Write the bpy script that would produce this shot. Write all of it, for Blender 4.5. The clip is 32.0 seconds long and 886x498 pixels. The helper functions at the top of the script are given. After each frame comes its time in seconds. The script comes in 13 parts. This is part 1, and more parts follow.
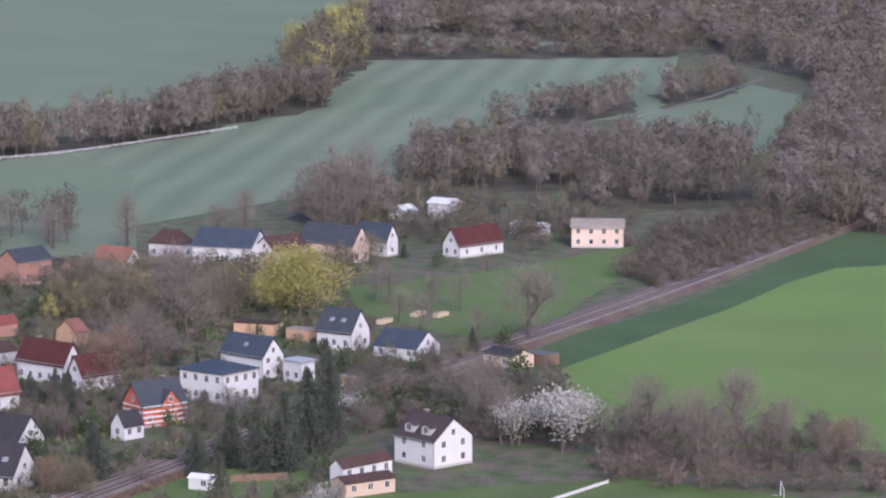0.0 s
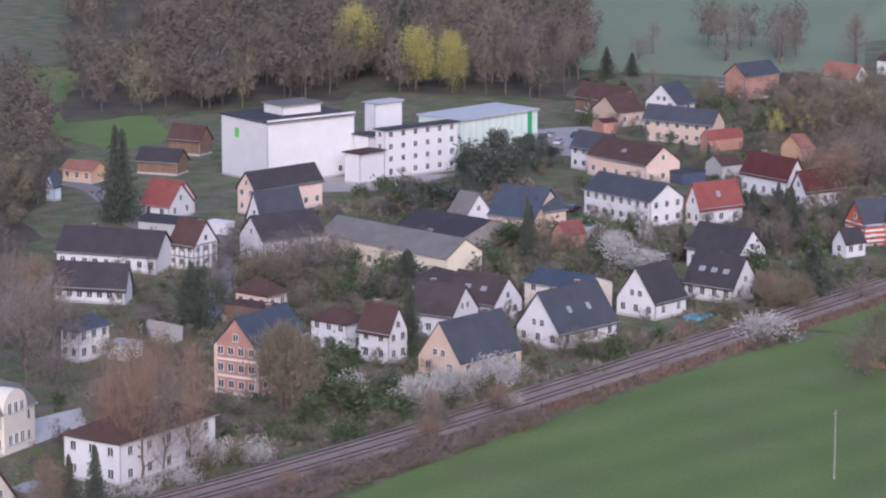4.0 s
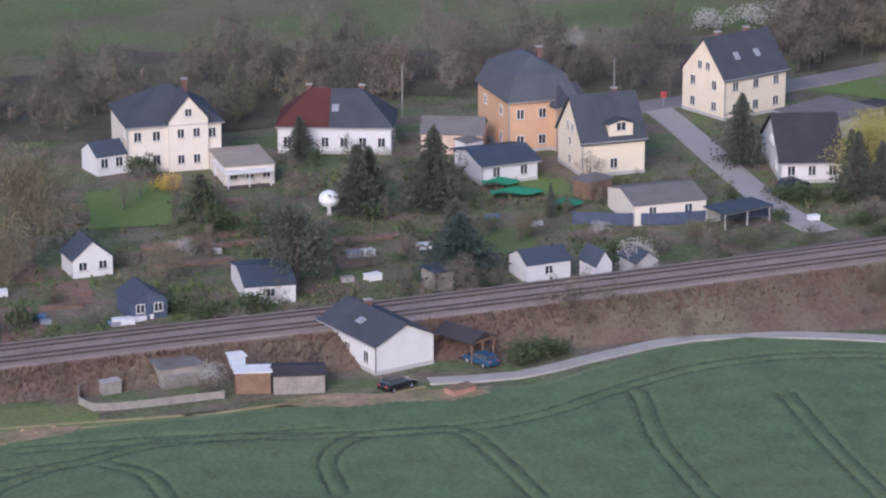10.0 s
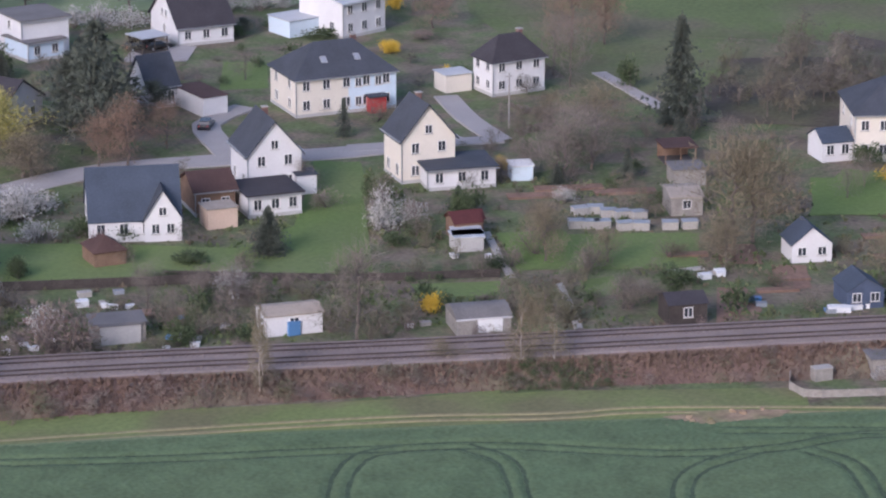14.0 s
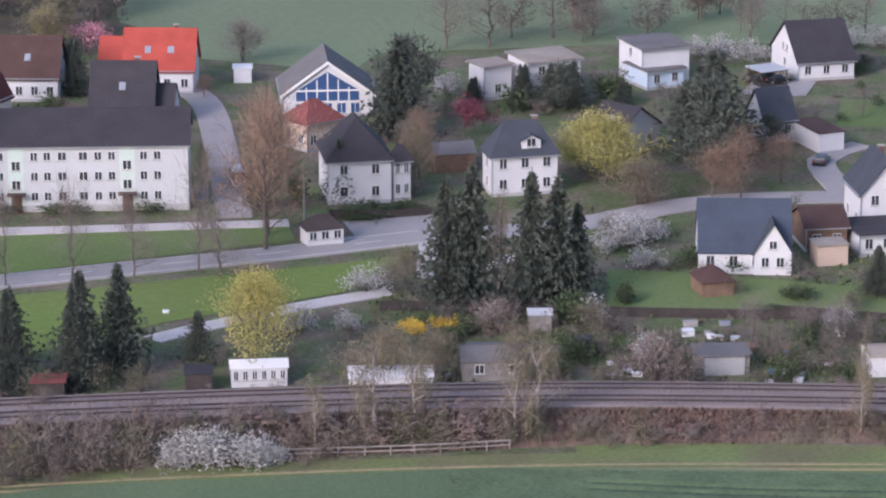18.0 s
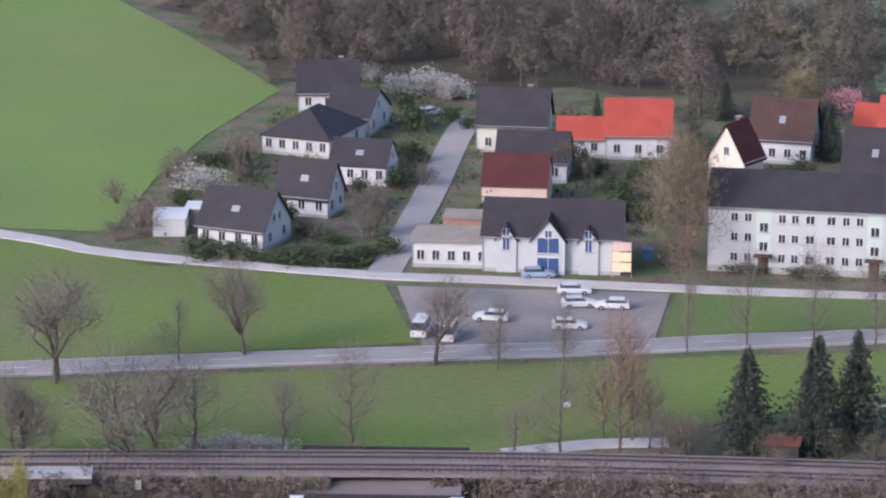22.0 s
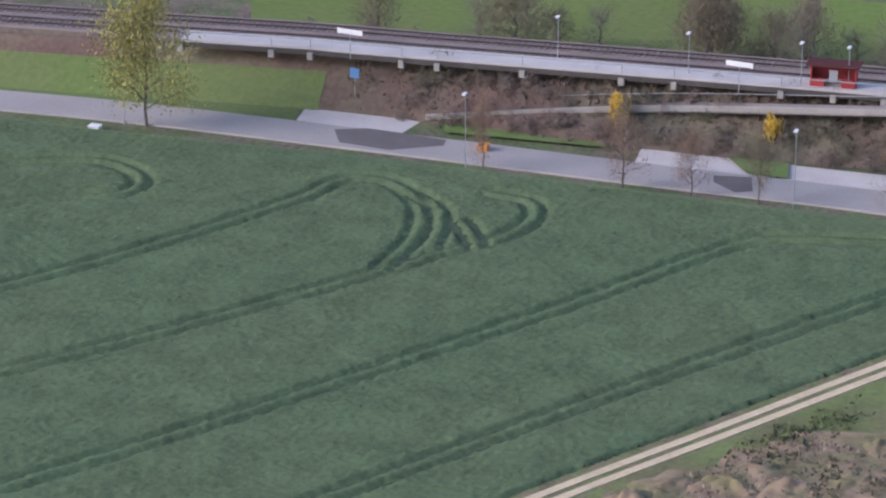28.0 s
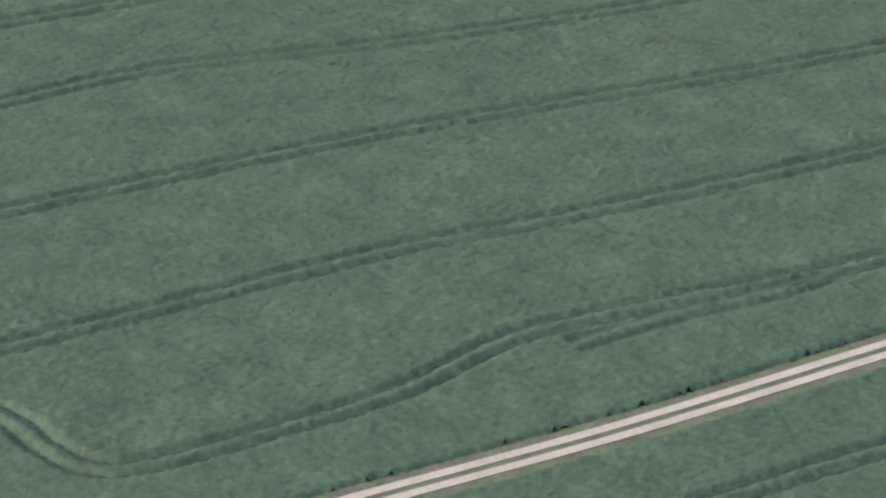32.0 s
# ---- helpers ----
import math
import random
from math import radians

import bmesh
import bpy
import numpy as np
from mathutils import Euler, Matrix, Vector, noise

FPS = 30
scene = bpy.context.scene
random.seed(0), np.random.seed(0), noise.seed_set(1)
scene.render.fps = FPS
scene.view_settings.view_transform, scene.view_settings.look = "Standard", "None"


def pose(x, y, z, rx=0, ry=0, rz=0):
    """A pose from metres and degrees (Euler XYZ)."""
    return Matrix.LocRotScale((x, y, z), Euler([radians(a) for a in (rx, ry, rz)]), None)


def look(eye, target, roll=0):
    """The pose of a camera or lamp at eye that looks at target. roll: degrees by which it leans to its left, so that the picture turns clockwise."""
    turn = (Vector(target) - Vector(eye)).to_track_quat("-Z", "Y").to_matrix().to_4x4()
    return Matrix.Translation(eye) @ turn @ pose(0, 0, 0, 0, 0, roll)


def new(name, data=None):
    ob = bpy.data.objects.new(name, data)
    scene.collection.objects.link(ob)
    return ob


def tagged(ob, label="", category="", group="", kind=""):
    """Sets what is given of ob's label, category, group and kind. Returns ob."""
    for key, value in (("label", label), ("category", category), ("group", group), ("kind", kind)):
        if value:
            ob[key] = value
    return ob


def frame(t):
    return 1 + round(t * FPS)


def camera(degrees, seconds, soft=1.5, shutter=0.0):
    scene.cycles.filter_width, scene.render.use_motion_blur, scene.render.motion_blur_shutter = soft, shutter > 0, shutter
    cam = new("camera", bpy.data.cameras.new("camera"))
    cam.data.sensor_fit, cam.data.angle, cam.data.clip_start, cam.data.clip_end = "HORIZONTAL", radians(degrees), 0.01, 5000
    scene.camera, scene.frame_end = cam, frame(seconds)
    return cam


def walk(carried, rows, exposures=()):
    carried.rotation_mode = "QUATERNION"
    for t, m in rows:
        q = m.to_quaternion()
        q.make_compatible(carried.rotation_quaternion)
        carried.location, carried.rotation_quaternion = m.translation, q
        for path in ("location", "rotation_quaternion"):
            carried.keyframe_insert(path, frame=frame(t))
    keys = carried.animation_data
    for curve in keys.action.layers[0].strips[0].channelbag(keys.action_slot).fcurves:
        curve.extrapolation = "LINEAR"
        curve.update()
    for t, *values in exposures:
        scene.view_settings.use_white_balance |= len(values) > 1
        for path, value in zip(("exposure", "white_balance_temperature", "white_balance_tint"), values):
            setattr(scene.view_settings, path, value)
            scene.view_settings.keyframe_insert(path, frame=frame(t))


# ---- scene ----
cam = camera(15.015, 32.0, 2.2)
EXPOSURES = [(0, 0.46, 5550, 24), (3, 0.38, 5520, 25), (7, 0.29, 5550, 23), (12, 0.35, 5600, 22), (18, 0.56, 5680, 23), (22, 0.55, 5700, 20), (25, 0.35, 5750, 20), (28, 0.46, 5650, 21), (30, 0.58, 5620, 20), (32, 0.63, 5600, 20)]
PATH = [
    (0, pose(0, 0, 120, 82.338, 0, -68.604)),
    (0.5, pose(0, 0, 120, 81.861, 0, -67.200)),
    (1, pose(0, 0, 120, 81.427, 0, -65.695)),
    (1.5, pose(0, 0, 120, 81.052, 0, -64.180)),
    (2, pose(0, 0, 120, 80.652, 0, -62.673)),
    (2.5, pose(0, 0, 120, 80.284, 0, -61.131)),
    (3, pose(0, 0, 120, 79.920, 0, -59.536)),
    (3.5, pose(0, 0, 120, 79.562, 0, -57.848)),
    (5.5, pose(0, 0, 120, 77.904, 0, -51.109)),
    (6, pose(0, 0, 120, 77.357, 0, -49.465)),
    (6.5, pose(0, 0, 120, 76.764, 0, -47.820)),
    (7, pose(0, 0, 120, 76.110, 0, -46.174)),
    (7.5, pose(0, 0, 120, 75.438, 0, -44.539)),
    (8, pose(0, 0, 120, 74.743, 0, -42.898)),
    (8.5, pose(0, 0, 120, 74.062, 0, -41.256)),
    (9, pose(0, 0, 120, 73.409, 0, -39.586)),
    (9.5, pose(0, 0, 120, 73.307, 0, -37.999)),
    (10, pose(0, 0, 120, 73.293, 0, -36.354)),
    (10.5, pose(0, 0, 120, 73.284, 0, -34.429)),
    (11, pose(0, 0, 120, 73.258, 0, -32.497)),
    (11.5, pose(0, 0, 120, 73.225, 0, -30.663)),
    (12, pose(0, 0, 120, 73.056, 0, -29.085)),
    (12.5, pose(0, 0, 120, 72.878, 0, -27.820)),
    (13, pose(0, 0, 120, 72.812, 0, -26.455)),
    (13.5, pose(0, 0, 120, 72.846, 0, -25.004)),
    (14, pose(0, 0, 120, 73.038, 0, -23.588)),
    (14.5, pose(0, 0, 120, 73.452, 0, -22.191)),
    (15, pose(0, 0, 120, 73.905, 0, -20.827)),
    (15.5, pose(0, 0, 120, 74.015, 0, -19.366)),
    (17.5, pose(0, 0, 120, 73.557, 0, -13.921)),
    (18, pose(0, 0, 120, 73.592, 0, -12.781)),
    (18.5, pose(0, 0, 120, 73.609, 0, -11.524)),
    (19, pose(0, 0, 120, 73.615, 0, -10.050)),
    (19.5, pose(0, 0, 120, 73.628, 0, -8.503)),
    (20, pose(0, 0, 120, 73.659, 0, -6.863)),
    (20.5, pose(0, 0, 120, 73.726, 0, -5.049)),
    (21, pose(0, 0, 120, 73.919, 0, -3.210)),
    (21.5, pose(0, 0, 120, 74.313, 0, -1.397)),
    (22, pose(0, 0, 120, 74.686, 0, 0.358)),
    (22.5, pose(0, 0, 120, 74.822, 0, 2.128)),
    (23, pose(0, 0, 120, 74.874, 0, 3.955)),
    (23.5, pose(0, 0, 120, 74.705, 0, 5.786)),
    (24, pose(0, 0, 120, 74.092, 0, 7.646)),
    (24.5, pose(0, 0, 120, 73.415, 0, 9.418)),
    (25, pose(0, 0, 120, 72.680, 0, 11.052)),
    (25.5, pose(0, 0, 120, 71.973, 0, 12.562)),
    (27.5, pose(0, 0, 120, 69.033, 0, 18.467)),
    (28, pose(0, 0, 120, 68.307, 0, 19.981)),
    (28.5, pose(0, 0, 120, 67.602, 0, 21.648)),
    (29, pose(0, 0, 120, 66.879, 0, 23.373)),
    (29.5, pose(0, 0, 120, 66.171, 0, 25.102)),
    (30, pose(0, 0, 120, 65.467, 0, 26.605)),
    (30.5, pose(0, 0, 120, 64.848, 0, 28.003)),
    (31, pose(0, 0, 120, 64.320, 0, 29.285)),
    (31.5, pose(0, 0, 120, 63.847, 0, 30.524)),
    (32, pose(0, 0, 120, 63.711, 0, 31.574)),
]
walk(cam, PATH, EXPOSURES)

# ---- light ----
world = bpy.data.worlds.new("world")
scene.world = world
world.use_nodes = True
_n = world.node_tree.nodes
_sky = _n.new("ShaderNodeTexSky")
_sky.sky_type = "NISHITA"
_sky.sun_disc = False
_sky.sun_elevation, _sky.sun_rotation = radians(27), radians(233)
_sky.air_density, _sky.dust_density, _sky.ozone_density = 1.2, 3.0, 1.5
_n["Background"].inputs["Strength"].default_value = 0.15
world.node_tree.links.new(_sky.outputs[0], _n["Background"].inputs["Color"])
sun = new("sun", bpy.data.lights.new("sun", "SUN"))
sun.data.energy, sun.data.angle, sun.data.color = 1.25, radians(18), (1.0, 0.93, 0.91)
sun.matrix_world = look((-80, -60, 52), (0, 0, 0))

# ---- materials ----
def mat(name, rgb, rough=0.85, var=0.25, scale=0.6, fine=8.0, bump=0.0, metal=0.0, island=0.0, spec=0.3, second=None, mix_scale=0.05):
    """A surface of one base colour with stains at a large and grain at a small scale, in metres."""
    m = bpy.data.materials.new(name)
    m.use_nodes = True
    nt, nodes = m.node_tree, m.node_tree.nodes
    bsdf = nodes["Principled BSDF"]
    bsdf.inputs["Roughness"].default_value = rough
    bsdf.inputs["Metallic"].default_value = metal
    bsdf.inputs["Specular IOR Level"].default_value = spec
    geo = nodes.new("ShaderNodeNewGeometry")
    def noise_at(s, detail=3.0):
        t = nodes.new("ShaderNodeTexNoise")
        t.inputs["Scale"].default_value = s
        t.inputs["Detail"].default_value = detail
        nt.links.new(geo.outputs["Position"], t.inputs["Vector"])
        return t
    big, small = noise_at(scale), noise_at(fine, 2.0)
    add = nodes.new("ShaderNodeMath")
    add.operation = "ADD"
    nt.links.new(big.outputs[0], add.inputs[0])
    nt.links.new(small.outputs[0], add.inputs[1])
    if island:
        more = nodes.new("ShaderNodeMath")
        more.operation = "MULTIPLY_ADD"
        more.inputs[1].default_value = island
        nt.links.new(geo.outputs["Random Per Island"], more.inputs[0])
        nt.links.new(add.outputs[0], more.inputs[2])
        add = more
    ramp = nodes.new("ShaderNodeMapRange")
    ramp.inputs["From Min"].default_value, ramp.inputs["From Max"].default_value = 0.6, 1.4 + island
    ramp.inputs["To Min"].default_value, ramp.inputs["To Max"].default_value = 1 - var, 1 + var
    nt.links.new(add.outputs[0], ramp.inputs["Value"])
    base = nodes.new("ShaderNodeRGB")
    base.outputs[0].default_value = (*rgb, 1)
    src = base.outputs[0]
    if second:
        other = nodes.new("ShaderNodeRGB")
        other.outputs[0].default_value = (*second, 1)
        patch = noise_at(mix_scale, 5.0)
        edge = nodes.new("ShaderNodeMapRange")
        edge.inputs["From Min"].default_value, edge.inputs["From Max"].default_value = 0.42, 0.6
        nt.links.new(patch.outputs[0], edge.inputs["Value"])
        mx = nodes.new("ShaderNodeMix")
        mx.data_type = "RGBA"
        nt.links.new(edge.outputs[0], mx.inputs["Factor"])
        nt.links.new(src, mx.inputs[6])
        nt.links.new(other.outputs[0], mx.inputs[7])
        src = mx.outputs[2]
    mul = nodes.new("ShaderNodeVectorMath")
    mul.operation = "SCALE"
    nt.links.new(src, mul.inputs[0])
    nt.links.new(ramp.outputs[0], mul.inputs["Scale"])
    nt.links.new(mul.outputs[0], bsdf.inputs["Base Color"])
    if bump:
        b = nodes.new("ShaderNodeBump")
        b.inputs["Strength"].default_value = 0.6
        b.inputs["Distance"].default_value = bump
        nt.links.new(small.outputs[0], b.inputs["Height"])
        nt.links.new(b.outputs[0], bsdf.inputs["Normal"])
    return m


WALL = {
    "white": mat("white_render", (0.62, 0.61, 0.615), 0.9, 0.07, 0.4, 4),
    "offwhite": mat("pale_grey_white_render", (0.52, 0.53, 0.54), 0.9, 0.07, 0.4, 4),
    "cream": mat("cream_render", (0.66, 0.61, 0.53), 0.9, 0.07, 0.4, 4),
    "yellow": mat("yellow_render", (0.69, 0.615, 0.48), 0.9, 0.07, 0.4, 4),
    "orange": mat("orange_render", (0.56, 0.36, 0.23), 0.9, 0.1, 0.4, 4),
    "red": mat("red_painted_brick", (0.50, 0.13, 0.08), 0.9, 0.12, 0.4, 4),
    "brick": mat("brick_masonry", (0.40, 0.22, 0.17), 0.92, 0.25, 0.5, 6, 0.02),
    "grey": mat("grey_render", (0.42, 0.41, 0.40), 0.9, 0.12, 0.4, 4),
    "beige": mat("beige_render", (0.55, 0.42, 0.33), 0.9, 0.1, 0.4, 4),
    "pink": mat("pale_pink_render", (0.66, 0.50, 0.42), 0.9, 0.1, 0.4, 4),
    "blue": mat("pale_blue_render", (0.55, 0.64, 0.72), 0.9, 0.07, 0.4, 4),
    "green": mat("pale_green_render", (0.55, 0.64, 0.58), 0.9, 0.07, 0.4, 4),
    "wood": mat("weathered_wood", (0.20, 0.13, 0.09), 0.9, 0.3, 1.0, 6),
    "greywood": mat("grey_boards", (0.26, 0.24, 0.22), 0.9, 0.3, 1.0, 6),
    "dark": mat("dark_stained_wood", (0.06, 0.05, 0.045), 0.85, 0.3, 1.0, 6),
    "bluewood": mat("blue_painted_wood", (0.07, 0.09, 0.14), 0.8, 0.2, 1.0, 6),
}
def roof_mat(name, rgb, rough=0.75, var=0.22):
    """Tile courses: rows across the slope as relief, with patchy weathering."""
    m = mat(name, rgb, rough, var, 0.35, 5.0, 0.05, 0, 0, 0.12)
    return m
ROOF = {
    "slate": roof_mat("slate_roof", (0.066, 0.072, 0.086), 0.75),
    "blue": roof_mat("blue_slate_roof", (0.062, 0.076, 0.102), 0.7),
    "umber": roof_mat("dark_umber_tile_roof", (0.072, 0.057, 0.056)),
    "villa": roof_mat("weathered_grey_slate_roof", (0.088, 0.096, 0.112), 0.75),
    "black": roof_mat("black_tile_roof", (0.055, 0.050, 0.055), 0.65),
    "brown": roof_mat("brown_tile_roof", (0.088, 0.054, 0.047)),
    "darkred": roof_mat("dark_red_tile_roof", (0.095, 0.035, 0.034)),
    "red": roof_mat("red_tile_roof", (0.225, 0.075, 0.066)),
    "bright": roof_mat("bright_orange_tile_roof", (0.40, 0.08, 0.058)),
    "orange": roof_mat("faded_orange_tile_roof", (0.26, 0.125, 0.095)),
    "grey": roof_mat("grey_felt_roof", (0.17, 0.16, 0.155), 0.9),
    "light": roof_mat("pale_metal_roof", (0.46, 0.47, 0.48), 0.6, 0.1),
    "white": roof_mat("white_sheet_roof", (0.72, 0.71, 0.70), 0.6, 0.1),
    "tan": roof_mat("tan_sheet_roof", (0.34, 0.29, 0.24), 0.85),
}
M_FRAME = mat("white_window_frame", (0.75, 0.74, 0.72), 0.5, 0.05)
M_GLASS = mat("window_glass", (0.045, 0.05, 0.06), 0.08, 0.1, spec=0.8)
M_BLUEGLASS = mat("blue_tinted_glass", (0.05, 0.10, 0.22), 0.08, 0.1, spec=0.8)
M_DOOR = mat("brown_door", (0.12, 0.06, 0.04), 0.6, 0.2)
M_CHIM = mat("chimney_brick", (0.17, 0.10, 0.085), 0.9, 0.3)
M_CONC = mat("concrete", (0.36, 0.34, 0.31), 0.9, 0.18, 0.3, 5)
# Dark tone holds the shade under carports, platform and bridge; wing walls share it.
M_DARKCONC = mat("dark_shade_concrete", (0.085, 0.076, 0.07), 0.9, 0.3, 0.3, 5)
M_PAVE = mat("pale_paving", (0.52, 0.485, 0.46), 0.9, 0.15, 0.3, 5)
M_ASPH = mat("worn_asphalt", (0.345, 0.32, 0.305), 0.9, 0.14, 0.15, 4)
M_LOT = mat("gravelly_asphalt", (0.225, 0.215, 0.21), 0.95, 0.25, 0.1, 4, second=(0.31, 0.265, 0.235), mix_scale=0.07)
M_ASPH_D = mat("dark_asphalt_patch", (0.145, 0.13, 0.125), 0.9, 0.2, 0.3, 5)
M_ASPH_V = mat("dark_village_asphalt", (0.19, 0.18, 0.18), 0.9, 0.2, 0.15, 4, second=(0.235, 0.22, 0.21), mix_scale=0.08)
M_LINE = mat("road_marking_paint", (0.70, 0.69, 0.66), 0.8, 0.15)
M_TRACK = mat("pale_gravel_rut", (0.61, 0.49, 0.32), 0.95, 0.18, 0.3, 3)
M_SOIL = mat("bare_soil", (0.21, 0.135, 0.10), 0.95, 0.3, 0.3, 2)
M_RUBBLE = mat("earth_and_rubble", (0.32, 0.23, 0.15), 0.95, 0.4, 0.5, 1.2, second=(0.20, 0.175, 0.09), mix_scale=0.25)
M_BALLAST = mat("brown_ballast", (0.245, 0.198, 0.178), 0.95, 0.25, 0.2, 6, 0.03)
M_SLEEPER = mat("sleeper", (0.238, 0.195, 0.178), 0.9, 0.25)
M_RAIL = mat("rusty_rail", (0.085, 0.062, 0.054), 0.6, 0.25, metal=0.4)
M_BANK = mat("dry_bank_vegetation", (0.155, 0.102, 0.082), 0.95, 0.3, 0.12, 1.5, 0.2, second=(0.150, 0.132, 0.088), mix_scale=0.06)
M_GROUND = mat("garden_ground", (0.108, 0.135, 0.058), 0.95, 0.45, 0.2, 1.6, 0.12, second=(0.165, 0.135, 0.10), mix_scale=0.16)
M_LAWN = mat("spring_lawn", (0.13, 0.19, 0.053), 0.95, 0.2, 0.05, 1.5, 0.08, second=(0.14, 0.18, 0.065), mix_scale=0.04)
M_MEADOW = mat("meadow_grass", (0.145, 0.205, 0.046), 0.95, 0.18, 0.03, 1.0, 0.08, second=(0.16, 0.19, 0.06), mix_scale=0.025)
M_CORN = mat("young_green_corn", (0.168, 0.25, 0.062), 0.95, 0.16, 0.02, 1.5, 0.05, second=(0.185, 0.245, 0.072), mix_scale=0.012)
M_CROP = mat("dense_blue_green_crop", (0.108, 0.156, 0.075), 0.95, 0.20, 0.05, 2.2, 0.15, second=(0.152, 0.190, 0.096), mix_scale=0.03)
M_CROPLEAF = mat("crop_leaf", (0.118, 0.175, 0.086), 0.9, 0.2, 0.08, 2.2, 0, island=0.4, second=(0.125, 0.18, 0.09), mix_scale=0.04)
M_CANOPY = mat("leafy_crop_top", (0.100, 0.145, 0.069), 0.95, 0.3, 0.25, 1.8, 0.16, second=(0.107, 0.149, 0.071), mix_scale=0.05)
M_OLIVE = mat("dull_olive_grass", (0.112, 0.142, 0.052), 0.95, 0.3, 0.06, 1.2, 0.08, second=(0.14, 0.13, 0.075), mix_scale=0.05)
M_GRASSRUT = mat("worn_grass_rut", (0.26, 0.225, 0.125), 0.95, 0.3, 0.3, 2)
M_ROUGH = mat("rough_olive_grass", (0.16, 0.195, 0.068), 0.95, 0.25, 0.1, 1.5, 0.1, second=(0.16, 0.155, 0.075), mix_scale=0.08)
M_WEED = mat("low_garden_greenery", (0.10, 0.135, 0.052), 0.95, 0.35, 0.3, 3, island=0.7, second=(0.145, 0.12, 0.085), mix_scale=0.12)
M_LITTER = mat("leaf_litter", (0.088, 0.072, 0.056), 0.95, 0.35, 0.15, 1.5, 0.1, second=(0.11, 0.105, 0.06), mix_scale=0.06)
M_DRYGRASS = mat("dry_brown_grass", (0.152, 0.100, 0.078), 0.95, 0.25, 0.15, 2, island=0.3, second=(0.158, 0.115, 0.088), mix_scale=0.05)
M_FAR = mat("far_green_field", (0.190, 0.235, 0.138), 0.95, 0.12, 0.01, 0.6, 0, second=(0.205, 0.243, 0.150), mix_scale=0.006)
M_FIELD = mat("green_grass_field", (0.18, 0.23, 0.122), 0.95, 0.15, 0.012, 0.8, 0, second=(0.19, 0.225, 0.128), mix_scale=0.01)
M_STRIP = mat("dark_green_field", (0.075, 0.125, 0.045), 0.95, 0.2, 0.03, 1.0, second=(0.09, 0.135, 0.05), mix_scale=0.05)
# rut soil, darkened further to hold the shade between the crop edges
M_RUT = mat("rut_soil_and_shade", (0.062, 0.090, 0.050), 0.95, 0.4, 0.3, 2.0)
M_RUTPALE = mat("flattened_crop", (0.10, 0.135, 0.075), 0.95, 0.3, 0.3, 2.0)
M_BARK = mat("grey_brown_bark", (0.125, 0.105, 0.09), 0.95, 0.3)
M_BIRCH = mat("birch_bark", (0.33, 0.29, 0.26), 0.9, 0.35, 1.5, 5)
M_TWIG = mat("bare_brown_twigs", (0.205, 0.175, 0.152), 0.95, 0.4, 0.3, 3, island=0.5)
M_TWIGRED = mat("bare_reddish_twigs", (0.245, 0.165, 0.12), 0.95, 0.4, 0.3, 3, island=0.5)
M_WOODBUD = mat("dense_budding_wood_twigs", (0.17, 0.155, 0.095), 0.95, 0.2, 0.12, 3, island=0.15, second=(0.15, 0.125, 0.095), mix_scale=0.03)
# grey twigs paled for the distance haze over far woods; streamside poplars share it
M_WOODHAZE = mat("haze_pale_wood_twigs", (0.215, 0.185, 0.168), 0.95, 0.2, 0.12, 3, island=0.15, second=(0.19, 0.168, 0.14), mix_scale=0.03)
M_WOODTWIG = mat("dense_wood_twigs", (0.134, 0.118, 0.100), 0.95, 0.2, 0.12, 3, island=0.15, second=(0.122, 0.108, 0.086), mix_scale=0.03)
M_WOODRED = mat("dense_reddish_wood_twigs", (0.150, 0.120, 0.102), 0.95, 0.2, 0.12, 3, island=0.15, second=(0.136, 0.114, 0.095), mix_scale=0.03)
M_SCRUB = mat("pale_brown_scrub_twigs", (0.20, 0.165, 0.138), 0.95, 0.3, 0.3, 3, island=0.35, second=(0.13, 0.125, 0.075), mix_scale=0.12)
M_SCRUBRED = mat("reddish_scrub_twigs", (0.215, 0.158, 0.136), 0.95, 0.25, 0.3, 3, island=0.25, second=(0.17, 0.135, 0.115), mix_scale=0.1)
M_TRACKMID = mat("track_side_grass", (0.165, 0.19, 0.075), 0.95, 0.4, 0.4, 2.5, 0.1, second=(0.20, 0.165, 0.10), mix_scale=0.6)
M_BUD = mat("budding_olive_twigs", (0.188, 0.16, 0.108), 0.95, 0.4, 0.3, 3, island=0.5)
M_YGREEN = mat("fresh_yellow_green_leaves", (0.35, 0.32, 0.105), 0.9, 0.35, 0.4, 3, island=0.5)
M_FORSY = mat("forsythia_blossom", (0.62, 0.42, 0.05), 0.9, 0.3, 0.4, 3, island=0.4)
M_BLOSSOM = mat("white_blossom", (0.42, 0.405, 0.375), 0.9, 0.25, 0.4, 3, island=0.5)
M_PINK = mat("pink_blossom", (0.50, 0.24, 0.28), 0.9, 0.25, 0.4, 3, island=0.5)
M_PURPLE = mat("purple_red_leaves", (0.20, 0.06, 0.08), 0.9, 0.3, 0.4, 3, island=0.5)
M_NEEDLE = mat("dark_spruce_needles", (0.082, 0.094, 0.074), 0.9, 0.35, 0.3, 3, island=0.6)
M_NEEDLEBLUE = mat("blue_green_spruce_needles", (0.056, 0.080, 0.072), 0.9, 0.35, 0.3, 3, island=0.6)
M_LEAF = mat("green_shrub_leaves", (0.070, 0.094, 0.044), 0.9, 0.4, 0.3, 3, island=0.6)
M_WHITE = mat("white_painted_metal", (0.74, 0.74, 0.74), 0.4, 0.05)
M_METAL = mat("galvanised_metal", (0.36, 0.37, 0.38), 0.5, 0.15, metal=0.3)
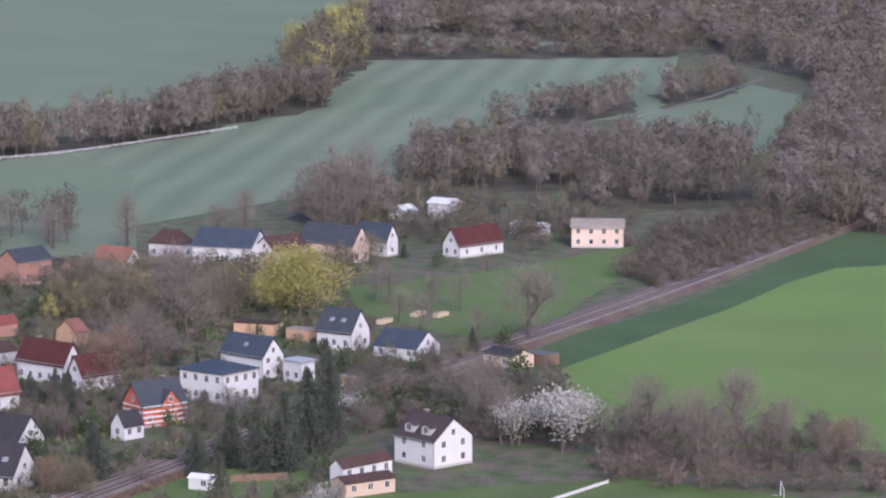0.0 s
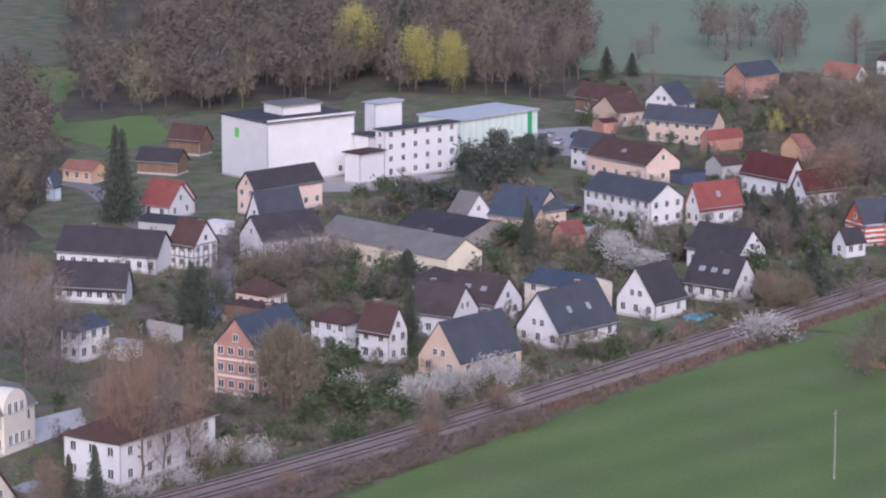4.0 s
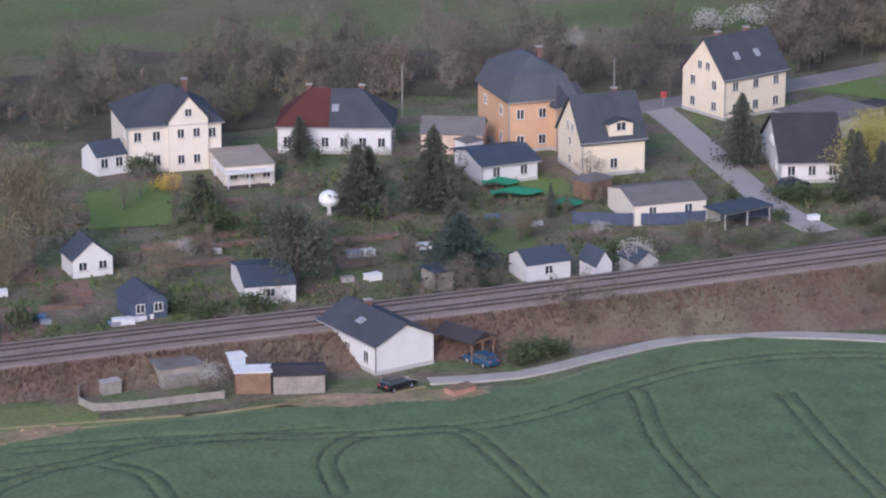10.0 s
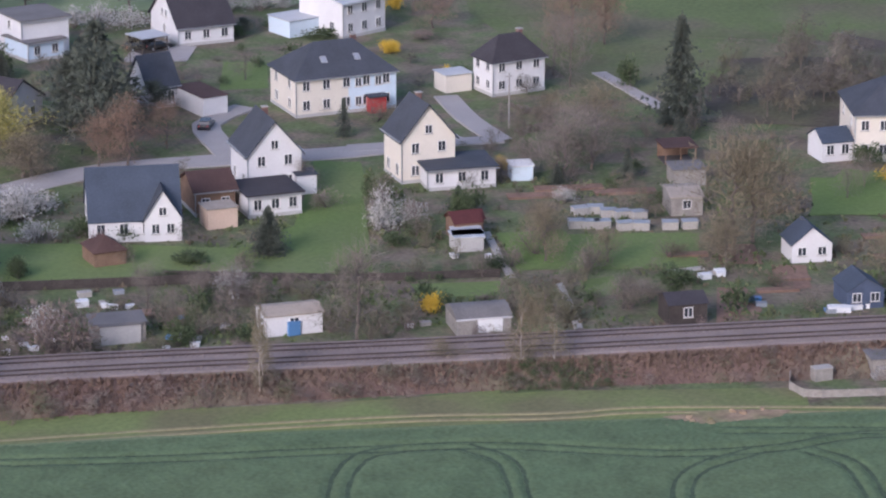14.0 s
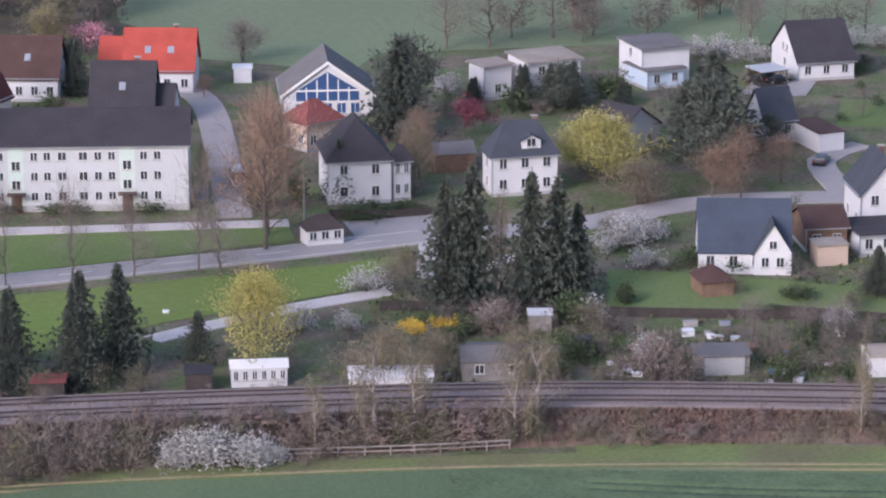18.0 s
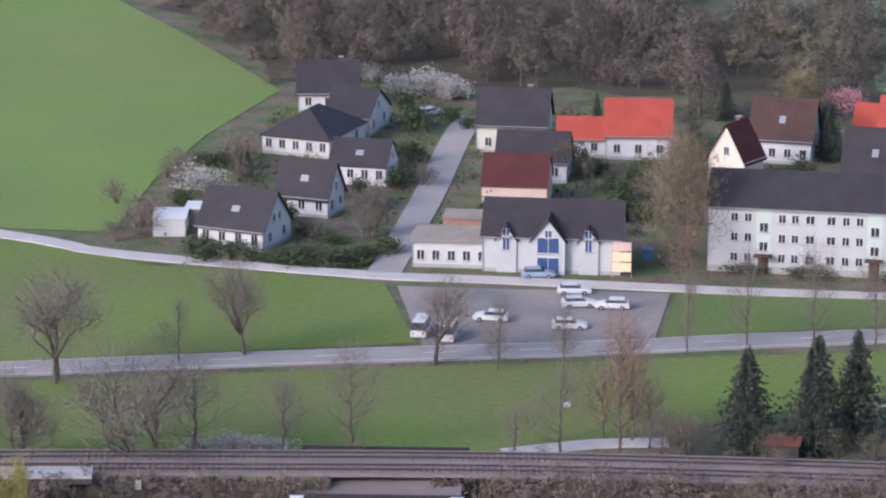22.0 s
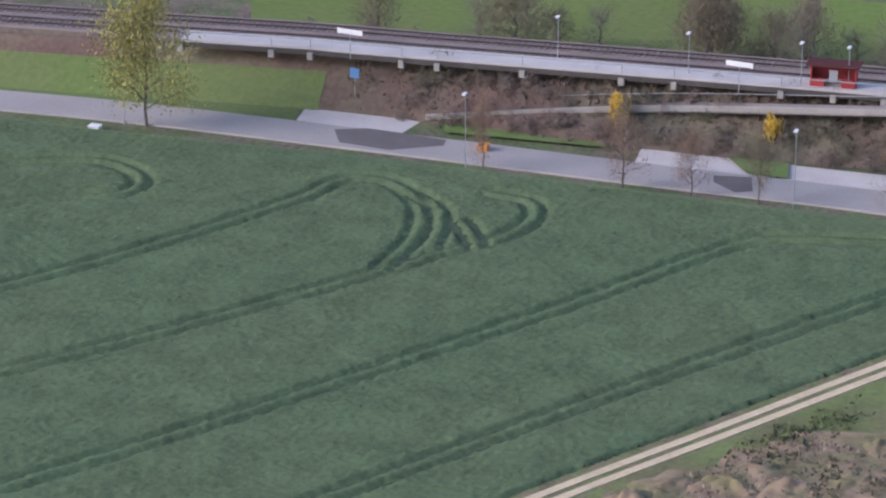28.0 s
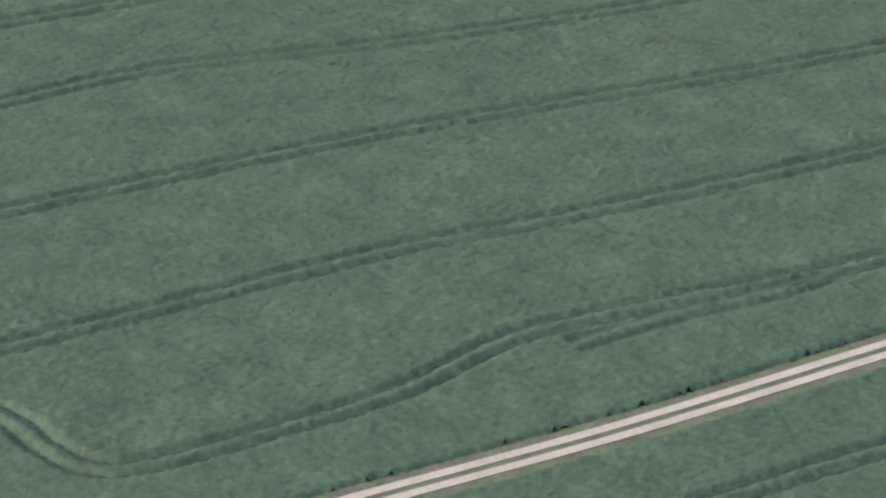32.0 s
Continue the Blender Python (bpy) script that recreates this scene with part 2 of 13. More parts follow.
M_TYRE = mat("black_rubber", (0.02, 0.02, 0.02), 0.9, 0.2)
M_BLUE = mat("blue_painted_sheet", (0.10, 0.22, 0.42), 0.5, 0.1)
M_GREEN = mat("green_netting", (0.03, 0.22, 0.12), 0.8, 0.2)
M_REDPAINT = mat("red_painted_panel", (0.34, 0.05, 0.05), 0.6, 0.15)
M_ORANGE = mat("orange_plastic", (0.75, 0.30, 0.05), 0.6, 0.1)
M_STACK = mat("pale_timber_stack", (0.62, 0.50, 0.34), 0.9, 0.2, 0.6, 5)

def striped(m, spacing, angle, strength):
    """Mowing bands across a field, soft-edged and bent, at an angle in degrees."""
    nt, nodes = m.node_tree, m.node_tree.nodes
    geo, wave, turn = nodes.new("ShaderNodeNewGeometry"), nodes.new("ShaderNodeTexWave"), nodes.new("ShaderNodeMapping")
    turn.inputs["Rotation"].default_value = (0, 0, math.radians(angle))
    wave.inputs["Scale"].default_value, wave.inputs["Distortion"].default_value = 6.2832 / spacing / 20, 2.5
    wave.inputs["Detail Scale"].default_value = 0.6
    nt.links.new(geo.outputs["Position"], turn.inputs["Vector"])
    nt.links.new(turn.outputs[0], wave.inputs["Vector"])
    band, mul = nodes.new("ShaderNodeMapRange"), nodes.new("ShaderNodeVectorMath")
    band.inputs["To Min"].default_value, band.inputs["To Max"].default_value = 1 - strength, 1 + strength
    nt.links.new(wave.outputs["Fac"], band.inputs["Value"])
    mul.operation = "SCALE"
    into = nodes["Principled BSDF"].inputs["Base Color"]
    nt.links.new(into.links[0].from_socket, mul.inputs[0])
    nt.links.new(band.outputs[0], mul.inputs["Scale"])
    nt.links.new(mul.outputs[0], into)
    return m


M_FARMOWN = striped(mat("mown_far_field", (0.198, 0.242, 0.145), 0.95, 0.12, 0.01, 0.6, 0, second=(0.21, 0.246, 0.155), mix_scale=0.006), 17, 74.8, 0.10)
M_PITCH = striped(mat("mown_sports_grass", (0.116, 0.17, 0.046), 0.95, 0.2, 0.05, 1.5, 0.08, second=(0.126, 0.163, 0.056), mix_scale=0.04), 14, 101.2, 0.07)

# ---- builders ----
TAKEN, LAWNS = [], []


def bm_box(bm, x0, x1, y0, y1, z0, z1):
    v = [bm.verts.new(p) for p in ((x0, y0, z0), (x1, y0, z0), (x1, y1, z0), (x0, y1, z0), (x0, y0, z1), (x1, y0, z1), (x1, y1, z1), (x0, y1, z1))]
    for f in ((3, 2, 1, 0), (4, 5, 6, 7), (0, 1, 5, 4), (1, 2, 6, 5), (2, 3, 7, 6), (3, 0, 4, 7)):
        bm.faces.new([v[i] for i in f])


def to_mesh(name, bm, material, smooth=False):
    me = bpy.data.meshes.new(name)
    bm.to_mesh(me)
    bm.free()
    me.materials.append(material)
    if smooth:
        for p in me.polygons:
            p.use_smooth = True
    return me


def part(name, bm, material, parent, label=""):
    me = bm if isinstance(bm, bpy.types.Mesh) else to_mesh(name, bm, material)
    ob = new(name, me)
    ob.parent = parent
    return tagged(ob, label)


def box_part(name, box, material, parent, label=""):
    bm = bmesh.new()
    bm_box(bm, *box)
    return part(name, bm, material, parent, label)


def thing(name, m, label, category, group="", kind=""):
    ob = new(name)
    ob.empty_display_size = 0.5
    ob.matrix_world = m
    return tagged(ob, label, category, group, kind)


CACHE = {}


def cached(key, make):
    if key not in CACHE:
        CACHE[key] = make()
    return CACHE[key]


def frame_mesh(w, h):
    """A window frame with a mullion, in one piece."""
    def make():
        bm, t = bmesh.new(), 0.07
        xs, zs = (-w / 2, -w / 2 + t, -t / 2, t / 2, w / 2 - t, w / 2), (0, t, h - t, h)
        v = [[bm.verts.new((x, -0.07, z)) for z in zs] for x in xs]
        faces = [bm.faces.new((v[i][k], v[i + 1][k], v[i + 1][k + 1], v[i][k + 1])) for i in range(5) for k in range(3) if not (k == 1 and i in (1, 3))]
        r = bmesh.ops.extrude_face_region(bm, geom=faces)
        for e in r["geom"]:
            if isinstance(e, bmesh.types.BMVert):
                e.co.y = 0.02
        bmesh.ops.recalc_face_normals(bm, faces=bm.faces)
        return to_mesh("window_frame", bm, M_FRAME)
    return cached(("frame", w, h), make)


def sill_mesh(w):
    def make():
        bm = bmesh.new()
        bm_box(bm, -w / 2 - 0.1, w / 2 + 0.1, -0.16, 0.02, -0.08, -0.004)
        return to_mesh("sill", bm, M_CONC)
    return cached(("sill", w), make)


def pane_mesh(w, h, material):
    def make():
        bm = bmesh.new()
        bm_box(bm, -w / 2 + 0.06, w / 2 - 0.06, -0.035, -0.01, 0.06, h - 0.06)
        return to_mesh("pane", bm, material)
    return cached(("pane", w, h, material.name), make)


def window(parent, x, y, z, rz, w=1.1, h=1.35, glass=None):
    ob = new("window", frame_mesh(w, h))
    ob.parent, ob.matrix_basis = parent, pose(x, y, z, 0, 0, rz)
    pane = new("pane", pane_mesh(w, h, glass or M_GLASS))
    pane.parent = ob
    root = parent
    while root.parent:
        root = root.parent
    if math.hypot(root.location.x, root.location.y) < 540:
        sill = new("sill", sill_mesh(w))
        sill.parent = ob
    return ob


def roof_mesh(name, tops, thick, material):
    """Roof planes given by their corners, with a thickness."""
    bm = bmesh.new()
    made = {}
    def v(p):
        k = tuple(round(c, 3) for c in p)
        if k not in made:
            made[k] = bm.verts.new(p)
        return made[k]
    faces = [bm.faces.new([v(p) for p in q]) for q in tops]
    r = bmesh.ops.extrude_face_region(bm, geom=faces)
    for e in r["geom"]:
        if isinstance(e, bmesh.types.BMVert):
            e.co.z -= thick
    bmesh.ops.recalc_face_normals(bm, faces=bm.faces)
    return to_mesh(name, bm, material)


def roof_planes(w, d, he, rise, roof, o=0.4):
    """Corners of the roof planes over a w x d plan."""
    a, b, z = w / 2 + o, d / 2 + o, he - rise * o / (min(w, d) / 2) + 0.12
    if roof == "flat":
        z = he + 0.1
        return [[(-a, -b, z), (a, -b, z), (a, b, z), (-a, b, z)]]
    top = he + rise + 0.12
    if roof == "mono":
        return [[(-a, -b, he + 0.1), (a, -b, he + 0.1), (a, b, top), (-a, b, top)]]
    if roof == "x":
        z = he - rise * o / (d / 2) + 0.12
        return [[(-a, -b, z), (a, -b, z), (a, 0, top), (-a, 0, top)], [(a, b, z), (-a, b, z), (-a, 0, top), (a, 0, top)]]
    if roof == "y":
        z = he - rise * o / (w / 2) + 0.12
        return [[(-a, b, z), (-a, -b, z), (0, -b, top), (0, b, top)], [(a, -b, z), (a, b, z), (0, b, top), (0, -b, top)]]
    z = he - 0.1
    if roof == "mansard":
        i, zm = min(w, d) * 0.16, he + rise * 0.62
        p, q = [(-a, -b, z), (a, -b, z), (a, b, z), (-a, b, z)], [(-a + i, -b + i, zm), (a - i, -b + i, zm), (a - i, b - i, zm), (-a + i, b - i, zm)]
        out = [[p[k], p[(k + 1) % 4], q[(k + 1) % 4], q[k]] for k in range(4)]
        a, b = a - i, b - i
        p = q
    else:
        p, out = [(-a, -b, z), (a, -b, z), (a, b, z), (-a, b, z)], []
    if a >= b:
        r0, r1 = (-(a - b * 0.9), 0, top), (a - b * 0.9, 0, top)
        return out + [[p[0], p[1], r1, r0], [p[1], p[2], r1], [p[2], p[3], r0, r1], [p[3], p[0], r0]]
    r0, r1 = (0, -(b - a * 0.9), top), (0, b - a * 0.9, top)
    return out + [[p[0], p[1], r0], [p[1], p[2], r1, r0], [p[2], p[3], r1], [p[3], p[0], r0, r1]]


def wall_mesh(w, d, he, rise, roof, material):
    bm = bmesh.new()
    a, b = w / 2, d / 2
    lo = [bm.verts.new((x, y, -0.4)) for x, y in ((-a, -b), (a, -b), (a, b), (-a, b))]
    lift = [he, he, he + rise, he + rise] if roof == "mono" else [he] * 4
    hi = [bm.verts.new((x, y, z)) for (x, y), z in zip(((-a, -b), (a, -b), (a, b), (-a, b)), lift)]
    bm.faces.new(lo[::-1])
    bm.faces.new(hi)
    for k in range(4):
        bm.faces.new((lo[k], lo[(k + 1) % 4], hi[(k + 1) % 4], hi[k]))
    if roof in "xy":
        ends = ((-a, 0), (a, 0)) if roof == "x" else ((0, -b), (0, b))
        r = [bm.verts.new((x, y, he + rise)) for x, y in ends]
        pairs = ((hi[3], hi[0]), (hi[1], hi[2])) if roof == "x" else ((hi[0], hi[1]), (hi[2], hi[3]))
        for (p, q), e in zip(pairs, r):
            bm.faces.new((p, q, e))
    return to_mesh("wall", bm, material)


DIMS = {}


def house(name, label, x, y, rz, w, d, he, rise, roof, wall, tiles, front=(0, 0), side=(0, 0), chimney=0, skylights=0, door=0, glass=None, plinth=True, z=0.0, group=""):
    """front: windows across and floors on the long side towards -y; side: the same on the side towards -x."""
    h = thing(name, pose(x, y, z, 0, 0, rz), label, name.replace("_", " "), group)
    DIMS[h.name] = (w, d, he, rise)
    TAKEN.append((x, y, min(w, d) * 0.5))
    part("wall", wall_mesh(w, d, he, rise, roof, WALL[wall]), None, h)
    part("roof", roof_mesh("roof", roof_planes(w, d, he, rise, roof, 0.4 if he > 2.8 else 0.2), 0.2 if he > 2.8 else 0.1, ROOF[tiles]), None, h)
    if plinth and he > 2.8:
        box_part("plinth", (-w / 2 - 0.05, w / 2 + 0.05, -d / 2 - 0.05, d / 2 + 0.05, -0.4, 0.45), WALL["grey"], h)
        for s in (-1, 1):
            if roof in ("x", "hip", "mansard", "flat"):
                box_part("gutter", (-w / 2 - 0.35, w / 2 + 0.35, s * (d / 2 + 0.45) - 0.07, s * (d / 2 + 0.45) + 0.07, he - 0.3, he - 0.17), M_METAL, h, "grey metal rain gutter")
            if roof == "y":
                box_part("gutter", (s * (w / 2 + 0.45) - 0.07, s * (w / 2 + 0.45) + 0.07, -d / 2 - 0.35, d / 2 + 0.35, he - 0.3, he - 0.17), M_METAL, h, "grey metal rain gutter")
        bm = bmesh.new()
        bm_box(bm, -w / 2 - 0.1, -w / 2 + 0.02, -d / 2 - 0.1, -d / 2 + 0.02, 0, he - 0.2)
        part("downpipe", bm, M_METAL, h, "grey metal downpipe")
    for (n, fl), length, sx in ((front, w, True), (side, d, False)):
        for f in range(fl):
            step = he / fl
            zz = f * step + min(1.0, step * 0.38)
            hh = min(1.4, step * 0.5)
            for k in range(n):
                u = (k + 0.5) / n * length - length / 2
                ww = min(1.15, length / n * 0.6)
                ww, hh = round(ww, 1), round(hh, 1)
                if sx and door and f == 0 and k == n // 2:
                    dd = new("door", cached("door", door_mesh))
                    dd.parent, dd.matrix_basis = h, pose(u, -d / 2, 0.1)
                    continue
                if sx:
                    window(h, u, -d / 2, zz, 0, ww, hh, glass)
                else:
                    window(h, -w / 2, -u, zz, -90, ww, hh, glass)
        gable = roof == ("y" if sx else "x")
        if gable and rise > 3 and n:
            g = 2 if length > 8 and rise > 4 else 1
            for k in range(g):
                u = (k - (g - 1) / 2) * 1.7
                if sx:
                    window(h, u, -d / 2, he + 0.5, 0, 1.0, 1.2, glass)
                else:
                    window(h, -w / 2, -u, he + 0.5, -90, 1.0, 1.2, glass)
    for k in range(chimney):
        along = (0.22 if k == 0 else -0.25)
        cx, cy = (w * along, d * 0.06) if roof in ("x", "hip", "mansard", "flat", "mono") else (w * 0.06, d * along)
        c = box_part("chimney", (cx - 0.35, cx + 0.35, cy - 0.35, cy + 0.35, he + rise * 0.6, he + rise + 0.45), M_CHIM, h, "brick chimney stack")
        box_part("chimney_cap", (cx - 0.45, cx + 0.45, cy - 0.45, cy + 0.45, he + rise + 0.45, he + rise + 0.55), M_CONC, c, "pale chimney cap")
    for k in range(skylights):
        u = (k + 1) / (skylights + 1) - 0.5
        frac = 0.45
        if roof == "y":
            sl = math.atan2(rise, w / 2)
            m = pose(-w / 2 * (1 - frac), u * d, he + rise * frac + 0.13, 0, -math.degrees(sl), 0)
        else:
            sl = math.atan2(rise, d / 2)
            m = pose(u * w, -d / 2 * (1 - frac), he + rise * frac + 0.13, math.degrees(sl), 0, 0)
        s = new("skylight", cached("sky_frame", lambda: slab_mesh("skylight", 0.9, 1.2, 0.1, M_METAL)))
        s.parent, s.matrix_basis = h, m
        g = new("pane", cached("sky_pane", lambda: slab_mesh("pane", 0.75, 1.05, 0.14, M_PALEGLASS)))
        g.parent = s
    return h


def carport(label, x, y, rz, w, d, he, rise, roof, wall, tiles):
    """A roof on posts with a boarded back, open towards -y and the sides."""
    h = thing("carport", pose(x, y, 0, 0, 0, rz), label, "carport")
    TAKEN.append((x, y, min(w, d) * 0.5))
    part("roof", roof_mesh("roof", roof_planes(w, d, he, rise, roof, 0.25), 0.14, ROOF[tiles]), None, h)
    for px in (-w / 2 + 0.1, 0, w / 2 - 0.1):
        for py in (-d / 2 + 0.1, d / 2 - 0.1):
            box_part("post", (px - 0.08, px + 0.08, py - 0.08, py + 0.08, -0.3, he), WALL[wall], h)
    for py in (-d / 2 + 0.1, d / 2 - 0.1):
        box_part("beam", (-w / 2, w / 2, py - 0.07, py + 0.07, he - 0.24, he - 0.02), WALL[wall], h)
    box_part("back_wall", (-w / 2 + 0.2, w / 2 - 0.2, d / 2 - 0.16, d / 2 - 0.06, -0.3, he - 0.3), WALL[wall], h, "boarded back wall")
    # floor colour carries the shade below the roof
    box_part("floor_slab", (-w / 2, w / 2, -d / 2, d / 2, -0.3, 0.14), M_DARKCONC, h, "concrete floor darkened as carport shade")
    return h


# Pale base colour stands in for sky mirrored in roof panes; crates reuse it.
M_PALEGLASS = mat("sky_painted_glass", (0.30, 0.32, 0.35), 0.15, 0.1, spec=0.8)


def slab_mesh(name, w, d, t, material):
    bm = bmesh.new()
    bm_box(bm, -w / 2, w / 2, -d / 2, d / 2, 0, t)
    return to_mesh(name, bm, material)


def door_mesh():
    bm = bmesh.new()
    bm_box(bm, -0.55, 0.55, -0.06, 0.02, 0, 2.1)
    bm_box(bm, -0.7, 0.7, -0.03, 0.02, 0, 2.25)
    bm_box(bm, -0.9, 0.9, -0.8, 0.02, -0.4, 0.0)
    return to_mesh("door", bm, M_DOOR)


def dormer(h, x, y, z, w, depth, height, rise, wall, tiles, rz=0, glass=None):
    """A gabled dormer standing on a roof, facing -y before its turn."""
    dm = part("dormer", wall_mesh(w, depth, height, rise, "y", WALL[wall]), None, h)
    dm.matrix_basis = pose(x, y, z, 0, 0, rz)
    part("dormer_roof", roof_mesh("dormer_roof", roof_planes(w, depth, height, rise, "y", 0.25), 0.12, ROOF[tiles]), None, dm)
    window(dm, 0, -depth / 2, height - min(1.2, height * 0.7), 0, round(min(1.4, w * 0.5), 1), 1.2, glass)
    return dm


def smooth_line(pts, step=4.0):
    """Catmull-Rom through control points, resampled."""
    p = [np.array(q, float) for q in pts]
    p = [2 * p[0] - p[1]] + p + [2 * p[-1] - p[-2]]
    out = []
    for i in range(1, len(p) - 2):
        n = max(2, int(np.linalg.norm(p[i + 1] - p[i]) / step))
        for k in range(n):
            t = k / n
            out.append(0.5 * (2 * p[i] + (p[i + 1] - p[i - 1]) * t + (2 * p[i - 1] - 5 * p[i] + 4 * p[i + 1] - p[i + 2]) * t * t + (3 * p[i] - p[i - 1] - 3 * p[i + 1] + p[i + 2]) * t ** 3))
    out.append(p[-2])
    return np.array(out)


def normals2(line):
    d = np.gradient(line[:, :2], axis=0)
    d /= np.linalg.norm(d, axis=1)[:, None] + 1e-9
    return np.stack([-d[:, 1], d[:, 0]], 1)


def sweep_mesh(name, line, profile, material):
    """profile(i) gives the (offset to the left, height) pairs of the cross-section at point i."""
    nrm = normals2(line)
    verts, faces = [], []
    m = len(profile(0))
    for i, p in enumerate(line):
        for o, z in profile(i):
            verts.append((p[0] + nrm[i][0] * o, p[1] + nrm[i][1] * o, z))
    for i in range(len(line) - 1):
        for k in range(m - 1):
            a = i * m + k
            faces.append((a, a + m, a + m + 1, a + 1))
    me = bpy.data.meshes.new(name)
    me.from_pydata(verts, [], faces)
    me.materials.append(material)
    return me


AREAS = []


def ribbon(name, label, pts, width, material, z=0.06, category="road", thick=0.25, step=4.0, kind="structure"):
    AREAS.append(name)
    z = 0.13 + 0.004 * (len(AREAS) % 30) if z < 0.3 else z
    line = smooth_line(pts, step)
    h = width / 2
    TAKEN.extend((p[0], p[1], h) for p in line)
    me = sweep_mesh(name, line, lambda i: [(h + 0.05, z - thick), (h, z), (-h, z), (-h - 0.05, z - thick)], material)
    return tagged(new(name, me), label, category, "", kind)


def area(name, label, pts, material, z=0.03, category="field", kind="structure"):
    bm = bmesh.new()
    AREAS.append(name)
    z = 0.121 + 0.0002 * (len(AREAS) % 40) if category == "woodland floor" else 0.262 if category == "road patch" else 0.02 + 0.004 * (len(AREAS) % 25) if z < 0.25 else z
    if category in ("lawn", "yard", "car park", "pavement"):
        LAWNS.append(pts)
    top = [bm.verts.new((x, y, z)) for x, y in pts]
    f = bm.faces.new(top)
    bm.normal_update()
    if f.normal.z < 0:
        f.normal_flip()
    bmesh.ops.triangulate(bm, faces=[f])
    return tagged(new(name, to_mesh(name, bm, material)), label, category, "", kind)


# ---- plants ----
def mesh_from(name, verts, faces, material):
    me = bpy.data.meshes.new(name)
    me.from_pydata([tuple(v) for v in verts], [], faces)
    me.materials.append(material)
    return me


def limb(verts, faces, a, b, r0, r1, sides=5):
    a, b = np.array(a, float), np.array(b, float)
    d = b - a
    d /= np.linalg.norm(d) + 1e-9
    u = np.cross(d, (0.3, 0.9, 0.2))
    u /= np.linalg.norm(u) + 1e-9
    v = np.cross(d, u)
    s = len(verts)
    for p, r in ((a, r0), (b, r1)):
        for k in range(sides):
            t = 2 * math.pi * k / sides
            verts.append(p + r * (math.cos(t) * u + math.sin(t) * v))
    for k in range(sides):
        faces.append((s + k, s + (k + 1) % sides, s + sides + (k + 1) % sides, s + sides + k))


def skeleton_tree(rng, height, spread, fork=0.35, levels=4, trunk_r=0.02):
    """Trunk and limbs of a tree of that height; also the twig ends."""
    verts, faces, tips = [], [], []
    def grow(p, d, length, r, level):
        q = p
        bends = 2
        for k in range(bends):
            d2 = d + rng.normal(0, 0.12, 3)
            d2 /= np.linalg.norm(d2)
            e = q + d2 * length / bends
            limb(verts, faces, q, e, r * (1 - 0.3 * k / bends), r * (1 - 0.3 * (k + 1) / bends), 6 if level == 0 else 4 if level < 2 else 3)
            if level >= 1:
                tips.append((q + (e - q) * rng.random(), d2, level))
            q, d = e, d2
        if level >= levels:
            tips.append((q, d, level))
            return
        n = 3 if level else 5
        for k in range(n):
            az = rng.random() * 6.28 + k * 6.28 / n
            side = np.array((math.cos(az), math.sin(az), 0)) * spread
            nd = d * (0.75 if level else 0.9) + side * (0.75 + 0.35 * rng.random()) + np.array((0, 0, 0.25))
            nd /= np.linalg.norm(nd)
            grow(q, nd, length * (1.3 if level == 0 else 0.62 + 0.2 * rng.random()), r * 0.47, level + 1)
        if level == 0:
            grow(q, d, length * 1.5, r * 0.65, level + 1)
    grow(np.zeros(3), np.array((0.0, 0.0, 1.0)), height * fork * 0.55, height * trunk_r, 0)
    return np.array(verts), faces, tips


def central_tree(rng, spread, trunk_r):
    """A straight trunk that carries side limbs all the way up; also the twig ends."""
    verts, faces, tips = [], [], []
    def grow(p, d, length, r, level):
        q = p
        for k in range(2):
            d2 = d + rng.normal(0, 0.14, 3) + np.array((0, 0, 0.06))
            d2 /= np.linalg.norm(d2)
            e = q + d2 * length / 2
            limb(verts, faces, q, e, r * (1 - 0.3 * k), r * (0.7 - 0.3 * k), 3)
            tips.append((q + (e - q) * rng.random(), d2, level))
            q, d = e, d2
        tips.append((q, d, level))
        if level < 3:
            for k in range(3):
                nd = d + rng.normal(0, 0.6, 3) + np.array((0, 0, 0.15))
                grow(q if k else p + (q - p) * 0.55, nd / np.linalg.norm(nd), length * rng.uniform(0.5, 0.75), r * 0.45, level + 1)
    at = np.zeros(3)
    for k in range(9):
        z = 0.14 + 0.085 * k
        to = np.array((rng.normal(0, 0.012), rng.normal(0, 0.012), z))
        limb(verts, faces, at, to, trunk_r * (1.15 - at[2]), trunk_r * (1.15 - z), 6)
        at = to
        for j in range(2 if k else 1):
            az = rng.random() * 6.28
            d = np.array((math.cos(az), math.sin(az), 0.35 + 0.9 * z)) 
            grow(at, d / np.linalg.norm(d), spread * 0.5 * math.sin(math.pi * min(0.95, 0.25 + 0.72 * z)) * rng.uniform(0.65, 1.2), trunk_r * 0.38, 2)
    grow(at, np.array((0.0, 0.0, 1.0)), 0.14, trunk_r * 0.3, 2)
    return np.array(verts), faces, tips


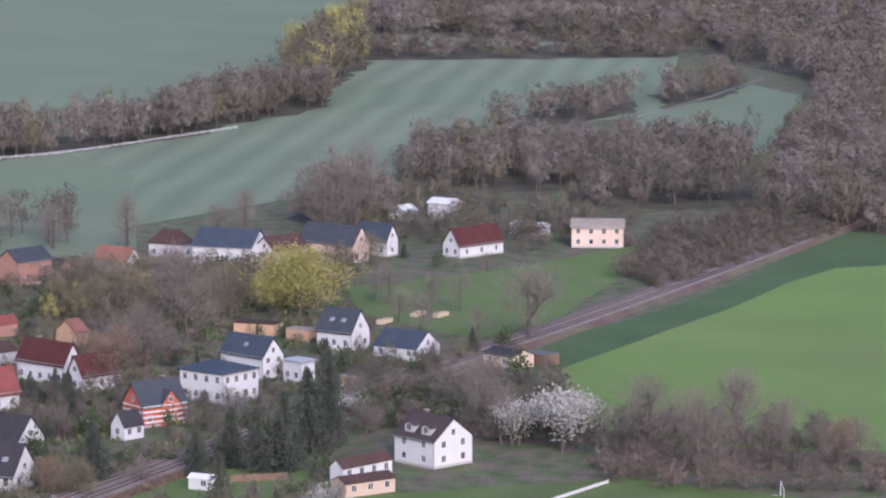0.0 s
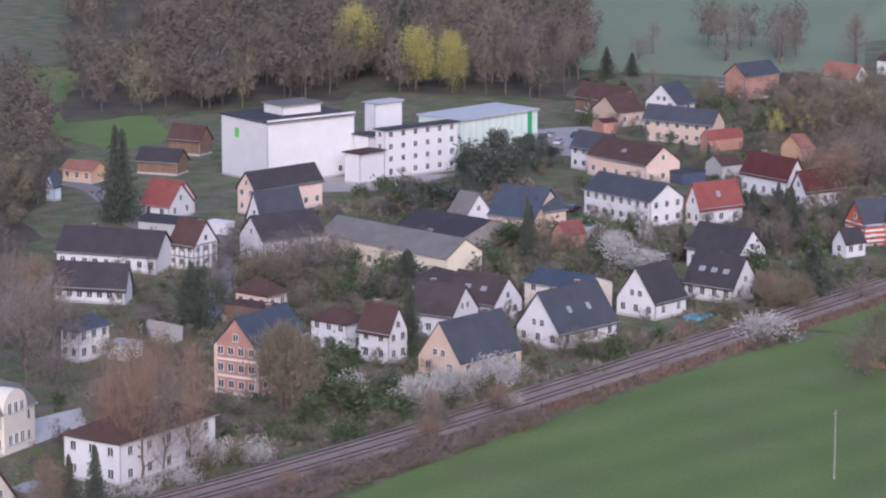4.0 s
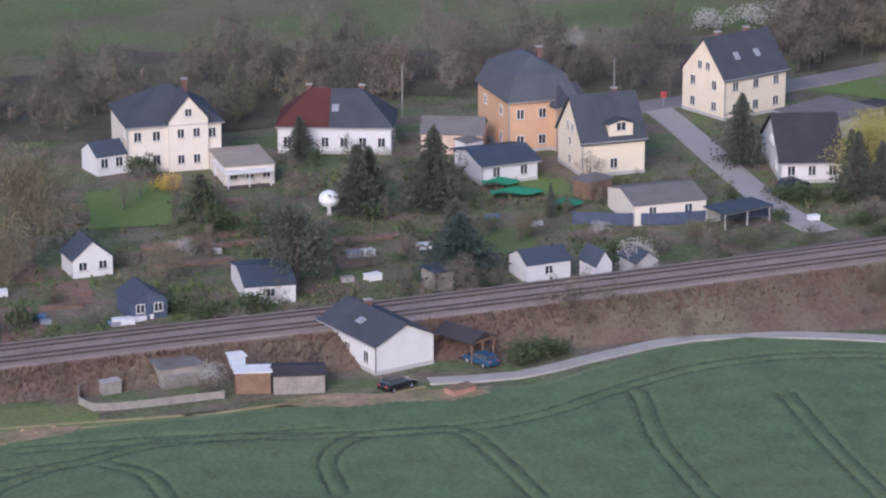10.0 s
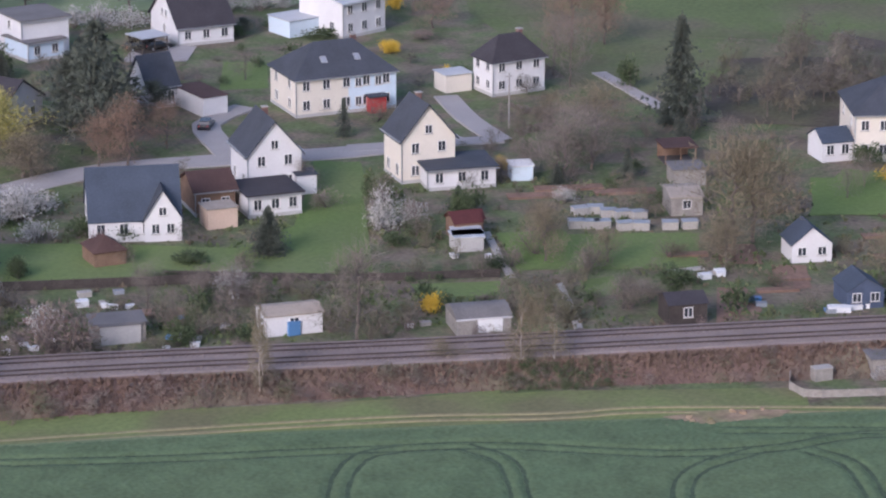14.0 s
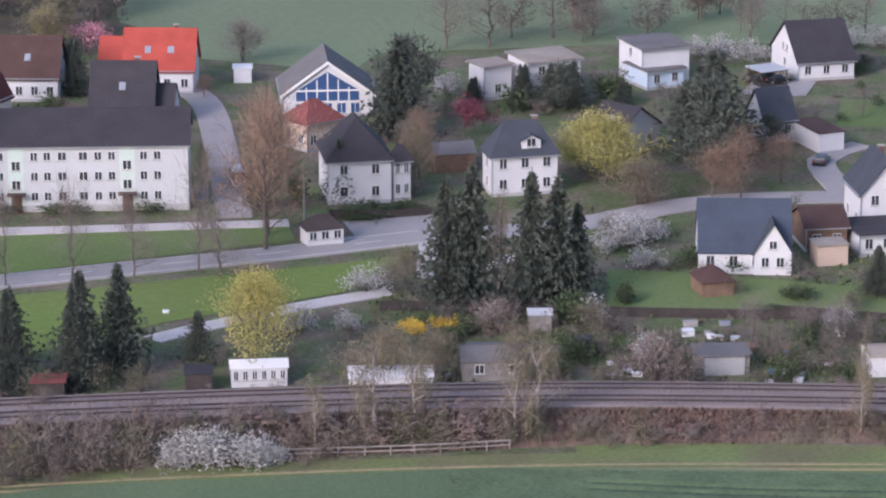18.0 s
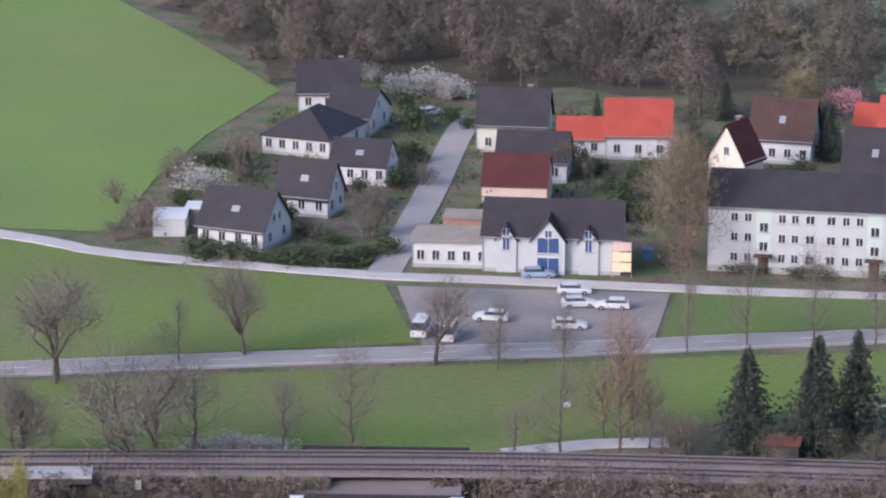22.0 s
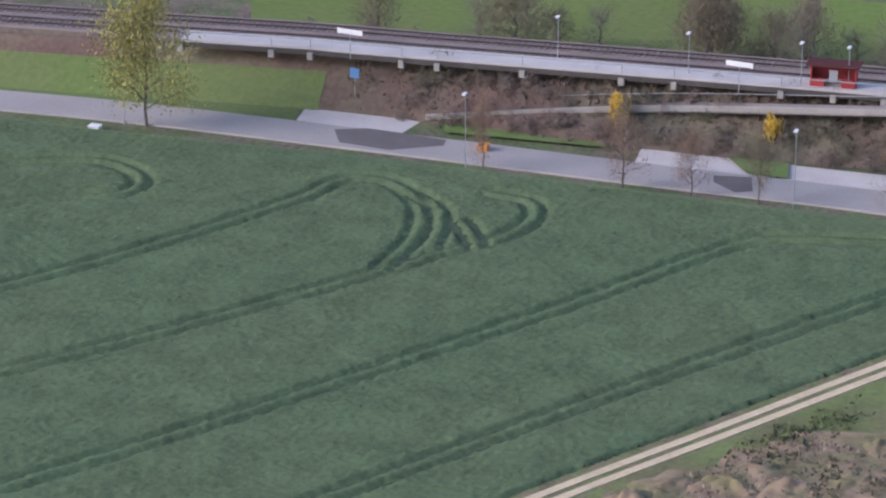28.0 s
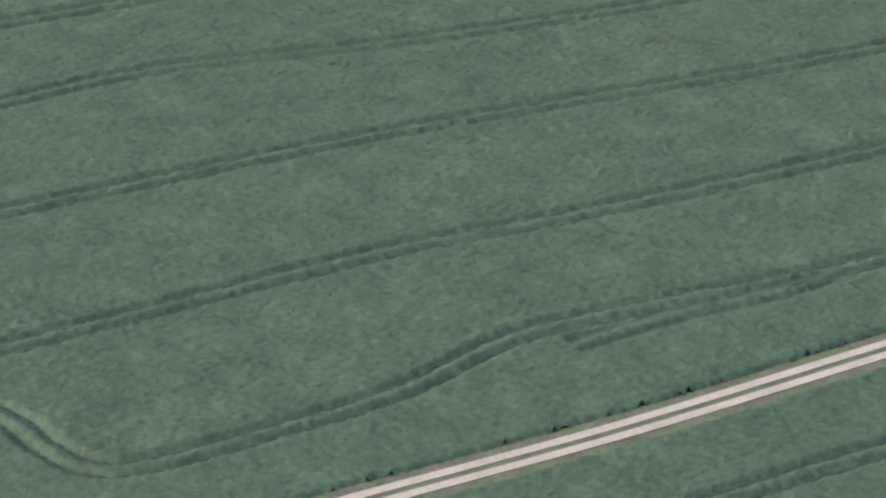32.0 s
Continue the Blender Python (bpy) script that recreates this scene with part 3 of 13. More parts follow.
def tufts(rng, centres, radius, count, size, thin, droop=0.0):
    """Small flat sprays scattered round points: leaves or twig ends."""
    verts, faces = [], []
    c = np.array(centres)
    pick = c[rng.integers(0, len(c), count)]
    off = rng.normal(0, 1, (count, 3))
    off *= (radius * rng.random(count) ** 0.5 / (np.linalg.norm(off, axis=1) + 1e-9))[:, None]
    at = pick + off
    dirs = off + rng.normal(0, radius * 0.5, (count, 3)) + np.array((0, 0, radius * (0.5 - droop)))
    dirs /= np.linalg.norm(dirs, axis=1)[:, None] + 1e-9
    side = np.cross(dirs, rng.normal(0, 1, (count, 3)))
    side /= np.linalg.norm(side, axis=1)[:, None] + 1e-9
    ln = size * (0.6 + 0.8 * rng.random(count))
    wd = ln * thin
    a = at - side * wd[:, None]
    b = at + side * wd[:, None]
    e = at + dirs * ln[:, None]
    v = np.stack([a, b, e], 1).reshape(-1, 3)
    f = np.arange(count * 3).reshape(-1, 3)
    return v, f.tolist()


PROTO = {}


def plant_proto(kind, n):
    """Trunk and crown meshes, both scaled to a height of 1 m and a half-width of about 0.5 m."""
    key = (kind, n)
    if key in PROTO:
        return PROTO[key]
    rng = np.random.default_rng(100 * sum(map(ord, kind)) + n)
    trunk_m, crown_m = M_BARK, M_TWIG
    if kind in ("spruce", "bluespruce"):
        tv, tf = [], []
        limb(tv, tf, (0, 0, 0), (0, 0, 0.98), 0.022, 0.004, 6)
        cen, rad = [], []
        V, Fc = [], []
        for k in range(26):
            z = 0.07 + 0.90 * (k / 26) ** 0.95
            r = ((1 - z) * 0.44 + 0.02) * (0.65 + 0.6 * rng.random())
            m = max(5, int(13 * (1 - z)) + 4)
            for j in range(m):
                az = 6.283 * (j + rng.random() * 0.8) / m
                rr = r * (0.5 + 0.75 * rng.random())
                cx, cy = math.cos(az), math.sin(az)
                steps = 5
                for s in range(steps):
                    f0 = (s + 0.6) / steps
                    p = np.array((cx * rr * f0, cy * rr * f0, z - 0.05 * f0 - 0.02 * f0 * f0 + 0.045 * rng.normal() * (1 - z)))
                    for q in range(6):
                        dd = np.array((cx, cy, -0.25)) + rng.normal(0, 0.5, 3)
                        dd /= np.linalg.norm(dd)
                        sd = np.cross(dd, rng.normal(0, 1, 3))
                        sd /= np.linalg.norm(sd) + 1e-9
                        L = 0.021 + 0.022 * rng.random()
                        i0 = len(V)
                        V += [p - sd * L * 0.32, p + sd * L * 0.32, p + dd * L * 1.3]
                        Fc.append((i0, i0 + 1, i0 + 2))
        crown_m = M_NEEDLE if kind == "spruce" else M_NEEDLEBLUE
        tr = mesh_from("trunk", tv, tf, trunk_m)
        cr = mesh_from("crown", V, Fc, crown_m)
        PROTO[key] = (tr, cr)
        return PROTO[key]
    if kind in ("bush", "greenbush", "blossombush", "forsythia", "redbush"):
        tv, tf, cen = [], [], []
        for k in range(9):
            az = rng.random() * 6.28
            r = 0.12 + 0.3 * rng.random()
            e = np.array((math.cos(az) * r, math.sin(az) * r, 0.45 + 0.3 * rng.random()))
            limb(tv, tf, (0.03 * math.cos(az), 0.03 * math.sin(az), 0), e, 0.014, 0.006, 3)
            cen += [e, e * 0.7, e * np.array((1.1, 1.1, 0.5))]
        cen.append(np.array((0, 0, 0.75)))
        dense = {"bush": 620, "redbush": 600, "greenbush": 1000, "blossombush": 1250, "forsythia": 900}[kind]
        cv, cf = tufts(rng, cen, 0.26, dense, 0.12 if kind in ("bush", "redbush") else 0.05 if kind == "blossombush" else 0.08, 0.07 if kind in ("bush", "redbush") else 0.36)
        crown_m = {"bush": M_SCRUB, "redbush": M_SCRUBRED, "greenbush": M_LEAF, "blossombush": M_BLOSSOM, "forsythia": M_FORSY}[kind]
    else:
        spread = {"bare": 0.62, "poplar": 0.28, "birch": 0.36, "willow": 0.75, "blossom": 0.7, "pink": 0.6, "purple": 0.6, "bud": 0.6, "oak": 0.85, "redbare": 0.6, "pine": 0.6}[kind]
        fork = {"birch": 0.32, "poplar": 0.25, "oak": 0.28, "pine": 0.4}.get(kind, 0.27)
        tv, tf, tips = central_tree(rng, spread, 0.013 if kind in ("birch", "poplar") else 0.016) if kind not in ("oak", "blossom", "pink", "purple") else skeleton_tree(rng, 1.0, spread, fork, 3, 0.011 if kind in ("birch", "poplar") else 0.014 if kind != "oak" else 0.018)
        cen = [t[0] for t in tips]
        tv = np.array(tv)
        top = max(c[2] for c in cen)
        wid = np.percentile([math.hypot(c[0], c[1]) for c in cen], 95)
        s = np.array((0.42 / wid, 0.42 / wid, 0.93 / top))
        tv, cen = tv * s, [c * s for c in cen]
        if kind == "redbare":
            cv, cf = tufts(rng, cen, 0.19, 2400, 0.095, 0.026)
            crown_m = M_TWIGRED
        elif kind in ("bare", "oak", "poplar"):
            cv, cf = tufts(rng, cen, 0.17, 1250, 0.15, 0.012)
            crown_m = M_TWIG
        elif kind == "bud":
            cv, cf = tufts(rng, cen, 0.19, 2900, 0.075, 0.045)
            crown_m = M_BUD
        elif kind == "birch":
            cv, cf = tufts(rng, cen, 0.12, 900, 0.10, 0.045, 1.6)
            trunk_m, crown_m = M_BIRCH, M_BUD
        elif kind == "willow":
            cv, cf = tufts(rng, cen, 0.19, 7600, 0.025, 0.28)
            crown_m = M_YGREEN
        elif kind == "pine":
            cv, cf = tufts(rng, cen, 0.13, 2800, 0.06, 0.16)
            crown_m = M_NEEDLE
        else:
            cv, cf = tufts(rng, cen, 0.18, 1500, 0.042, 0.33)
            crown_m = {"blossom": M_BLOSSOM, "pink": M_PINK, "purple": M_PURPLE, "pine": M_NEEDLE}[kind]
    PROTO[key] = (mesh_from("trunk", tv, tf, trunk_m), mesh_from("crown", cv, cf, crown_m))
    return PROTO[key]


PLANT = {
    "bare": ("tree", "leafless deciduous tree with fine grey-brown twigs", 3), "redbare": ("tree", "leafless tree with reddish-brown budding twigs", 2),
    "oak": ("tree", "broad leafless tree with spreading dark limbs", 3), "poplar": ("tree", "tall slender leafless tree with a narrow crown", 2),
    "birch": ("birch_tree", "slim birch with a pale trunk and yellowish catkins", 2), "bud": ("tree", "deciduous tree with olive-brown opening buds", 3),
    "willow": ("tree", "tree with fresh yellow-green spring leaves", 2), "blossom": ("blossom_tree", "fruit tree covered in white blossom", 2),
    "pink": ("blossom_tree", "ornamental tree in pale pink blossom", 1), "purple": ("tree", "small tree with dark purple-red leaves", 1),
    "pine": ("pine_tree", "dark pine with a rounded open crown", 2), "spruce": ("spruce_tree", "dark green conical spruce with drooping boughs", 2),
    "bluespruce": ("spruce_tree", "blue-green conical spruce with dense boughs", 1), "bush": ("shrub", "leafless brown shrub with dense thin twigs", 2), "redbush": ("shrub", "leafless shrub with reddish-brown twigs", 2),
    "greenbush": ("shrub", "rounded dark green evergreen shrub", 2), "blossombush": ("blossom_shrub", "low shrub covered in white blossom", 2),
    "forsythia": ("shrub", "small shrub in bright yellow bloom", 1),
}
_rng = random.Random(7)
WIDEN = {"spruce": 1.6, "bluespruce": 1.7, "bush": 1.15, "greenbush": 1.15, "redbush": 1.15, "blossombush": 1.15, "forsythia": 1.1, "pine": 1.25}


def plant(kind, x, y, h, w, group="", z=0.0):
    name, label, n = PLANT[kind]
    tr, cr = plant_proto(kind, _rng.randrange(n))
    t = thing(name, pose(x, y, z, 0, 0, _rng.uniform(0, 360)) @ Matrix.Diagonal((w * WIDEN.get(kind, 1.2), w * WIDEN.get(kind, 1.2), h, 1)), label, name.replace("_", " "), group)
    part("trunk", tr, None, t)
    part("crown", cr, None, t)
    return t


def on_way(x, y, room):
    """Is the place taken by a road or a building?"""
    for px, py, r in TAKEN:
        if abs(x - px) < r + room and abs(y - py) < r + room:
            return True
    for ring in LAWNS:
        inside = False
        for (ax, ay), (bx, by) in zip(ring, ring[1:] + ring[:1]):
            if (ay > y) != (by > y) and x < (bx - ax) * (y - ay) / (by - ay) + ax:
                inside = not inside
        if inside:
            return True
    return False


def wood_crown(kind, n):
    """Sprays of fine twigs heaped into a rounded, uneven crown 1 m high, and a forked stem."""
    key = ("wood", kind, n)
    if key in PROTO:
        return PROTO[key]
    rng = np.random.default_rng(31 * sum(map(ord, kind)) + n)
    low = 0.12 if kind == "bush" else 0.24
    cen = []
    for _ in range(34):
        z = rng.uniform(low, 0.93)
        r = 0.47 * math.sin(math.pi * min(0.97, max(0.12, (z - low + 0.12) / (1.12 - low)))) ** 0.75 * rng.uniform(0.25, 1.05)
        a = rng.random() * 6.28
        cen.append((r * math.cos(a), r * math.sin(a), z * rng.uniform(0.9, 1.06)))
    cen = np.array(cen)
    at = cen[rng.integers(0, len(cen), 1150)]
    lump = rng.normal(0, 1, at.shape)
    lump /= np.linalg.norm(lump, axis=1)[:, None]
    at = at + lump * (0.12 * rng.random(len(at)) ** 0.4)[:, None]
    out = (at - (0, 0, low + 0.22)) * (1.6, 1.6, 1.3) + lump * 0.45 + (0, 0, 0.22) + rng.normal(0, 0.13, at.shape)
    out /= np.linalg.norm(out, axis=1)[:, None]
    up = np.cross(out, rng.normal(0, 1, at.shape))
    up /= np.linalg.norm(up, axis=1)[:, None]
    side = np.cross(up, out)
    ln = (0.026 + 0.032 * rng.random(len(at)))[:, None]
    v = np.stack([at - side * ln * 0.17, at + side * ln * 0.17, at + up * ln * 1.9], 1).reshape(-1, 3)
    tv, tf = [], []
    limb(tv, tf, (0, 0, 0), (0.01, 0.0, 0.45), 0.02, 0.012, 4)
    for _ in range(5):
        c = cen[rng.integers(len(cen))]
        limb(tv, tf, (0.005, 0, rng.uniform(0.2, 0.42)), c, 0.009, 0.003, 3)
    PROTO[key] = (np.array(tv), np.array([(a, b, c) for a, b, c, d in tf] + [(a, c, d) for a, b, c, d in tf]), np.array(v))
    return PROTO[key]


SOFT = {"bare": 0, "redbare": 1, "oak": 0, "poplar": 5, "bud": 2, "willow": 3, "bush": 4, "redbush": 1}


def woods(name, label, spots, kinds, density, hs, ws, seed, floor=True):
    """A far wood: many trees joined into one mesh, inside a four-cornered plot."""
    soft_mats = (M_WOODTWIG, M_WOODRED, M_WOODBUD, M_YGREEN, M_SCRUB, M_WOODHAZE)
    density *= 1.3 if floor else 2.0 if spots[0][0] > 420 and hs[0] >= 1.5 and hs[1] < 9 else 1.0
    edge_rng = np.random.default_rng(seed + 500)
    if floor:
        ring = []
        for (px, py), (qx, qy) in zip(spots, spots[1:] + spots[:1]):
            n = max(2, int(math.hypot(qx - px, qy - py) / 9))
            ring += [(px + (qx - px) * k / n + edge_rng.normal(0, 2.2), py + (qy - py) * k / n + edge_rng.normal(0, 2.2)) for k in range(n)]
        area("woodland_floor", "brown leaf litter under the bare trees", ring, M_LITTER, 0.066, "woodland floor")
    rng = np.random.default_rng(seed)
    (ax, ay), (bx, by), (cx, cy), (dx, dy) = spots
    size = abs((cx - ax) * (dy - by) - (dx - bx) * (cy - ay)) / 2
    count = int(size * density)
    vs, fs, mi, base = [], [], [], 0
    mats = []
    for _ in range(count):
        u, v = rng.random(2)
        x = (1 - u) * (1 - v) * ax + u * (1 - v) * bx + u * v * cx + (1 - u) * v * dx
        y = (1 - u) * (1 - v) * ay + u * (1 - v) * by + u * v * cy + (1 - u) * v * dy
        if on_way(x, y, 1.0 if floor else 1.5):
            continue
        k = kinds[rng.integers(len(kinds))]
        h, w, a = rng.uniform(*hs), rng.uniform(*ws), rng.random() * 6.28
        if k in SOFT:
            tv, tf, cv = wood_crown("bush" if "bush" in k else "tree", int(rng.integers(5)))
            far = math.hypot(x, y) / 560
            tri = cv.reshape(-1, 3, 3)[: int(len(cv) / 3 * (0.85 if h > 5 else 0.5) * min(1.0, 1.05 / far))]
            mid = tri.mean(1, keepdims=True)
            tri = (mid + (tri - mid) * max(0.85, min(1.9, far ** 0.5)) * (1.0 if h > 5 else 1.3)).reshape(-1, 3)
            c, s = math.cos(a), math.sin(a)
            for arr, fc, m in ((tv, tf, M_BARK), (tri, np.arange(len(tri)).reshape(-1, 3), soft_mats[SOFT[k]])):
                vs.append(np.stack([x + w * (c * arr[:, 0] - s * arr[:, 1]), y + w * (s * arr[:, 0] + c * arr[:, 1]), h * arr[:, 2]], 1))
                if m not in mats:
                    mats.append(m)
                fs += (fc + base).tolist()
                mi += [mats.index(m)] * len(fc)
                base += len(arr)
            continue
        for me, keep in zip(plant_proto(k, int(rng.integers(PLANT[k][2]))), (1.0, 0.25)):
            arr = np.empty(len(me.vertices) * 3)
            me.vertices.foreach_get("co", arr)
            arr = arr.reshape(-1, 3)
            fc = [tuple(p.vertices) for p in me.polygons] if keep == 1.0 else None
            if keep < 1:
                tri = arr.reshape(-1, 3, 3)[rng.random(len(arr) // 3) < keep]
                mid = tri.mean(1, keepdims=True)
                tri = mid + (tri - mid) * 1.4
                arr = tri.reshape(-1, 3)
                fc = np.arange(len(arr)).reshape(-1, 3)
            else:
                half = max(6, len(fc) // 8)
                fc = np.array([f for f in fc[:half]])
                arr = arr[: fc.max() + 1]
            c, s = math.cos(a), math.sin(a)
            p = np.stack([x + w * (c * arr[:, 0] - s * arr[:, 1]), y + w * (s * arr[:, 0] + c * arr[:, 1]), h * arr[:, 2]], 1)
            vs.append(p)
            m = me.materials[0]
            if m not in mats:
                mats.append(m)
            fs += (fc + base).tolist()
            mi += [mats.index(m)] * len(fc)
            base += len(p)
    me = bpy.data.meshes.new(name)
    me.from_pydata(np.concatenate(vs), [], fs)
    for m in mats:
        me.materials.append(m)
    me.polygons.foreach_set("material_index", mi)
    return tagged(new(name, me), label, "woodland", "", "stuff")


# ---- builders of smaller things ----
def bay(h, x, front, w, depth, he, rise, wall, tiles, rows=1, cols=2, glass=None):
    """A gabled bay standing proud of a house front at y = front."""
    b = part("bay", wall_mesh(w, depth, he, rise, "y", WALL[wall]), None, h)
    b.matrix_basis = pose(x, front + depth / 2, 0)
    part("bay_roof", roof_mesh("bay_roof", roof_planes(w, depth, he, rise, "y", 0.3), 0.18, ROOF[tiles]), None, b)
    for r in range(rows):
        for c in range(cols):
            window(b, ((c + 0.5) / cols - 0.5) * w * 0.8, -depth / 2, r * he / rows + 1.0, 0, 1.0, 1.3, glass)
    window(b, 0, -depth / 2, he + 0.3, 0, 1.0, 1.1, glass)
    return b


def lathe(name, rings, sides, material):
    """A turned body: (radius, height) rings from bottom to top."""
    v, f = [], []
    for r, z in rings:
        for k in range(sides):
            a = 2 * math.pi * k / sides
            v.append((r * math.cos(a), r * math.sin(a), z))
    for i in range(len(rings) - 1):
        for k in range(sides):
            f.append((i * sides + k, i * sides + (k + 1) % sides, (i + 1) * sides + (k + 1) % sides, (i + 1) * sides + k))
    f.append(tuple(range(sides))[::-1])
    f.append(tuple((len(rings) - 1) * sides + k for k in range(sides)))
    return mesh_from(name, v, f, material)


CAR_PAINT = {}


def car(label, x, y, rz, rgb, van=False, z=0.0):
    """A parked car, nose towards +x."""
    key = tuple(rgb)
    if key not in CAR_PAINT:
        m = mat("car_paint", rgb, 0.25, 0.05, spec=0.6)
        CAR_PAINT[key] = m
    paint = CAR_PAINT[key]
    c = thing("van" if van else "car", pose(x, y, z, 0, 0, rz), label, "van" if van else "car", "parked cars")
    L, W, H = (5.2, 1.95, 2.3) if van else (4.4, 1.78, 1.45)
    def body():
        bm = bmesh.new()
        prof = [(-L / 2, 0.3), (-L / 2, 0.85), (-L / 2 + 0.1, 1.0), (L / 2 - 0.9, 0.95), (L / 2 - 0.1, 0.75), (L / 2, 0.55), (L / 2, 0.3)]
        if van:
            prof = [(-L / 2, 0.3), (-L / 2, 1.2), (L / 2 - 0.9, 1.2), (L / 2 - 0.1, 0.95), (L / 2, 0.6), (L / 2, 0.3)]
        s = [[bm.verts.new((px_, w, pz)) for px_, pz in prof] for w in (-W / 2, W / 2)]
        n = len(prof)
        bm.faces.new(s[0])
        bm.faces.new(s[1][::-1])
        for k in range(n):
            bm.faces.new((s[0][k], s[1][k], s[1][(k + 1) % n], s[0][(k + 1) % n]))
        bmesh.ops.recalc_face_normals(bm, faces=bm.faces)
        bmesh.ops.bevel(bm, geom=list(bm.edges), offset=0.05, segments=1, affect="EDGES")
        return to_mesh("body", bm, paint)
    part("body", cached(("body", van, key), body), None, c)
    def cabin(inset, top, material, name, lo):
        bm = bmesh.new()
        x0, x1 = (-L / 2 + 0.05, L / 2 - 0.95) if van else (-L / 2 + 0.35, L / 2 - 1.25)
        i = 0.1 if van else 0.45
        a = [bm.verts.new(p) for p in ((x0, -W / 2 + inset, lo), (x1, -W / 2 + inset, lo), (x1, W / 2 - inset, lo), (x0, W / 2 - inset, lo))]
        b = [bm.verts.new(p) for p in ((x0 + i * 0.6, -W / 2 + inset + 0.15, top), (x1 - i - 0.2, -W / 2 + inset + 0.15, top), (x1 - i - 0.2, W / 2 - inset - 0.15, top), (x0 + i * 0.6, W / 2 - inset - 0.15, top))]
        bm.faces.new(b)
        for k in range(4):
            bm.faces.new((a[k], a[(k + 1) % 4], b[(k + 1) % 4], b[k]))
        return to_mesh(name, bm, material)
    part("window_glass", cached(("glass", van), lambda: cabin(0.06, H - 0.06, M_GLASS, "window_glass", 0.9 if not van else 1.15)), None, c, "dark tinted windows")
    def top():
        bm = bmesh.new()
        x0, x1 = (-L / 2 + 0.08, L / 2 - 1.2) if van else (-L / 2 + 0.6, L / 2 - 1.85)
        bm_box(bm, x0, x1, -W / 2 + 0.18, W / 2 - 0.18, H - 0.08, H)
        return to_mesh("roof", bm, paint)
    part("roof", cached(("top", van, key), top), None, c)
    for sx in (-1, 1):
        for sy in (-1, 1):
            w = new("wheel", cached("tyre", lambda: lathe("wheel", [(0.2, -0.1), (0.32, -0.1), (0.32, 0.1), (0.2, 0.1)], 14, M_TYRE)))
            w.parent, w.matrix_basis = c, pose(sx * L * 0.3, sy * (W / 2 - 0.08), 0.32, 90)
            r = new("rim", cached("rim", lambda: lathe("rim", [(0.19, -0.11), (0.19, 0.11)], 10, M_METAL)))
            r.parent = w
    for sy in (-0.6, 0.6):
        box_part("headlight", (L / 2 - 0.06, L / 2 + 0.02, sy - 0.16, sy + 0.16, 0.58, 0.72), M_FRAME, c, "clear headlight")
        box_part("tail_light", (-L / 2 - 0.02, -L / 2 + 0.05, sy - 0.14, sy + 0.14, 0.75, 0.95), M_REDPAINT, c, "red tail light")
    return c


def street_lamp(x, y, h, z=0.0, rz=0.0, label="slim grey street lamp with a pale head"):
    t = thing("street_lamp", pose(x, y, z, 0, 0, rz), label, "street lamp", "street lamps")
    part("pole", cached(("lamp_pole", h), lambda: lathe("pole", [(0.08, -0.2), (0.08, 0.6), (0.05, 0.7), (0.04, h)], 8, M_METAL)), None, t)
    part("lamp_head", cached("lamp_head", lambda: slab_mesh("lamp_head", 0.35, 0.8, 0.14, M_WHITE)), None, t, "pale lamp head").matrix_basis = pose(0, -0.25, h)
    return t


def cable_pole(x, y, h):
    t = thing("cable_pole", pose(x, y, 0), "tall grey wooden cable pole", "cable pole", "cable poles")
    part("pole", cached(("cable_pole", h), lambda: lathe("pole", [(0.15, -0.3), (0.14, 0.5), (0.1, h - 0.1), (0.05, h)], 8, WALL["greywood"])), None, t)
    part("crossarm", cached("crossarm", lambda: slab_mesh("crossarm", 1.0, 0.1, 0.1, WALL["greywood"])), None, t).matrix_basis = pose(0, 0.1, h - 0.6)
    return t


def fence(name, label, pts, height, material, gap=2.5, z=0.0, rails=False, board=None):
    """A fence of posts and panels along a line."""
    line = smooth_line(pts, gap)
    f = thing(name, pose(line[0][0], line[0][1], z), label, name.replace("_", " "))
    for i in range(len(line)):
        p = line[i] - line[0]
        q = new("post", cached(("post", height, material.name), lambda: slab_mesh("post", 0.12, 0.12, height + 0.3, material)))
        q.parent, q.matrix_basis = f, pose(p[0], p[1], -0.25)
        if i + 1 < len(line):
            d = line[i + 1] - line[i]
            ln, a = math.hypot(d[0], d[1]), math.degrees(math.atan2(d[1], d[0]))
            bm = bmesh.new()
            if rails:
                bm_box(bm, 0.06, ln - 0.06, -0.03, 0.03, height * 0.85, height)
                r = part("rail", bm, material, f)
                r.matrix_basis = pose(p[0], p[1], 0, 0, 0, a)
                bm = bmesh.new()
                bm_box(bm, 0.06, ln - 0.06, -0.03, 0.03, height * 0.4, height * 0.52)
                r = part("rail", bm, material, f)
            else:
                bm_box(bm, 0.06, ln - 0.06, -0.03, 0.03, 0.08, height - 0.05)
                r = part("panel", bm, board or material, f)
            r.matrix_basis = pose(p[0], p[1], 0, 0, 0, a)
    return f


def hedge(label, pts, height, width, kind="greenbush", seed=1):
    """A clipped hedge: leafy tufts packed along a line."""
    rng = np.random.default_rng(seed)
    line = smooth_line(pts, 0.5)
    c = [np.array((p[0] + rng.uniform(-width / 2, width / 2), p[1] + rng.uniform(-width / 2, width / 2), rng.uniform(0.15, height - 0.2))) for p in line for _ in range(9)]
    v, f = tufts(rng, c, 0.25, len(c) * 7, 0.22, 0.45)
    material = {"greenbush": M_LEAF, "bush": M_TWIG}[kind]
    return tagged(new("hedge", mesh_from("hedge", v, f, material)), label, "hedge", "", "stuff")


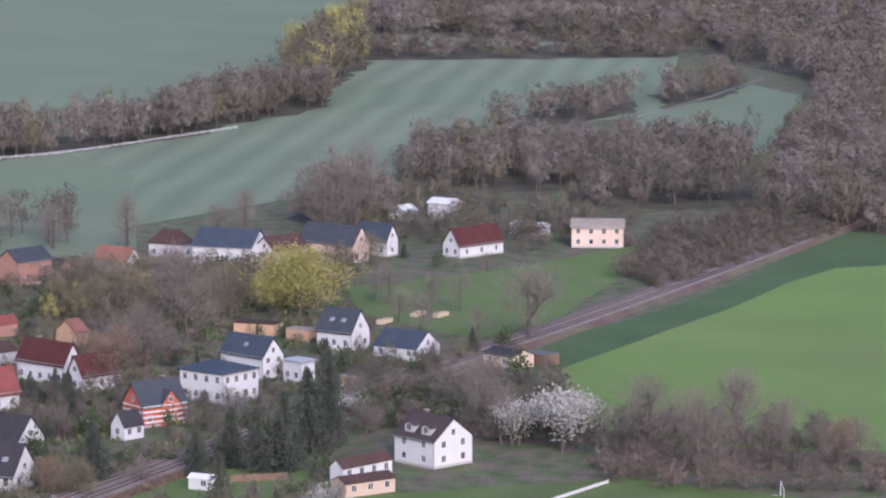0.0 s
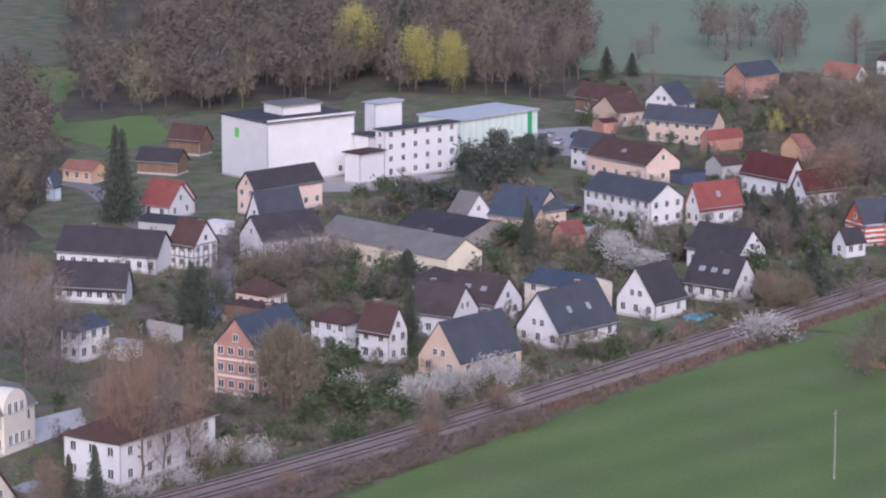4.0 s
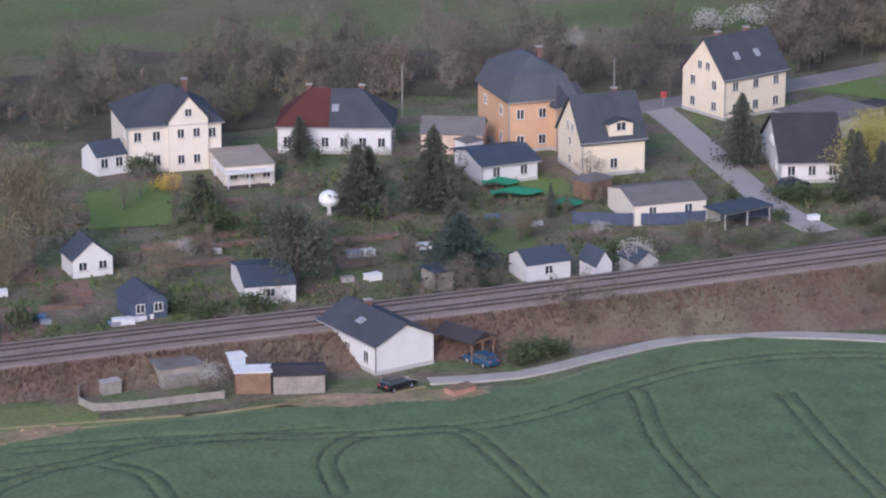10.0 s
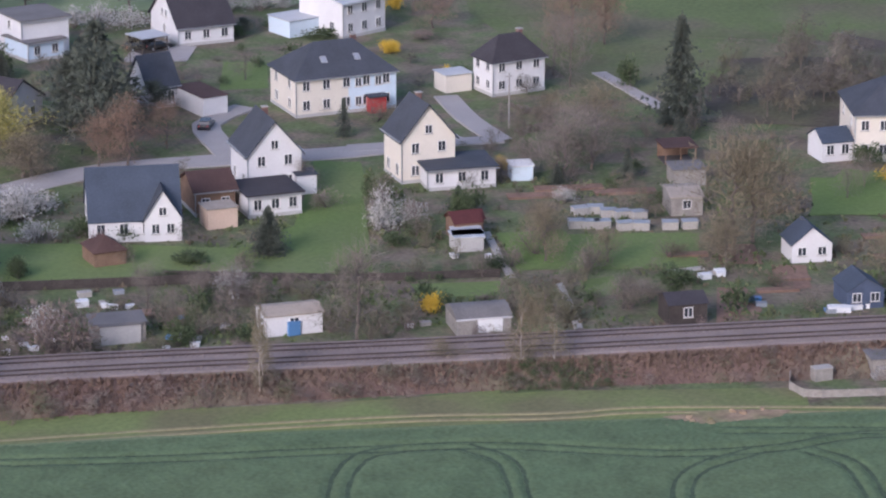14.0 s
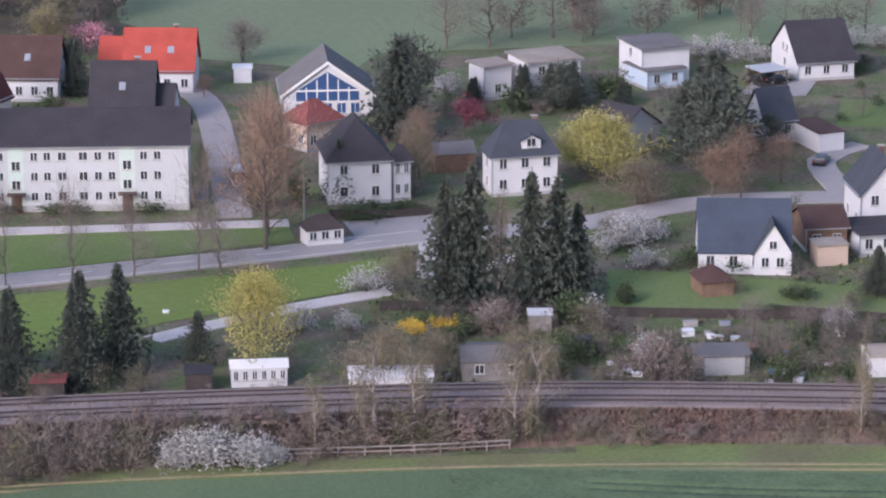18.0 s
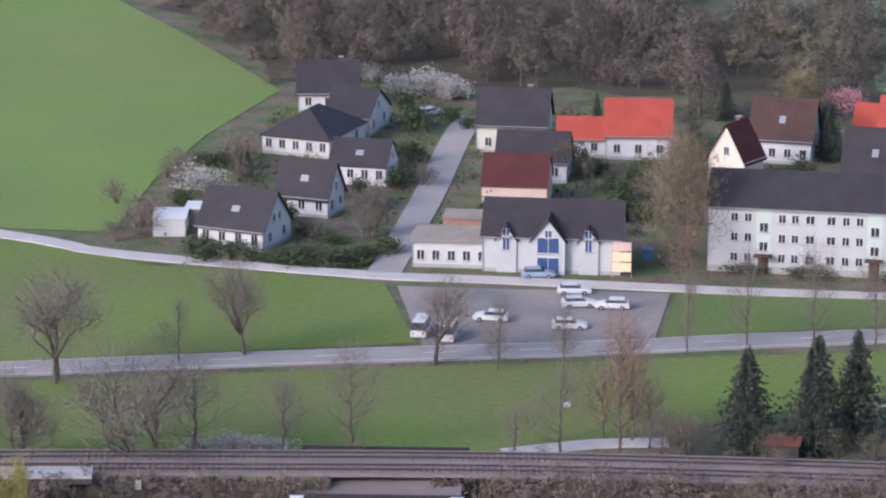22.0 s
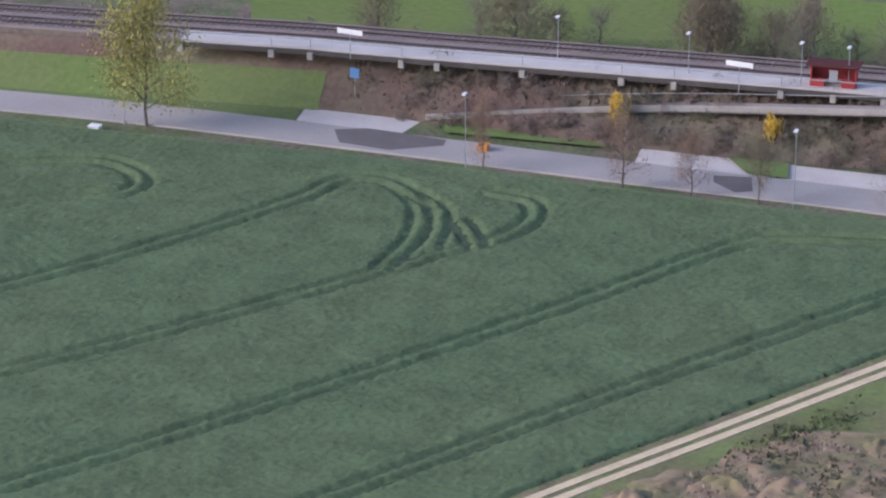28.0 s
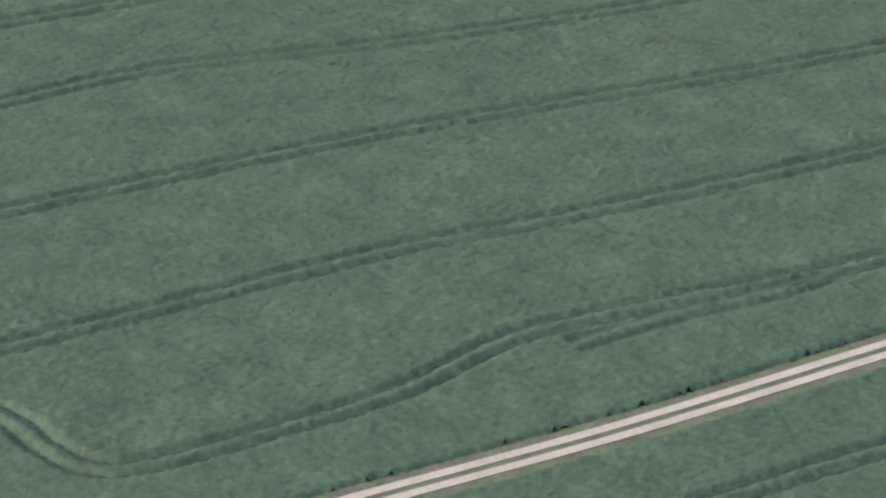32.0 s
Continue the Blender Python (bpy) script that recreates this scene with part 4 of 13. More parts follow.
def box_thing(name, label, x, y, rz, sx, sy, sz, material, lid=None, category=""):
    """A small bevelled box with a lid or slab on top."""
    t = thing(name, pose(x, y, 0, 0, 0, rz), label, category or name.replace("_", " "))
    bm = bmesh.new()
    bm_box(bm, -sx / 2, sx / 2, -sy / 2, sy / 2, -0.05, sz)
    bmesh.ops.bevel(bm, geom=list(bm.edges), offset=min(sx, sy, sz) * 0.06, segments=1, affect="EDGES")
    part("body", bm, material, t)
    box_part("lid", (-sx / 2 - 0.04, sx / 2 + 0.04, -sy / 2 - 0.04, sy / 2 + 0.04, sz - 0.02, sz + 0.06), lid or material, t)
    return t


def sign(label, x, y, z, rz, h, w, ph, material, posts=1):
    t = thing("sign", pose(x, y, z, 0, 0, rz), label, "sign")
    for k in range(posts):
        u = 0 if posts == 1 else (k - 0.5) * w * 0.8
        part("post", cached(("sign_post", h), lambda: lathe("post", [(0.05, -0.2), (0.05, h)], 8, M_METAL)), None, t).matrix_basis = pose(u, 0, 0)
    box_part("board", (-w / 2, w / 2, -0.08, -0.02, h - ph, h), material, t)
    return t


def goal(x, y, rz):
    t = thing("football_goal", pose(x, y, 0, 0, 0, rz), "white football goal frame on the grass pitch", "football goal", "football goals")
    for sx in (-3.66, 3.66):
        box_part("post", (sx - 0.06, sx + 0.06, -0.06, 0.06, -0.1, 2.44), M_WHITE, t)
        box_part("stanchion", (sx - 0.03, sx + 0.03, 0.06, 1.6, 0.0, 0.06), M_WHITE, t)
    box_part("crossbar", (-3.72, 3.72, -0.06, 0.06, 2.44, 2.56), M_WHITE, t)
    return t


RUTS = []


RUT_RNG = np.random.default_rng(21)


def tramline(pts, width=0.6, gauge=1.9, pale=False):
    """Two wheel ruts through the crop."""
    line, top = smooth_line(pts, 0.9), 0.35 + 0.0015 * len(RUTS)
    t = thing("tractor_line", pose(0, 0, 0), "pair of dark wheel ruts through the crop", "wheel ruts", "tractor lines", "structure")
    n = normals2(line)
    for s in (-0.5, 0.5):
        side = line.copy()
        side[:, :2] += n * s * gauge
        RUTS.append((side, width))
        h = width / 2 * RUT_RNG.uniform(0.55, 1.35, len(side))
        part("rut", sweep_mesh("rut", side, lambda i: [(h[i], 0.05), (h[i] - 0.04, top), (-h[-i] + 0.04, top), (-h[-i], 0.05)], M_RUTPALE if pale else M_RUT), None, t)
    return t


def crop(name, label, boxes, per_m2, size, seed, base=0.31, leaf=None):
    """Upright leaf tufts of a crop inside plan rectangles, leaving the ruts bare."""
    rng = np.random.default_rng(seed)
    cell, mask = 0.25, set()
    for line, w in RUTS:
        fine = smooth_line([tuple(p[:2]) for p in line], 0.2)
        for p in fine:
            r = w / 2 + 0.1
            for dx in np.arange(-r, r + 0.01, 0.2):
                for dy in np.arange(-r, r + 0.01, 0.2):
                    mask.add((int((p[0] + dx) // cell), int((p[1] + dy) // cell)))
    out = []
    for x0, x1, y0, y1 in boxes:
        n = int(abs(x1 - x0) * abs(y1 - y0) * per_m2)
        xy = np.stack([rng.uniform(x0, x1, n), rng.uniform(y0, y1, n)], 1)
        keep = np.array([(int(a // cell), int(b // cell)) not in mask and inside_crop(a, b) for a, b in xy])
        out.append(xy[keep & ~inside_ring(xy[:, 0], xy[:, 1], ROUGH_RING)])
    xy = np.concatenate(out)
    n = len(xy)
    a = rng.random(n) * 6.28
    u = np.stack([np.cos(a), np.sin(a), np.zeros(n)], 1)
    s = size * (0.6 + 0.8 * rng.random(n))
    c = np.column_stack([xy, np.full(n, base)])
    tip = c + np.column_stack([rng.normal(0, 0.15, n) * s, rng.normal(0, 0.15, n) * s, s * (0.45 + 0.5 * rng.random(n))])
    lean = np.cross(u, (0, 0, 1.0)) * (s * rng.uniform(0.05, 0.35, n))[:, None]
    tip = tip + lean
    v = np.stack([c - u * (s * 0.14)[:, None], c + u * (s * 0.14)[:, None], tip], 1).reshape(-1, 3)
    return tagged(new(name, mesh_from(name, v, np.arange(n * 3).reshape(-1, 3).tolist(), leaf or M_CROPLEAF)), label, "crop", "", "stuff")


def bank_tufts(name, label, x0, x1, count, seed, near=True, size=0.45, material=None):
    """Dry grass tufts on the slope of the railway bank between two places along it."""
    rng = np.random.default_rng(seed)
    ix = [i for i in range(len(RAIL) - 1) if x0 < RAIL[i][0] < x1]
    n2 = normals2(RAIL)
    k = np.array(ix)[rng.integers(0, len(ix), count)]
    f = rng.random(count)
    base = RAIL[k] * (1 - f)[:, None] + RAIL[k + 1] * f[:, None]
    u = rng.random(count)
    zt = base[:, 2]
    run = bank_slope(base[:, 0])
    off = 4.6 + u * (0.8 + (zt + 0.3) * run)
    zz = np.where(off < 5.4, zt - 0.3, zt - 0.35 - (off - 5.4) / run) - 0.03
    sgn = 1.0 if near else -1.0
    c = np.column_stack([base[:, :2] + n2[k] * (off * sgn)[:, None], zz])
    a = rng.random(count) * 6.28
    s = size * (0.5 + rng.random(count))
    d = np.column_stack([np.cos(a), np.sin(a), np.zeros(count)]) * (s * 0.4)[:, None]
    tip = c + np.column_stack([rng.normal(0, 0.3, count) * s, rng.normal(0, 0.3, count) * s, s * (0.5 + 0.7 * rng.random(count))])
    v = np.stack([c - d, c + d, tip], 1).reshape(-1, 3)
    return tagged(new(name, mesh_from(name, v, np.arange(count * 3).reshape(-1, 3).tolist(), material or M_DRYGRASS)), label, "dry grass", "", "stuff")


def bank_scrub(label, x0, x1, count, seed, kinds, hs=(1.2, 3.0), near=True, upto=1.0):
    """Shrubs over the slope of the railway bank between two places along it."""
    rng = np.random.default_rng(seed)
    ix = [i for i in range(len(RAIL) - 1) if x0 < RAIL[i][0] < x1]
    n2 = normals2(RAIL)
    vs, mi, mats = [], [], []
    for _ in range(count):
        k = ix[rng.integers(len(ix))]
        f = rng.random()
        base = RAIL[k] * (1 - f) + RAIL[k + 1] * f
        run = bank_slope(base[0])
        off = 5.6 + rng.random() * upto * (base[2] + 0.3) * run
        z = max(-0.1, base[2] - 0.35 - (off - 5.4) / run - 0.1)
        c = base[:2] + n2[k] * off * (1 if near else -1)
        kind = kinds[rng.integers(len(kinds))]
        tri = wood_crown("bush", int(rng.integers(5)))[2].reshape(-1, 3, 3)[:210]
        mid = tri.mean(1, keepdims=True)
        tri = (mid + (tri - mid) * 1.75).reshape(-1, 3)
        fill = {"redbush": M_SCRUBRED, "greenbush": M_LEAF}.get(kind, M_SCRUB)
        h = rng.uniform(*hs)
        w, a = h * rng.uniform(0.9, 1.6), rng.random() * 6.28
        vs.append(np.stack([c[0] + w * (math.cos(a) * tri[:, 0] - math.sin(a) * tri[:, 1]), c[1] + w * (math.sin(a) * tri[:, 0] + math.cos(a) * tri[:, 1]), z + h * tri[:, 2]], 1))
        if fill not in mats:
            mats.append(fill)
        mi += [mats.index(fill)] * (len(tri) // 3)
    v = np.concatenate(vs)
    me = mesh_from("bank_scrub", v, np.arange(len(v)).reshape(-1, 3).tolist(), mats[0])
    for m in mats[1:]:
        me.materials.append(m)
    me.polygons.foreach_set("material_index", mi)
    return tagged(new("bank_scrub", me), label, "scrub", "", "stuff")


def undergrowth(label, spots, per_m2, size, seed, material):
    """Low plants, beds and rough grass over a garden plot."""
    rng = np.random.default_rng(seed)
    (ax, ay), (bx, by), (cx, cy), (dx, dy) = spots
    n = int(abs((cx - ax) * (dy - by) - (dx - bx) * (cy - ay)) / 2 * per_m2)
    u, w = rng.random(n), rng.random(n)
    x = (1 - u) * (1 - w) * ax + u * (1 - w) * bx + u * w * cx + (1 - u) * w * dx
    y = (1 - u) * (1 - w) * ay + u * (1 - w) * by + u * w * cy + (1 - u) * w * dy
    clump = np.sin(x * 0.31 + seed) + np.sin(y * 0.27 + 2 * seed) + np.sin((x + y) * 0.17) + rng.normal(0, 0.6, n)
    keep = np.array([c > 0.1 and not on_way(a, b, 0.6) for a, b, c in zip(x, y, clump)])
    x, y = x[keep], y[keep]
    c = np.column_stack([x, y, np.zeros(len(x))])
    v, f = tufts(rng, c, 0.4, len(c) * 3, size, 0.5, -0.6)
    v[:, 2] = np.maximum(v[:, 2], -0.1)
    return tagged(new("undergrowth", mesh_from("undergrowth", v, f, material)), label, "undergrowth", "", "stuff")

# ---- place ----
_s = bmesh.new()
bmesh.ops.create_grid(_s, x_segments=8, y_segments=8, size=4500)
tagged(new("ground", to_mesh("ground", _s, M_GROUND)), "mixed garden soil and rough grass reaching the horizon", "ground", "", "structure")

# railway: centre line of the double track, with its height
RAIL = smooth_line([(1400, 215, 0.8), (1000, 235, 0.8), (768, 247, 0.8), (640, 258, 0.8), (540, 263, 0.8), (404, 270, 1.0), (335, 275, 2.0), (300, 277, 3.2), (272, 280, 3.9), (214, 297, 3.0), (182, 307.5, 2.5), (140, 320, 2.0), (92, 331.5, 2.5), (54, 336, 3.0), (13, 338, 3.6), (-20, 336.5, 4.4), (-61, 334, 5.0), (-122, 328, 5.0), (-147, 325, 5.0), (-260, 306, 5.0), (-500, 255, 4.0)], 5.0)
def bank_slope(x):
    """Run of the bank for each metre of rise: steep beyond the station."""
    return np.interp(x, [-124, -104, 236, 262, 284, 305], [1.0, 1.7, 1.7, 2.9, 2.9, 1.7])
def bank_profile(i):
    z = RAIL[i][2]
    o = 5.4 + (z + 0.3) * bank_slope(RAIL[i][0])
    return [(o, -0.3), (5.4, z - 0.35), (5.0, z - 0.3), (4.3, z), (-4.3, z), (-5.0, z - 0.3), (-5.4, z - 0.35), (-o, -0.3)]
# the bank is open where the road passes below
for _part in (lambda x: x > -3.0, lambda x: x < -14.0):
    _ix = [i for i in range(len(RAIL)) if _part(RAIL[i][0])]
    tagged(new("railway_embankment", sweep_mesh("railway_embankment", RAIL[_ix], lambda i: bank_profile(_ix[i]), M_BANK)), "railway bank overgrown with dry brown grass", "embankment", "", "structure")
tagged(new("ballast", sweep_mesh("ballast", RAIL, lambda i: [(4.4, RAIL[i][2] - 0.05), (4.0, RAIL[i][2] + 0.12), (-4.0, RAIL[i][2] + 0.12), (-4.4, RAIL[i][2] - 0.05)], M_BALLAST)), "brown gravel ballast under the tracks", "ballast", "", "structure")
for _side in (2.0, -2.0):
    _t = thing("railway_track", pose(0, 0, 0), "railway track with rusty rails on concrete sleepers", "railway track", "railway tracks")
    for _g in (0.75, -0.75):
        _o = _side + _g
        part("rail", sweep_mesh("rail", RAIL, lambda i: [(_o + 0.06, RAIL[i][2] + 0.2), (_o + 0.05, RAIL[i][2] + 0.37), (_o - 0.05, RAIL[i][2] + 0.37), (_o - 0.06, RAIL[i][2] + 0.2)], M_RAIL), None, _t)
    _fine = smooth_line([tuple(p) for p in RAIL[::4]], 0.65)
    _nr = normals2(_fine)
    _V, _F = [], []
    for p, n in zip(_fine, _nr):
        if not -260 < p[0] < 780:
            continue
        c, d = p[:2] + n * _side, np.array((n[1], -n[0]))
        b = len(_V)
        for sx, sy, zz in ((-1, -1, 0), (1, -1, 0), (1, 1, 0), (-1, 1, 0), (-1, -1, 1), (1, -1, 1), (1, 1, 1), (-1, 1, 1)):
            q = c + n * 1.3 * sx + d * 0.13 * sy
            _V.append((q[0], q[1], p[2] + 0.08 + 0.14 * zz))
        _F += [(b + 4, b + 5, b + 6, b + 7), (b, b + 1, b + 5, b + 4), (b + 1, b + 2, b + 6, b + 5), (b + 2, b + 3, b + 7, b + 6), (b + 3, b, b + 4, b + 7)]
    tagged(part("sleeper_bed", mesh_from("sleeper_bed", _V, _F, M_SLEEPER), None, _t), kind="stuff")

_gx = [i for i in range(len(RAIL)) if -300 < RAIL[i][0] < -128]
tagged(new("verge", sweep_mesh("verge", RAIL[_gx], lambda i: [(12.6, -0.2), (10.4, RAIL[_gx[i]][2] - 4.93), (7.0, RAIL[_gx[i]][2] - 1.78)], M_LAWN)), "grass at the foot of the railway bank", "verge", "", "structure")


# fields
area("crop_field", "dense blue-green cereal crop with tractor lines", [(255.6, 225.3), (260.6, 237.8), (264.0, 246.0), (264.6, 252.6), (243.6, 272.7), (233.2, 275.5), (214.8, 273.7), (202.9, 278.4), (177.1, 287.6), (103.8, 310.8), (78.6, 317.2), (33.5, 322.0), (-34.7, 308.1), (-61.3, 304.7), (-114.3, 304.7), (-150.5, 302.6), (-330.0, 300.0), (-330.0, 60.0), (230.0, 60.0)], M_CROP, 0.28, "field")
area("grass_field", "level mown grass field beside the railway", [(272.1, 254.4), (302.3, 256.3), (347.4, 260.7), (365.5, 259.8), (380.7, 260.9), (404.5, 260.7), (461.2, 259.0), (477.7, 257.6), (486.7, 255.2), (522.9, 254.2), (504.0, 242.1), (527.3, 220.7), (558.8, 183.4), (549.8, 134.5), (327.0, 147.7), (210.0, 160.2)], M_PITCH, 0.05, "field")
area("far_field", "wide pale green field beyond the village", [(754.8, 513.9), (812.1, 504.9), (913.9, 500.3), (1529.3, 836.1), (1459.6, 990.4), (1432.0, 1051.5), (1048.0, 770.8)], M_FAR, 0.05, "field")
area("corn_field", "bright green young corn field on a rise", [(633.7, 233.3), (650.8, 234.0), (693.8, 229.7), (726, 226.8), (758.5, 223.5), (804.1, 222.2), (832.9, 217.9), (843.0, 206.7), (880, 150), (678.7, 104.4), (598.6, 146.6), (588.3, 180.3), (590.0, 192.0), (606.0, 207.1), (622, 222)], M_CORN, 0.07, "field")
area("dark_field", "dark green strip of field", [(672.0, 246.0), (710.8, 245.2), (726.6, 241.6), (753.6, 237.4), (789.6, 234.2), (849.4, 235.4), (903.3, 233.2), (930, 215), (945, 170), (880, 150), (843.0, 206.7), (832.9, 217.9), (804.1, 222.2), (758.5, 223.5), (726, 226.8), (693.8, 229.7), (650.8, 234.0), (646, 236)], M_STRIP, 0.05, "field")
area("far_field", "wide pale green field beyond the village", [(782.2, 436.5), (957.5, 402.3), (1151.9, 425.5), (1215.2, 384.9), (1498.3, 469.3), (1428.8, 600.1), (1221.4, 532.6), (1087.7, 532.1), (995.8, 555.0)], M_FARMOWN, 0.05, "field")
area("far_field", "pale green field behind a row of trees", [(995.8, 555.0), (1087.7, 532.1), (1289.1, 577.6), (1478.0, 617.9), (1975.0, 786.9), (1932.2, 1074.6)], M_FAR, 0.05, "field")
area("far_field", "far pale green field", [(752.6, 463.1), (769.2, 386.0), (961.8, 483.3), (1024.5, 548.0), (913.5, 560.1)], M_FAR, 0.05, "field")
area("far_field", "pale green field beside the wood", [(1189.1, 389.8), (1361.0, 393.9), (1316.6, 359.6), (1087.4, 296.7), (1093.0, 332.0)], M_FAR, 0.05, "field")
area("far_field", "far pale green field", [(1445.4, 604.3), (1479.1, 518.4), (1661.6, 582.4), (1812.1, 725.5)], M_FAR, 0.05, "field")
area("far_field", "green field behind the factory", [(603.9, 540.8), (577.8, 476.6), (599.5, 475.9), (686.1, 569.7), (665.3, 595.5)], M_LAWN, 0.05, "field")
area("far_field", "grass field behind the wooded stream", [(354.9, 525.2), (381.2, 507.4), (419.8, 498.3), (396.0, 454.4), (371.9, 406.8), (354.2, 418.1), (304.5, 451.9)], M_LAWN, 0.05, "field")
area("far_field", "long dull green field behind the houses", [(377.6, 382.2), (332.6, 393.7), (235.8, 448.6), (280.7, 413.6), (206.7, 419.7), (208.8, 434.9), (212.7, 476.5), (222.8, 504.1), (222.6, 565.8), (430.4, 451.4)], M_OLIVE, 0.05, "field")
area("far_field", "wide pale green field behind the houses", [(222.8, 504.1), (189.4, 493.3), (149.6, 502.9), (104.5, 506.2), (97.9, 494.5), (63.9, 516.2), (66.7, 527.3), (72.5, 609.9), (137.1, 657.6), (246.5, 568.9)], M_FIELD, 0.05, "field")
area("corn_field", "bright green young corn field on a gentle slope", [(-101.6, 466.6), (-62.8, 448.5), (-48.4, 446.5), (-45.0, 477.3), (-39.6, 504.7), (-29.9, 536.3), (-48.5, 579.9), (-69.3, 623.5), (-105.6, 693.6), (-198.7, 540.3), (-138.0, 470.3), (-94.1, 466.0)], M_CORN, 0.05, "field")
area("meadow", "open spring meadow between two roads", [(-194.3, 454.1), (-137.5, 468.6), (-92.7, 459.5), (-37.9, 428.7), (-46.9, 431.9), (-10.3, 421.4), (-5.7, 394.4), (-79.9, 382.2), (-161.5, 374.6)], M_MEADOW, 0.04, "field")
area("meadow", "green meadow strip along the railway", [(-157.8, 365.6), (-137.3, 369.0), (-78.6, 375.5), (26.5, 388.4), (76.9, 393.9), (88.1, 396.6), (74.3, 381.8), (51.2, 374.5), (13.3, 356.0), (2.0, 350.7), (-72.9, 346.9), (-146.8, 338.9)], M_MEADOW, 0.04, "field")
area("lawn", "mown lawn strip between street and main road", [(27.5, 416.4), (73.0, 411.8), (72.6, 404.8), (24.4, 396.9)], M_LAWN, 0.06, "lawn")
area("lawn", "mown garden lawn", [(108.2, 384.7), (114.6, 372.4), (145.6, 369.0), (158.2, 403.2), (163.2, 401.5), (145.6, 354.2), (103.1, 366.8)], M_LAWN, 0.05, "lawn")
area("lawn", "mown garden lawn", [(165.5, 363.1), (188.6, 354.4), (181.4, 340.8), (162.7, 348.8)], M_LAWN, 0.05, "lawn")
area("lawn", "mown garden lawn", [(214.4, 370.5), (224.6, 365.7), (215.5, 350.9), (206.3, 355.2)], M_LAWN, 0.05, "lawn")
area("lawn", "mown lawn beside the hall", [(328.5, 355.8), (362.8, 354.2), (370.9, 349.9), (364.1, 343.4), (348.3, 341.2), (329.2, 324.7), (308.1, 311.3), (322.4, 326.9), (338.5, 333.9)], M_LAWN, 0.05, "lawn")
area("lawn", "green slope beside the village railway", [(754.6, 321.7), (796.3, 297.1), (862.8, 277.8), (841.7, 269.4), (722.5, 255.6), (693.0, 263.9), (697.6, 273.9), (714.2, 300.2)], M_LAWN, 0.05, "lawn")
area("lawn", "grass plot with garden sheds", [(525.6, 275.1), (538.2, 260.9), (543.3, 238.5), (529.6, 232.5), (499.1, 241.9), (495.6, 259.4)], M_LAWN, 0.07, "lawn")
area("lawn", "mown garden lawn", [(166.1, 364.1), (174.6, 362.2), (173.2, 354.7), (168.5, 346.6), (162.1, 348.9)], M_LAWN, 0.05, "lawn")
area("lawn", "mown garden lawn", [(173.3, 358.7), (189.3, 354.0), (182.0, 340.4), (170.4, 348.2)], M_LAWN, 0.05, "lawn")
area("lawn", "mown garden lawn", [(157.7, 404.5), (162.9, 401.6), (159.7, 391.0), (149.6, 373.3), (144.1, 370.8)], M_LAWN, 0.05, "lawn")
area("lawn", "mown garden lawn", [(148.2, 349.0), (158.4, 345.8), (156.1, 340.8), (147.1, 343.4)], M_LAWN, 0.05, "lawn")
area("lawn", "mown garden lawn", [(167.1, 342.3), (171.6, 342.3), (169.7, 335.7), (165.3, 335.7)], M_LAWN, 0.05, "lawn")
area("lawn", "mown garden lawn", [(205.4, 355.1), (216.2, 352.0), (226.0, 368.2), (220.8, 372.7), (212.6, 364.6)], M_LAWN, 0.05, "lawn")
area("lawn", "mown garden lawn", [(108.4, 384.3), (119.8, 379.3), (134.5, 370.9), (144.3, 377.1), (157.6, 403.1), (163.1, 400.7), (157.6, 385.3), (147.7, 370.3), (136.2, 360.0), (122.3, 361.1), (103.0, 366.0)], M_LAWN, 0.05, "lawn")
area("lawn", "mown garden lawn", [(239.0, 326.9), (252.8, 324.0), (245.2, 314.2), (235.1, 319.2)], M_LAWN, 0.05, "lawn")
area("lawn", "mown garden lawn", [(264.1, 346.0), (269.3, 338.0), (264.7, 331.0), (259.5, 338.8)], M_LAWN, 0.05, "lawn")
area("lawn", "mown garden lawn", [(220.7, 353.6), (227.0, 350.1), (222.6, 342.1), (215.7, 344.6)], M_LAWN, 0.05, "lawn")
area("yard", "asphalt yard between the factory and the houses", [(658.1, 415.3), (669.3, 408.2), (649.1, 380.9), (642.5, 368.3), (631.6, 383.8), (626.6, 395.5)], M_ASPH, 0.06, "yard")
area("yard", "asphalt yard before the factory", [(573.4, 418.9), (585.6, 408.3), (596.0, 394.9), (570.4, 396.3), (560.4, 406.5)], M_ASPH, 0.06, "yard")

# roads
ribbon("road", "grey asphalt main road with white edge lines", [(-175.3, 371.5), (-139.5, 375.0), (-90.4, 379.4), (-79.4, 379.5), (-26.8, 387.1), (16.2, 392.1), (35.9, 395.3), (68.4, 399.5), (89.1, 402.9), (108.9, 404.2), (131.4, 411.2), (164.4, 406.5), (180.7, 407.6)], 5.6, M_ASPH, 0.08, "road")
ribbon("road", "narrow pale lane along the meadow", [(-92.1, 460.3), (-57.7, 442.4), (-47.3, 435.6), (-13.3, 425.3), (2.7, 422.9), (39.2, 417.1), (73.2, 413.1)], 3.2, M_PAVE, 0.09, "road")
ribbon("road", "grey residential side street", [(-10.4, 426.0), (-5.0, 466.7), (-1.2, 501.7), (1.3, 517.2)], 4.6, M_ASPH, 0.1, "road")
ribbon("road", "grey residential side street", [(66.8, 416.7), (70.5, 450.8), (72.6, 473.6), (72.0, 486.1), (67.7, 492.3)], 4.6, M_ASPH, 0.1, "road")
area("forecourt", "asphalt forecourt with bus stop", [(80.2, 412.4), (92.4, 413.0), (89.6, 400.1), (71.0, 402.1), (80.4, 405.7)], M_ASPH, 0.1, "pavement")
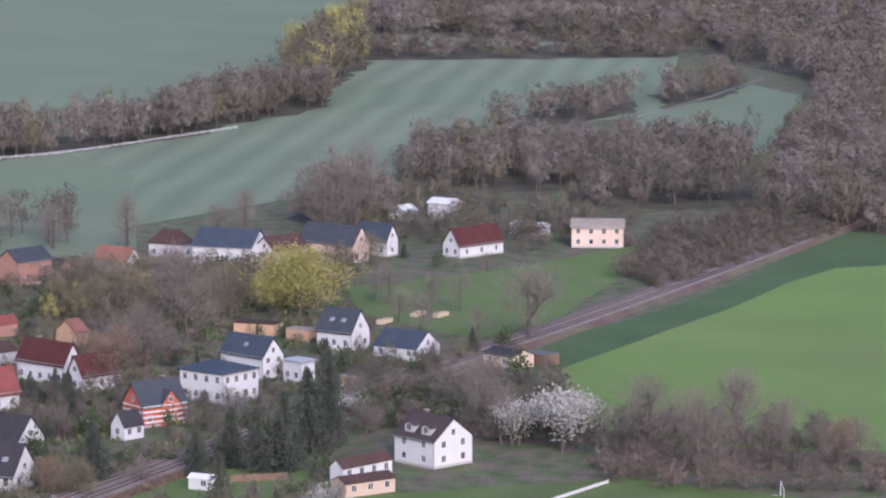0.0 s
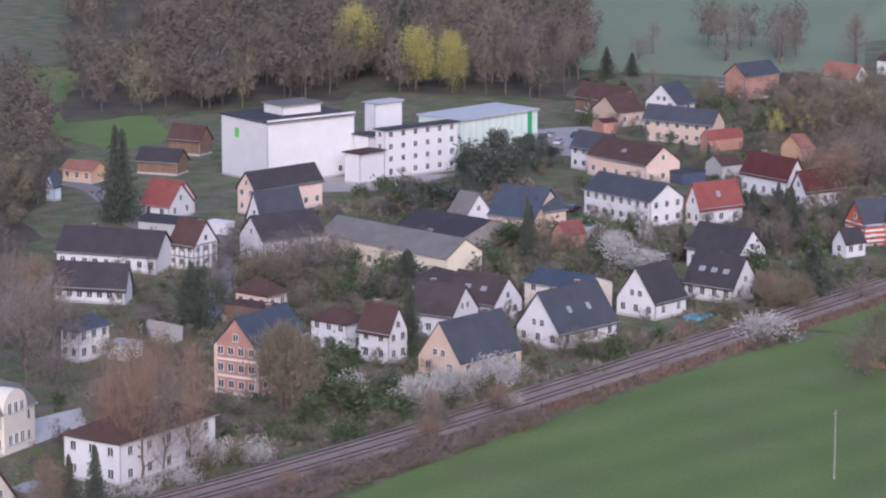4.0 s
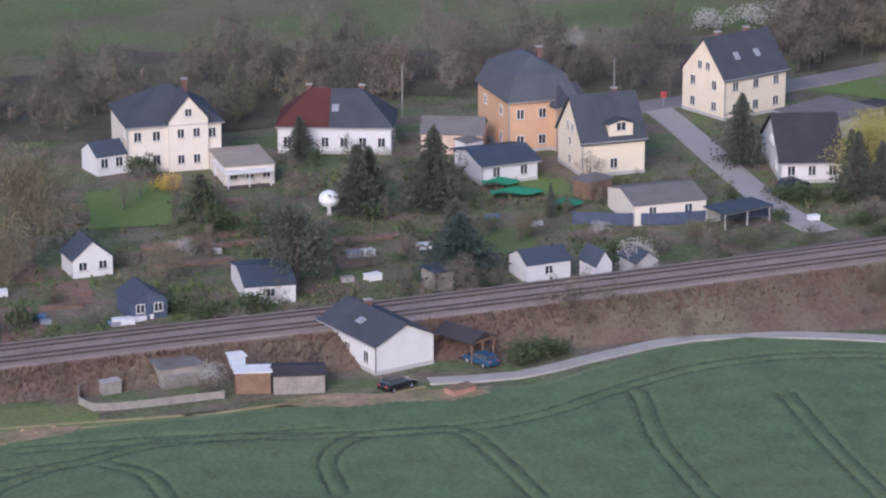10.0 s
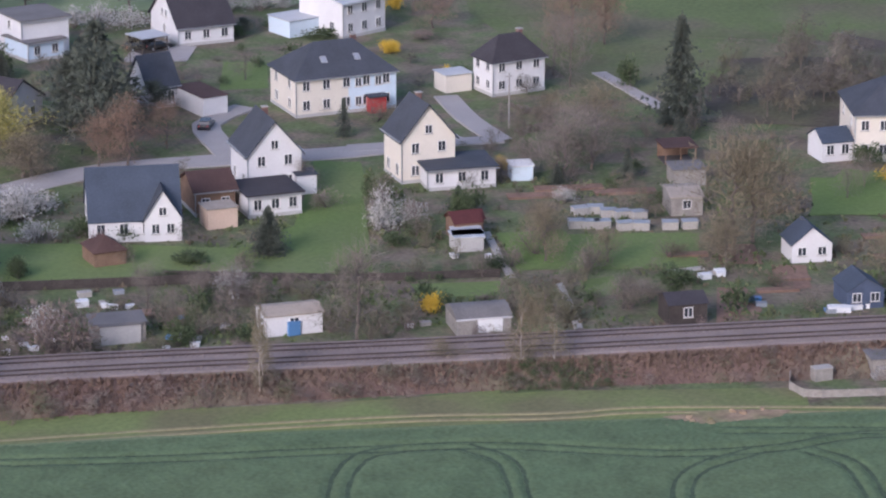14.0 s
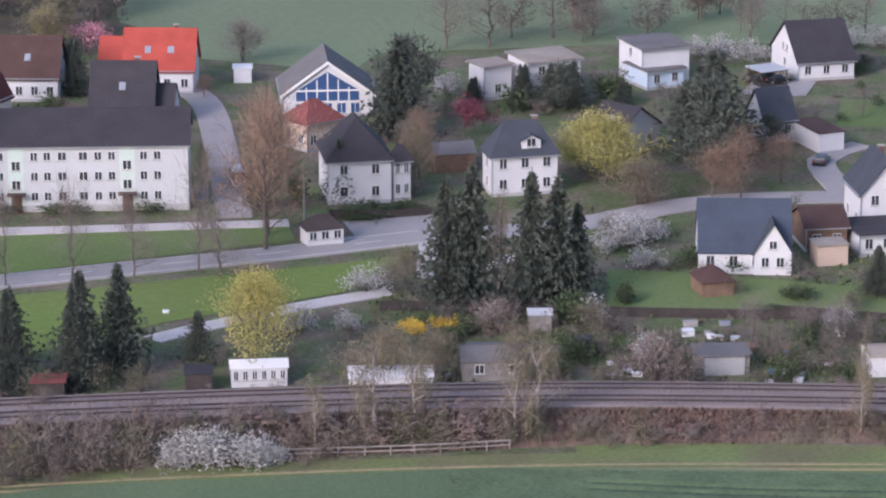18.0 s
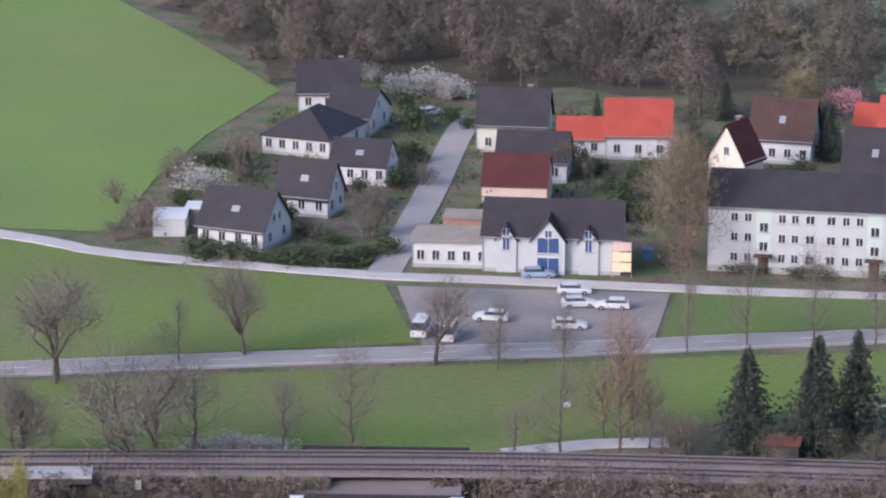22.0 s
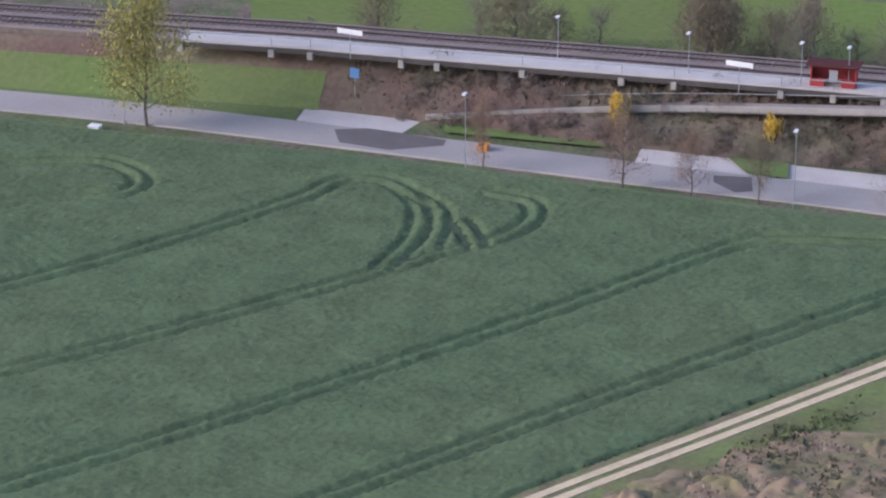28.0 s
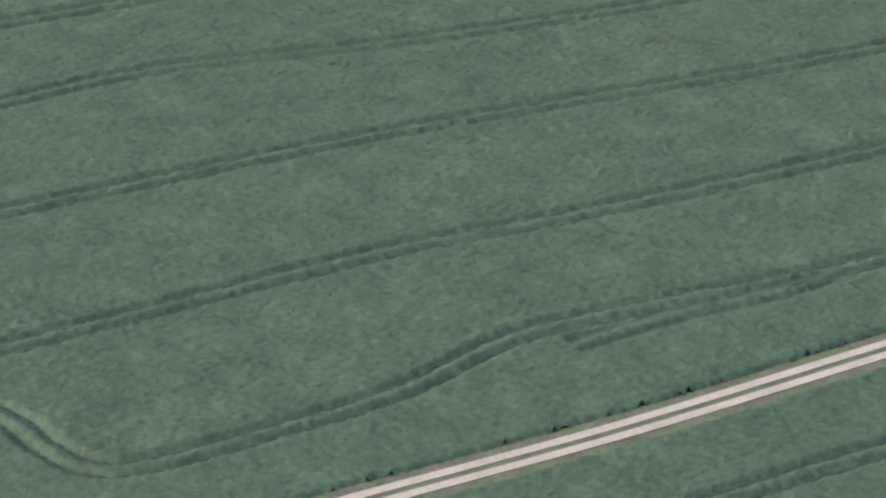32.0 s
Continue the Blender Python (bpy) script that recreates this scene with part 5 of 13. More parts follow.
area("car_park", "grey asphalt car park beside the road", [(-8.6, 419.8), (26.7, 416.5), (23.7, 396.9), (-4.4, 388.8), (-6.3, 402.2)], M_LOT, 0.1, "car park")
ribbon("road", "grey village street between gardens", [(305.1, 364.3), (299.3, 350.0), (291.6, 332.6), (282.5, 311.0), (279.9, 299.1)], 4.2, M_ASPH, 0.07, "road")
ribbon("road", "grey village road along the stream", [(299.3, 362.5), (327.2, 359.3), (355.4, 359.2), (379.7, 361.6), (410.4, 374.1), (435.5, 384.7), (460.8, 394.6)], 5.5, M_ASPH_V, 0.08, "road")
area("car_park", "grey asphalt yard beside the road", [(361.7, 360.7), (394.8, 367.4), (410.0, 371.1), (391.2, 356.6), (368.6, 346.7)], M_ASPH_V, 0.1, "car park")
area("yard", "asphalt yard among houses", [(327.0, 313.6), (338.9, 312.9), (325.4, 302.5), (316.9, 298.6), (314.6, 304.9)], M_ASPH_V, 0.06, "yard")
area("yard", "pale paved yard before the hall", [(358.0, 317.1), (374.7, 325.2), (383.8, 324.0), (376.1, 316.3), (350.0, 313.2)], M_PAVE, 0.06, "yard")
ribbon("road", "concrete lane leading to the underpass", [(271.5, 262.6), (269.5, 254.9), (267.4, 248.9), (262.8, 237.3), (257.5, 224.4), (247.0, 199.0)], 3.2, M_CONC, 0.1, "road")
ribbon("track", "pale farm track along the crop", [(205.6, 282.0), (214.9, 277.8), (224.3, 277.6), (238.4, 276.5), (249.6, 269.7), (265.3, 255.3), (271.0, 261.6)], 2.1, M_CONC, 0.1, "road")
ribbon("road", "village lane past the gardens", [(164.3, 408.1), (185.3, 404.3)], 3.5, M_ASPH, 0.08, "road")
ribbon("road", "village lane past the white house", [(184.9, 403.5), (185.5, 416.0), (187.8, 429.1)], 3.5, M_ASPH, 0.09, "road")
ribbon("path", "grey path across the grass", [(214.1, 432.9), (213.1, 409.3)], 2.2, M_ASPH, 0.08, "road")
ribbon("road", "village lane between houses", [(148.3, 411.3), (150.8, 427.7), (159.3, 434.7)], 4, M_ASPH, 0.07, "road")
ribbon("road", "worn grey asphalt road along the station", [(-192.3, 304.5), (-153.3, 308.7), (-121.1, 309.5), (-90.2, 309.6), (-74.0, 310.0), (-45.2, 310.5), (-20.2, 318.7), (-13.2, 325.3), (-5.4, 333.5), (0.3, 344.3)], 6, M_ASPH, 0.09, "road")
area("pavement", "pale gravel parking bay", [(-130.5, 313.0), (-131.6, 321.2), (-117.3, 320.7), (-118.5, 312.7)], M_PAVE, 0.1, "pavement")
area("pavement", "pale paved forecourt below the station", [(-92.3, 309.6), (-93.3, 317.2), (-84.2, 317.4), (-52.3, 318.5), (-49.4, 315.0), (-74.3, 311.1)], M_PAVE, 0.1, "pavement")
area("asphalt_patch", "dark patch of newer asphalt", [(-125.4, 311.2), (-122.2, 312.7), (-117.7, 312.5), (-113.1, 312.1), (-112.8, 310.4), (-117.6, 307.2), (-123.4, 307.6)], M_ASPH_D, 0.12, "road patch")
area("asphalt_patch", "dark patch of newer asphalt", [(-83.9, 311.4), (-80.1, 312.2), (-78.9, 308.3), (-80.5, 307.4), (-83.3, 309.5)], M_ASPH_D, 0.12, "road patch")
area("asphalt_patch", "dark patch of newer asphalt", [(-49.1, 311.7), (-33.3, 314.5), (-35.0, 310.1), (-47.8, 308.8)], M_ASPH_D, 0.12, "road patch")
ribbon("path", "pale garden lane by the allotments", [(49.0, 368.3), (53.4, 370.8), (67.9, 377.2), (79.7, 380.9)], 3, M_PAVE, 0.06, "road")
ribbon("path", "pale garden lane behind the spruces", [(89.3, 401.9), (86.8, 384.4), (108.9, 400.6)], 2.5, M_PAVE, 0.05, "road")
ribbon("path", "pale hardstanding beside the railway", [(4.5, 352.5), (14.6, 355.8), (22.9, 356.4)], 3, M_PAVE, 0.06, "road")

# houses at the far end of the village
dormer_house = house("house", "white gabled house with a dark brown dormered roof", 559.2, 221.0, -25.0, 9.6, 10.4, 5.2, 3.6, "y", "white", "umber", front=(2, 2), chimney=1, side=(2, 2))
house("outbuilding", "long white outbuilding with a brown roof", 541.3, 227.7, -22.5, 12.3, 3.3, 2.7, 1.4, "x", "white", "brown", front=(4, 1))
house("outbuilding", "low beige outbuilding with a brown roof", 529.4, 222.3, -33.8, 10.3, 4.5, 2.4, 1.0, "x", "beige", "brown", front=(3, 1))
house("house", "white bungalow with a blue slate roof", 665.3, 269.1, -12.8, 9.0, 11.1, 2.6, 3.2, "y", "white", "blue", front=(2, 1), side=(3, 1))
house("house", "white house with a steep dark slate roof", 671.4, 286.6, -13.7, 6.8, 9.3, 4.2, 4.6, "y", "white", "slate", front=(2, 1), skylights=2, side=(3, 1))
house("house", "white flat-roofed house in the village", 628.3, 278.2, -21.5, 4.1, 5.0, 4.6, 0.8, "flat", "white", "light", front=(2, 1), side=(2, 1))
house("house", "white house with a blue slate roof", 631.5, 290.3, -22.8, 5.9, 12.8, 5.0, 3.6, "y", "white", "blue", front=(2, 2), skylights=1, side=(4, 1))
house("house", "large white villa with a low blue roof", 604.0, 285.0, -18.2, 10.3, 11.9, 6.4, 1.5, "hip", "white", "blue", front=(4, 2), door=1, side=(4, 2))
red_house = house("house", "red and white striped house with a slate roof", 575.2, 285.2, -30.6, 10.0, 6.9, 4.3, 4.2, "x", "red", "slate", front=(3, 1), chimney=1, side=(2, 1))
house("house", "small white house with a black roof", 559.7, 283.3, -20.9, 4.9, 3.8, 2.6, 2.6, "x", "white", "black", front=(2, 1), side=(1, 1))
house("house", "long white farmhouse with a dark red roof", 609.5, 326.4, -17.8, 5.2, 13.7, 4.6, 4.0, "y", "white", "darkred", front=(2, 1), chimney=1, side=(5, 1))
house("house", "white barn with a faded red roof", 605.2, 313.8, -22.1, 10.1, 4.8, 3.6, 3.8, "x", "white", "darkred", front=(3, 1), side=(1, 1))
house("house", "white house with a red tiled roof", 575.5, 321.3, -23.7, 10.4, 4.8, 3.8, 4.6, "x", "white", "red", front=(3, 1), skylights=1, side=(2, 1))
house("house", "long white house with a dark slate roof", 570.1, 336.7, -16.5, 8.8, 19.4, 5.4, 3.0, "y", "white", "slate", front=(3, 2), side=(8, 2))
house("house", "pale pink house with a brown roof", 612.7, 361.9, -18.4, 9.6, 18.9, 4.5, 3.4, "y", "pink", "brown", front=(3, 1), skylights=1, side=(5, 1))
house("house", "white house with a dark roof", 617.3, 374.0, -14.0, 5.2, 10.3, 5.0, 3.2, "y", "white", "slate", front=(2, 1), side=(4, 2))
house("house", "long beige house with a slate roof", 661.6, 377.6, -0.9, 5.7, 18.1, 5.0, 3.0, "y", "beige", "slate", front=(1, 1), chimney=1, side=(7, 2))
house("house", "white gabled house with a slate roof", 692.0, 398.8, -5.2, 7.1, 9.4, 4.0, 4.5, "x", "white", "slate", front=(1, 1), side=(2, 1))
house("barn", "tall brick barn with a slate roof", 733.9, 399.4, -17.5, 11.4, 7.5, 6.0, 2.8, "x", "brick", "slate", front=(2, 1))
house("shed", "brick shed with a black roof", 742.7, 398.5, -8.4, 6.0, 12.4, 3.0, 2.4, "y", "brick", "black", side=(2, 1))
house("house", "white house with a faded orange roof", 762.2, 388.2, -10.5, 6.0, 10.6, 3.0, 3.2, "y", "white", "orange", front=(1, 1), side=(3, 1))
house("house", "white farmhouse with a brown hipped roof", 789.9, 386.2, -8.9, 5.7, 10.5, 4.0, 3.3, "hip", "white", "brown", front=(1, 1), side=(3, 1))
house("barn", "long white barn with a dark blue roof", 785.7, 367.2, 2.2, 11.6, 16.3, 5.0, 4.0, "y", "white", "blue", side=(6, 1))
house("house", "white outbuilding with a brown roof", 789.7, 354.6, -22.1, 11.8, 7.9, 4.0, 3.4, "x", "white", "brown", front=(2, 1), side=(2, 1))
house("house", "large house with a slate roof", 800.6, 344.1, -17.0, 6.9, 18.0, 5.0, 4.4, "y", "pink", "slate", front=(2, 1), side=(5, 1))
house("house", "white house with a blue slate roof", 814.1, 337.8, -17.1, 4.7, 10.6, 4.5, 4.0, "y", "white", "blue", front=(1, 1), side=(3, 1))
house("house", "white house with a dull red roof", 823.0, 313.9, -23.5, 16.5, 6.2, 3.5, 4.2, "x", "white", "darkred", front=(3, 1), side=(2, 1))
house("house", "pale pink two-storey house with a low roof", 853.0, 289.3, -72.4, 13.8, 11.0, 5.6, 1.6, "x", "pink", "tan", front=(4, 2), side=(1, 2))
house("barn", "white barn with a rounded pale roof", 883.5, 358.3, -18.1, 5.5, 6.3, 3.0, 1.5, "x", "white", "white")
house("house", "white building far behind the trees", 889.9, 348.1, -13.3, 5.6, 7.8, 5.0, 1.2, "y", "white", "white", side=(3, 1))
house("shed", "low pale shed in the village", 869.4, 314.8, -5.8, 6.1, 9.5, 2.5, 0.8, "y", "white", "white")
house("shed", "small orange-roofed shed in the village", 654.0, 344.4, -19.3, 3.4, 6.8, 3.0, 2.6, "x", "orange", "orange")
house("barn", "old timber barn with a brown roof", 688.8, 414.7, -14.7, 5.3, 15.9, 3.8, 3.4, "y", "wood", "brown", side=(2, 1))
house("garage", "row of low orange garages", 682.9, 312.3, 0.9, 5.1, 10.0, 2.5, 0.3, "flat", "orange", "brown")
house("garage", "low orange garage in the village", 677.4, 299.2, -13.1, 3.4, 6.3, 2.6, 0.5, "flat", "orange", "tan")
house("shed", "garden shed with a dark roof", 662.0, 244.4, -26.3, 6.6, 8.7, 2.6, 1.2, "y", "beige", "black", side=(2, 1))
house("shed", "flat-roofed wooden shed in the village", 666.9, 238.8, -25.3, 4.3, 6.8, 2.4, 0.6, "flat", "wood", "grey")
house("garden_hut", "small white garden hut", 521.9, 248.8, -1.9, 2.6, 5.9, 2.1, 0.6, "y", "white", "white", side=(1, 1))
house("garden_hut", "small orange hut in the village", 626.2, 266.0, -22.7, 1.5, 3.8, 2.2, 0.3, "flat", "orange", "tan")
house("house", "timber-framed house with a slate roof", 549.5, 344.1, -19.5, 5.3, 5.3, 4.6, 2.4, "x", "beige", "slate", front=(3, 1), side=(2, 1))

# houses along the railway and the factory
house("house", "white gabled house with a black roof", 492.8, 287.2, -7.5, 8.6, 8.4, 3.2, 5.6, "x", "white", "black", front=(2, 1), chimney=1, side=(3, 1))
house("house", "white house with a black roof and skylights", 511.3, 283.8, -5.3, 7.8, 10.2, 3.0, 5.0, "y", "white", "black", front=(2, 1), skylights=3, side=(4, 1))
house("house", "white gabled house with a dark roof", 536.8, 297.0, -10.0, 8.0, 12.1, 3.6, 4.2, "y", "white", "black", front=(2, 1), side=(4, 1))
house("house", "large white gabled house with a slate roof", 466.5, 288.1, -10.0, 14.2, 9.6, 3.0, 6.2, "x", "white", "slate", front=(4, 1), chimney=1, skylights=2, side=(3, 1))
house("house", "beige gabled house with a dark slate roof", 439.5, 289.6, -8.2, 14.8, 9.0, 2.8, 6.0, "x", "beige", "slate", front=(4, 1), chimney=1, side=(2, 1))
house("house", "cream house with a low blue roof", 488.3, 301.3, -5.8, 9.4, 12.0, 5.0, 1.6, "y", "cream", "blue", front=(2, 1), side=(3, 2))
house("house", "white house with a brown hipped roof", 440.5, 316.0, -4.5, 5.5, 7.6, 5.0, 1.8, "hip", "white", "brown", front=(1, 1), side=(3, 2))
house("house", "white house with a dark red-brown roof", 437.3, 305.1, -5.1, 4.7, 6.3, 5.2, 4.0, "y", "white", "brown", front=(2, 2), chimney=1, side=(2, 2))
house("house", "white gabled house with a dark umber roof", 460.2, 308.9, 2.0, 8.5, 8.9, 4.0, 4.4, "y", "white", "umber", front=(3, 1), chimney=1, side=(3, 1))
house("house", "white house with a dark umber roof and skylights", 475.6, 310.6, -5.8, 7.8, 10.6, 3.2, 4.2, "y", "white", "umber", front=(2, 1), skylights=2, side=(3, 1))
house("house", "long cream-yellow hall with a grey roof", 503.3, 347.1, -101.5, 33.5, 9.0, 4.7, 2.8, "x", "yellow", "grey", front=(9, 1), chimney=1, side=(2, 1))
house("house", "white house with a black roof", 497.6, 370.1, -22.3, 13.3, 8.6, 4.8, 4.0, "x", "white", "black", front=(4, 1), side=(2, 1))
house("house", "tall white gabled house with a slate roof", 511.3, 381.8, -15.7, 10.3, 5.0, 5.0, 5.2, "x", "white", "slate", front=(2, 1), side=(2, 2))
house("house", "pale house with a black roof", 539.8, 401.9, -13.0, 17.8, 5.5, 5.4, 3.2, "x", "pink", "black", front=(6, 1), side=(2, 2))
house("house", "white house with a red roof", 520.6, 415.8, 4.1, 8.6, 6.4, 3.0, 4.0, "y", "white", "red", front=(2, 1), side=(2, 1))
timber_house = house("house", "half-timbered white house with dark beams", 482.0, 378.9, -4.6, 6.5, 6.0, 4.8, 4.2, "y", "white", "brown", front=(3, 2), side=(3, 2))
house("house", "grey-roofed gabled house in the village", 541.8, 357.1, -14.9, 6.7, 5.0, 3.6, 4.0, "y", "white", "grey", front=(2, 1))
house("house", "timber-framed house with a blue slate roof", 549.0, 348.5, -1.6, 11.2, 10.7, 3.4, 5.0, "y", "beige", "blue", front=(3, 1), side=(2, 1))
house("outbuilding", "row of dark-roofed outbuildings", 531.7, 353.4, -10.8, 17.2, 18.3, 2.4, 2.6, "y", "greywood", "black")
factory = house("factory_building", "tall white factory block with a flat dark roof", 575.3, 426.1, -19.0, 22.5, 17.6, 13.2, 0.1, "flat", "white", "black", front=(3, 1))
house("factory_building", "white rooftop plant house", 577.5, 426.5, -19.0, 10.0, 7.0, 15.4, 0.1, "flat", "white", "grey")
house("factory_building", "white four-storey factory office block", 591.2, 403.4, -16.3, 20.3, 3.1, 10.6, 0.1, "flat", "white", "black", front=(6, 4), side=(1, 4))
house("factory_building", "low white factory annex", 576.6, 406.9, -9.3, 7.4, 4.5, 6.6, 0.1, "flat", "white", "brown")
house("factory_building", "white factory stair block", 584.0, 410.8, -10.3, 4.6, 4.5, 9.0, 0.1, "flat", "white", "black")
factory_hall = house("factory_building", "long pale green factory hall", 621.8, 407.6, -11.4, 24.6, 13.0, 9.4, 0.1, "flat", "green", "light")
house("factory_building", "white factory tower in the village", 600.6, 418.7, -13.9, 7.9, 3.4, 13.5, 0.1, "flat", "white", "light")
house("house", "long white house with a black roof", 473.5, 390.6, 14.9, 8.3, 19.9, 3.4, 4.0, "y", "white", "black", chimney=1, side=(9, 1))
house("house", "long low white house with a black roof", 447.3, 374.2, 20.3, 4.0, 13.0, 3.0, 4.0, "y", "white", "black", side=(7, 1))
brick_villa = house("house", "red brick villa with pale window bands", 410.7, 309.8, 3.0, 13.8, 7.6, 8.0, 4.2, "x", "brick", "blue", front=(3, 2), chimney=1, side=(4, 3))
house("house", "white double house with a brown hipped roof", 361.2, 294.0, -0.4, 21.3, 10.1, 6.4, 2.3, "hip", "white", "brown", front=(5, 2), chimney=1, side=(3, 2))
house("house", "white house with a blue hipped roof", 411.3, 346.0, -5.5, 7.0, 4.0, 5.4, 1.8, "hip", "white", "blue", front=(3, 2), side=(2, 2))
house("house", "low pink house with a brown roof", 458.7, 345.8, -4.8, 5.2, 7.3, 3.2, 2.1, "hip", "pink", "brown", front=(2, 1), side=(3, 1))
house("outbuilding", "low brown-roofed outbuilding in the village", 451.6, 342.3, 5.2, 4.6, 8.6, 2.4, 0.3, "flat", "wood", "brown")
house("garage", "white flat-roofed garage in the village", 415.3, 341.4, 3.9, 4.8, 4.5, 2.4, 0.2, "flat", "white", "light")
house("shed", "grey garden shed in the village", 428.3, 343.8, -4.7, 4.9, 5.2, 2.4, 0.8, "y", "grey", "tan")
house("house", "small orange-roofed house in the village", 544.0, 456.9, 4.8, 5.5, 7.4, 3.0, 1.4, "y", "orange", "orange", side=(3, 1))
house("house", "tiny pale blue gabled house", 521.9, 446.7, -2.1, 2.1, 2.2, 3.6, 2.2, "x", "blue", "blue")
house("house", "white house with a red roof", 522.6, 417.0, 5.6, 7.4, 7.5, 3.4, 3.6, "y", "white", "red", front=(2, 1), side=(2, 1))
house("barn", "old brown barn in the village", 585.6, 461.0, 3.8, 4.9, 8.4, 3.6, 3.0, "y", "wood", "brown")
house("barn", "old dark barn in the village", 561.6, 449.7, 12.9, 5.7, 9.5, 3.0, 2.4, "y", "wood", "black")
house("outbuilding", "low dark-roofed outbuilding in the village", 506.2, 403.2, 7.8, 6.5, 11.5, 2.6, 1.0, "y", "grey", "black")
house("garage", "white flat-roofed garage in the village", 511.4, 395.4, 0.3, 2.7, 4.9, 2.4, 0.4, "flat", "white", "white")
CHURCH = (523.7, 496.9)
house("church", "church nave with a dark slate roof", 514.6, 500.4, 17.3, 5.5, 14.2, 8.5, 4.0, "y", "beige", "slate", side=(3, 1))

# houses near the underpass
hall = house("hall", "cream flat-roofed hall with a roof light strip", 345.9, 322.7, 1.0, 21.1, 13.7, 4.8, 0.2, "flat", "cream", "grey")
manor = house("house", "cream manor house with an arched gable", 357.2, 323.0, 6.1, 11.0, 15.9, 6.2, 4.4, "mansard", "cream", "grey", front=(3, 2), chimney=1, side=(3, 1))
house("house", "cream house with a steep brown roof", 325.7, 294.3, 5.6, 8.5, 8.2, 3.0, 4.8, "y", "cream", "brown", front=(2, 1), skylights=1, chimney=1, side=(3, 1))
house("house", "white house with a steep brown roof", 298.5, 292.3, 4.4, 8.2, 8.0, 2.6, 4.4, "y", "white", "brown", front=(2, 1), skylights=1, chimney=1, side=(3, 1))
house("house", "white house with a black roof", 298.7, 324.1, -32.3, 8.3, 15.4, 3.0, 4.6, "x", "white", "black", front=(3, 1), side=(2, 1))
house("house", "tall cream-yellow house with a slate roof", 312.4, 353.8, -0.0, 11.5, 9.3, 6.2, 5.0, "x", "yellow", "slate", front=(3, 2), chimney=2, skylights=2, side=(2, 2))
yellow_b = house("house", "cream-yellow house with a dark slate roof", 277.2, 340.6, -17.7, 8.9, 9.3, 5.0, 5.2, "x", "yellow", "slate", front=(1, 1), chimney=1, side=(1, 2))
house("hall", "low grey-roofed hall in the village", 315.6, 337.1, 5.4, 11.5, 10.1, 2.8, 0.4, "flat", "grey", "grey")
carport("small dark carport in the village", 324.0, 336.4, 4.7, 3.7, 3.8, 2.6, 0.5, "flat", "dark", "black")
carport("open brown carport in the village", 330.8, 314.7, -3.1, 4.7, 5.2, 2.6, 1.0, "y", "wood", "brown")
house("house", "orange villa with a tall slate mansard roof", 277.9, 358.1, -17.9, 9.6, 13.1, 7.4, 5.0, "mansard", "orange", "villa", front=(3, 2), chimney=1, side=(2, 2))
house("house", "slate-roofed villa wing in the village", 279.9, 351.5, -1.1, 5.4, 2.6, 6.4, 2.6, "hip", "orange", "slate", front=(1, 1))
house("garage", "long cream garage with a grey roof", 268.6, 318.6, -17.7, 9.8, 9.4, 2.7, 1.1, "x", "cream", "grey", front=(2, 1))
house("house", "white bungalow with a low blue roof", 263.3, 345.8, -12.9, 8.0, 9.2, 2.9, 1.0, "x", "white", "blue", front=(2, 1))
house("garage", "grey-roofed garage in the village", 265.4, 354.6, -2.4, 2.8, 2.7, 2.6, 0.4, "flat", "white", "grey")
house("shed", "low garden shed with a felt roof", 267.2, 330.0, 6.2, 4.2, 3.1, 2.4, 0.3, "flat", "wood", "grey")
carport("grey carport with a metal roof", 274.0, 308.9, -2.3, 7.4, 4.0, 2.3, 0.3, "flat", "grey", "blue")
twin = house("house", "white double house with a half red half slate hipped roof", 254.9, 371.0, -39.2, 15.5, 9.5, 4.0, 4.0, "hip", "white", "slate", front=(6, 1), skylights=1, chimney=2, side=(2, 1))
house("outbuilding", "low beige outbuilding with a grey roof", 267.0, 360.2, -41.5, 8.5, 6.8, 2.8, 1.6, "x", "beige", "grey")
house("house", "white bungalow with a dark low-pitched roof", 206.3, 292.8, -3.1, 7.6, 11.6, 3.6, 1.8, "y", "white", "slate", chimney=1, skylights=1, side=(3, 1))
carport("dark-roofed carport beside the bungalow", 214.4, 287.1, 8.8, 3.7, 5.7, 2.5, 0.8, "y", "wood", "black")
house("garden_shed", "white garden shed with a blue-grey roof", 239.9, 306.2, -12.1, 5.8, 5.0, 2.3, 1.2, "x", "white", "blue", front=(1, 1))
house("garden_hut", "small white gabled garden hut", 244.8, 301.5, -7.6, 2.2, 3.9, 2.2, 1.6, "y", "white", "blue")
house("garden_shed", "grey garden shed in the village", 249.7, 299.2, -10.4, 3.1, 4.2, 2.2, 1.2, "y", "grey", "blue")
house("garden_shed", "white garden shed with a blue roof", 209.5, 320.8, -23.5, 6.0, 10.5, 2.2, 1.0, "x", "white", "blue", front=(1, 1))
house("shed", "grey board shed with a dark roof", 193.0, 288.9, -30.0, 5.6, 4.0, 2.1, 0.4, "x", "greywood", "black")
house("shed", "brown board lean-to with a white roof", 188.6, 291.2, -30.0, 3.8, 2.4, 2.4, 0.2, "flat", "wood", "white")
house("garden_shed", "small garden shed with a metal roof", 227.3, 309.9, -7.0, 2.5, 3.4, 2.2, 0.4, "flat", "greywood", "blue")

# gardens and houses in the middle of the village
villa = house("house", "cream villa with a slate hipped roof", 232.0, 378.8, -20.6, 12.7, 12.6, 6.6, 3.8, "hip", "cream", "slate", front=(5, 2), chimney=1, side=(2, 2))
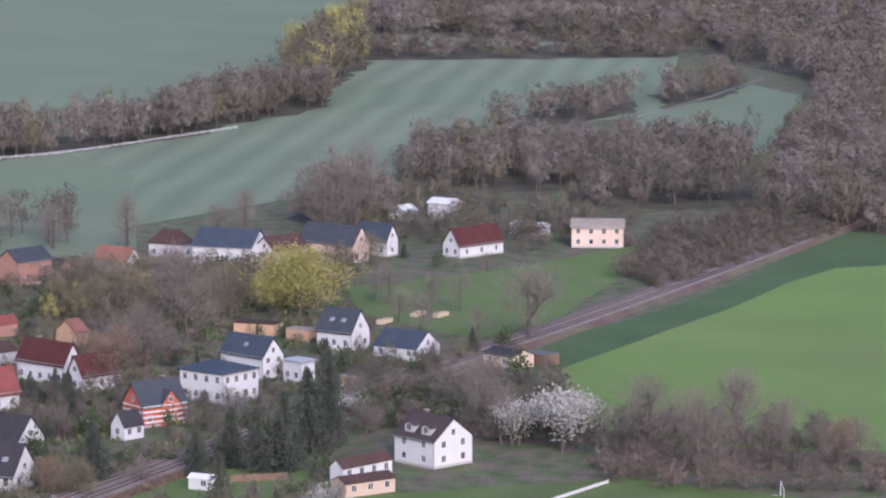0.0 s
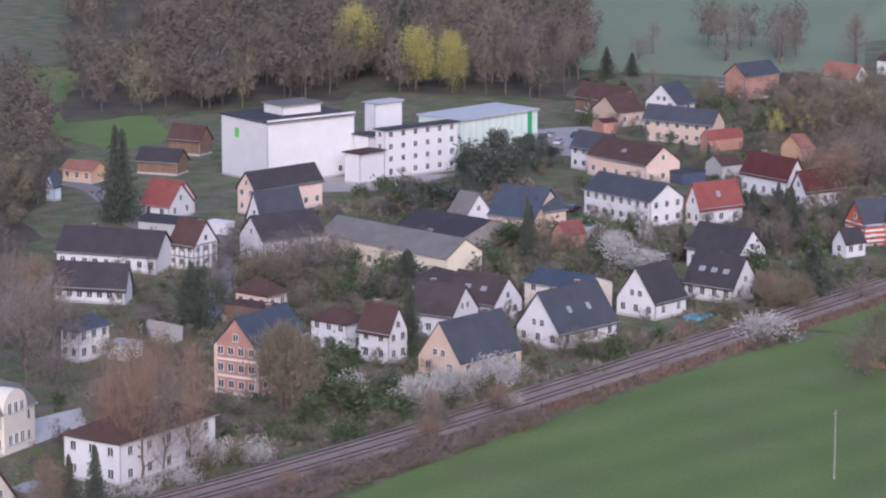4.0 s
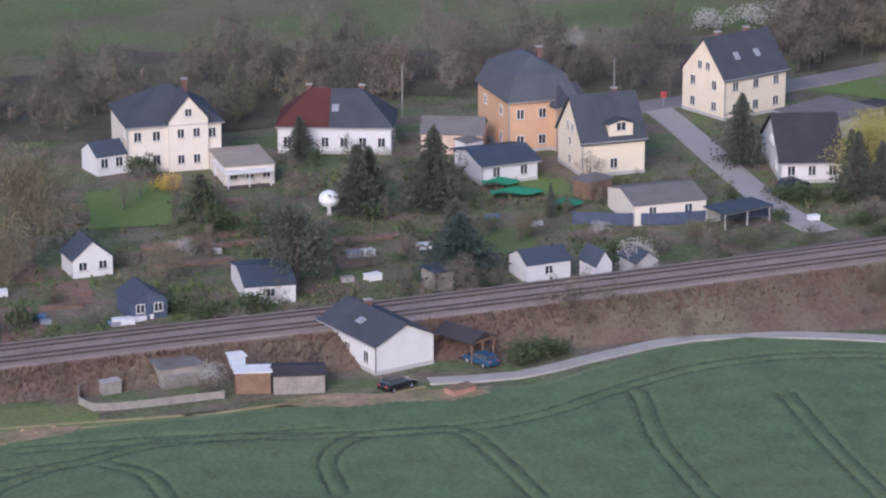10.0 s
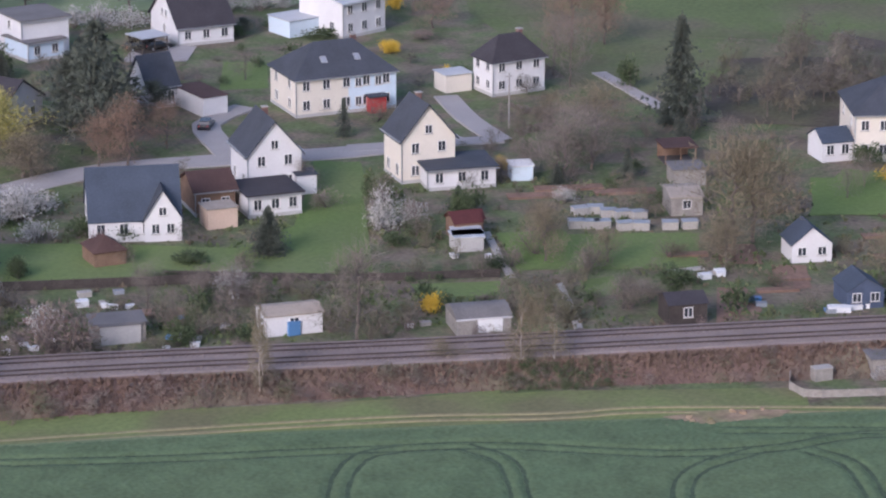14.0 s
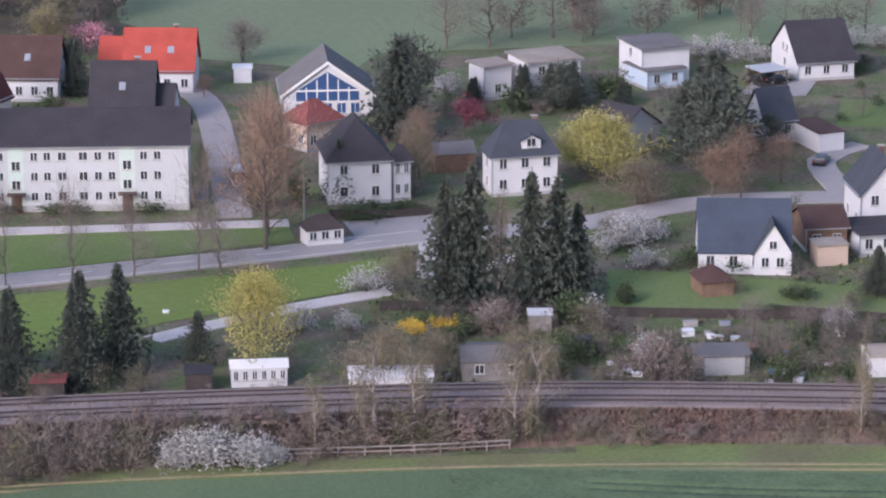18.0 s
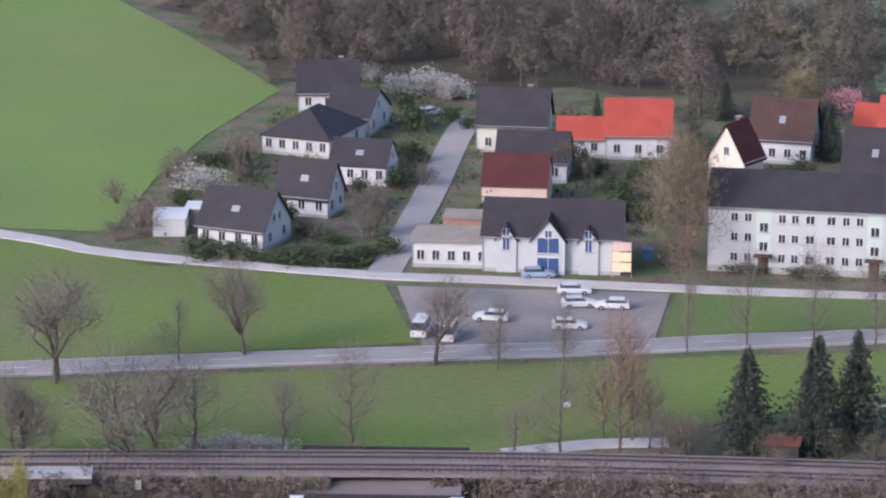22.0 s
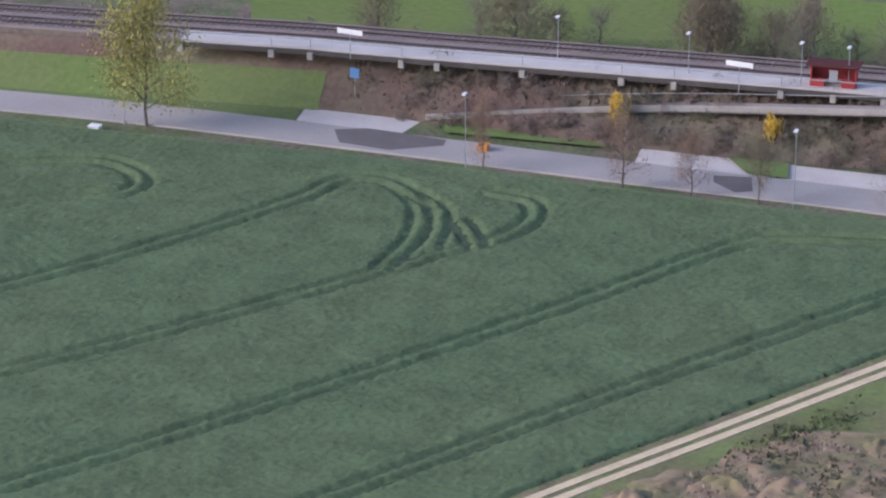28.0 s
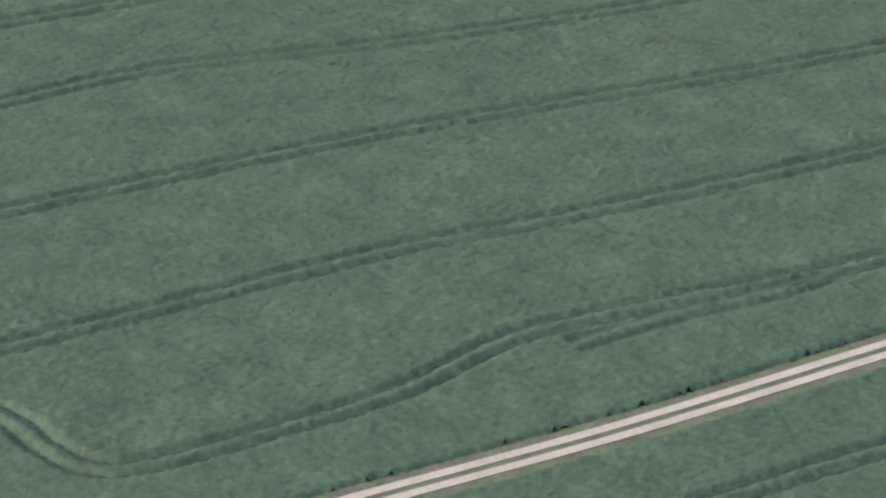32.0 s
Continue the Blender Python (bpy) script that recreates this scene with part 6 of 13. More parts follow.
house("annex", "small annex with a slate roof", 222.1, 378.7, -6.3, 4.3, 5.0, 2.7, 1.4, "x", "white", "blue", front=(2, 1))
house("garden_house", "flat-roofed cream garden house", 235.5, 365.4, -20.1, 6.7, 9.9, 2.7, 0.5, "flat", "cream", "tan", front=(3, 1))
carport("white awning roof on posts", 234.0, 362.9, -17.2, 6.0, 7.2, 2.2, 0.2, "flat", "white", "white")
house("garden_house", "white garden house with a gable and dark trim", 196.6, 340.0, -13.5, 5.0, 4.8, 2.3, 2.1, "y", "white", "blue", front=(2, 1))
house("garden_shed", "white garden shed with a tan roof", 129.0, 339.0, -5.8, 6.6, 4.4, 2.4, 0.5, "x", "white", "tan", front=(1, 1))
house("garden_shed", "dark wooden garden shed with a black roof", 171.5, 324.3, -10.5, 4.5, 4.4, 2.5, 0.8, "x", "dark", "black", front=(1, 1))
house("garden_hut", "blue garden hut with a pointed roof", 193.3, 321.9, -11.8, 4.4, 5.2, 2.2, 1.4, "y", "bluewood", "blue", front=(2, 1))
house("garden_shed", "weathered garden shed in the village", 192.3, 364.4, -16.1, 4.1, 6.2, 2.4, 0.5, "x", "greywood", "tan", front=(1, 1))
carport("open wooden carport in the village", 202.4, 385.4, -13.2, 4.3, 4.6, 2.4, 0.3, "flat", "wood", "brown")
house("shed", "low grey shed in the village", 198.7, 375.5, -14.4, 4.3, 4.2, 2.2, 0.3, "flat", "greywood", "grey")
house("garden_hut", "dark red wooden garden hut", 161.9, 364.2, -5.4, 3.5, 3.3, 2.3, 0.7, "x", "wood", "darkred")
house("garden_shed", "pale concrete garden bunker", 160.6, 360.4, -17.1, 3.5, 4.6, 1.8, 0.2, "flat", "grey", "light")
house("shed", "grey board goat shed", 183.9, 299.5, -13.9, 4.8, 4.3, 2.0, 0.3, "flat", "greywood", "grey")
house("garden_shed", "pale blue garden box", 179.6, 385.9, -13.8, 2.8, 3.1, 2.0, 0.2, "flat", "blue", "white")
house("garden_hut", "white and blue cabin", 190.2, 296.9, -13.5, 1.6, 1.6, 2.2, 0.3, "flat", "blue", "white")
house("house", "white house with a black hipped roof", 197.9, 429.4, 5.7, 8.6, 5.7, 5.2, 3.1, "hip", "white", "black", front=(3, 2), chimney=1, side=(2, 2))
house("annex", "small cream annex in the village", 190.6, 432.9, 2.3, 4.2, 3.8, 2.6, 0.6, "flat", "cream", "light")
double_house = house("house", "double house, half cream and half pale blue", 171.3, 431.4, -0.3, 15.1, 10.3, 5.6, 3.8, "hip", "cream", "slate", front=(5, 2), chimney=1, skylights=2, side=(2, 2))
house("house", "white modern house with a curved metal roof", 189.9, 474.1, 20.4, 8.8, 10.1, 5.6, 1.0, "x", "white", "light", front=(3, 2), side=(2, 1))
house("garage", "pale garage with a flat roof", 182.3, 475.4, 12.5, 5.4, 5.9, 2.6, 0.2, "flat", "blue", "light")
house("house", "white house with a steep black roof", 167.2, 479.8, 0.4, 8.9, 12.8, 3.0, 5.0, "x", "white", "black", front=(3, 1), chimney=0, side=(1, 1))
carport("open carport with a pale flat roof", 157.7, 473.0, 12.7, 4.6, 4.2, 2.5, 0.2, "flat", "dark", "light")
house("house", "white cube house with a flat roof", 141.7, 479.5, 7.9, 7.7, 8.8, 6.0, 0.2, "flat", "white", "grey", front=(2, 1), side=(1, 2))
house("house", "flat-roofed house wing in the village", 141.0, 476.7, 14.1, 6.2, 6.7, 3.0, 0.2, "flat", "blue", "grey", front=(2, 1))
house("house", "white cube house with a flat roof", 122.9, 473.6, 9.5, 8.4, 7.8, 6.2, 0.2, "flat", "white", "tan", front=(2, 2), side=(1, 1))
house("house", "white flat-roofed house wing", 114.9, 474.7, 17.5, 4.7, 4.5, 5.2, 0.2, "flat", "white", "tan", front=(1, 1))
house("house", "white house with a dark roof", 125.6, 440.0, 36.6, 9.3, 5.9, 3.6, 3.0, "y", "white", "black", front=(2, 1), skylights=1, side=(2, 1))
house("house", "white house with a slate roof and dormer", 148.2, 442.5, 8.7, 4.7, 6.2, 3.2, 4.0, "x", "white", "slate", front=(2, 1))
house("garage", "long white garage with orange doors", 153.2, 436.5, 8.4, 3.9, 8.6, 2.8, 0.4, "flat", "white", "brown")
house("house", "white gabled house with a grey slate roof", 147.8, 396.1, -4.6, 7.2, 8.3, 5.4, 4.2, "y", "white", "slate", front=(2, 2), chimney=1, side=(2, 1))
house("house", "cream gabled house with a grey roof", 168.0, 392.5, -2.7, 7.4, 6.8, 6.0, 4.4, "y", "cream", "slate", front=(2, 2), chimney=1, side=(2, 1))
house("annex", "white flat-roofed house extension", 171.0, 387.6, -9.9, 9.1, 7.2, 2.9, 0.4, "flat", "white", "slate", front=(3, 1))
slate_house = house("house", "white house with a large blue slate roof", 125.1, 382.9, -14.4, 11.3, 9.0, 2.8, 5.6, "x", "white", "blue", front=(4, 1), chimney=0, side=(1, 1))
house("annex", "weathered wooden barn annex", 137.2, 389.0, -4.3, 5.2, 7.3, 3.4, 1.6, "x", "wood", "brown", front=(2, 1))
house("annex", "beige lean-to in the village", 135.8, 381.2, -1.3, 3.9, 3.4, 2.6, 0.3, "flat", "beige", "tan")
house("outbuilding", "white outbuilding with a dark flat roof", 143.9, 385.7, -2.8, 7.0, 7.3, 3.0, 0.5, "flat", "white", "black", front=(3, 1))
house("annex", "small white porch in the village", 151.2, 391.3, -7.1, 2.6, 3.1, 2.6, 0.4, "flat", "white", "slate")
house("pavilion", "brown wooden garden pavilion", 117.9, 372.3, 1.5, 4.0, 4.6, 2.0, 1.3, "hip", "wood", "brown")
house("garden_hut", "dark red garden hut", 162.5, 365.4, -4.5, 4.1, 2.6, 2.2, 0.8, "x", "wood", "darkred")
house("garden_shed", "pale concrete shed in the village", 160.4, 360.3, -11.6, 3.8, 2.0, 1.8, 0.2, "flat", "grey", "light")
house("garden_shed", "grey flat-roofed shed in the village", 110.1, 343.8, -7.2, 4.6, 4.6, 2.2, 0.3, "flat", "grey", "grey")
house("garden_shed", "grey garden shed with a felt roof", 85.5, 348.4, -15.9, 7.2, 5.8, 2.4, 0.6, "x", "greywood", "grey", front=(3, 1))

# villas, flats and the estate
villa_b = house("house", "white villa with a steep slate roof and dormer", 106.4, 422.4, 0.8, 9.0, 5.2, 5.6, 4.1, "hip", "white", "slate", front=(3, 2), chimney=1, side=(1, 2))
house("house", "white villa with a steep dark roof and tower", 84.5, 425.8, -3.9, 8.4, 10.4, 6.0, 4.8, "hip", "white", "black", front=(2, 2), chimney=0, side=(1, 2))
house("house", "white villa stair tower", 89.8, 421.6, 6.6, 2.4, 1.6, 5.6, 1.8, "hip", "white", "black", front=(2, 2))
house("house", "house with a red hipped roof", 83.7, 452.0, 27.6, 6.3, 5.5, 4.2, 2.5, "hip", "beige", "red", front=(3, 1), side=(2, 1))
glazed = house("house", "modern house with a blue glazed gable", 89.6, 473.0, -7.7, 13.2, 10.5, 3.6, 4.8, "y", "white", "grey", glass=M_BLUEGLASS, side=(2, 1))
house("garage", "garage with a grey roof", 100.0, 435.9, 0.1, 5.7, 5.3, 2.6, 1.0, "x", "wood", "grey")
flats = house("apartment_block", "long white three-storey block of flats", 47.9, 430.6, -10.0, 29.8, 11.0, 9.0, 3.6, "x", "offwhite", "black")
house("house", "white house with a bright red tiled roof", 68.0, 491.7, -14.1, 10.3, 9.5, 3.8, 5.2, "x", "white", "bright", front=(4, 1), chimney=1, skylights=2)
house("house", "low wing with a bright red roof", 61.9, 499.1, -16.0, 3.7, 6.0, 3.2, 3.2, "x", "white", "bright", front=(1, 1))
house("house", "house with a large black roof", 59.8, 472.0, -14.4, 8.9, 9.0, 2.9, 6.0, "x", "white", "black", front=(3, 1), chimney=1, skylights=1)
house("house", "white house with a dark brown roof", 48.2, 490.9, -14.6, 9.2, 9.0, 3.8, 5.2, "x", "white", "brown", front=(4, 1), skylights=1)
house("house", "cream gabled house with a dark red roof", 39.7, 475.8, 51.9, 5.1, 6.2, 4.0, 5.0, "x", "cream", "darkred", chimney=1, side=(3, 1))
house("house", "small wing with a black roof", 65.5, 470.5, -16.2, 3.1, 6.0, 2.6, 3.0, "x", "white", "black")
house("garden_shed", "small white garden shed", 80.5, 492.7, -10.0, 2.7, 3.0, 2.2, 0.2, "flat", "white", "white")
house("house", "white house with a bright orange-red roof", 26.4, 493.5, -3.2, 9.6, 9.0, 3.8, 4.5, "x", "white", "bright", front=(3, 1), skylights=0)
house("house", "low garage wing with a bright red roof", 18.0, 493.3, -3.2, 7.1, 6.0, 3.0, 2.6, "x", "white", "bright", front=(2, 1))
house("house", "cream house with a black roof", 7.8, 497.5, -7.3, 10.5, 9.0, 4.4, 4.6, "x", "cream", "black", front=(3, 1), chimney=1)
house("house", "white house with a black roof", 10.4, 479.0, -7.1, 10.2, 8.0, 3.2, 3.6, "x", "white", "black", front=(3, 1))
house("house", "low house with a dark red roof", 7.7, 465.7, -7.2, 9.3, 8.0, 2.8, 3.8, "x", "pink", "darkred")
guest = house("guest_house", "white guest house with three blue gabled bays", 12.2, 431.2, -6.8, 18.1, 10.0, 5.0, 3.8, "x", "offwhite", "black", chimney=0)
house("annex", "flat-roofed white guest house annex", -1.2, 432.3, -6.4, 10.2, 7.0, 3.8, 0.3, "flat", "white", "tan", front=(5, 1))
house("garage", "low brick garage row", 0.4, 446.7, -6.2, 5.8, 5.0, 2.6, 0.3, "flat", "brick", "tan")
house("house", "white house with a black roof and gable", -29.8, 442.0, 66.6, 8.5, 9.8, 3.0, 4.5, "y", "white", "black", front=(2, 1), skylights=1, side=(4, 1))
house("house", "white house with a steep black roof", -21.6, 458.4, 69.9, 6.2, 7.9, 3.0, 4.5, "y", "white", "black", front=(2, 1), skylights=1, side=(3, 1))
house("house", "white bungalow with a black hipped roof", -22.7, 497.2, 67.9, 13.3, 11.1, 3.0, 3.3, "hip", "white", "black", front=(2, 1), skylights=0, side=(5, 1))
house("house", "white house with a dark roof and skylight", -14.6, 476.8, 77.1, 7.0, 8.6, 2.8, 3.3, "y", "white", "black", front=(1, 1), skylights=1, side=(4, 1))
house("house", "white house with a black roof and gable", -16.5, 509.0, 73.4, 10.4, 7.0, 3.2, 3.4, "y", "white", "black", front=(2, 1), side=(3, 1))
house("house", "white house with a black roof and white chimney", -21.6, 524.7, 1.5, 9.4, 8.0, 3.2, 4.3, "x", "white", "black", front=(3, 1), chimney=1)
house("garage", "white flat-roofed garage in the village", -40.3, 447.4, 0.0, 4.4, 6.0, 2.5, 0.3, "flat", "white", "white")
house("shed", "small pale-roofed shed in the village", -37.2, 452.2, -3.6, 2.4, 4.0, 2.4, 0.3, "flat", "greywood", "white")
house("bus_shelter", "small white bus stop hut with a hipped roof", 75.8, 403.8, 5.0, 4.8, 3.3, 2.3, 1.3, "hip", "white", "umber", front=(3, 1))
house("greenhouse", "white framed greenhouse in the village", 58.5, 350.6, -6.4, 6.2, 3.0, 2.2, 0.5, "x", "white", "white", front=(6, 1))
house("shed", "long white-roofed shed by the railway", 72.3, 344.8, -10.0, 9.1, 4.0, 2.1, 0.2, "flat", "white", "white")
house("garden_shed", "grey garden shed with a felt roof", 84.9, 347.7, -10.0, 7.7, 5.0, 2.3, 1.0, "x", "greywood", "grey", front=(2, 1))
house("garden_shed", "grey flat-roofed garden shed", 110.1, 343.9, -10.0, 6.0, 4.0, 2.3, 0.3, "flat", "greywood", "grey")
house("garden_hut", "tiny pale garden hut", 93.9, 362.9, -10.0, 2.6, 2.5, 2.0, 0.4, "x", "greywood", "light")
house("garden_hut", "dark red garden hut by the railway", 35.2, 350.6, -10.0, 3.5, 3.0, 2.2, 0.3, "flat", "dark", "red")
house("garden_shed", "dark wooden shed by the railway", 51.7, 350.0, -10.0, 2.9, 3.0, 2.2, 0.4, "flat", "dark", "black")
house("garden_shed", "dark wooden garden shed", 95.9, 351.5, 6.9, 1.6, 1.5, 2.2, 0.4, "x", "dark", "black")
house("barn", "old beige barn with a brown roof", 677.6, 404.6, -23.8, 7.4, 10.4, 3.4, 3.4, "x", "beige", "brown", front=(2, 1))
house("shed", "low red-brown shed in the village", 664.1, 400.0, -26.8, 3.9, 5.0, 2.6, 0.6, "x", "brick", "darkred")
house("outbuilding", "dull red outbuilding beside the long house", 656.8, 365.0, -24.3, 9.5, 3.2, 2.8, 1.8, "x", "brick", "red")
house("garage", "dark flat-roofed garage in the village", 613.7, 349.7, -23.3, 6.0, 6.0, 2.6, 0.3, "flat", "bluewood", "black")
house("outbuilding", "low brown-roofed outbuilding in the village", 625.6, 347.0, -24.4, 5.3, 6.1, 2.8, 1.8, "x", "grey", "brown")
house("shed", "small red-roofed shed in the village", 538.2, 332.1, -18.5, 4.9, 4.2, 2.6, 2.2, "x", "brick", "red")
house("garage", "white flat-roofed garage in the village", 549.0, 335.2, -16.4, 5.9, 7.4, 2.4, 0.3, "flat", "white", "light")
house("house", "broad umber-roofed house beside the hall", 482.0, 319.6, -17.5, 11.4, 14.1, 3.2, 2.2, "y", "grey", "umber", front=(2, 1), side=(2, 1))

# single trees and shrubs
plant("willow", 704.3, 311.6, 17.2, 19.7)
plant("willow", 707.5, 318.7, 12.0, 10.6)
plant("oak", 697.9, 253.7, 16.7, 13.9)
plant("poplar", 788.8, 437.5, 15.1, 12.2)
plant("poplar", 803.0, 429.5, 11.2, 9.3)
plant("poplar", 801.8, 405.2, 15.1, 7.9)
plant("poplar", 841.3, 397.3, 8.0, 7.1)
plant("poplar", 839.2, 387.6, 12.6, 7.8)
plant("poplar", 790.3, 461.2, 9.4, 6.2)
plant("bare", 837.8, 363.1, 17.2, 17.0)
plant("bare", 858.2, 362.5, 20.7, 18.9)
plant("bare", 708.6, 367.5, 12.3, 10.9)
plant("bare", 729.3, 356.6, 12.6, 11.0)
plant("bare", 639.4, 322.1, 10.5, 13.4)
plant("bare", 643.4, 331.0, 8.7, 9.9)
plant("bare", 739.7, 390.9, 7.2, 7.1)
plant("bare", 687.7, 274.6, 10.2, 10.1)
plant("bare", 708.1, 288.4, 7.9, 7.8)
plant("bare", 738.1, 306.5, 6.9, 6.8)
plant("bare", 730.3, 281.7, 9.4, 8.0)
plant("bare", 693.2, 263.3, 7.7, 7.6)
plant("bare", 599.2, 223.9, 7.8, 6.6)
plant("bare", 778.5, 458.8, 6.2, 7.7)
plant("bud", 714.4, 366.0, 11.0, 12.3)
plant("bud", 722.7, 338.2, 10.3, 9.5)
plant("bud", 689.2, 366.5, 9.4, 8.0)
plant("bud", 791.7, 330.4, 8.8, 7.3)
plant("bud", 704.8, 334.3, 8.1, 8.0)
plant("bud", 713.6, 399.9, 7.0, 6.9)
plant("bud", 721.5, 361.9, 11.1, 8.2)
plant("spruce", 601.6, 260.5, 14.8, 6.7)
plant("spruce", 572.7, 252.0, 14.2, 7.5)
plant("spruce", 546.0, 244.7, 14.6, 7.2)
plant("spruce", 539.1, 247.2, 12.5, 6.1)
plant("spruce", 541.8, 253.5, 11.5, 6.2)
plant("spruce", 501.5, 236.8, 11.7, 5.7)
plant("spruce", 539.1, 259.0, 9.4, 4.1)
plant("spruce", 526.5, 273.3, 10.4, 6.1)
plant("spruce", 671.3, 256.2, 6.8, 3.4)
plant("spruce", 741.4, 446.3, 8.9, 5.1)
plant("spruce", 748.9, 443.1, 6.7, 4.4)
plant("spruce", 574.2, 302.9, 9.0, 3.1)
plant("spruce", 522.0, 331.3, 12.9, 3.2)
plant("spruce", 539.4, 308.0, 6.5, 4.3)
plant("spruce", 504.0, 231.6, 6.8, 3.8)
plant("bare", 588.2, 274.0, 4.5, 6.7)
plant("bare", 598.3, 253.0, 6.8, 7.8)
plant("bare", 606.1, 237.1, 6.8, 6.7)
plant("bare", 577.6, 241.9, 6.5, 7.5)
plant("bare", 569.7, 258.3, 8.7, 7.5)
plant("bare", 684.3, 337.5, 7.9, 9.1)
plant("bare", 739.3, 463.0, 16.4, 14.8)
plant("bare", 727.7, 462.6, 14.8, 13.2)
plant("bare", 734.2, 473.6, 18.0, 14.8)
plant("bare", 714.6, 442.6, 17.3, 8.6)
plant("bare", 637.2, 415.9, 7.9, 7.8)
plant("bare", 578.3, 214.9, 10.8, 7.4)
plant("bare", 552.4, 293.9, 6.5, 5.4)
plant("blossom", 578.2, 202.6, 11.8, 11.5)
plant("blossom", 579.7, 212.0, 8.6, 8.5)
plant("blossom", 481.3, 258.3, 5.3, 8.0)
plant("blossom", 528.8, 317.1, 6.5, 6.3)
plant("blossom", 517.7, 303.3, 5.2, 8.2)
plant("blossom", 598.1, 253.5, 3.4, 6.7)
plant("blossom", 576.7, 202.3, 11.7, 12.6)
plant("blossom", 578.4, 212.9, 9.1, 7.4)
plant("blossom", 596.9, 252.8, 4.5, 8.9)
plant("bare", 577.5, 185.6, 14.8, 14.6)
plant("bare", 554.0, 169.1, 17.8, 8.9)
plant("bare", 580.6, 170.4, 16.4, 13.5)
plant("bare", 579.2, 196.0, 9.6, 8.4)
plant("bare", 581.1, 162.0, 10.5, 7.2)
plant("bare", 578.7, 153.9, 8.4, 6.2)
plant("bare", 581.3, 147.3, 9.4, 7.2)
plant("bare", 603.2, 228.5, 12.3, 12.1)
plant("bare", 612.6, 238.1, 9.1, 9.0)
plant("bare", 608.5, 248.5, 8.0, 7.9)
plant("redbush", 557.2, 181.1, 7.7, 8.0)
plant("redbush", 554.7, 174.0, 5.1, 8.0)
plant("redbush", 554.9, 166.8, 5.1, 8.0)
plant("redbush", 557.0, 161.3, 5.1, 8.0)
plant("redbush", 558.8, 156.7, 4.6, 7.0)
plant("redbush", 558.3, 151.5, 5.1, 7.9)
plant("redbush", 560.5, 146.0, 4.6, 8.0)
plant("redbush", 562.6, 140.5, 5.1, 8.0)
plant("redbush", 555.4, 185.8, 5.1, 7.0)
plant("bush", 521.0, 261.4, 6.1, 6.0)
plant("bush", 496.6, 247.0, 6.8, 6.7)
plant("bush", 482.6, 236.0, 5.7, 7.4)
plant("bush", 480.4, 230.8, 4.7, 5.5)
plant("bush", 486.6, 227.6, 5.7, 6.5)
plant("bush", 480.2, 240.9, 5.7, 5.6)
plant("bush", 571.7, 294.2, 4.5, 5.5)
plant("bush", 516.5, 226.7, 5.0, 5.8)
plant("bush", 506.5, 226.5, 4.9, 4.8)
plant("bush", 514.0, 221.4, 4.9, 3.8)
plant("bush", 510.6, 271.7, 6.1, 5.0)
plant("bush", 513.2, 277.6, 6.1, 6.0)
plant("blossombush", 513.2, 223.1, 4.9, 5.8)
plant("blossombush", 498.9, 222.0, 2.9, 5.6)
plant("blossombush", 513.2, 217.9, 2.9, 3.8)
plant("blossombush", 436.8, 283.9, 4.1, 7.2)
plant("blossombush", 593.8, 276.6, 4.6, 6.7)
plant("spruce", 512.1, 422.1, 20.2, 6.8)
plant("spruce", 441.7, 347.9, 11.4, 5.8)
plant("spruce", 489.1, 336.2, 6.7, 5.3)
plant("spruce", 448.8, 307.3, 10.5, 3.0)
plant("spruce", 526.1, 332.9, 10.3, 3.4)
plant("spruce", 531.0, 255.3, 9.8, 4.4)
plant("spruce", 589.3, 311.3, 6.9, 3.4)
plant("spruce", 540.8, 253.9, 7.3, 6.1)
plant("spruce", 526.1, 272.6, 9.3, 6.1)
plant("pine", 582.7, 378.0, 12.6, 13.0)
plant("pine", 611.3, 387.0, 7.5, 7.4)
plant("pine", 589.1, 387.9, 7.3, 7.2)
plant("pine", 613.6, 383.3, 5.0, 6.2)
plant("bud", 397.5, 296.1, 13.7, 9.4)
plant("bud", 506.8, 266.3, 7.0, 5.9)
plant("bud", 508.1, 273.2, 6.1, 5.9)
plant("bud", 456.7, 278.8, 4.7, 7.4)
plant("redbare", 378.5, 309.6, 15.7, 7.6)
plant("redbare", 372.6, 299.6, 15.4, 7.5)
plant("redbare", 364.4, 300.3, 12.7, 6.6)
plant("redbare", 606.0, 309.1, 13.0, 11.6)
plant("redbare", 615.0, 320.3, 9.6, 9.5)
plant("blossombush", 411.1, 281.2, 5.3, 6.0)
plant("blossombush", 419.1, 282.4, 5.4, 6.1)
plant("blossombush", 423.0, 279.7, 4.5, 6.1)
plant("blossombush", 433.5, 281.3, 4.6, 6.2)
plant("blossombush", 438.5, 280.8, 3.2, 4.5)
plant("blossombush", 419.1, 268.4, 3.1, 3.4)
plant("blossombush", 481.8, 258.9, 5.3, 8.5)
plant("blossombush", 370.0, 285.3, 4.2, 4.9)
plant("blossombush", 372.6, 281.2, 4.2, 4.9)
plant("blossombush", 522.6, 307.5, 4.2, 7.3)
plant("greenbush", 406.0, 285.9, 5.3, 6.9)
plant("greenbush", 406.2, 292.4, 5.3, 6.1)
plant("greenbush", 415.4, 288.3, 4.5, 5.2)
plant("greenbush", 534.9, 362.8, 4.5, 8.8)
plant("greenbush", 534.2, 341.4, 5.5, 7.6)
plant("greenbush", 442.4, 293.6, 2.8, 5.5)
plant("greenbush", 441.4, 287.5, 2.3, 5.4)
plant("greenbush", 429.3, 306.7, 4.7, 5.5)
plant("greenbush", 456.0, 271.9, 5.6, 4.6)
plant("greenbush", 395.6, 289.0, 5.2, 5.1)
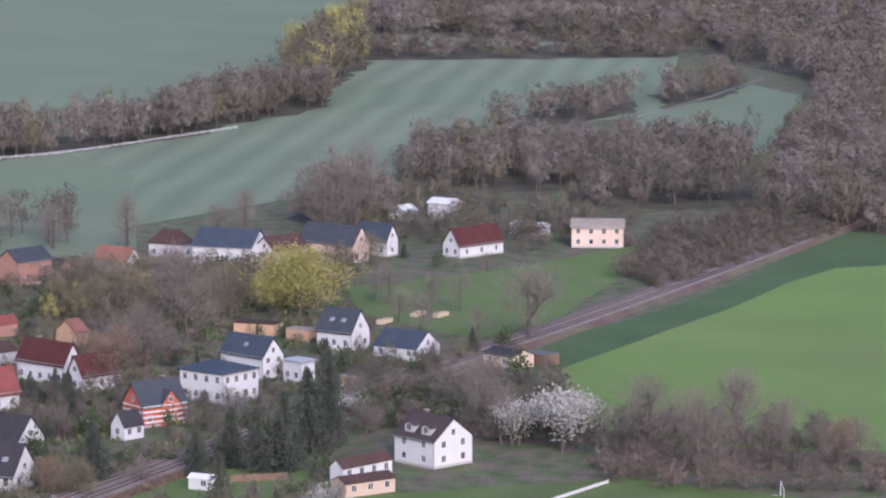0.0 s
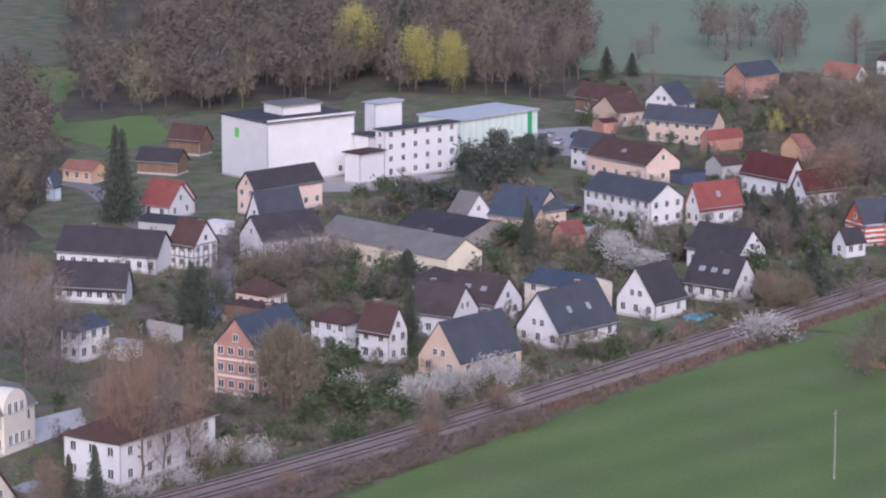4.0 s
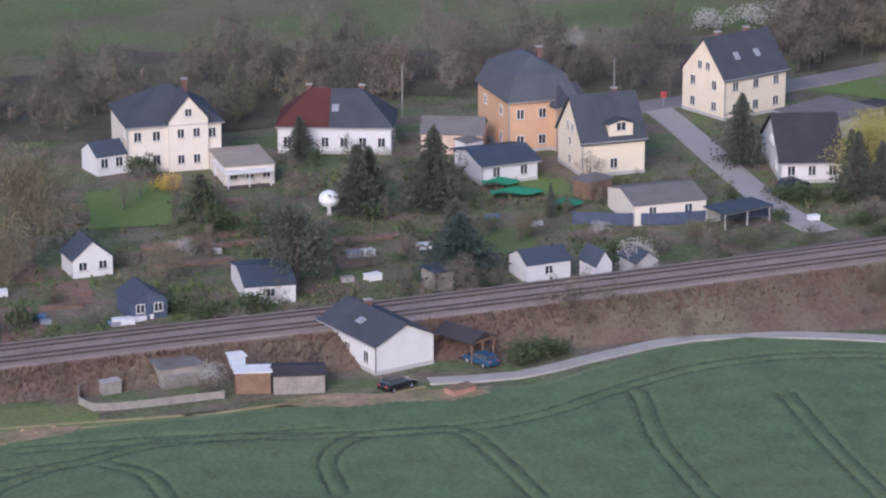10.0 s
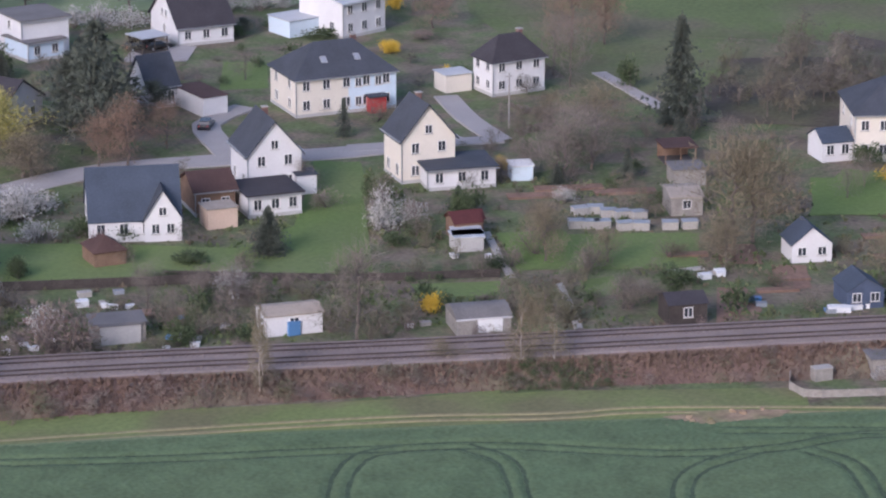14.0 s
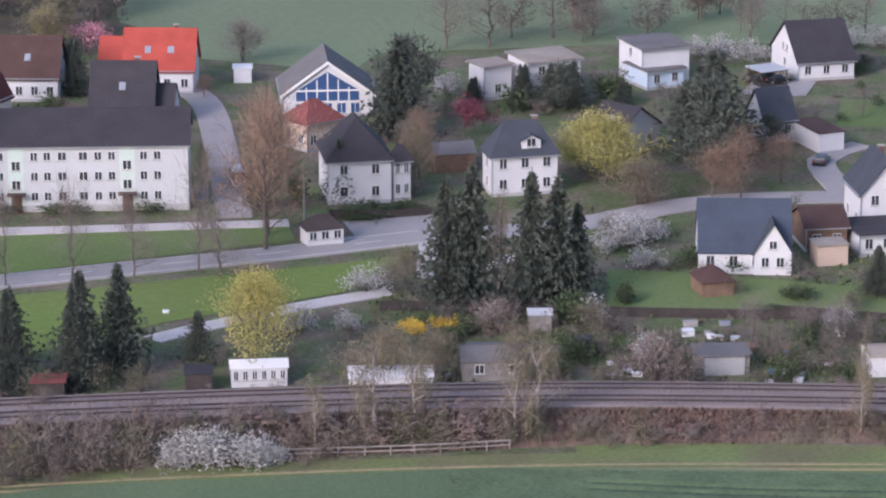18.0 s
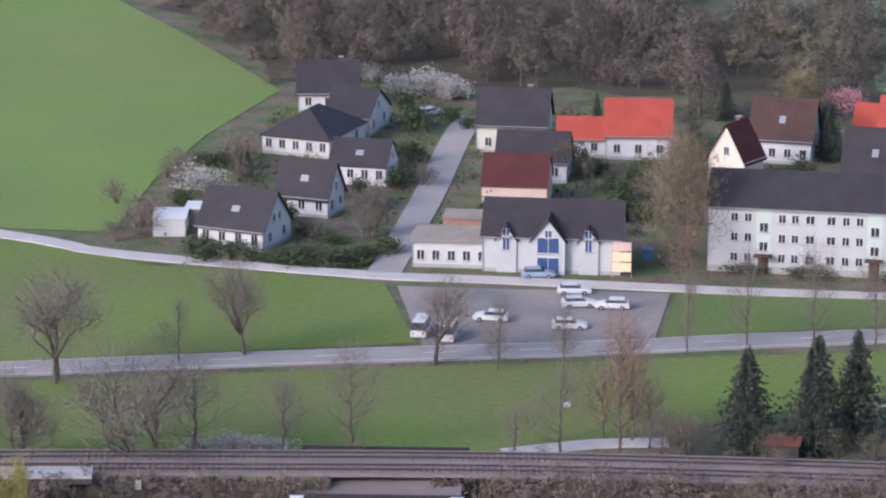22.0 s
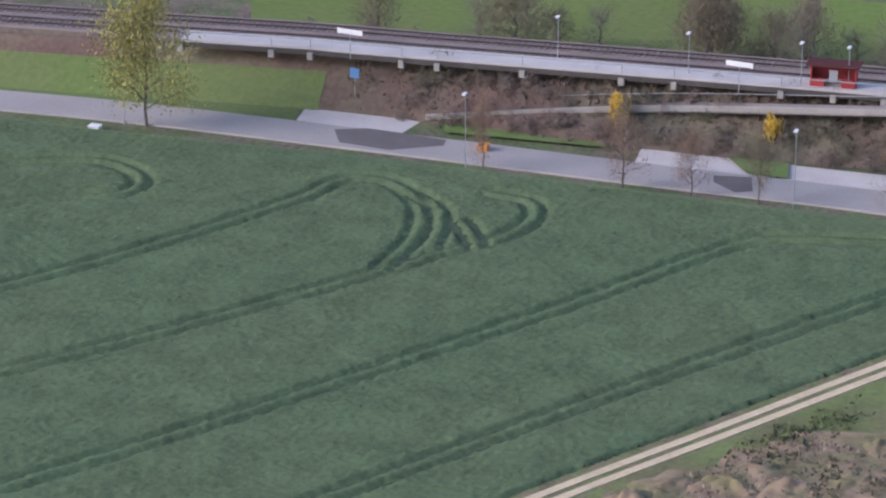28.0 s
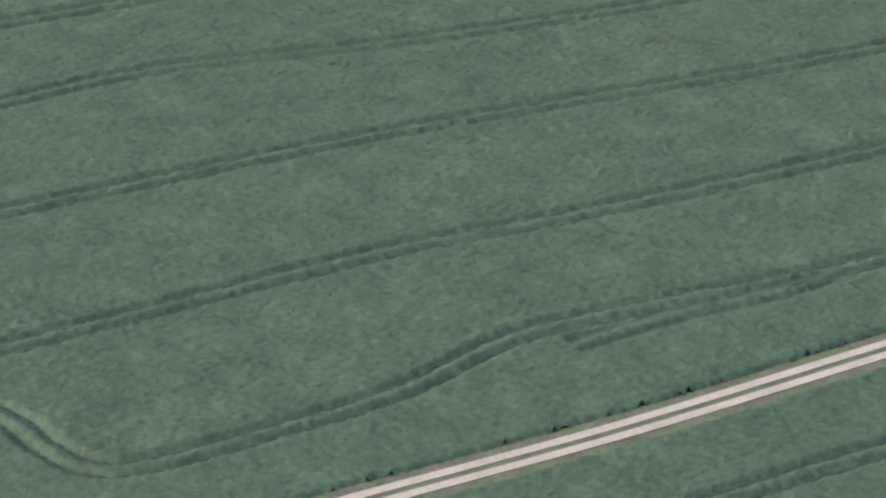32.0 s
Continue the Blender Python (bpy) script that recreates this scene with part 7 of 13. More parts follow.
plant("greenbush", 548.7, 335.0, 4.5, 6.6)
plant("bush", 433.7, 292.2, 4.6, 4.5)
plant("bush", 478.9, 338.2, 6.2, 6.0)
plant("bush", 502.5, 370.5, 7.6, 9.6)
plant("bush", 490.8, 358.1, 8.5, 9.4)
plant("bush", 538.5, 323.8, 6.6, 7.5)
plant("bush", 535.6, 307.2, 6.5, 7.4)
plant("bush", 554.6, 298.3, 6.6, 5.4)
plant("bush", 533.4, 353.9, 5.6, 6.6)
plant("bush", 478.5, 302.4, 4.0, 3.9)
plant("bush", 496.1, 274.4, 5.0, 4.9)
plant("bush", 470.1, 234.2, 8.4, 5.4)
plant("bush", 475.7, 233.0, 9.4, 5.5)
plant("bush", 481.3, 231.7, 8.5, 5.5)
plant("bush", 487.5, 229.6, 10.5, 6.5)
plant("bush", 497.8, 229.4, 8.7, 5.7)
plant("bush", 517.3, 315.9, 5.3, 6.2)
plant("bare", 639.7, 320.9, 12.4, 12.2)
plant("bare", 700.9, 359.3, 10.8, 10.7)
plant("bare", 732.6, 360.2, 9.8, 8.3)
plant("bare", 698.0, 331.5, 10.6, 10.5)
plant("bare", 487.4, 373.7, 6.4, 6.3)
plant("bare", 396.4, 268.1, 7.7, 5.0)
plant("bare", 623.2, 404.3, 6.4, 7.6)
plant("bare", 716.5, 334.4, 8.2, 8.1)
plant("bare", 710.1, 414.0, 8.5, 8.4)
plant("willow", 695.2, 474.7, 15.9, 10.0)
plant("willow", 696.0, 464.1, 15.8, 7.1)
plant("willow", 703.8, 500.0, 19.2, 11.7)
plant("spruce", 510.2, 418.7, 20.1, 7.3)
plant("spruce", 439.0, 344.7, 11.3, 6.2)
plant("spruce", 490.6, 337.1, 6.2, 5.6)
plant("spruce", 336.1, 281.5, 10.7, 3.8)
plant("spruce", 336.1, 286.1, 8.8, 3.1)
plant("spruce", 301.3, 306.7, 7.8, 3.6)
plant("spruce", 296.7, 312.4, 8.6, 4.5)
plant("spruce", 301.1, 313.7, 7.1, 3.8)
plant("spruce", 494.5, 463.9, 8.2, 4.6)
plant("spruce", 444.1, 320.6, 3.9, 2.8)
plant("redbare", 372.4, 293.4, 15.7, 6.6)
plant("redbare", 368.3, 298.6, 13.6, 6.6)
plant("redbare", 333.0, 287.7, 7.9, 6.1)
plant("bare", 390.4, 340.6, 17.4, 12.5)
plant("bare", 399.3, 342.4, 14.9, 10.0)
plant("bare", 410.1, 362.7, 13.5, 10.4)
plant("bare", 366.2, 306.5, 10.2, 6.6)
plant("bare", 397.5, 357.8, 7.6, 6.4)
plant("bare", 405.5, 309.5, 4.5, 4.4)
plant("bare", 477.2, 355.3, 6.2, 6.1)
plant("bare", 380.0, 305.9, 10.4, 10.1)
plant("bare", 407.9, 344.9, 10.4, 7.4)
plant("bud", 397.7, 295.4, 13.7, 9.0)
plant("bud", 395.5, 328.1, 9.1, 6.2)
plant("bud", 413.4, 331.6, 5.6, 6.4)
plant("bud", 456.6, 333.9, 6.0, 8.7)
plant("bud", 474.0, 359.3, 5.2, 6.1)
plant("willow", 383.0, 385.9, 12.9, 8.4)
plant("willow", 307.5, 319.3, 7.6, 8.5)
plant("willow", 533.6, 506.3, 7.6, 7.5)
plant("blossom", 418.2, 381.5, 8.9, 6.8)
plant("blossom", 397.8, 381.5, 7.3, 5.9)
plant("blossom", 410.3, 279.7, 6.2, 5.2)
plant("blossombush", 412.8, 282.5, 4.4, 5.2)
plant("blossombush", 418.6, 281.2, 4.9, 6.1)
plant("blossombush", 422.9, 278.9, 4.9, 6.1)
plant("blossombush", 430.4, 278.6, 4.5, 6.2)
plant("blossombush", 417.7, 267.8, 3.1, 3.0)
plant("blossombush", 342.3, 285.5, 3.2, 4.7)
plant("blossombush", 346.9, 282.2, 3.2, 4.7)
plant("blossombush", 355.1, 281.8, 3.7, 4.7)
plant("blossombush", 370.3, 280.5, 3.3, 4.8)
plant("blossombush", 367.2, 284.2, 3.3, 4.8)
plant("greenbush", 400.2, 280.9, 4.4, 6.8)
plant("greenbush", 408.2, 282.4, 3.5, 5.2)
plant("greenbush", 389.6, 277.5, 3.4, 5.0)
plant("greenbush", 335.4, 284.7, 2.4, 3.1)
plant("greenbush", 414.4, 298.5, 5.4, 5.3)
plant("greenbush", 383.4, 285.2, 3.4, 5.0)
plant("greenbush", 304.9, 291.5, 3.1, 2.9)
plant("bush", 368.7, 282.3, 5.0, 4.8)
plant("bush", 374.9, 279.9, 5.0, 4.9)
plant("bush", 386.0, 282.0, 4.3, 5.0)
plant("bush", 363.2, 284.1, 5.0, 4.8)
plant("bush", 340.2, 292.9, 4.9, 4.7)
plant("bush", 330.6, 290.7, 4.8, 4.6)
plant("bush", 417.7, 294.4, 5.4, 5.3)
plant("bush", 420.2, 303.8, 5.5, 5.4)
plant("bush", 299.3, 294.2, 3.8, 3.7)
plant("bush", 454.2, 287.6, 3.8, 4.6)
plant("bush", 328.6, 266.4, 4.6, 5.2)
plant("bush", 399.7, 270.4, 6.0, 5.0)
plant("redbush", 332.7, 274.5, 3.9, 3.8)
plant("redbush", 391.3, 264.7, 5.9, 3.3)
plant("redbush", 328.9, 279.2, 3.9, 4.5)
plant("redbush", 326.1, 282.7, 6.3, 5.3)
plant("redbush", 342.3, 271.6, 4.7, 3.8)
plant("redbush", 368.7, 267.3, 4.1, 4.0)
plant("spruce", 299.6, 305.0, 8.1, 3.9)
plant("spruce", 294.1, 308.4, 9.7, 5.2)
plant("spruce", 296.5, 306.4, 8.5, 4.5)
plant("spruce", 233.3, 314.4, 9.4, 8.3)
plant("spruce", 237.6, 341.3, 9.8, 7.3)
plant("spruce", 246.6, 367.9, 6.4, 4.6)
plant("spruce", 241.0, 343.6, 8.4, 5.9)
plant("willow", 298.8, 311.7, 8.6, 8.3)
plant("bud", 264.9, 271.2, 5.5, 6.7)
plant("bud", 246.8, 318.9, 3.7, 4.2)
plant("bud", 226.0, 288.9, 3.4, 3.9)
plant("bud", 263.7, 304.9, 3.0, 4.2)
plant("bush", 245.0, 323.6, 3.7, 4.3)
plant("bush", 227.7, 334.6, 3.7, 4.3)
plant("bush", 279.2, 360.5, 3.3, 3.2)
plant("bush", 272.4, 300.9, 3.0, 4.3)
plant("bush", 274.6, 295.9, 3.0, 4.2)
plant("bush", 231.6, 322.0, 3.6, 4.9)
plant("bush", 225.1, 321.2, 2.9, 4.1)
plant("bush", 233.1, 305.6, 2.8, 3.4)
plant("bush", 257.3, 303.9, 3.7, 4.2)
plant("bush", 264.8, 300.8, 4.4, 5.6)
plant("bush", 267.0, 299.0, 3.7, 4.2)
plant("bush", 192.0, 293.8, 3.3, 3.7)
plant("bush", 184.6, 292.6, 2.6, 3.7)
plant("bush", 238.8, 322.3, 4.4, 3.5)
plant("bush", 312.2, 309.9, 3.2, 3.1)
plant("greenbush", 285.3, 355.5, 2.5, 3.2)
plant("greenbush", 278.7, 305.7, 2.3, 2.2)
plant("greenbush", 286.5, 299.2, 2.3, 2.9)
plant("greenbush", 298.0, 296.5, 3.4, 2.2)
plant("greenbush", 300.1, 293.0, 3.8, 1.6)
plant("greenbush", 319.1, 315.6, 2.0, 1.6)
plant("greenbush", 220.4, 344.0, 3.0, 3.6)
plant("greenbush", 221.2, 340.1, 3.0, 3.6)
plant("greenbush", 218.5, 348.8, 6.8, 4.3)
plant("greenbush", 218.5, 345.5, 4.5, 3.6)
plant("greenbush", 218.2, 282.2, 3.0, 5.1)
plant("greenbush", 221.9, 281.7, 2.3, 3.8)
plant("greenbush", 287.5, 312.2, 1.7, 7.4)
plant("greenbush", 291.9, 310.3, 1.7, 6.0)
plant("greenbush", 283.4, 291.9, 2.2, 4.3)
plant("blossombush", 250.6, 300.1, 4.3, 4.1)
plant("blossombush", 241.5, 291.4, 3.5, 6.0)
plant("blossombush", 237.9, 290.2, 3.1, 4.0)
plant("blossombush", 186.2, 296.1, 2.6, 3.1)
plant("blossombush", 256.8, 315.5, 1.9, 2.1)
plant("blossombush", 225.0, 295.2, 2.1, 2.6)
plant("redbush", 292.0, 268.9, 5.1, 5.6)
plant("redbush", 290.0, 273.7, 4.4, 4.2)
plant("redbush", 284.1, 278.6, 2.9, 3.5)
plant("redbush", 240.8, 279.4, 2.1, 3.9)
plant("redbush", 248.7, 278.4, 2.1, 4.0)
plant("redbush", 253.3, 313.5, 2.2, 2.8)
plant("bare", 275.5, 406.6, 11.4, 5.9)
plant("bare", 288.5, 395.9, 13.1, 7.6)
plant("bare", 307.8, 398.7, 10.7, 7.0)
plant("bare", 306.2, 372.1, 7.7, 6.7)
plant("bare", 305.2, 377.5, 7.8, 5.0)
plant("bare", 265.7, 405.6, 9.5, 6.7)
plant("bare", 297.8, 379.1, 7.7, 6.7)
plant("bare", 336.4, 347.2, 6.0, 5.9)
plant("bare", 260.6, 409.9, 9.5, 6.7)
plant("bare", 309.8, 364.8, 6.0, 5.0)
plant("bare", 289.6, 390.3, 9.5, 6.7)
plant("blossombush", 343.3, 394.6, 3.7, 5.4)
plant("blossombush", 350.8, 393.6, 3.7, 6.4)
plant("blossombush", 357.8, 393.2, 3.8, 5.5)
plant("blossombush", 318.8, 397.1, 2.7, 4.4)
plant("blossombush", 315.4, 399.9, 2.7, 4.4)
plant("spruce", 211.3, 401.5, 16.7, 7.9)
plant("spruce", 137.0, 366.7, 6.5, 4.1)
plant("spruce", 165.2, 373.5, 4.1, 3.7)
plant("spruce", 218.7, 349.2, 7.1, 5.0)
plant("spruce", 182.4, 380.5, 3.1, 2.9)
plant("bud", 170.3, 359.4, 5.1, 5.6)
plant("bud", 202.1, 330.5, 5.0, 4.8)
plant("bud", 173.3, 347.3, 4.3, 4.8)
plant("bud", 138.7, 318.0, 3.9, 3.7)
plant("birch", 117.6, 318.2, 10.9, 2.7)
plant("birch", 146.0, 313.3, 9.8, 3.1)
plant("birch", 149.7, 312.5, 7.2, 3.1)
plant("bare", 190.0, 385.9, 8.6, 8.3)
plant("bare", 185.4, 386.6, 7.0, 7.5)
plant("bare", 181.3, 388.6, 4.7, 6.0)
plant("bare", 167.1, 330.6, 4.1, 5.2)
plant("bare", 218.5, 355.1, 5.3, 4.4)
plant("bare", 176.4, 385.0, 3.8, 4.4)
plant("bare", 156.3, 366.4, 5.1, 4.2)
plant("bare", 154.4, 372.8, 5.9, 4.2)
plant("bare", 140.9, 316.9, 3.3, 3.1)
plant("bare", 214.0, 360.2, 4.6, 4.4)
plant("bare", 210.9, 386.6, 4.8, 6.1)
plant("bare", 218.7, 363.9, 4.6, 3.7)
plant("bare", 117.5, 346.0, 4.1, 4.5)
plant("bare", 157.0, 347.8, 3.5, 4.0)
plant("bare", 206.6, 427.1, 10.2, 7.4)
plant("bare", 207.4, 434.3, 9.5, 6.7)
plant("forsythia", 146.5, 338.5, 2.4, 2.7)
plant("forsythia", 178.9, 390.5, 2.0, 1.9)
plant("forsythia", 190.7, 456.3, 1.9, 2.7)
plant("forsythia", 224.2, 365.8, 1.9, 4.5)
plant("forsythia", 192.5, 439.8, 1.9, 1.8)
plant("greenbush", 176.3, 336.2, 2.8, 4.4)
plant("greenbush", 115.4, 338.2, 3.3, 3.2)
plant("greenbush", 134.1, 337.7, 2.0, 2.6)
plant("greenbush", 159.5, 351.6, 1.8, 4.1)
plant("greenbush", 127.9, 367.4, 2.1, 4.1)
plant("greenbush", 156.7, 367.5, 2.2, 2.8)
plant("greenbush", 151.9, 311.4, 1.6, 4.3)
plant("greenbush", 155.7, 310.6, 1.6, 4.9)
plant("greenbush", 159.5, 308.7, 1.3, 4.3)
plant("greenbush", 197.6, 315.4, 2.8, 3.9)
plant("greenbush", 204.6, 314.3, 2.8, 4.0)
plant("greenbush", 197.5, 320.3, 2.1, 3.3)
plant("greenbush", 194.1, 382.3, 2.3, 3.0)
plant("greenbush", 225.1, 373.1, 3.2, 3.8)
plant("greenbush", 184.9, 396.3, 2.4, 2.3)
plant("greenbush", 214.7, 423.0, 5.1, 3.3)
plant("greenbush", 192.5, 368.0, 3.0, 3.6)
plant("bush", 141.2, 333.1, 2.7, 3.8)
plant("bush", 135.8, 330.2, 3.3, 3.8)
plant("bush", 147.7, 324.3, 2.7, 3.2)
plant("bush", 170.5, 331.3, 2.8, 3.9)
plant("bush", 187.2, 330.3, 2.1, 4.0)
plant("bush", 200.0, 311.9, 2.1, 3.9)
plant("bush", 205.8, 309.0, 2.8, 4.6)
plant("bush", 186.5, 321.0, 2.8, 3.3)
plant("bush", 176.0, 316.9, 2.7, 3.2)
plant("bush", 159.0, 328.8, 3.4, 3.2)
plant("bush", 161.9, 350.4, 2.8, 3.4)
plant("bush", 171.3, 384.5, 3.1, 2.9)
plant("bush", 223.1, 352.8, 4.6, 3.7)
plant("bush", 223.5, 344.0, 4.5, 4.3)
plant("bush", 134.1, 351.8, 2.8, 3.3)
plant("bush", 125.3, 356.2, 3.5, 4.7)
plant("bush", 132.5, 362.5, 2.8, 4.1)
plant("bush", 130.7, 339.5, 3.4, 3.2)
plant("bush", 193.8, 290.5, 2.0, 2.5)
plant("bush", 199.2, 294.3, 2.0, 2.5)
plant("bush", 181.1, 346.1, 2.9, 4.1)
plant("bush", 188.9, 347.5, 2.9, 4.2)
plant("bush", 201.3, 338.6, 2.2, 2.8)
plant("blossombush", 152.8, 370.8, 3.7, 4.2)
plant("blossombush", 157.6, 371.2, 3.7, 3.5)
plant("blossombush", 185.0, 294.9, 2.6, 3.1)
plant("blossombush", 127.6, 355.1, 2.8, 4.0)
plant("blossombush", 210.0, 339.6, 2.2, 2.8)
plant("blossombush", 168.2, 428.1, 3.3, 4.0)
plant("spruce", 96.4, 453.5, 15.4, 9.7)
plant("spruce", 137.1, 367.0, 6.5, 4.3)
plant("spruce", 117.6, 466.9, 6.9, 3.8)
plant("spruce", 125.0, 464.3, 7.7, 5.0)
plant("spruce", 122.3, 467.1, 6.9, 4.2)
plant("spruce", 111.7, 470.8, 4.3, 2.9)
plant("spruce", 132.1, 463.6, 4.3, 3.3)
plant("spruce", 137.2, 434.2, 16.0, 13.5)
plant("spruce", 136.7, 439.3, 12.4, 8.8)
plant("pine", 135.6, 439.7, 9.9, 6.4)
plant("pine", 123.4, 464.9, 6.9, 6.7)
plant("pine", 174.9, 477.4, 2.7, 3.1)
plant("pine", 146.1, 436.0, 5.0, 4.8)
plant("purple", 105.7, 452.9, 5.8, 8.1)
plant("willow", 118.3, 422.7, 9.9, 11.5)
plant("willow", 116.8, 430.1, 5.6, 5.4)
plant("bud", 120.7, 412.0, 6.2, 8.2)
plant("bud", 196.3, 397.5, 8.4, 10.0)
plant("bud", 194.9, 409.0, 4.9, 4.7)
plant("bud", 99.4, 358.8, 4.1, 4.6)
plant("redbare", 134.0, 411.7, 9.4, 8.3)
plant("redbare", 130.4, 413.0, 7.1, 6.0)
plant("redbare", 141.8, 418.2, 6.4, 6.2)
plant("redbare", 203.3, 469.4, 6.8, 7.1)
plant("redbare", 97.3, 443.3, 6.5, 6.3)
plant("redbare", 216.5, 447.1, 11.0, 9.4)
plant("redbare", 222.9, 448.7, 9.8, 7.8)
plant("bare", 122.6, 506.1, 11.5, 11.7)
plant("bare", 134.0, 510.6, 10.3, 10.9)
plant("bare", 163.9, 500.1, 8.4, 7.3)
plant("bare", 153.2, 514.8, 5.7, 5.6)
plant("bare", 172.3, 508.1, 5.7, 4.6)
plant("bare", 183.8, 501.8, 7.5, 6.4)
plant("bare", 206.8, 509.7, 4.8, 5.7)
plant("bare", 204.2, 479.5, 5.5, 5.4)
plant("bare", 115.4, 506.5, 10.1, 8.1)
plant("bare", 140.5, 510.5, 8.4, 7.3)
plant("bare", 223.7, 503.7, 7.8, 5.7)
plant("bare", 237.0, 499.1, 5.8, 5.7)
plant("bare", 116.8, 352.7, 5.5, 4.6)
plant("bare", 121.7, 351.0, 4.1, 3.9)
plant("bare", 151.2, 391.2, 4.6, 3.7)
plant("bare", 165.0, 450.3, 4.3, 4.2)
plant("bare", 170.3, 434.3, 5.0, 4.9)
plant("blossombush", 151.8, 491.7, 3.6, 5.3)
plant("blossombush", 155.7, 492.4, 3.7, 5.3)
plant("blossombush", 160.1, 488.7, 3.6, 5.3)
plant("blossombush", 178.6, 492.8, 3.7, 4.5)
plant("blossombush", 182.8, 491.3, 4.2, 5.4)
plant("blossombush", 186.9, 492.0, 3.3, 4.5)
plant("blossombush", 113.7, 393.3, 4.9, 5.7)
plant("blossombush", 110.3, 391.8, 3.0, 4.3)
plant("blossombush", 239.7, 498.1, 4.9, 5.7)
plant("blossombush", 247.0, 500.3, 4.9, 5.8)
plant("blossombush", 251.5, 498.7, 4.9, 5.8)
plant("blossombush", 153.4, 371.4, 5.9, 4.2)
plant("blossombush", 179.6, 372.8, 2.3, 2.9)
plant("blossombush", 102.6, 346.7, 4.0, 3.8)
plant("blossombush", 112.8, 383.1, 2.9, 4.2)
plant("blossombush", 109.4, 477.2, 3.5, 5.1)
plant("redbush", 101.8, 337.5, 7.6, 7.2)
plant("redbush", 87.5, 360.8, 4.8, 5.2)
plant("redbush", 199.1, 462.9, 1.8, 5.2)
plant("redbush", 118.7, 378.4, 2.2, 3.5)
plant("forsythia", 202.8, 484.2, 3.0, 3.3)
plant("forsythia", 78.8, 363.8, 1.7, 3.3)
plant("forsythia", 191.0, 457.9, 1.9, 3.1)
plant("forsythia", 146.3, 337.9, 2.1, 2.0)
plant("forsythia", 190.4, 476.0, 2.3, 4.4)
plant("greenbush", 117.8, 382.6, 2.9, 4.2)
plant("greenbush", 123.1, 380.8, 2.6, 4.2)
plant("greenbush", 164.8, 372.1, 4.6, 3.6)
plant("greenbush", 98.1, 363.9, 4.2, 4.0)
plant("greenbush", 106.6, 370.3, 2.8, 2.0)
plant("greenbush", 121.5, 362.7, 1.4, 3.4)
plant("greenbush", 90.8, 344.5, 2.7, 3.2)
plant("greenbush", 153.3, 363.8, 2.2, 3.5)
plant("greenbush", 173.4, 475.9, 2.2, 2.6)
plant("greenbush", 185.1, 469.8, 1.8, 6.1)
plant("greenbush", 181.2, 479.3, 1.8, 5.3)
plant("greenbush", 95.4, 349.2, 3.4, 3.8)
plant("greenbush", 79.7, 354.8, 2.0, 3.9)
plant("greenbush", 142.9, 352.8, 2.1, 4.0)
plant("greenbush", 158.5, 380.3, 4.5, 2.2)
plant("greenbush", 156.5, 381.0, 4.5, 2.2)
plant("bush", 118.9, 341.0, 4.0, 3.8)
plant("bush", 122.5, 339.7, 3.4, 3.8)
plant("bush", 116.5, 344.0, 3.4, 3.2)
plant("bush", 99.0, 345.8, 2.7, 3.8)
plant("bush", 137.6, 334.4, 3.4, 3.8)
plant("bush", 142.0, 335.0, 3.4, 3.9)
plant("bush", 132.8, 336.1, 4.0, 3.8)
plant("bush", 112.2, 337.0, 2.7, 3.2)
plant("bush", 136.9, 369.5, 2.9, 2.8)
plant("bush", 145.2, 356.7, 2.8, 4.1)
plant("bush", 166.9, 354.0, 4.3, 4.8)
plant("bush", 169.8, 345.7, 4.3, 4.7)
plant("bush", 119.8, 370.6, 2.9, 2.7)
plant("bush", 151.1, 382.9, 3.0, 4.3)
plant("bush", 173.2, 419.9, 3.3, 4.7)
plant("bush", 150.7, 352.4, 2.8, 4.1)
plant("bush", 154.6, 335.0, 4.1, 3.9)
plant("bush", 160.2, 328.6, 2.7, 3.9)
plant("birch", 66.9, 327.7, 13.0, 7.2)
plant("birch", 71.3, 328.5, 12.4, 6.6)
plant("birch", 84.1, 325.3, 12.7, 6.0)
plant("birch", 81.5, 325.0, 11.4, 4.8)
plant("birch", 60.3, 326.7, 9.5, 3.0)
plant("birch", 118.7, 320.4, 11.3, 2.6)
plant("birch", 91.2, 372.0, 15.6, 3.7)
plant("spruce", 31.1, 352.8, 12.9, 5.0)
plant("spruce", 38.3, 352.6, 13.3, 5.3)
plant("spruce", 81.7, 421.9, 9.3, 4.3)
plant("spruce", 111.4, 471.9, 3.9, 2.9)
plant("spruce", 118.4, 467.2, 6.9, 3.8)
plant("spruce", 122.5, 468.2, 6.0, 4.2)
plant("spruce", 125.8, 467.6, 6.0, 4.2)
plant("pine", 99.8, 463.6, 12.3, 9.9)
plant("pine", 54.4, 492.8, 7.9, 4.3)
plant("pine", 132.5, 421.5, 14.4, 11.5)
plant("willow", 58.9, 353.9, 12.1, 8.3)
plant("willow", 118.3, 427.0, 8.0, 10.0)
plant("redbare", 68.2, 401.8, 18.0, 11.0)
plant("redbare", 29.2, 439.8, 15.1, 8.4)
plant("redbare", 93.8, 428.4, 8.7, 5.3)
plant("bare", 34.7, 393.6, 12.3, 4.9)
plant("bare", 42.7, 393.4, 13.1, 6.6)
plant("bare", 50.3, 393.3, 10.9, 5.9)
plant("bare", 58.6, 394.3, 14.6, 7.0)
plant("bare", 27.2, 390.2, 10.8, 4.1)
plant("bare", 18.9, 357.0, 10.7, 7.0)
plant("bare", 15.8, 357.5, 10.0, 5.7)
plant("bare", 60.6, 391.5, 8.7, 7.7)
plant("bare", 94.9, 437.1, 6.4, 5.4)
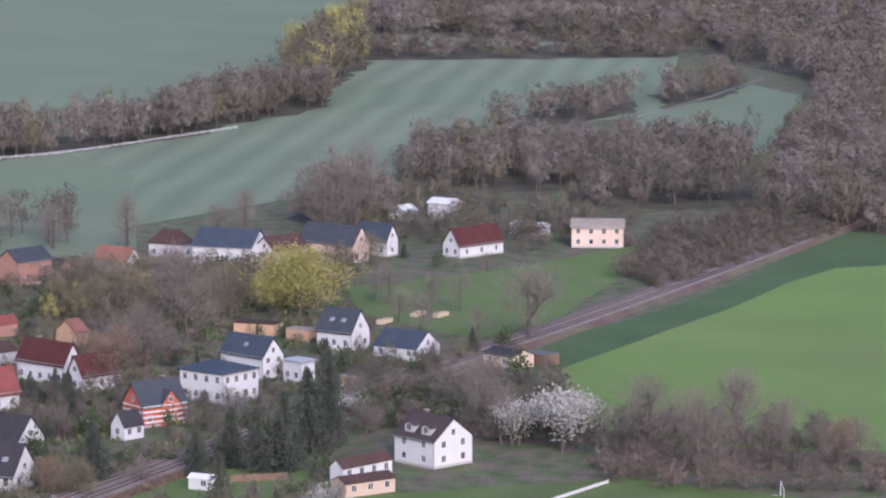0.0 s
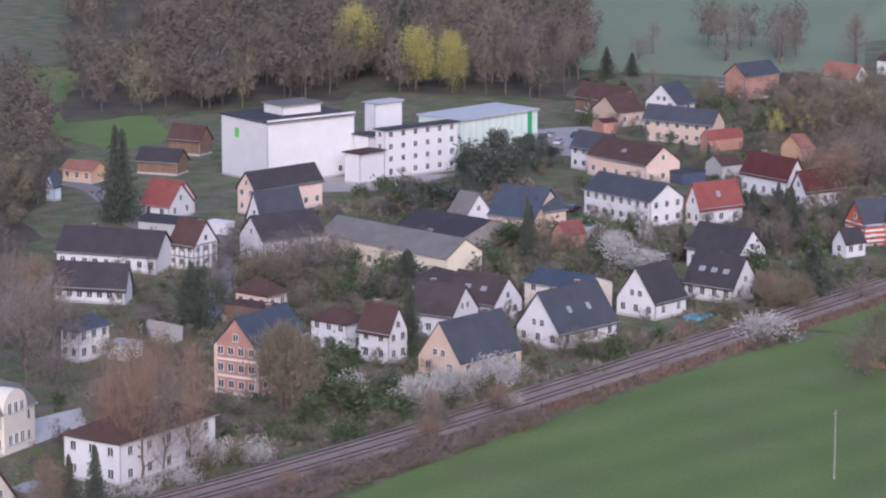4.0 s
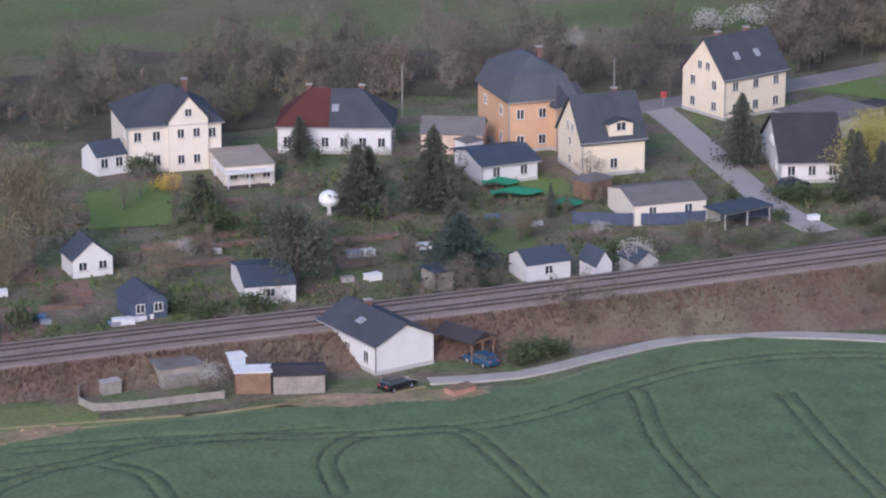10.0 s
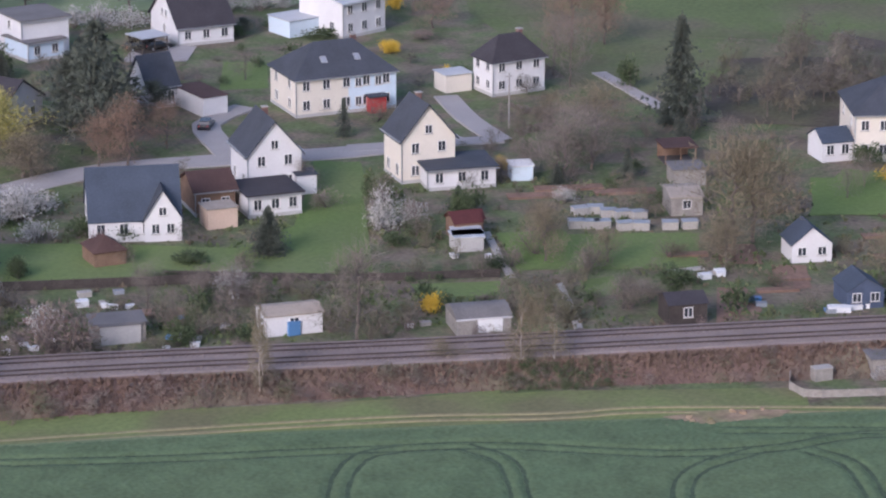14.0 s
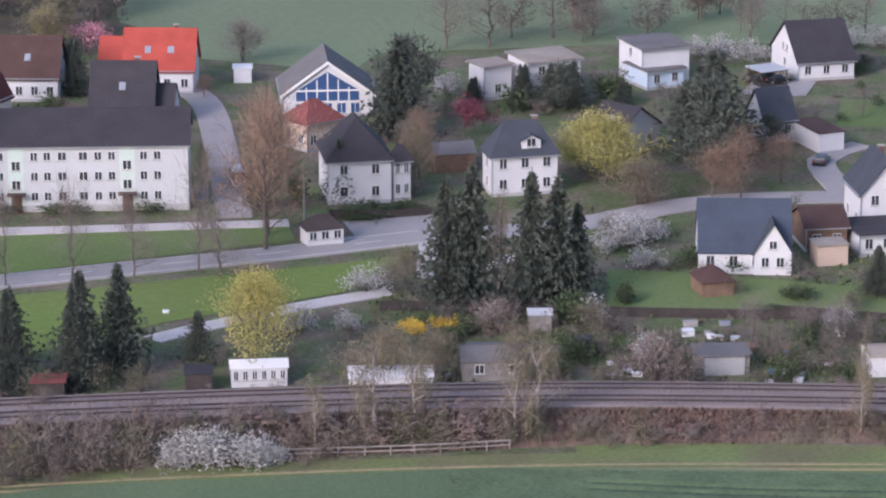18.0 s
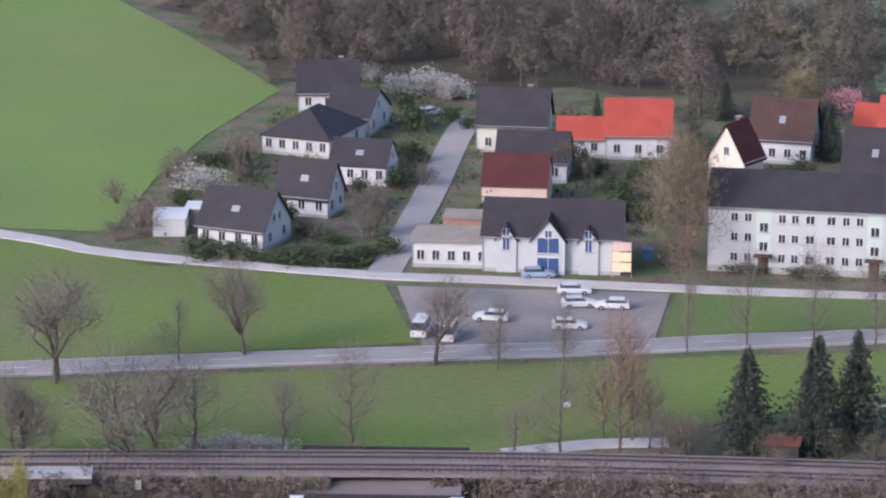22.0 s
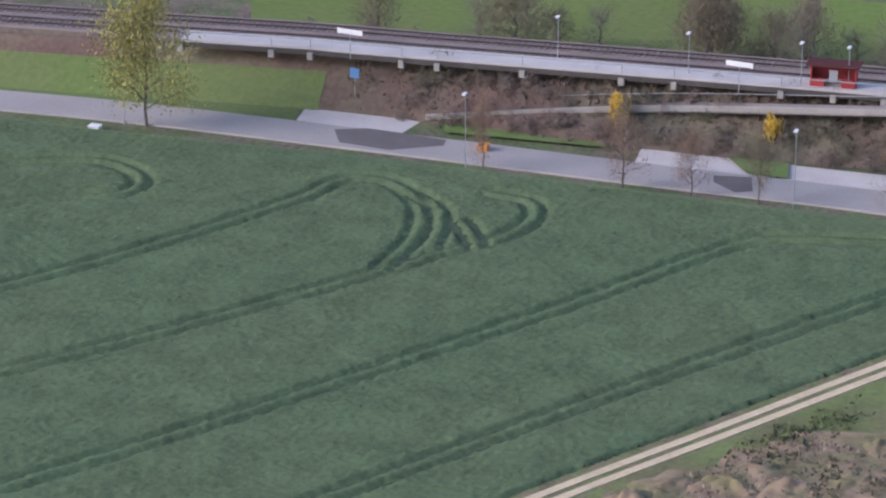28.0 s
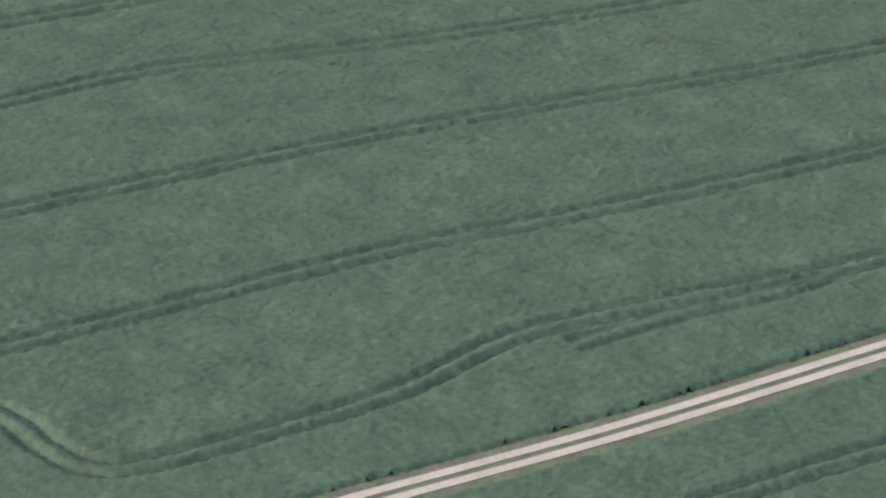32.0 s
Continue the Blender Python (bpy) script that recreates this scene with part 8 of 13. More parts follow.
plant("bare", 80.4, 380.8, 4.3, 5.5)
plant("bare", 20.7, 354.7, 8.0, 5.7)
plant("bare", 63.0, 458.5, 4.2, 4.0)
plant("bare", 33.4, 339.1, 5.2, 3.6)
plant("bud", 81.8, 380.5, 5.4, 6.8)
plant("bud", 119.7, 412.3, 5.4, 8.2)
plant("bud", 72.4, 345.5, 7.3, 7.5)
plant("bud", 77.4, 344.6, 6.6, 5.0)
plant("bud", 86.6, 343.0, 7.3, 6.9)
plant("blossombush", 44.4, 325.5, 3.1, 4.7)
plant("blossombush", 47.4, 325.9, 4.1, 4.7)
plant("blossombush", 49.6, 324.6, 4.4, 5.3)
plant("blossombush", 52.4, 324.1, 3.8, 5.3)
plant("blossombush", 55.1, 324.2, 2.5, 3.5)
plant("blossombush", 48.7, 334.6, 3.2, 3.0)
plant("blossombush", 76.7, 381.4, 3.6, 5.5)
plant("blossombush", 66.2, 367.4, 3.5, 4.0)
plant("blossombush", 114.7, 394.4, 4.1, 5.8)
plant("blossombush", 117.5, 396.5, 3.0, 3.6)
plant("blossombush", 71.4, 366.5, 2.8, 3.3)
plant("blossombush", 99.8, 363.6, 3.5, 4.7)
plant("blossombush", 89.1, 365.5, 2.8, 4.0)
plant("redbush", 102.0, 340.3, 6.7, 6.6)
plant("redbush", 89.4, 365.5, 4.2, 5.3)
plant("forsythia", 79.2, 365.1, 1.5, 2.6)
plant("forsythia", 83.3, 365.5, 1.4, 4.0)
plant("greenbush", 97.9, 364.0, 3.8, 4.7)
plant("greenbush", 132.4, 466.5, 5.2, 5.0)
plant("greenbush", 85.0, 364.1, 2.1, 4.0)
plant("greenbush", 83.9, 415.9, 1.5, 7.4)
plant("greenbush", 89.0, 415.0, 1.5, 4.4)
plant("greenbush", 46.3, 425.3, 1.6, 6.0)
plant("greenbush", 56.6, 423.5, 1.5, 6.0)
plant("greenbush", 36.0, 427.1, 1.7, 6.0)
plant("greenbush", 106.2, 369.2, 2.8, 2.7)
plant("greenbush", 21.2, 467.5, 2.5, 6.5)
plant("greenbush", 70.5, 421.0, 4.6, 3.0)
plant("greenbush", 76.2, 422.8, 4.7, 3.0)
plant("greenbush", 82.4, 361.3, 2.1, 3.3)
plant("greenbush", 22.7, 453.0, 4.9, 4.7)
plant("bush", 36.6, 329.5, 5.7, 7.1)
plant("bush", 33.0, 329.3, 5.7, 5.9)
plant("bush", 40.3, 330.7, 5.7, 5.4)
plant("bush", 29.4, 329.1, 5.0, 4.7)
plant("bush", 25.7, 333.2, 4.4, 4.8)
plant("bush", 22.3, 335.6, 5.1, 4.8)
plant("bush", 17.3, 331.2, 5.7, 5.9)
plant("bush", 13.6, 328.4, 5.6, 5.9)
plant("bush", 61.6, 325.1, 2.5, 3.6)
plant("bush", 66.0, 326.1, 2.5, 3.6)
plant("bush", 83.4, 324.8, 4.5, 3.6)
plant("bush", 70.7, 325.3, 2.5, 3.0)
plant("bush", 45.3, 350.3, 4.0, 4.4)
plant("bush", 41.0, 351.1, 4.0, 3.8)
plant("bush", 34.0, 350.4, 4.0, 3.8)
plant("bush", 24.8, 352.0, 5.3, 5.6)
plant("bush", 68.6, 352.2, 4.0, 4.5)
plant("bush", 72.1, 353.6, 3.4, 3.8)
plant("bush", 90.3, 342.4, 2.7, 3.8)
plant("bush", 96.5, 341.3, 3.3, 3.8)
plant("bush", 105.1, 339.7, 4.0, 3.8)
plant("bush", 84.5, 370.8, 2.1, 3.4)
plant("bush", 113.2, 399.9, 3.0, 4.4)
plant("bush", 26.6, 464.9, 5.0, 4.9)
plant("bush", 89.2, 323.8, 3.2, 3.6)
plant("spruce", 41.2, 515.4, 6.9, 3.7)
plant("spruce", 54.7, 488.4, 9.2, 3.9)
plant("pink", 59.7, 514.4, 5.3, 6.4)
plant("bud", 53.2, 515.9, 7.8, 8.1)
plant("bud", 14.8, 476.0, 6.0, 5.0)
plant("bud", 35.2, 496.0, 4.4, 4.3)
plant("redbare", 29.2, 431.9, 16.8, 9.1)
plant("redbare", 73.1, 483.1, 3.5, 3.4)
plant("redbare", 29.2, 420.9, 7.7, 5.2)
plant("oak", -26.5, 389.1, 12.6, 8.2)
plant("oak", -3.4, 385.5, 11.7, 7.5)
plant("bare", 4.4, 387.4, 7.9, 4.1)
plant("bare", 12.2, 386.9, 7.8, 4.1)
plant("bare", 21.9, 350.6, 5.3, 5.0)
plant("bare", 25.0, 350.4, 5.3, 5.6)
plant("blossombush", -6.7, 533.5, 4.2, 7.4)
plant("blossombush", -10.8, 533.7, 3.8, 4.6)
plant("blossombush", -2.6, 531.2, 3.3, 4.6)
plant("blossombush", -23.4, 351.2, 2.6, 5.6)
plant("blossombush", -25.9, 351.3, 2.6, 4.4)
plant("blossombush", -20.9, 351.4, 2.0, 3.8)
plant("blossombush", 46.4, 327.4, 3.8, 5.3)
plant("blossombush", 49.8, 326.3, 3.8, 5.3)
plant("blossombush", 52.7, 326.1, 3.5, 5.3)
plant("blossombush", 44.0, 327.5, 2.5, 3.5)
plant("blossombush", 55.7, 326.0, 2.2, 3.5)
plant("blossombush", -0.7, 531.1, 3.3, 4.6)
plant("greenbush", 49.4, 478.2, 3.6, 3.7)
plant("greenbush", 5.8, 429.0, 3.9, 3.7)
plant("greenbush", 10.5, 469.6, 2.5, 3.3)
plant("greenbush", 16.8, 486.3, 3.5, 4.2)
plant("greenbush", 19.1, 479.2, 2.6, 4.2)
plant("greenbush", 24.5, 472.1, 4.2, 3.3)
plant("greenbush", 25.9, 452.8, 3.3, 3.9)
plant("greenbush", 53.5, 489.5, 3.5, 3.4)
plant("greenbush", -1.7, 513.1, 2.7, 3.5)
plant("greenbush", -6.7, 487.6, 3.5, 3.4)
plant("greenbush", 13.8, 497.2, 2.7, 3.4)
plant("greenbush", 1.0, 509.1, 2.7, 2.6)
plant("bush", 0.6, 326.5, 5.0, 4.7)
plant("bush", 5.2, 325.4, 5.0, 4.7)
plant("bush", 9.9, 326.0, 5.0, 4.7)
plant("bush", 14.5, 325.7, 5.0, 4.7)
plant("bush", 19.2, 325.5, 5.0, 4.7)
plant("bush", 23.8, 324.4, 5.0, 4.7)
plant("bush", 28.5, 325.0, 5.0, 4.7)
plant("bush", 33.3, 326.4, 6.3, 7.0)
plant("bush", 36.8, 326.2, 5.6, 5.3)
plant("bush", 40.3, 326.0, 5.6, 4.7)
plant("bush", -2.3, 331.8, 3.8, 3.6)
plant("bush", -15.8, 329.1, 3.8, 4.7)
plant("bush", -20.4, 329.4, 3.8, 4.7)
plant("bush", -25.0, 328.0, 4.4, 5.3)
plant("bush", -12.8, 458.1, 4.9, 4.8)
plant("bush", -5.8, 473.8, 4.2, 4.9)
plant("bush", -20.1, 443.3, 3.2, 4.6)
plant("bush", -32.8, 475.3, 3.4, 4.1)
plant("oak", -48.0, 377.7, 14.4, 10.7)
plant("oak", -26.6, 389.4, 11.8, 8.2)
plant("bare", -34.2, 386.6, 8.2, 4.8)
plant("bare", -3.2, 386.4, 9.3, 6.8)
plant("bare", 12.0, 384.0, 5.7, 4.1)
plant("bare", 4.2, 383.5, 5.7, 4.1)
plant("bare", -90.1, 467.4, 6.0, 4.1)
plant("bare", -84.8, 467.8, 6.0, 4.1)
plant("bare", -80.1, 466.4, 5.1, 4.1)
plant("bare", -76.0, 466.7, 5.9, 4.9)
plant("bare", -97.0, 477.1, 5.2, 4.2)
plant("bare", -13.5, 442.9, 7.2, 7.3)
plant("bare", -48.1, 348.7, 8.3, 6.3)
plant("oak", -34.1, 339.9, 15.8, 15.2)
plant("redbush", -44.4, 445.2, 6.4, 6.2)
plant("redbush", -32.4, 488.7, 4.8, 5.5)
plant("redbush", 25.2, 539.3, 5.7, 6.5)
plant("redbush", -48.6, 448.0, 1.6, 3.1)
plant("blossombush", -93.2, 457.4, 5.0, 5.7)
plant("blossombush", -37.8, 466.1, 5.2, 6.9)
plant("blossombush", -5.1, 530.9, 5.2, 7.3)
plant("blossombush", -1.4, 529.1, 4.2, 4.6)
plant("blossombush", -25.8, 351.2, 3.0, 5.0)
plant("blossombush", -22.6, 350.8, 3.0, 5.0)
plant("blossombush", -20.1, 351.0, 2.3, 3.7)
plant("blossombush", -29.6, 351.9, 2.3, 3.8)
plant("blossombush", -54.4, 349.2, 2.7, 3.1)
plant("blossombush", -58.2, 349.5, 2.3, 3.1)
plant("blossombush", -24.5, 557.8, 3.4, 4.8)
plant("blossombush", -15.5, 542.9, 3.8, 3.7)
plant("greenbush", -31.1, 434.4, 2.2, 9.1)
plant("greenbush", -24.2, 432.6, 2.2, 7.6)
plant("greenbush", -18.0, 431.0, 2.0, 6.8)
plant("greenbush", -13.6, 432.8, 2.0, 4.5)
plant("greenbush", -35.1, 436.4, 2.2, 4.6)
plant("greenbush", -39.2, 457.9, 3.7, 4.0)
plant("greenbush", -21.7, 443.8, 2.4, 3.1)
plant("greenbush", -18.5, 441.1, 2.0, 3.8)
plant("greenbush", -10.6, 435.8, 3.2, 3.8)
plant("greenbush", -24.5, 452.7, 3.3, 3.2)
plant("greenbush", -10.0, 473.0, 3.4, 4.1)
plant("greenbush", -7.8, 486.8, 4.3, 3.4)
plant("greenbush", -35.6, 484.9, 2.6, 4.2)
plant("greenbush", -7.4, 508.9, 3.6, 3.5)
plant("greenbush", -9.4, 520.4, 3.7, 3.6)
plant("greenbush", -15.6, 469.3, 2.5, 3.3)
plant("greenbush", -38.1, 484.7, 2.2, 3.4)
plant("bush", -43.3, 477.4, 3.4, 5.0)
plant("bush", -42.3, 484.4, 3.5, 4.2)
plant("bush", -32.8, 481.6, 3.4, 3.3)
plant("bush", -20.5, 435.1, 2.4, 4.6)
plant("bush", -8.5, 479.8, 3.4, 4.2)
plant("bush", 1.4, 477.1, 1.7, 3.3)
plant("bush", -47.2, 442.0, 2.4, 3.1)
plant("oak", -117.4, 371.7, 17.6, 16.1)
plant("oak", -48.0, 379.5, 13.1, 12.5)
plant("bare", -94.5, 380.2, 14.8, 7.9)
plant("bare", -136.7, 379.6, 11.8, 5.7)
plant("bare", -119.4, 340.4, 7.4, 5.8)
plant("bare", -114.1, 341.6, 8.7, 4.5)
plant("bare", -106.8, 345.7, 5.4, 5.8)
plant("bare", -72.7, 348.2, 8.0, 5.7)
plant("bare", -86.5, 346.2, 6.7, 5.1)
plant("bare", -48.4, 349.6, 9.6, 6.9)
plant("bare", -64.9, 351.0, 6.0, 5.7)
plant("bare", -77.8, 348.1, 5.3, 5.1)
plant("bare", -34.6, 357.7, 7.4, 7.0)
plant("bare", -80.1, 462.3, 5.0, 3.3)
plant("bare", -84.0, 461.4, 5.0, 3.3)
plant("bare", -74.5, 458.6, 5.8, 4.0)
plant("bare", -89.1, 462.0, 5.1, 3.3)
plant("oak", -33.3, 346.2, 12.4, 12.4)
plant("redbare", -106.6, 305.2, 8.7, 3.5)
plant("redbare", -63.2, 305.9, 10.5, 4.2)
plant("redbare", -49.9, 306.3, 6.6, 2.5)
plant("redbare", -84.5, 305.2, 7.3, 3.7)
plant("redbare", -55.1, 317.9, 9.3, 5.2)
plant("birch", -82.0, 345.1, 11.8, 5.2)
plant("birch", -47.5, 318.7, 10.2, 3.8)
plant("birch", -44.5, 319.4, 10.5, 3.8)
plant("redbare", -91.6, 305.1, 8.0, 4.2)
plant("birch", -57.6, 306.3, 10.8, 3.1)
plant("bud", -77.4, 305.0, 8.0, 2.6)
plant("birch", -28.5, 312.3, 9.1, 4.0)
plant("birch", -95.2, 317.6, 6.3, 3.3)
plant("bud", -94.9, 348.4, 8.1, 6.7)
plant("bud", -111.7, 344.6, 5.4, 4.5)
plant("forsythia", -96.5, 319.6, 4.0, 2.4, z=1.3)
plant("forsythia", -80.2, 320.8, 3.4, 2.2, z=1.0)
plant("forsythia", -60.6, 323.6, 3.8, 2.1)
plant("blossombush", -118.1, 460.6, 3.8, 6.6)
plant("blossombush", -112.9, 460.0, 4.2, 6.6)
plant("blossombush", -106.1, 459.8, 5.1, 7.4)
plant("blossombush", -100.7, 457.7, 5.9, 7.3)
plant("blossombush", -94.8, 457.3, 5.9, 7.3)
plant("blossombush", -92.4, 457.9, 4.2, 4.1)
plant("blossombush", -58.1, 348.9, 1.7, 3.8)
plant("blossombush", -55.0, 349.5, 1.7, 3.8)
plant("blossombush", -67.2, 346.4, 1.2, 2.5)
plant("bush", -123.1, 460.2, 3.8, 6.6)
plant("bush", -128.2, 460.1, 3.8, 6.6)
plant("bush", -134.0, 462.3, 3.4, 6.7)
plant("bush", -104.1, 462.0, 5.1, 4.9)
plant("bush", -113.6, 340.1, 2.0, 2.5)
plant("redbush", -57.6, 328.7, 7.0, 5.4, z=0.3)
plant("redbush", -49.1, 461.4, 4.2, 4.0, z=0.3)
plant("redbush", -44.6, 449.7, 4.5, 6.3, z=0.3)
plant("redbush", -51.0, 318.0, 2.5, 2.9, z=0.3)
plant("redbush", -40.3, 329.0, 3.8, 4.7, z=0.3)
plant("redbush", -36.3, 329.9, 4.4, 4.7, z=0.3)
plant("redbush", -42.6, 328.5, 3.8, 3.6, z=0.3)
plant("redbush", -43.7, 319.6, 3.1, 3.5, z=0.3)
plant("willow", -144.7, 305.8, 15.0, 10.0)
plant("bud", -130.9, 338.6, 8.8, 6.7)
plant("bud", -94.2, 347.6, 8.4, 6.4)
plant("redbush", -133.9, 322.1, 4.9, 5.0)
plant("redbush", -131.0, 323.0, 3.3, 4.3)
plant("redbush", -140.8, 325.8, 2.7, 3.8)

# trees that stand before the houses
plant("redbare", 354.9, 293.4, 15.6, 7.3)
plant("redbare", 354.8, 288.7, 16.7, 7.7)
plant("bare", 356.9, 286.3, 16.3, 6.9)
plant("redbare", 361.7, 285.5, 11.9, 5.4)
plant("birch", 376.3, 312.3, 12.6, 4.9)
plant("birch", 378.3, 310.0, 12.1, 4.9)
plant("redbare", 335.8, 276.6, 3.1, 4.4)
plant("bud", 328.1, 283.4, 6.2, 5.5)
plant("redbare", 321.4, 289.1, 3.9, 4.4)
plant("bare", 503.2, 497.4, 10.9, 20.2)
plant("redbare", 488.6, 492.9, 10.7, 17.5)
plant("bud", 496.7, 472.9, 11.8, 15.0)
plant("willow", 523.2, 496.5, 9.9, 9.1)
plant("bare", 488.0, 472.7, 10.5, 17.1)
plant("redbare", 464.6, 480.1, 12.6, 16.8)
plant("spruce", 485.7, 455.5, 10.3, 7.2)
plant("bud", 467.1, 421.3, 9.8, 11.6)
plant("bare", 470.8, 434.9, 13.3, 15.1)
plant("redbare", 386.7, 352.5, 6.9, 7.9)
plant("willow", 377.9, 395.1, 17.6, 12.0)
plant("willow", 377.9, 381.9, 14.1, 8.1)
plant("bare", 403.1, 352.4, 12.2, 11.7)
plant("redbare", 417.4, 362.4, 13.6, 11.2)
plant("bare", 388.3, 332.5, 7.2, 8.6)
plant("redbare", 69.6, 408.3, 17.5, 11.5)
plant("bud", 92.2, 423.3, 10.1, 5.1)
plant("bud", 28.8, 426.4, 18.4, 9.3)
plant("redbare", 70.7, 415.9, 16.9, 8.2)
plant("bud", 63.9, 424.4, 8.5, 3.6)
plant("bush", -12.5, 444.4, 7.6, 6.0)
plant("bush", -33.2, 482.1, 6.0, 5.7)
plant("bare", 82.6, 504.9, 6.8, 7.7)
plant("bare", 82.4, 504.6, 6.7, 8.6)
plant("willow", 54.2, 521.9, 6.0, 6.2)
plant("redbare", 17.2, 350.8, 16.3, 7.1)
plant("bare", 10.8, 353.1, 10.5, 6.5)
plant("bare", -12.3, 350.6, 13.0, 7.7)
plant("bare", -19.7, 351.9, 9.5, 6.5)
plant("bare", 5.8, 353.4, 5.3, 4.7)
plant("spruce", 84.9, 372.5, 17.3, 8.0)
plant("spruce", 88.0, 372.5, 18.8, 8.0)
plant("spruce", 94.9, 370.9, 17.8, 7.5)
plant("spruce", 98.2, 371.3, 16.8, 7.5)
plant("spruce", 101.1, 373.0, 12.7, 5.7)
plant("poplar", 92.1, 375.0, 13.7, 2.9)
plant("spruce", 39.8, 359.4, 12.3, 6.7)
plant("spruce", 43.9, 357.5, 13.5, 7.0)
plant("spruce", 32.0, 360.2, 10.6, 6.2)
plant("willow", 60.6, 364.2, 8.8, 5.9)
plant("spruce", 53.1, 359.5, 6.4, 4.5)
plant("bud", 193.5, 347.9, 14.1, 11.0)
plant("bud", 186.1, 341.0, 5.7, 7.2)
plant("bare", 134.1, 331.0, 11.9, 9.0)
plant("bud", 147.2, 313.7, 9.7, 4.4)
plant("bare", 184.0, 381.2, 10.3, 10.7)
plant("bud", 166.6, 350.7, 7.1, 5.2)
plant("bare", 126.7, 350.7, 4.8, 6.3)
plant("bush", 167.7, 330.3, 4.8, 5.0)
plant("pine", 213.6, 319.7, 9.8, 8.4)
plant("pine", 216.6, 325.2, 8.5, 7.2)
plant("redbare", 280.5, 393.4, 6.4, 7.3)
plant("bush", 229.0, 286.5, 6.8, 7.4)
plant("bush", 234.8, 284.4, 5.4, 6.8)
plant("bud", 249.4, 319.9, 3.3, 4.1)
plant("blossom", 250.3, 300.4, 3.9, 3.9)
plant("bare", 227.2, 304.6, 4.9, 5.1)
plant("spruce", 246.7, 337.2, 11.7, 8.7)
plant("bluespruce", 231.0, 310.3, 8.8, 8.6)
plant("spruce", 292.7, 329.8, 10.7, 6.4)

# woods
woods("woodland", "row of bare brown trees along a field edge", [(971.1, 545.5), (1064.1, 520.6), (1112.3, 544.1), (1022.3, 574.1)], ['poplar', 'bare', 'poplar', 'redbare', 'bud'], 0.014, (12, 18), (9, 13), 1)
woods("woodland", "row of bare brown trees along a field edge", [(1063.3, 522.4), (1200.5, 518.7), (1295.1, 562.1), (1111.6, 546.0)], ['poplar', 'bare', 'poplar', 'redbare', 'bud'], 0.014, (14, 20), (10, 14), 2)
woods("woodland", "group of tall olive-green budding trees", [(1196.5, 528.9), (1384.5, 578.8), (1663.8, 698.8), (1370.7, 614.1)], ['bud', 'bud', 'bare', 'willow'], 0.009, (16, 24), (12, 16), 3)
woods("woodland", "low hedgerow of bare trees", [(1419.5, 596.3), (1491.8, 467.2), (1567.2, 490.9), (1497.2, 628.9)], ['poplar', 'bare', 'poplar', 'redbare', 'bud'], 0.006, (7, 12), (9, 14), 4)
woods("woodland", "distant brown woodland", [(1583.7, 665.2), (1536.8, 371.1), (2231.1, 501.1), (2092.7, 854.2)], ['poplar', 'bare', 'poplar', 'redbare', 'bud'], 0.0042, (12, 20), (14, 20), 5)
woods("woodland", "brown woodland behind the village", [(939.9, 385.6), (966.9, 336.8), (1084.9, 378.0), (1040.5, 416.6)], ['poplar', 'bare', 'poplar', 'redbare', 'bud'], 0.01, (11, 17), (9, 14), 6)
woods("woodland", "brown woodland behind the village", [(926.6, 322.7), (945.9, 273.3), (1107.6, 320.2), (1084.9, 378.0)], ['poplar', 'bare', 'poplar', 'redbare', 'bud'], 0.009, (11, 16), (9, 14), 7)
woods("woodland", "brown woodland behind the farm", [(860.8, 382.5), (870.2, 358.7), (939.3, 387.2), (923.2, 408.3)], ['poplar', 'bare', 'poplar', 'redbare', 'bud'], 0.01, (12, 17), (9, 13), 8)
woods("woodland", "group of bare trees in the field", [(1111.8, 415.0), (1221.4, 400.4), (1291.5, 423.5), (1170.7, 436.9)], ['poplar', 'bare', 'poplar', 'redbare', 'bud'], 0.006, (10, 15), (11, 14), 9)
woods("woodland", "group of bare trees by the lane", [(1236.2, 395.0), (1320.0, 386.7), (1415.5, 414.8), (1295.3, 413.9)], ['poplar', 'bare', 'poplar', 'redbare', 'bud'], 0.006, (10, 14), (11, 14), 10)
woods("woodland", "brown woodland on the rise", [(908.0, 262.2), (899.6, 216.3), (1384.5, 334.1), (1181.0, 322.4)], ['poplar', 'bare', 'poplar', 'redbare', 'bud'], 0.010, (12, 18), (10, 15), 11)
woods("woodland", "reddish scrub along the railway cutting", [(788.2, 262.5), (924.0, 238.6), (951.4, 259.4), (848.5, 282.7)], ['redbush', 'bush', 'redbare', 'bare'], 0.035, (3.5, 8), (5, 8), 12, floor=False)
woods("woodland", "reddish scrub along the railway cutting", [(772, 247), (905.0, 234.5), (960, 250), (800, 262)], ['redbush', 'bush', 'redbush'], 0.05, (2.5, 5), (4, 6), 140, floor=False)
woods("woodland", "brown woodland on the rise", [(905, 234), (960, 206), (1480, 345), (1384.5, 372)], ['poplar', 'bare', 'poplar', 'redbare', 'bud'], 0.009, (11, 17), (10, 15), 141)
woods("woodland", "brown woodland behind the lane", [(1384, 372), (1480, 345), (1760, 440), (1530, 470)], ['poplar', 'bare', 'poplar', 'redbare', 'bud'], 0.007, (11, 17), (11, 16), 142)
woods("woodland", "hedge of bare trees and shrubs below the corn field", [(588, 192), (596, 150), (603, 152), (601, 200)], ['redbare', 'bush', 'bare', 'bush', 'redbush'], 0.06, (3, 8), (4, 7), 143, floor=False)
woods("woodland", "brown woodland behind the factory", [(604.4, 512.8), (673.9, 480.6), (769.0, 548.2), (707.6, 599.7)], ['bare', 'bare', 'redbare', 'bud'], 0.007, (11, 17), (9, 14), 13)
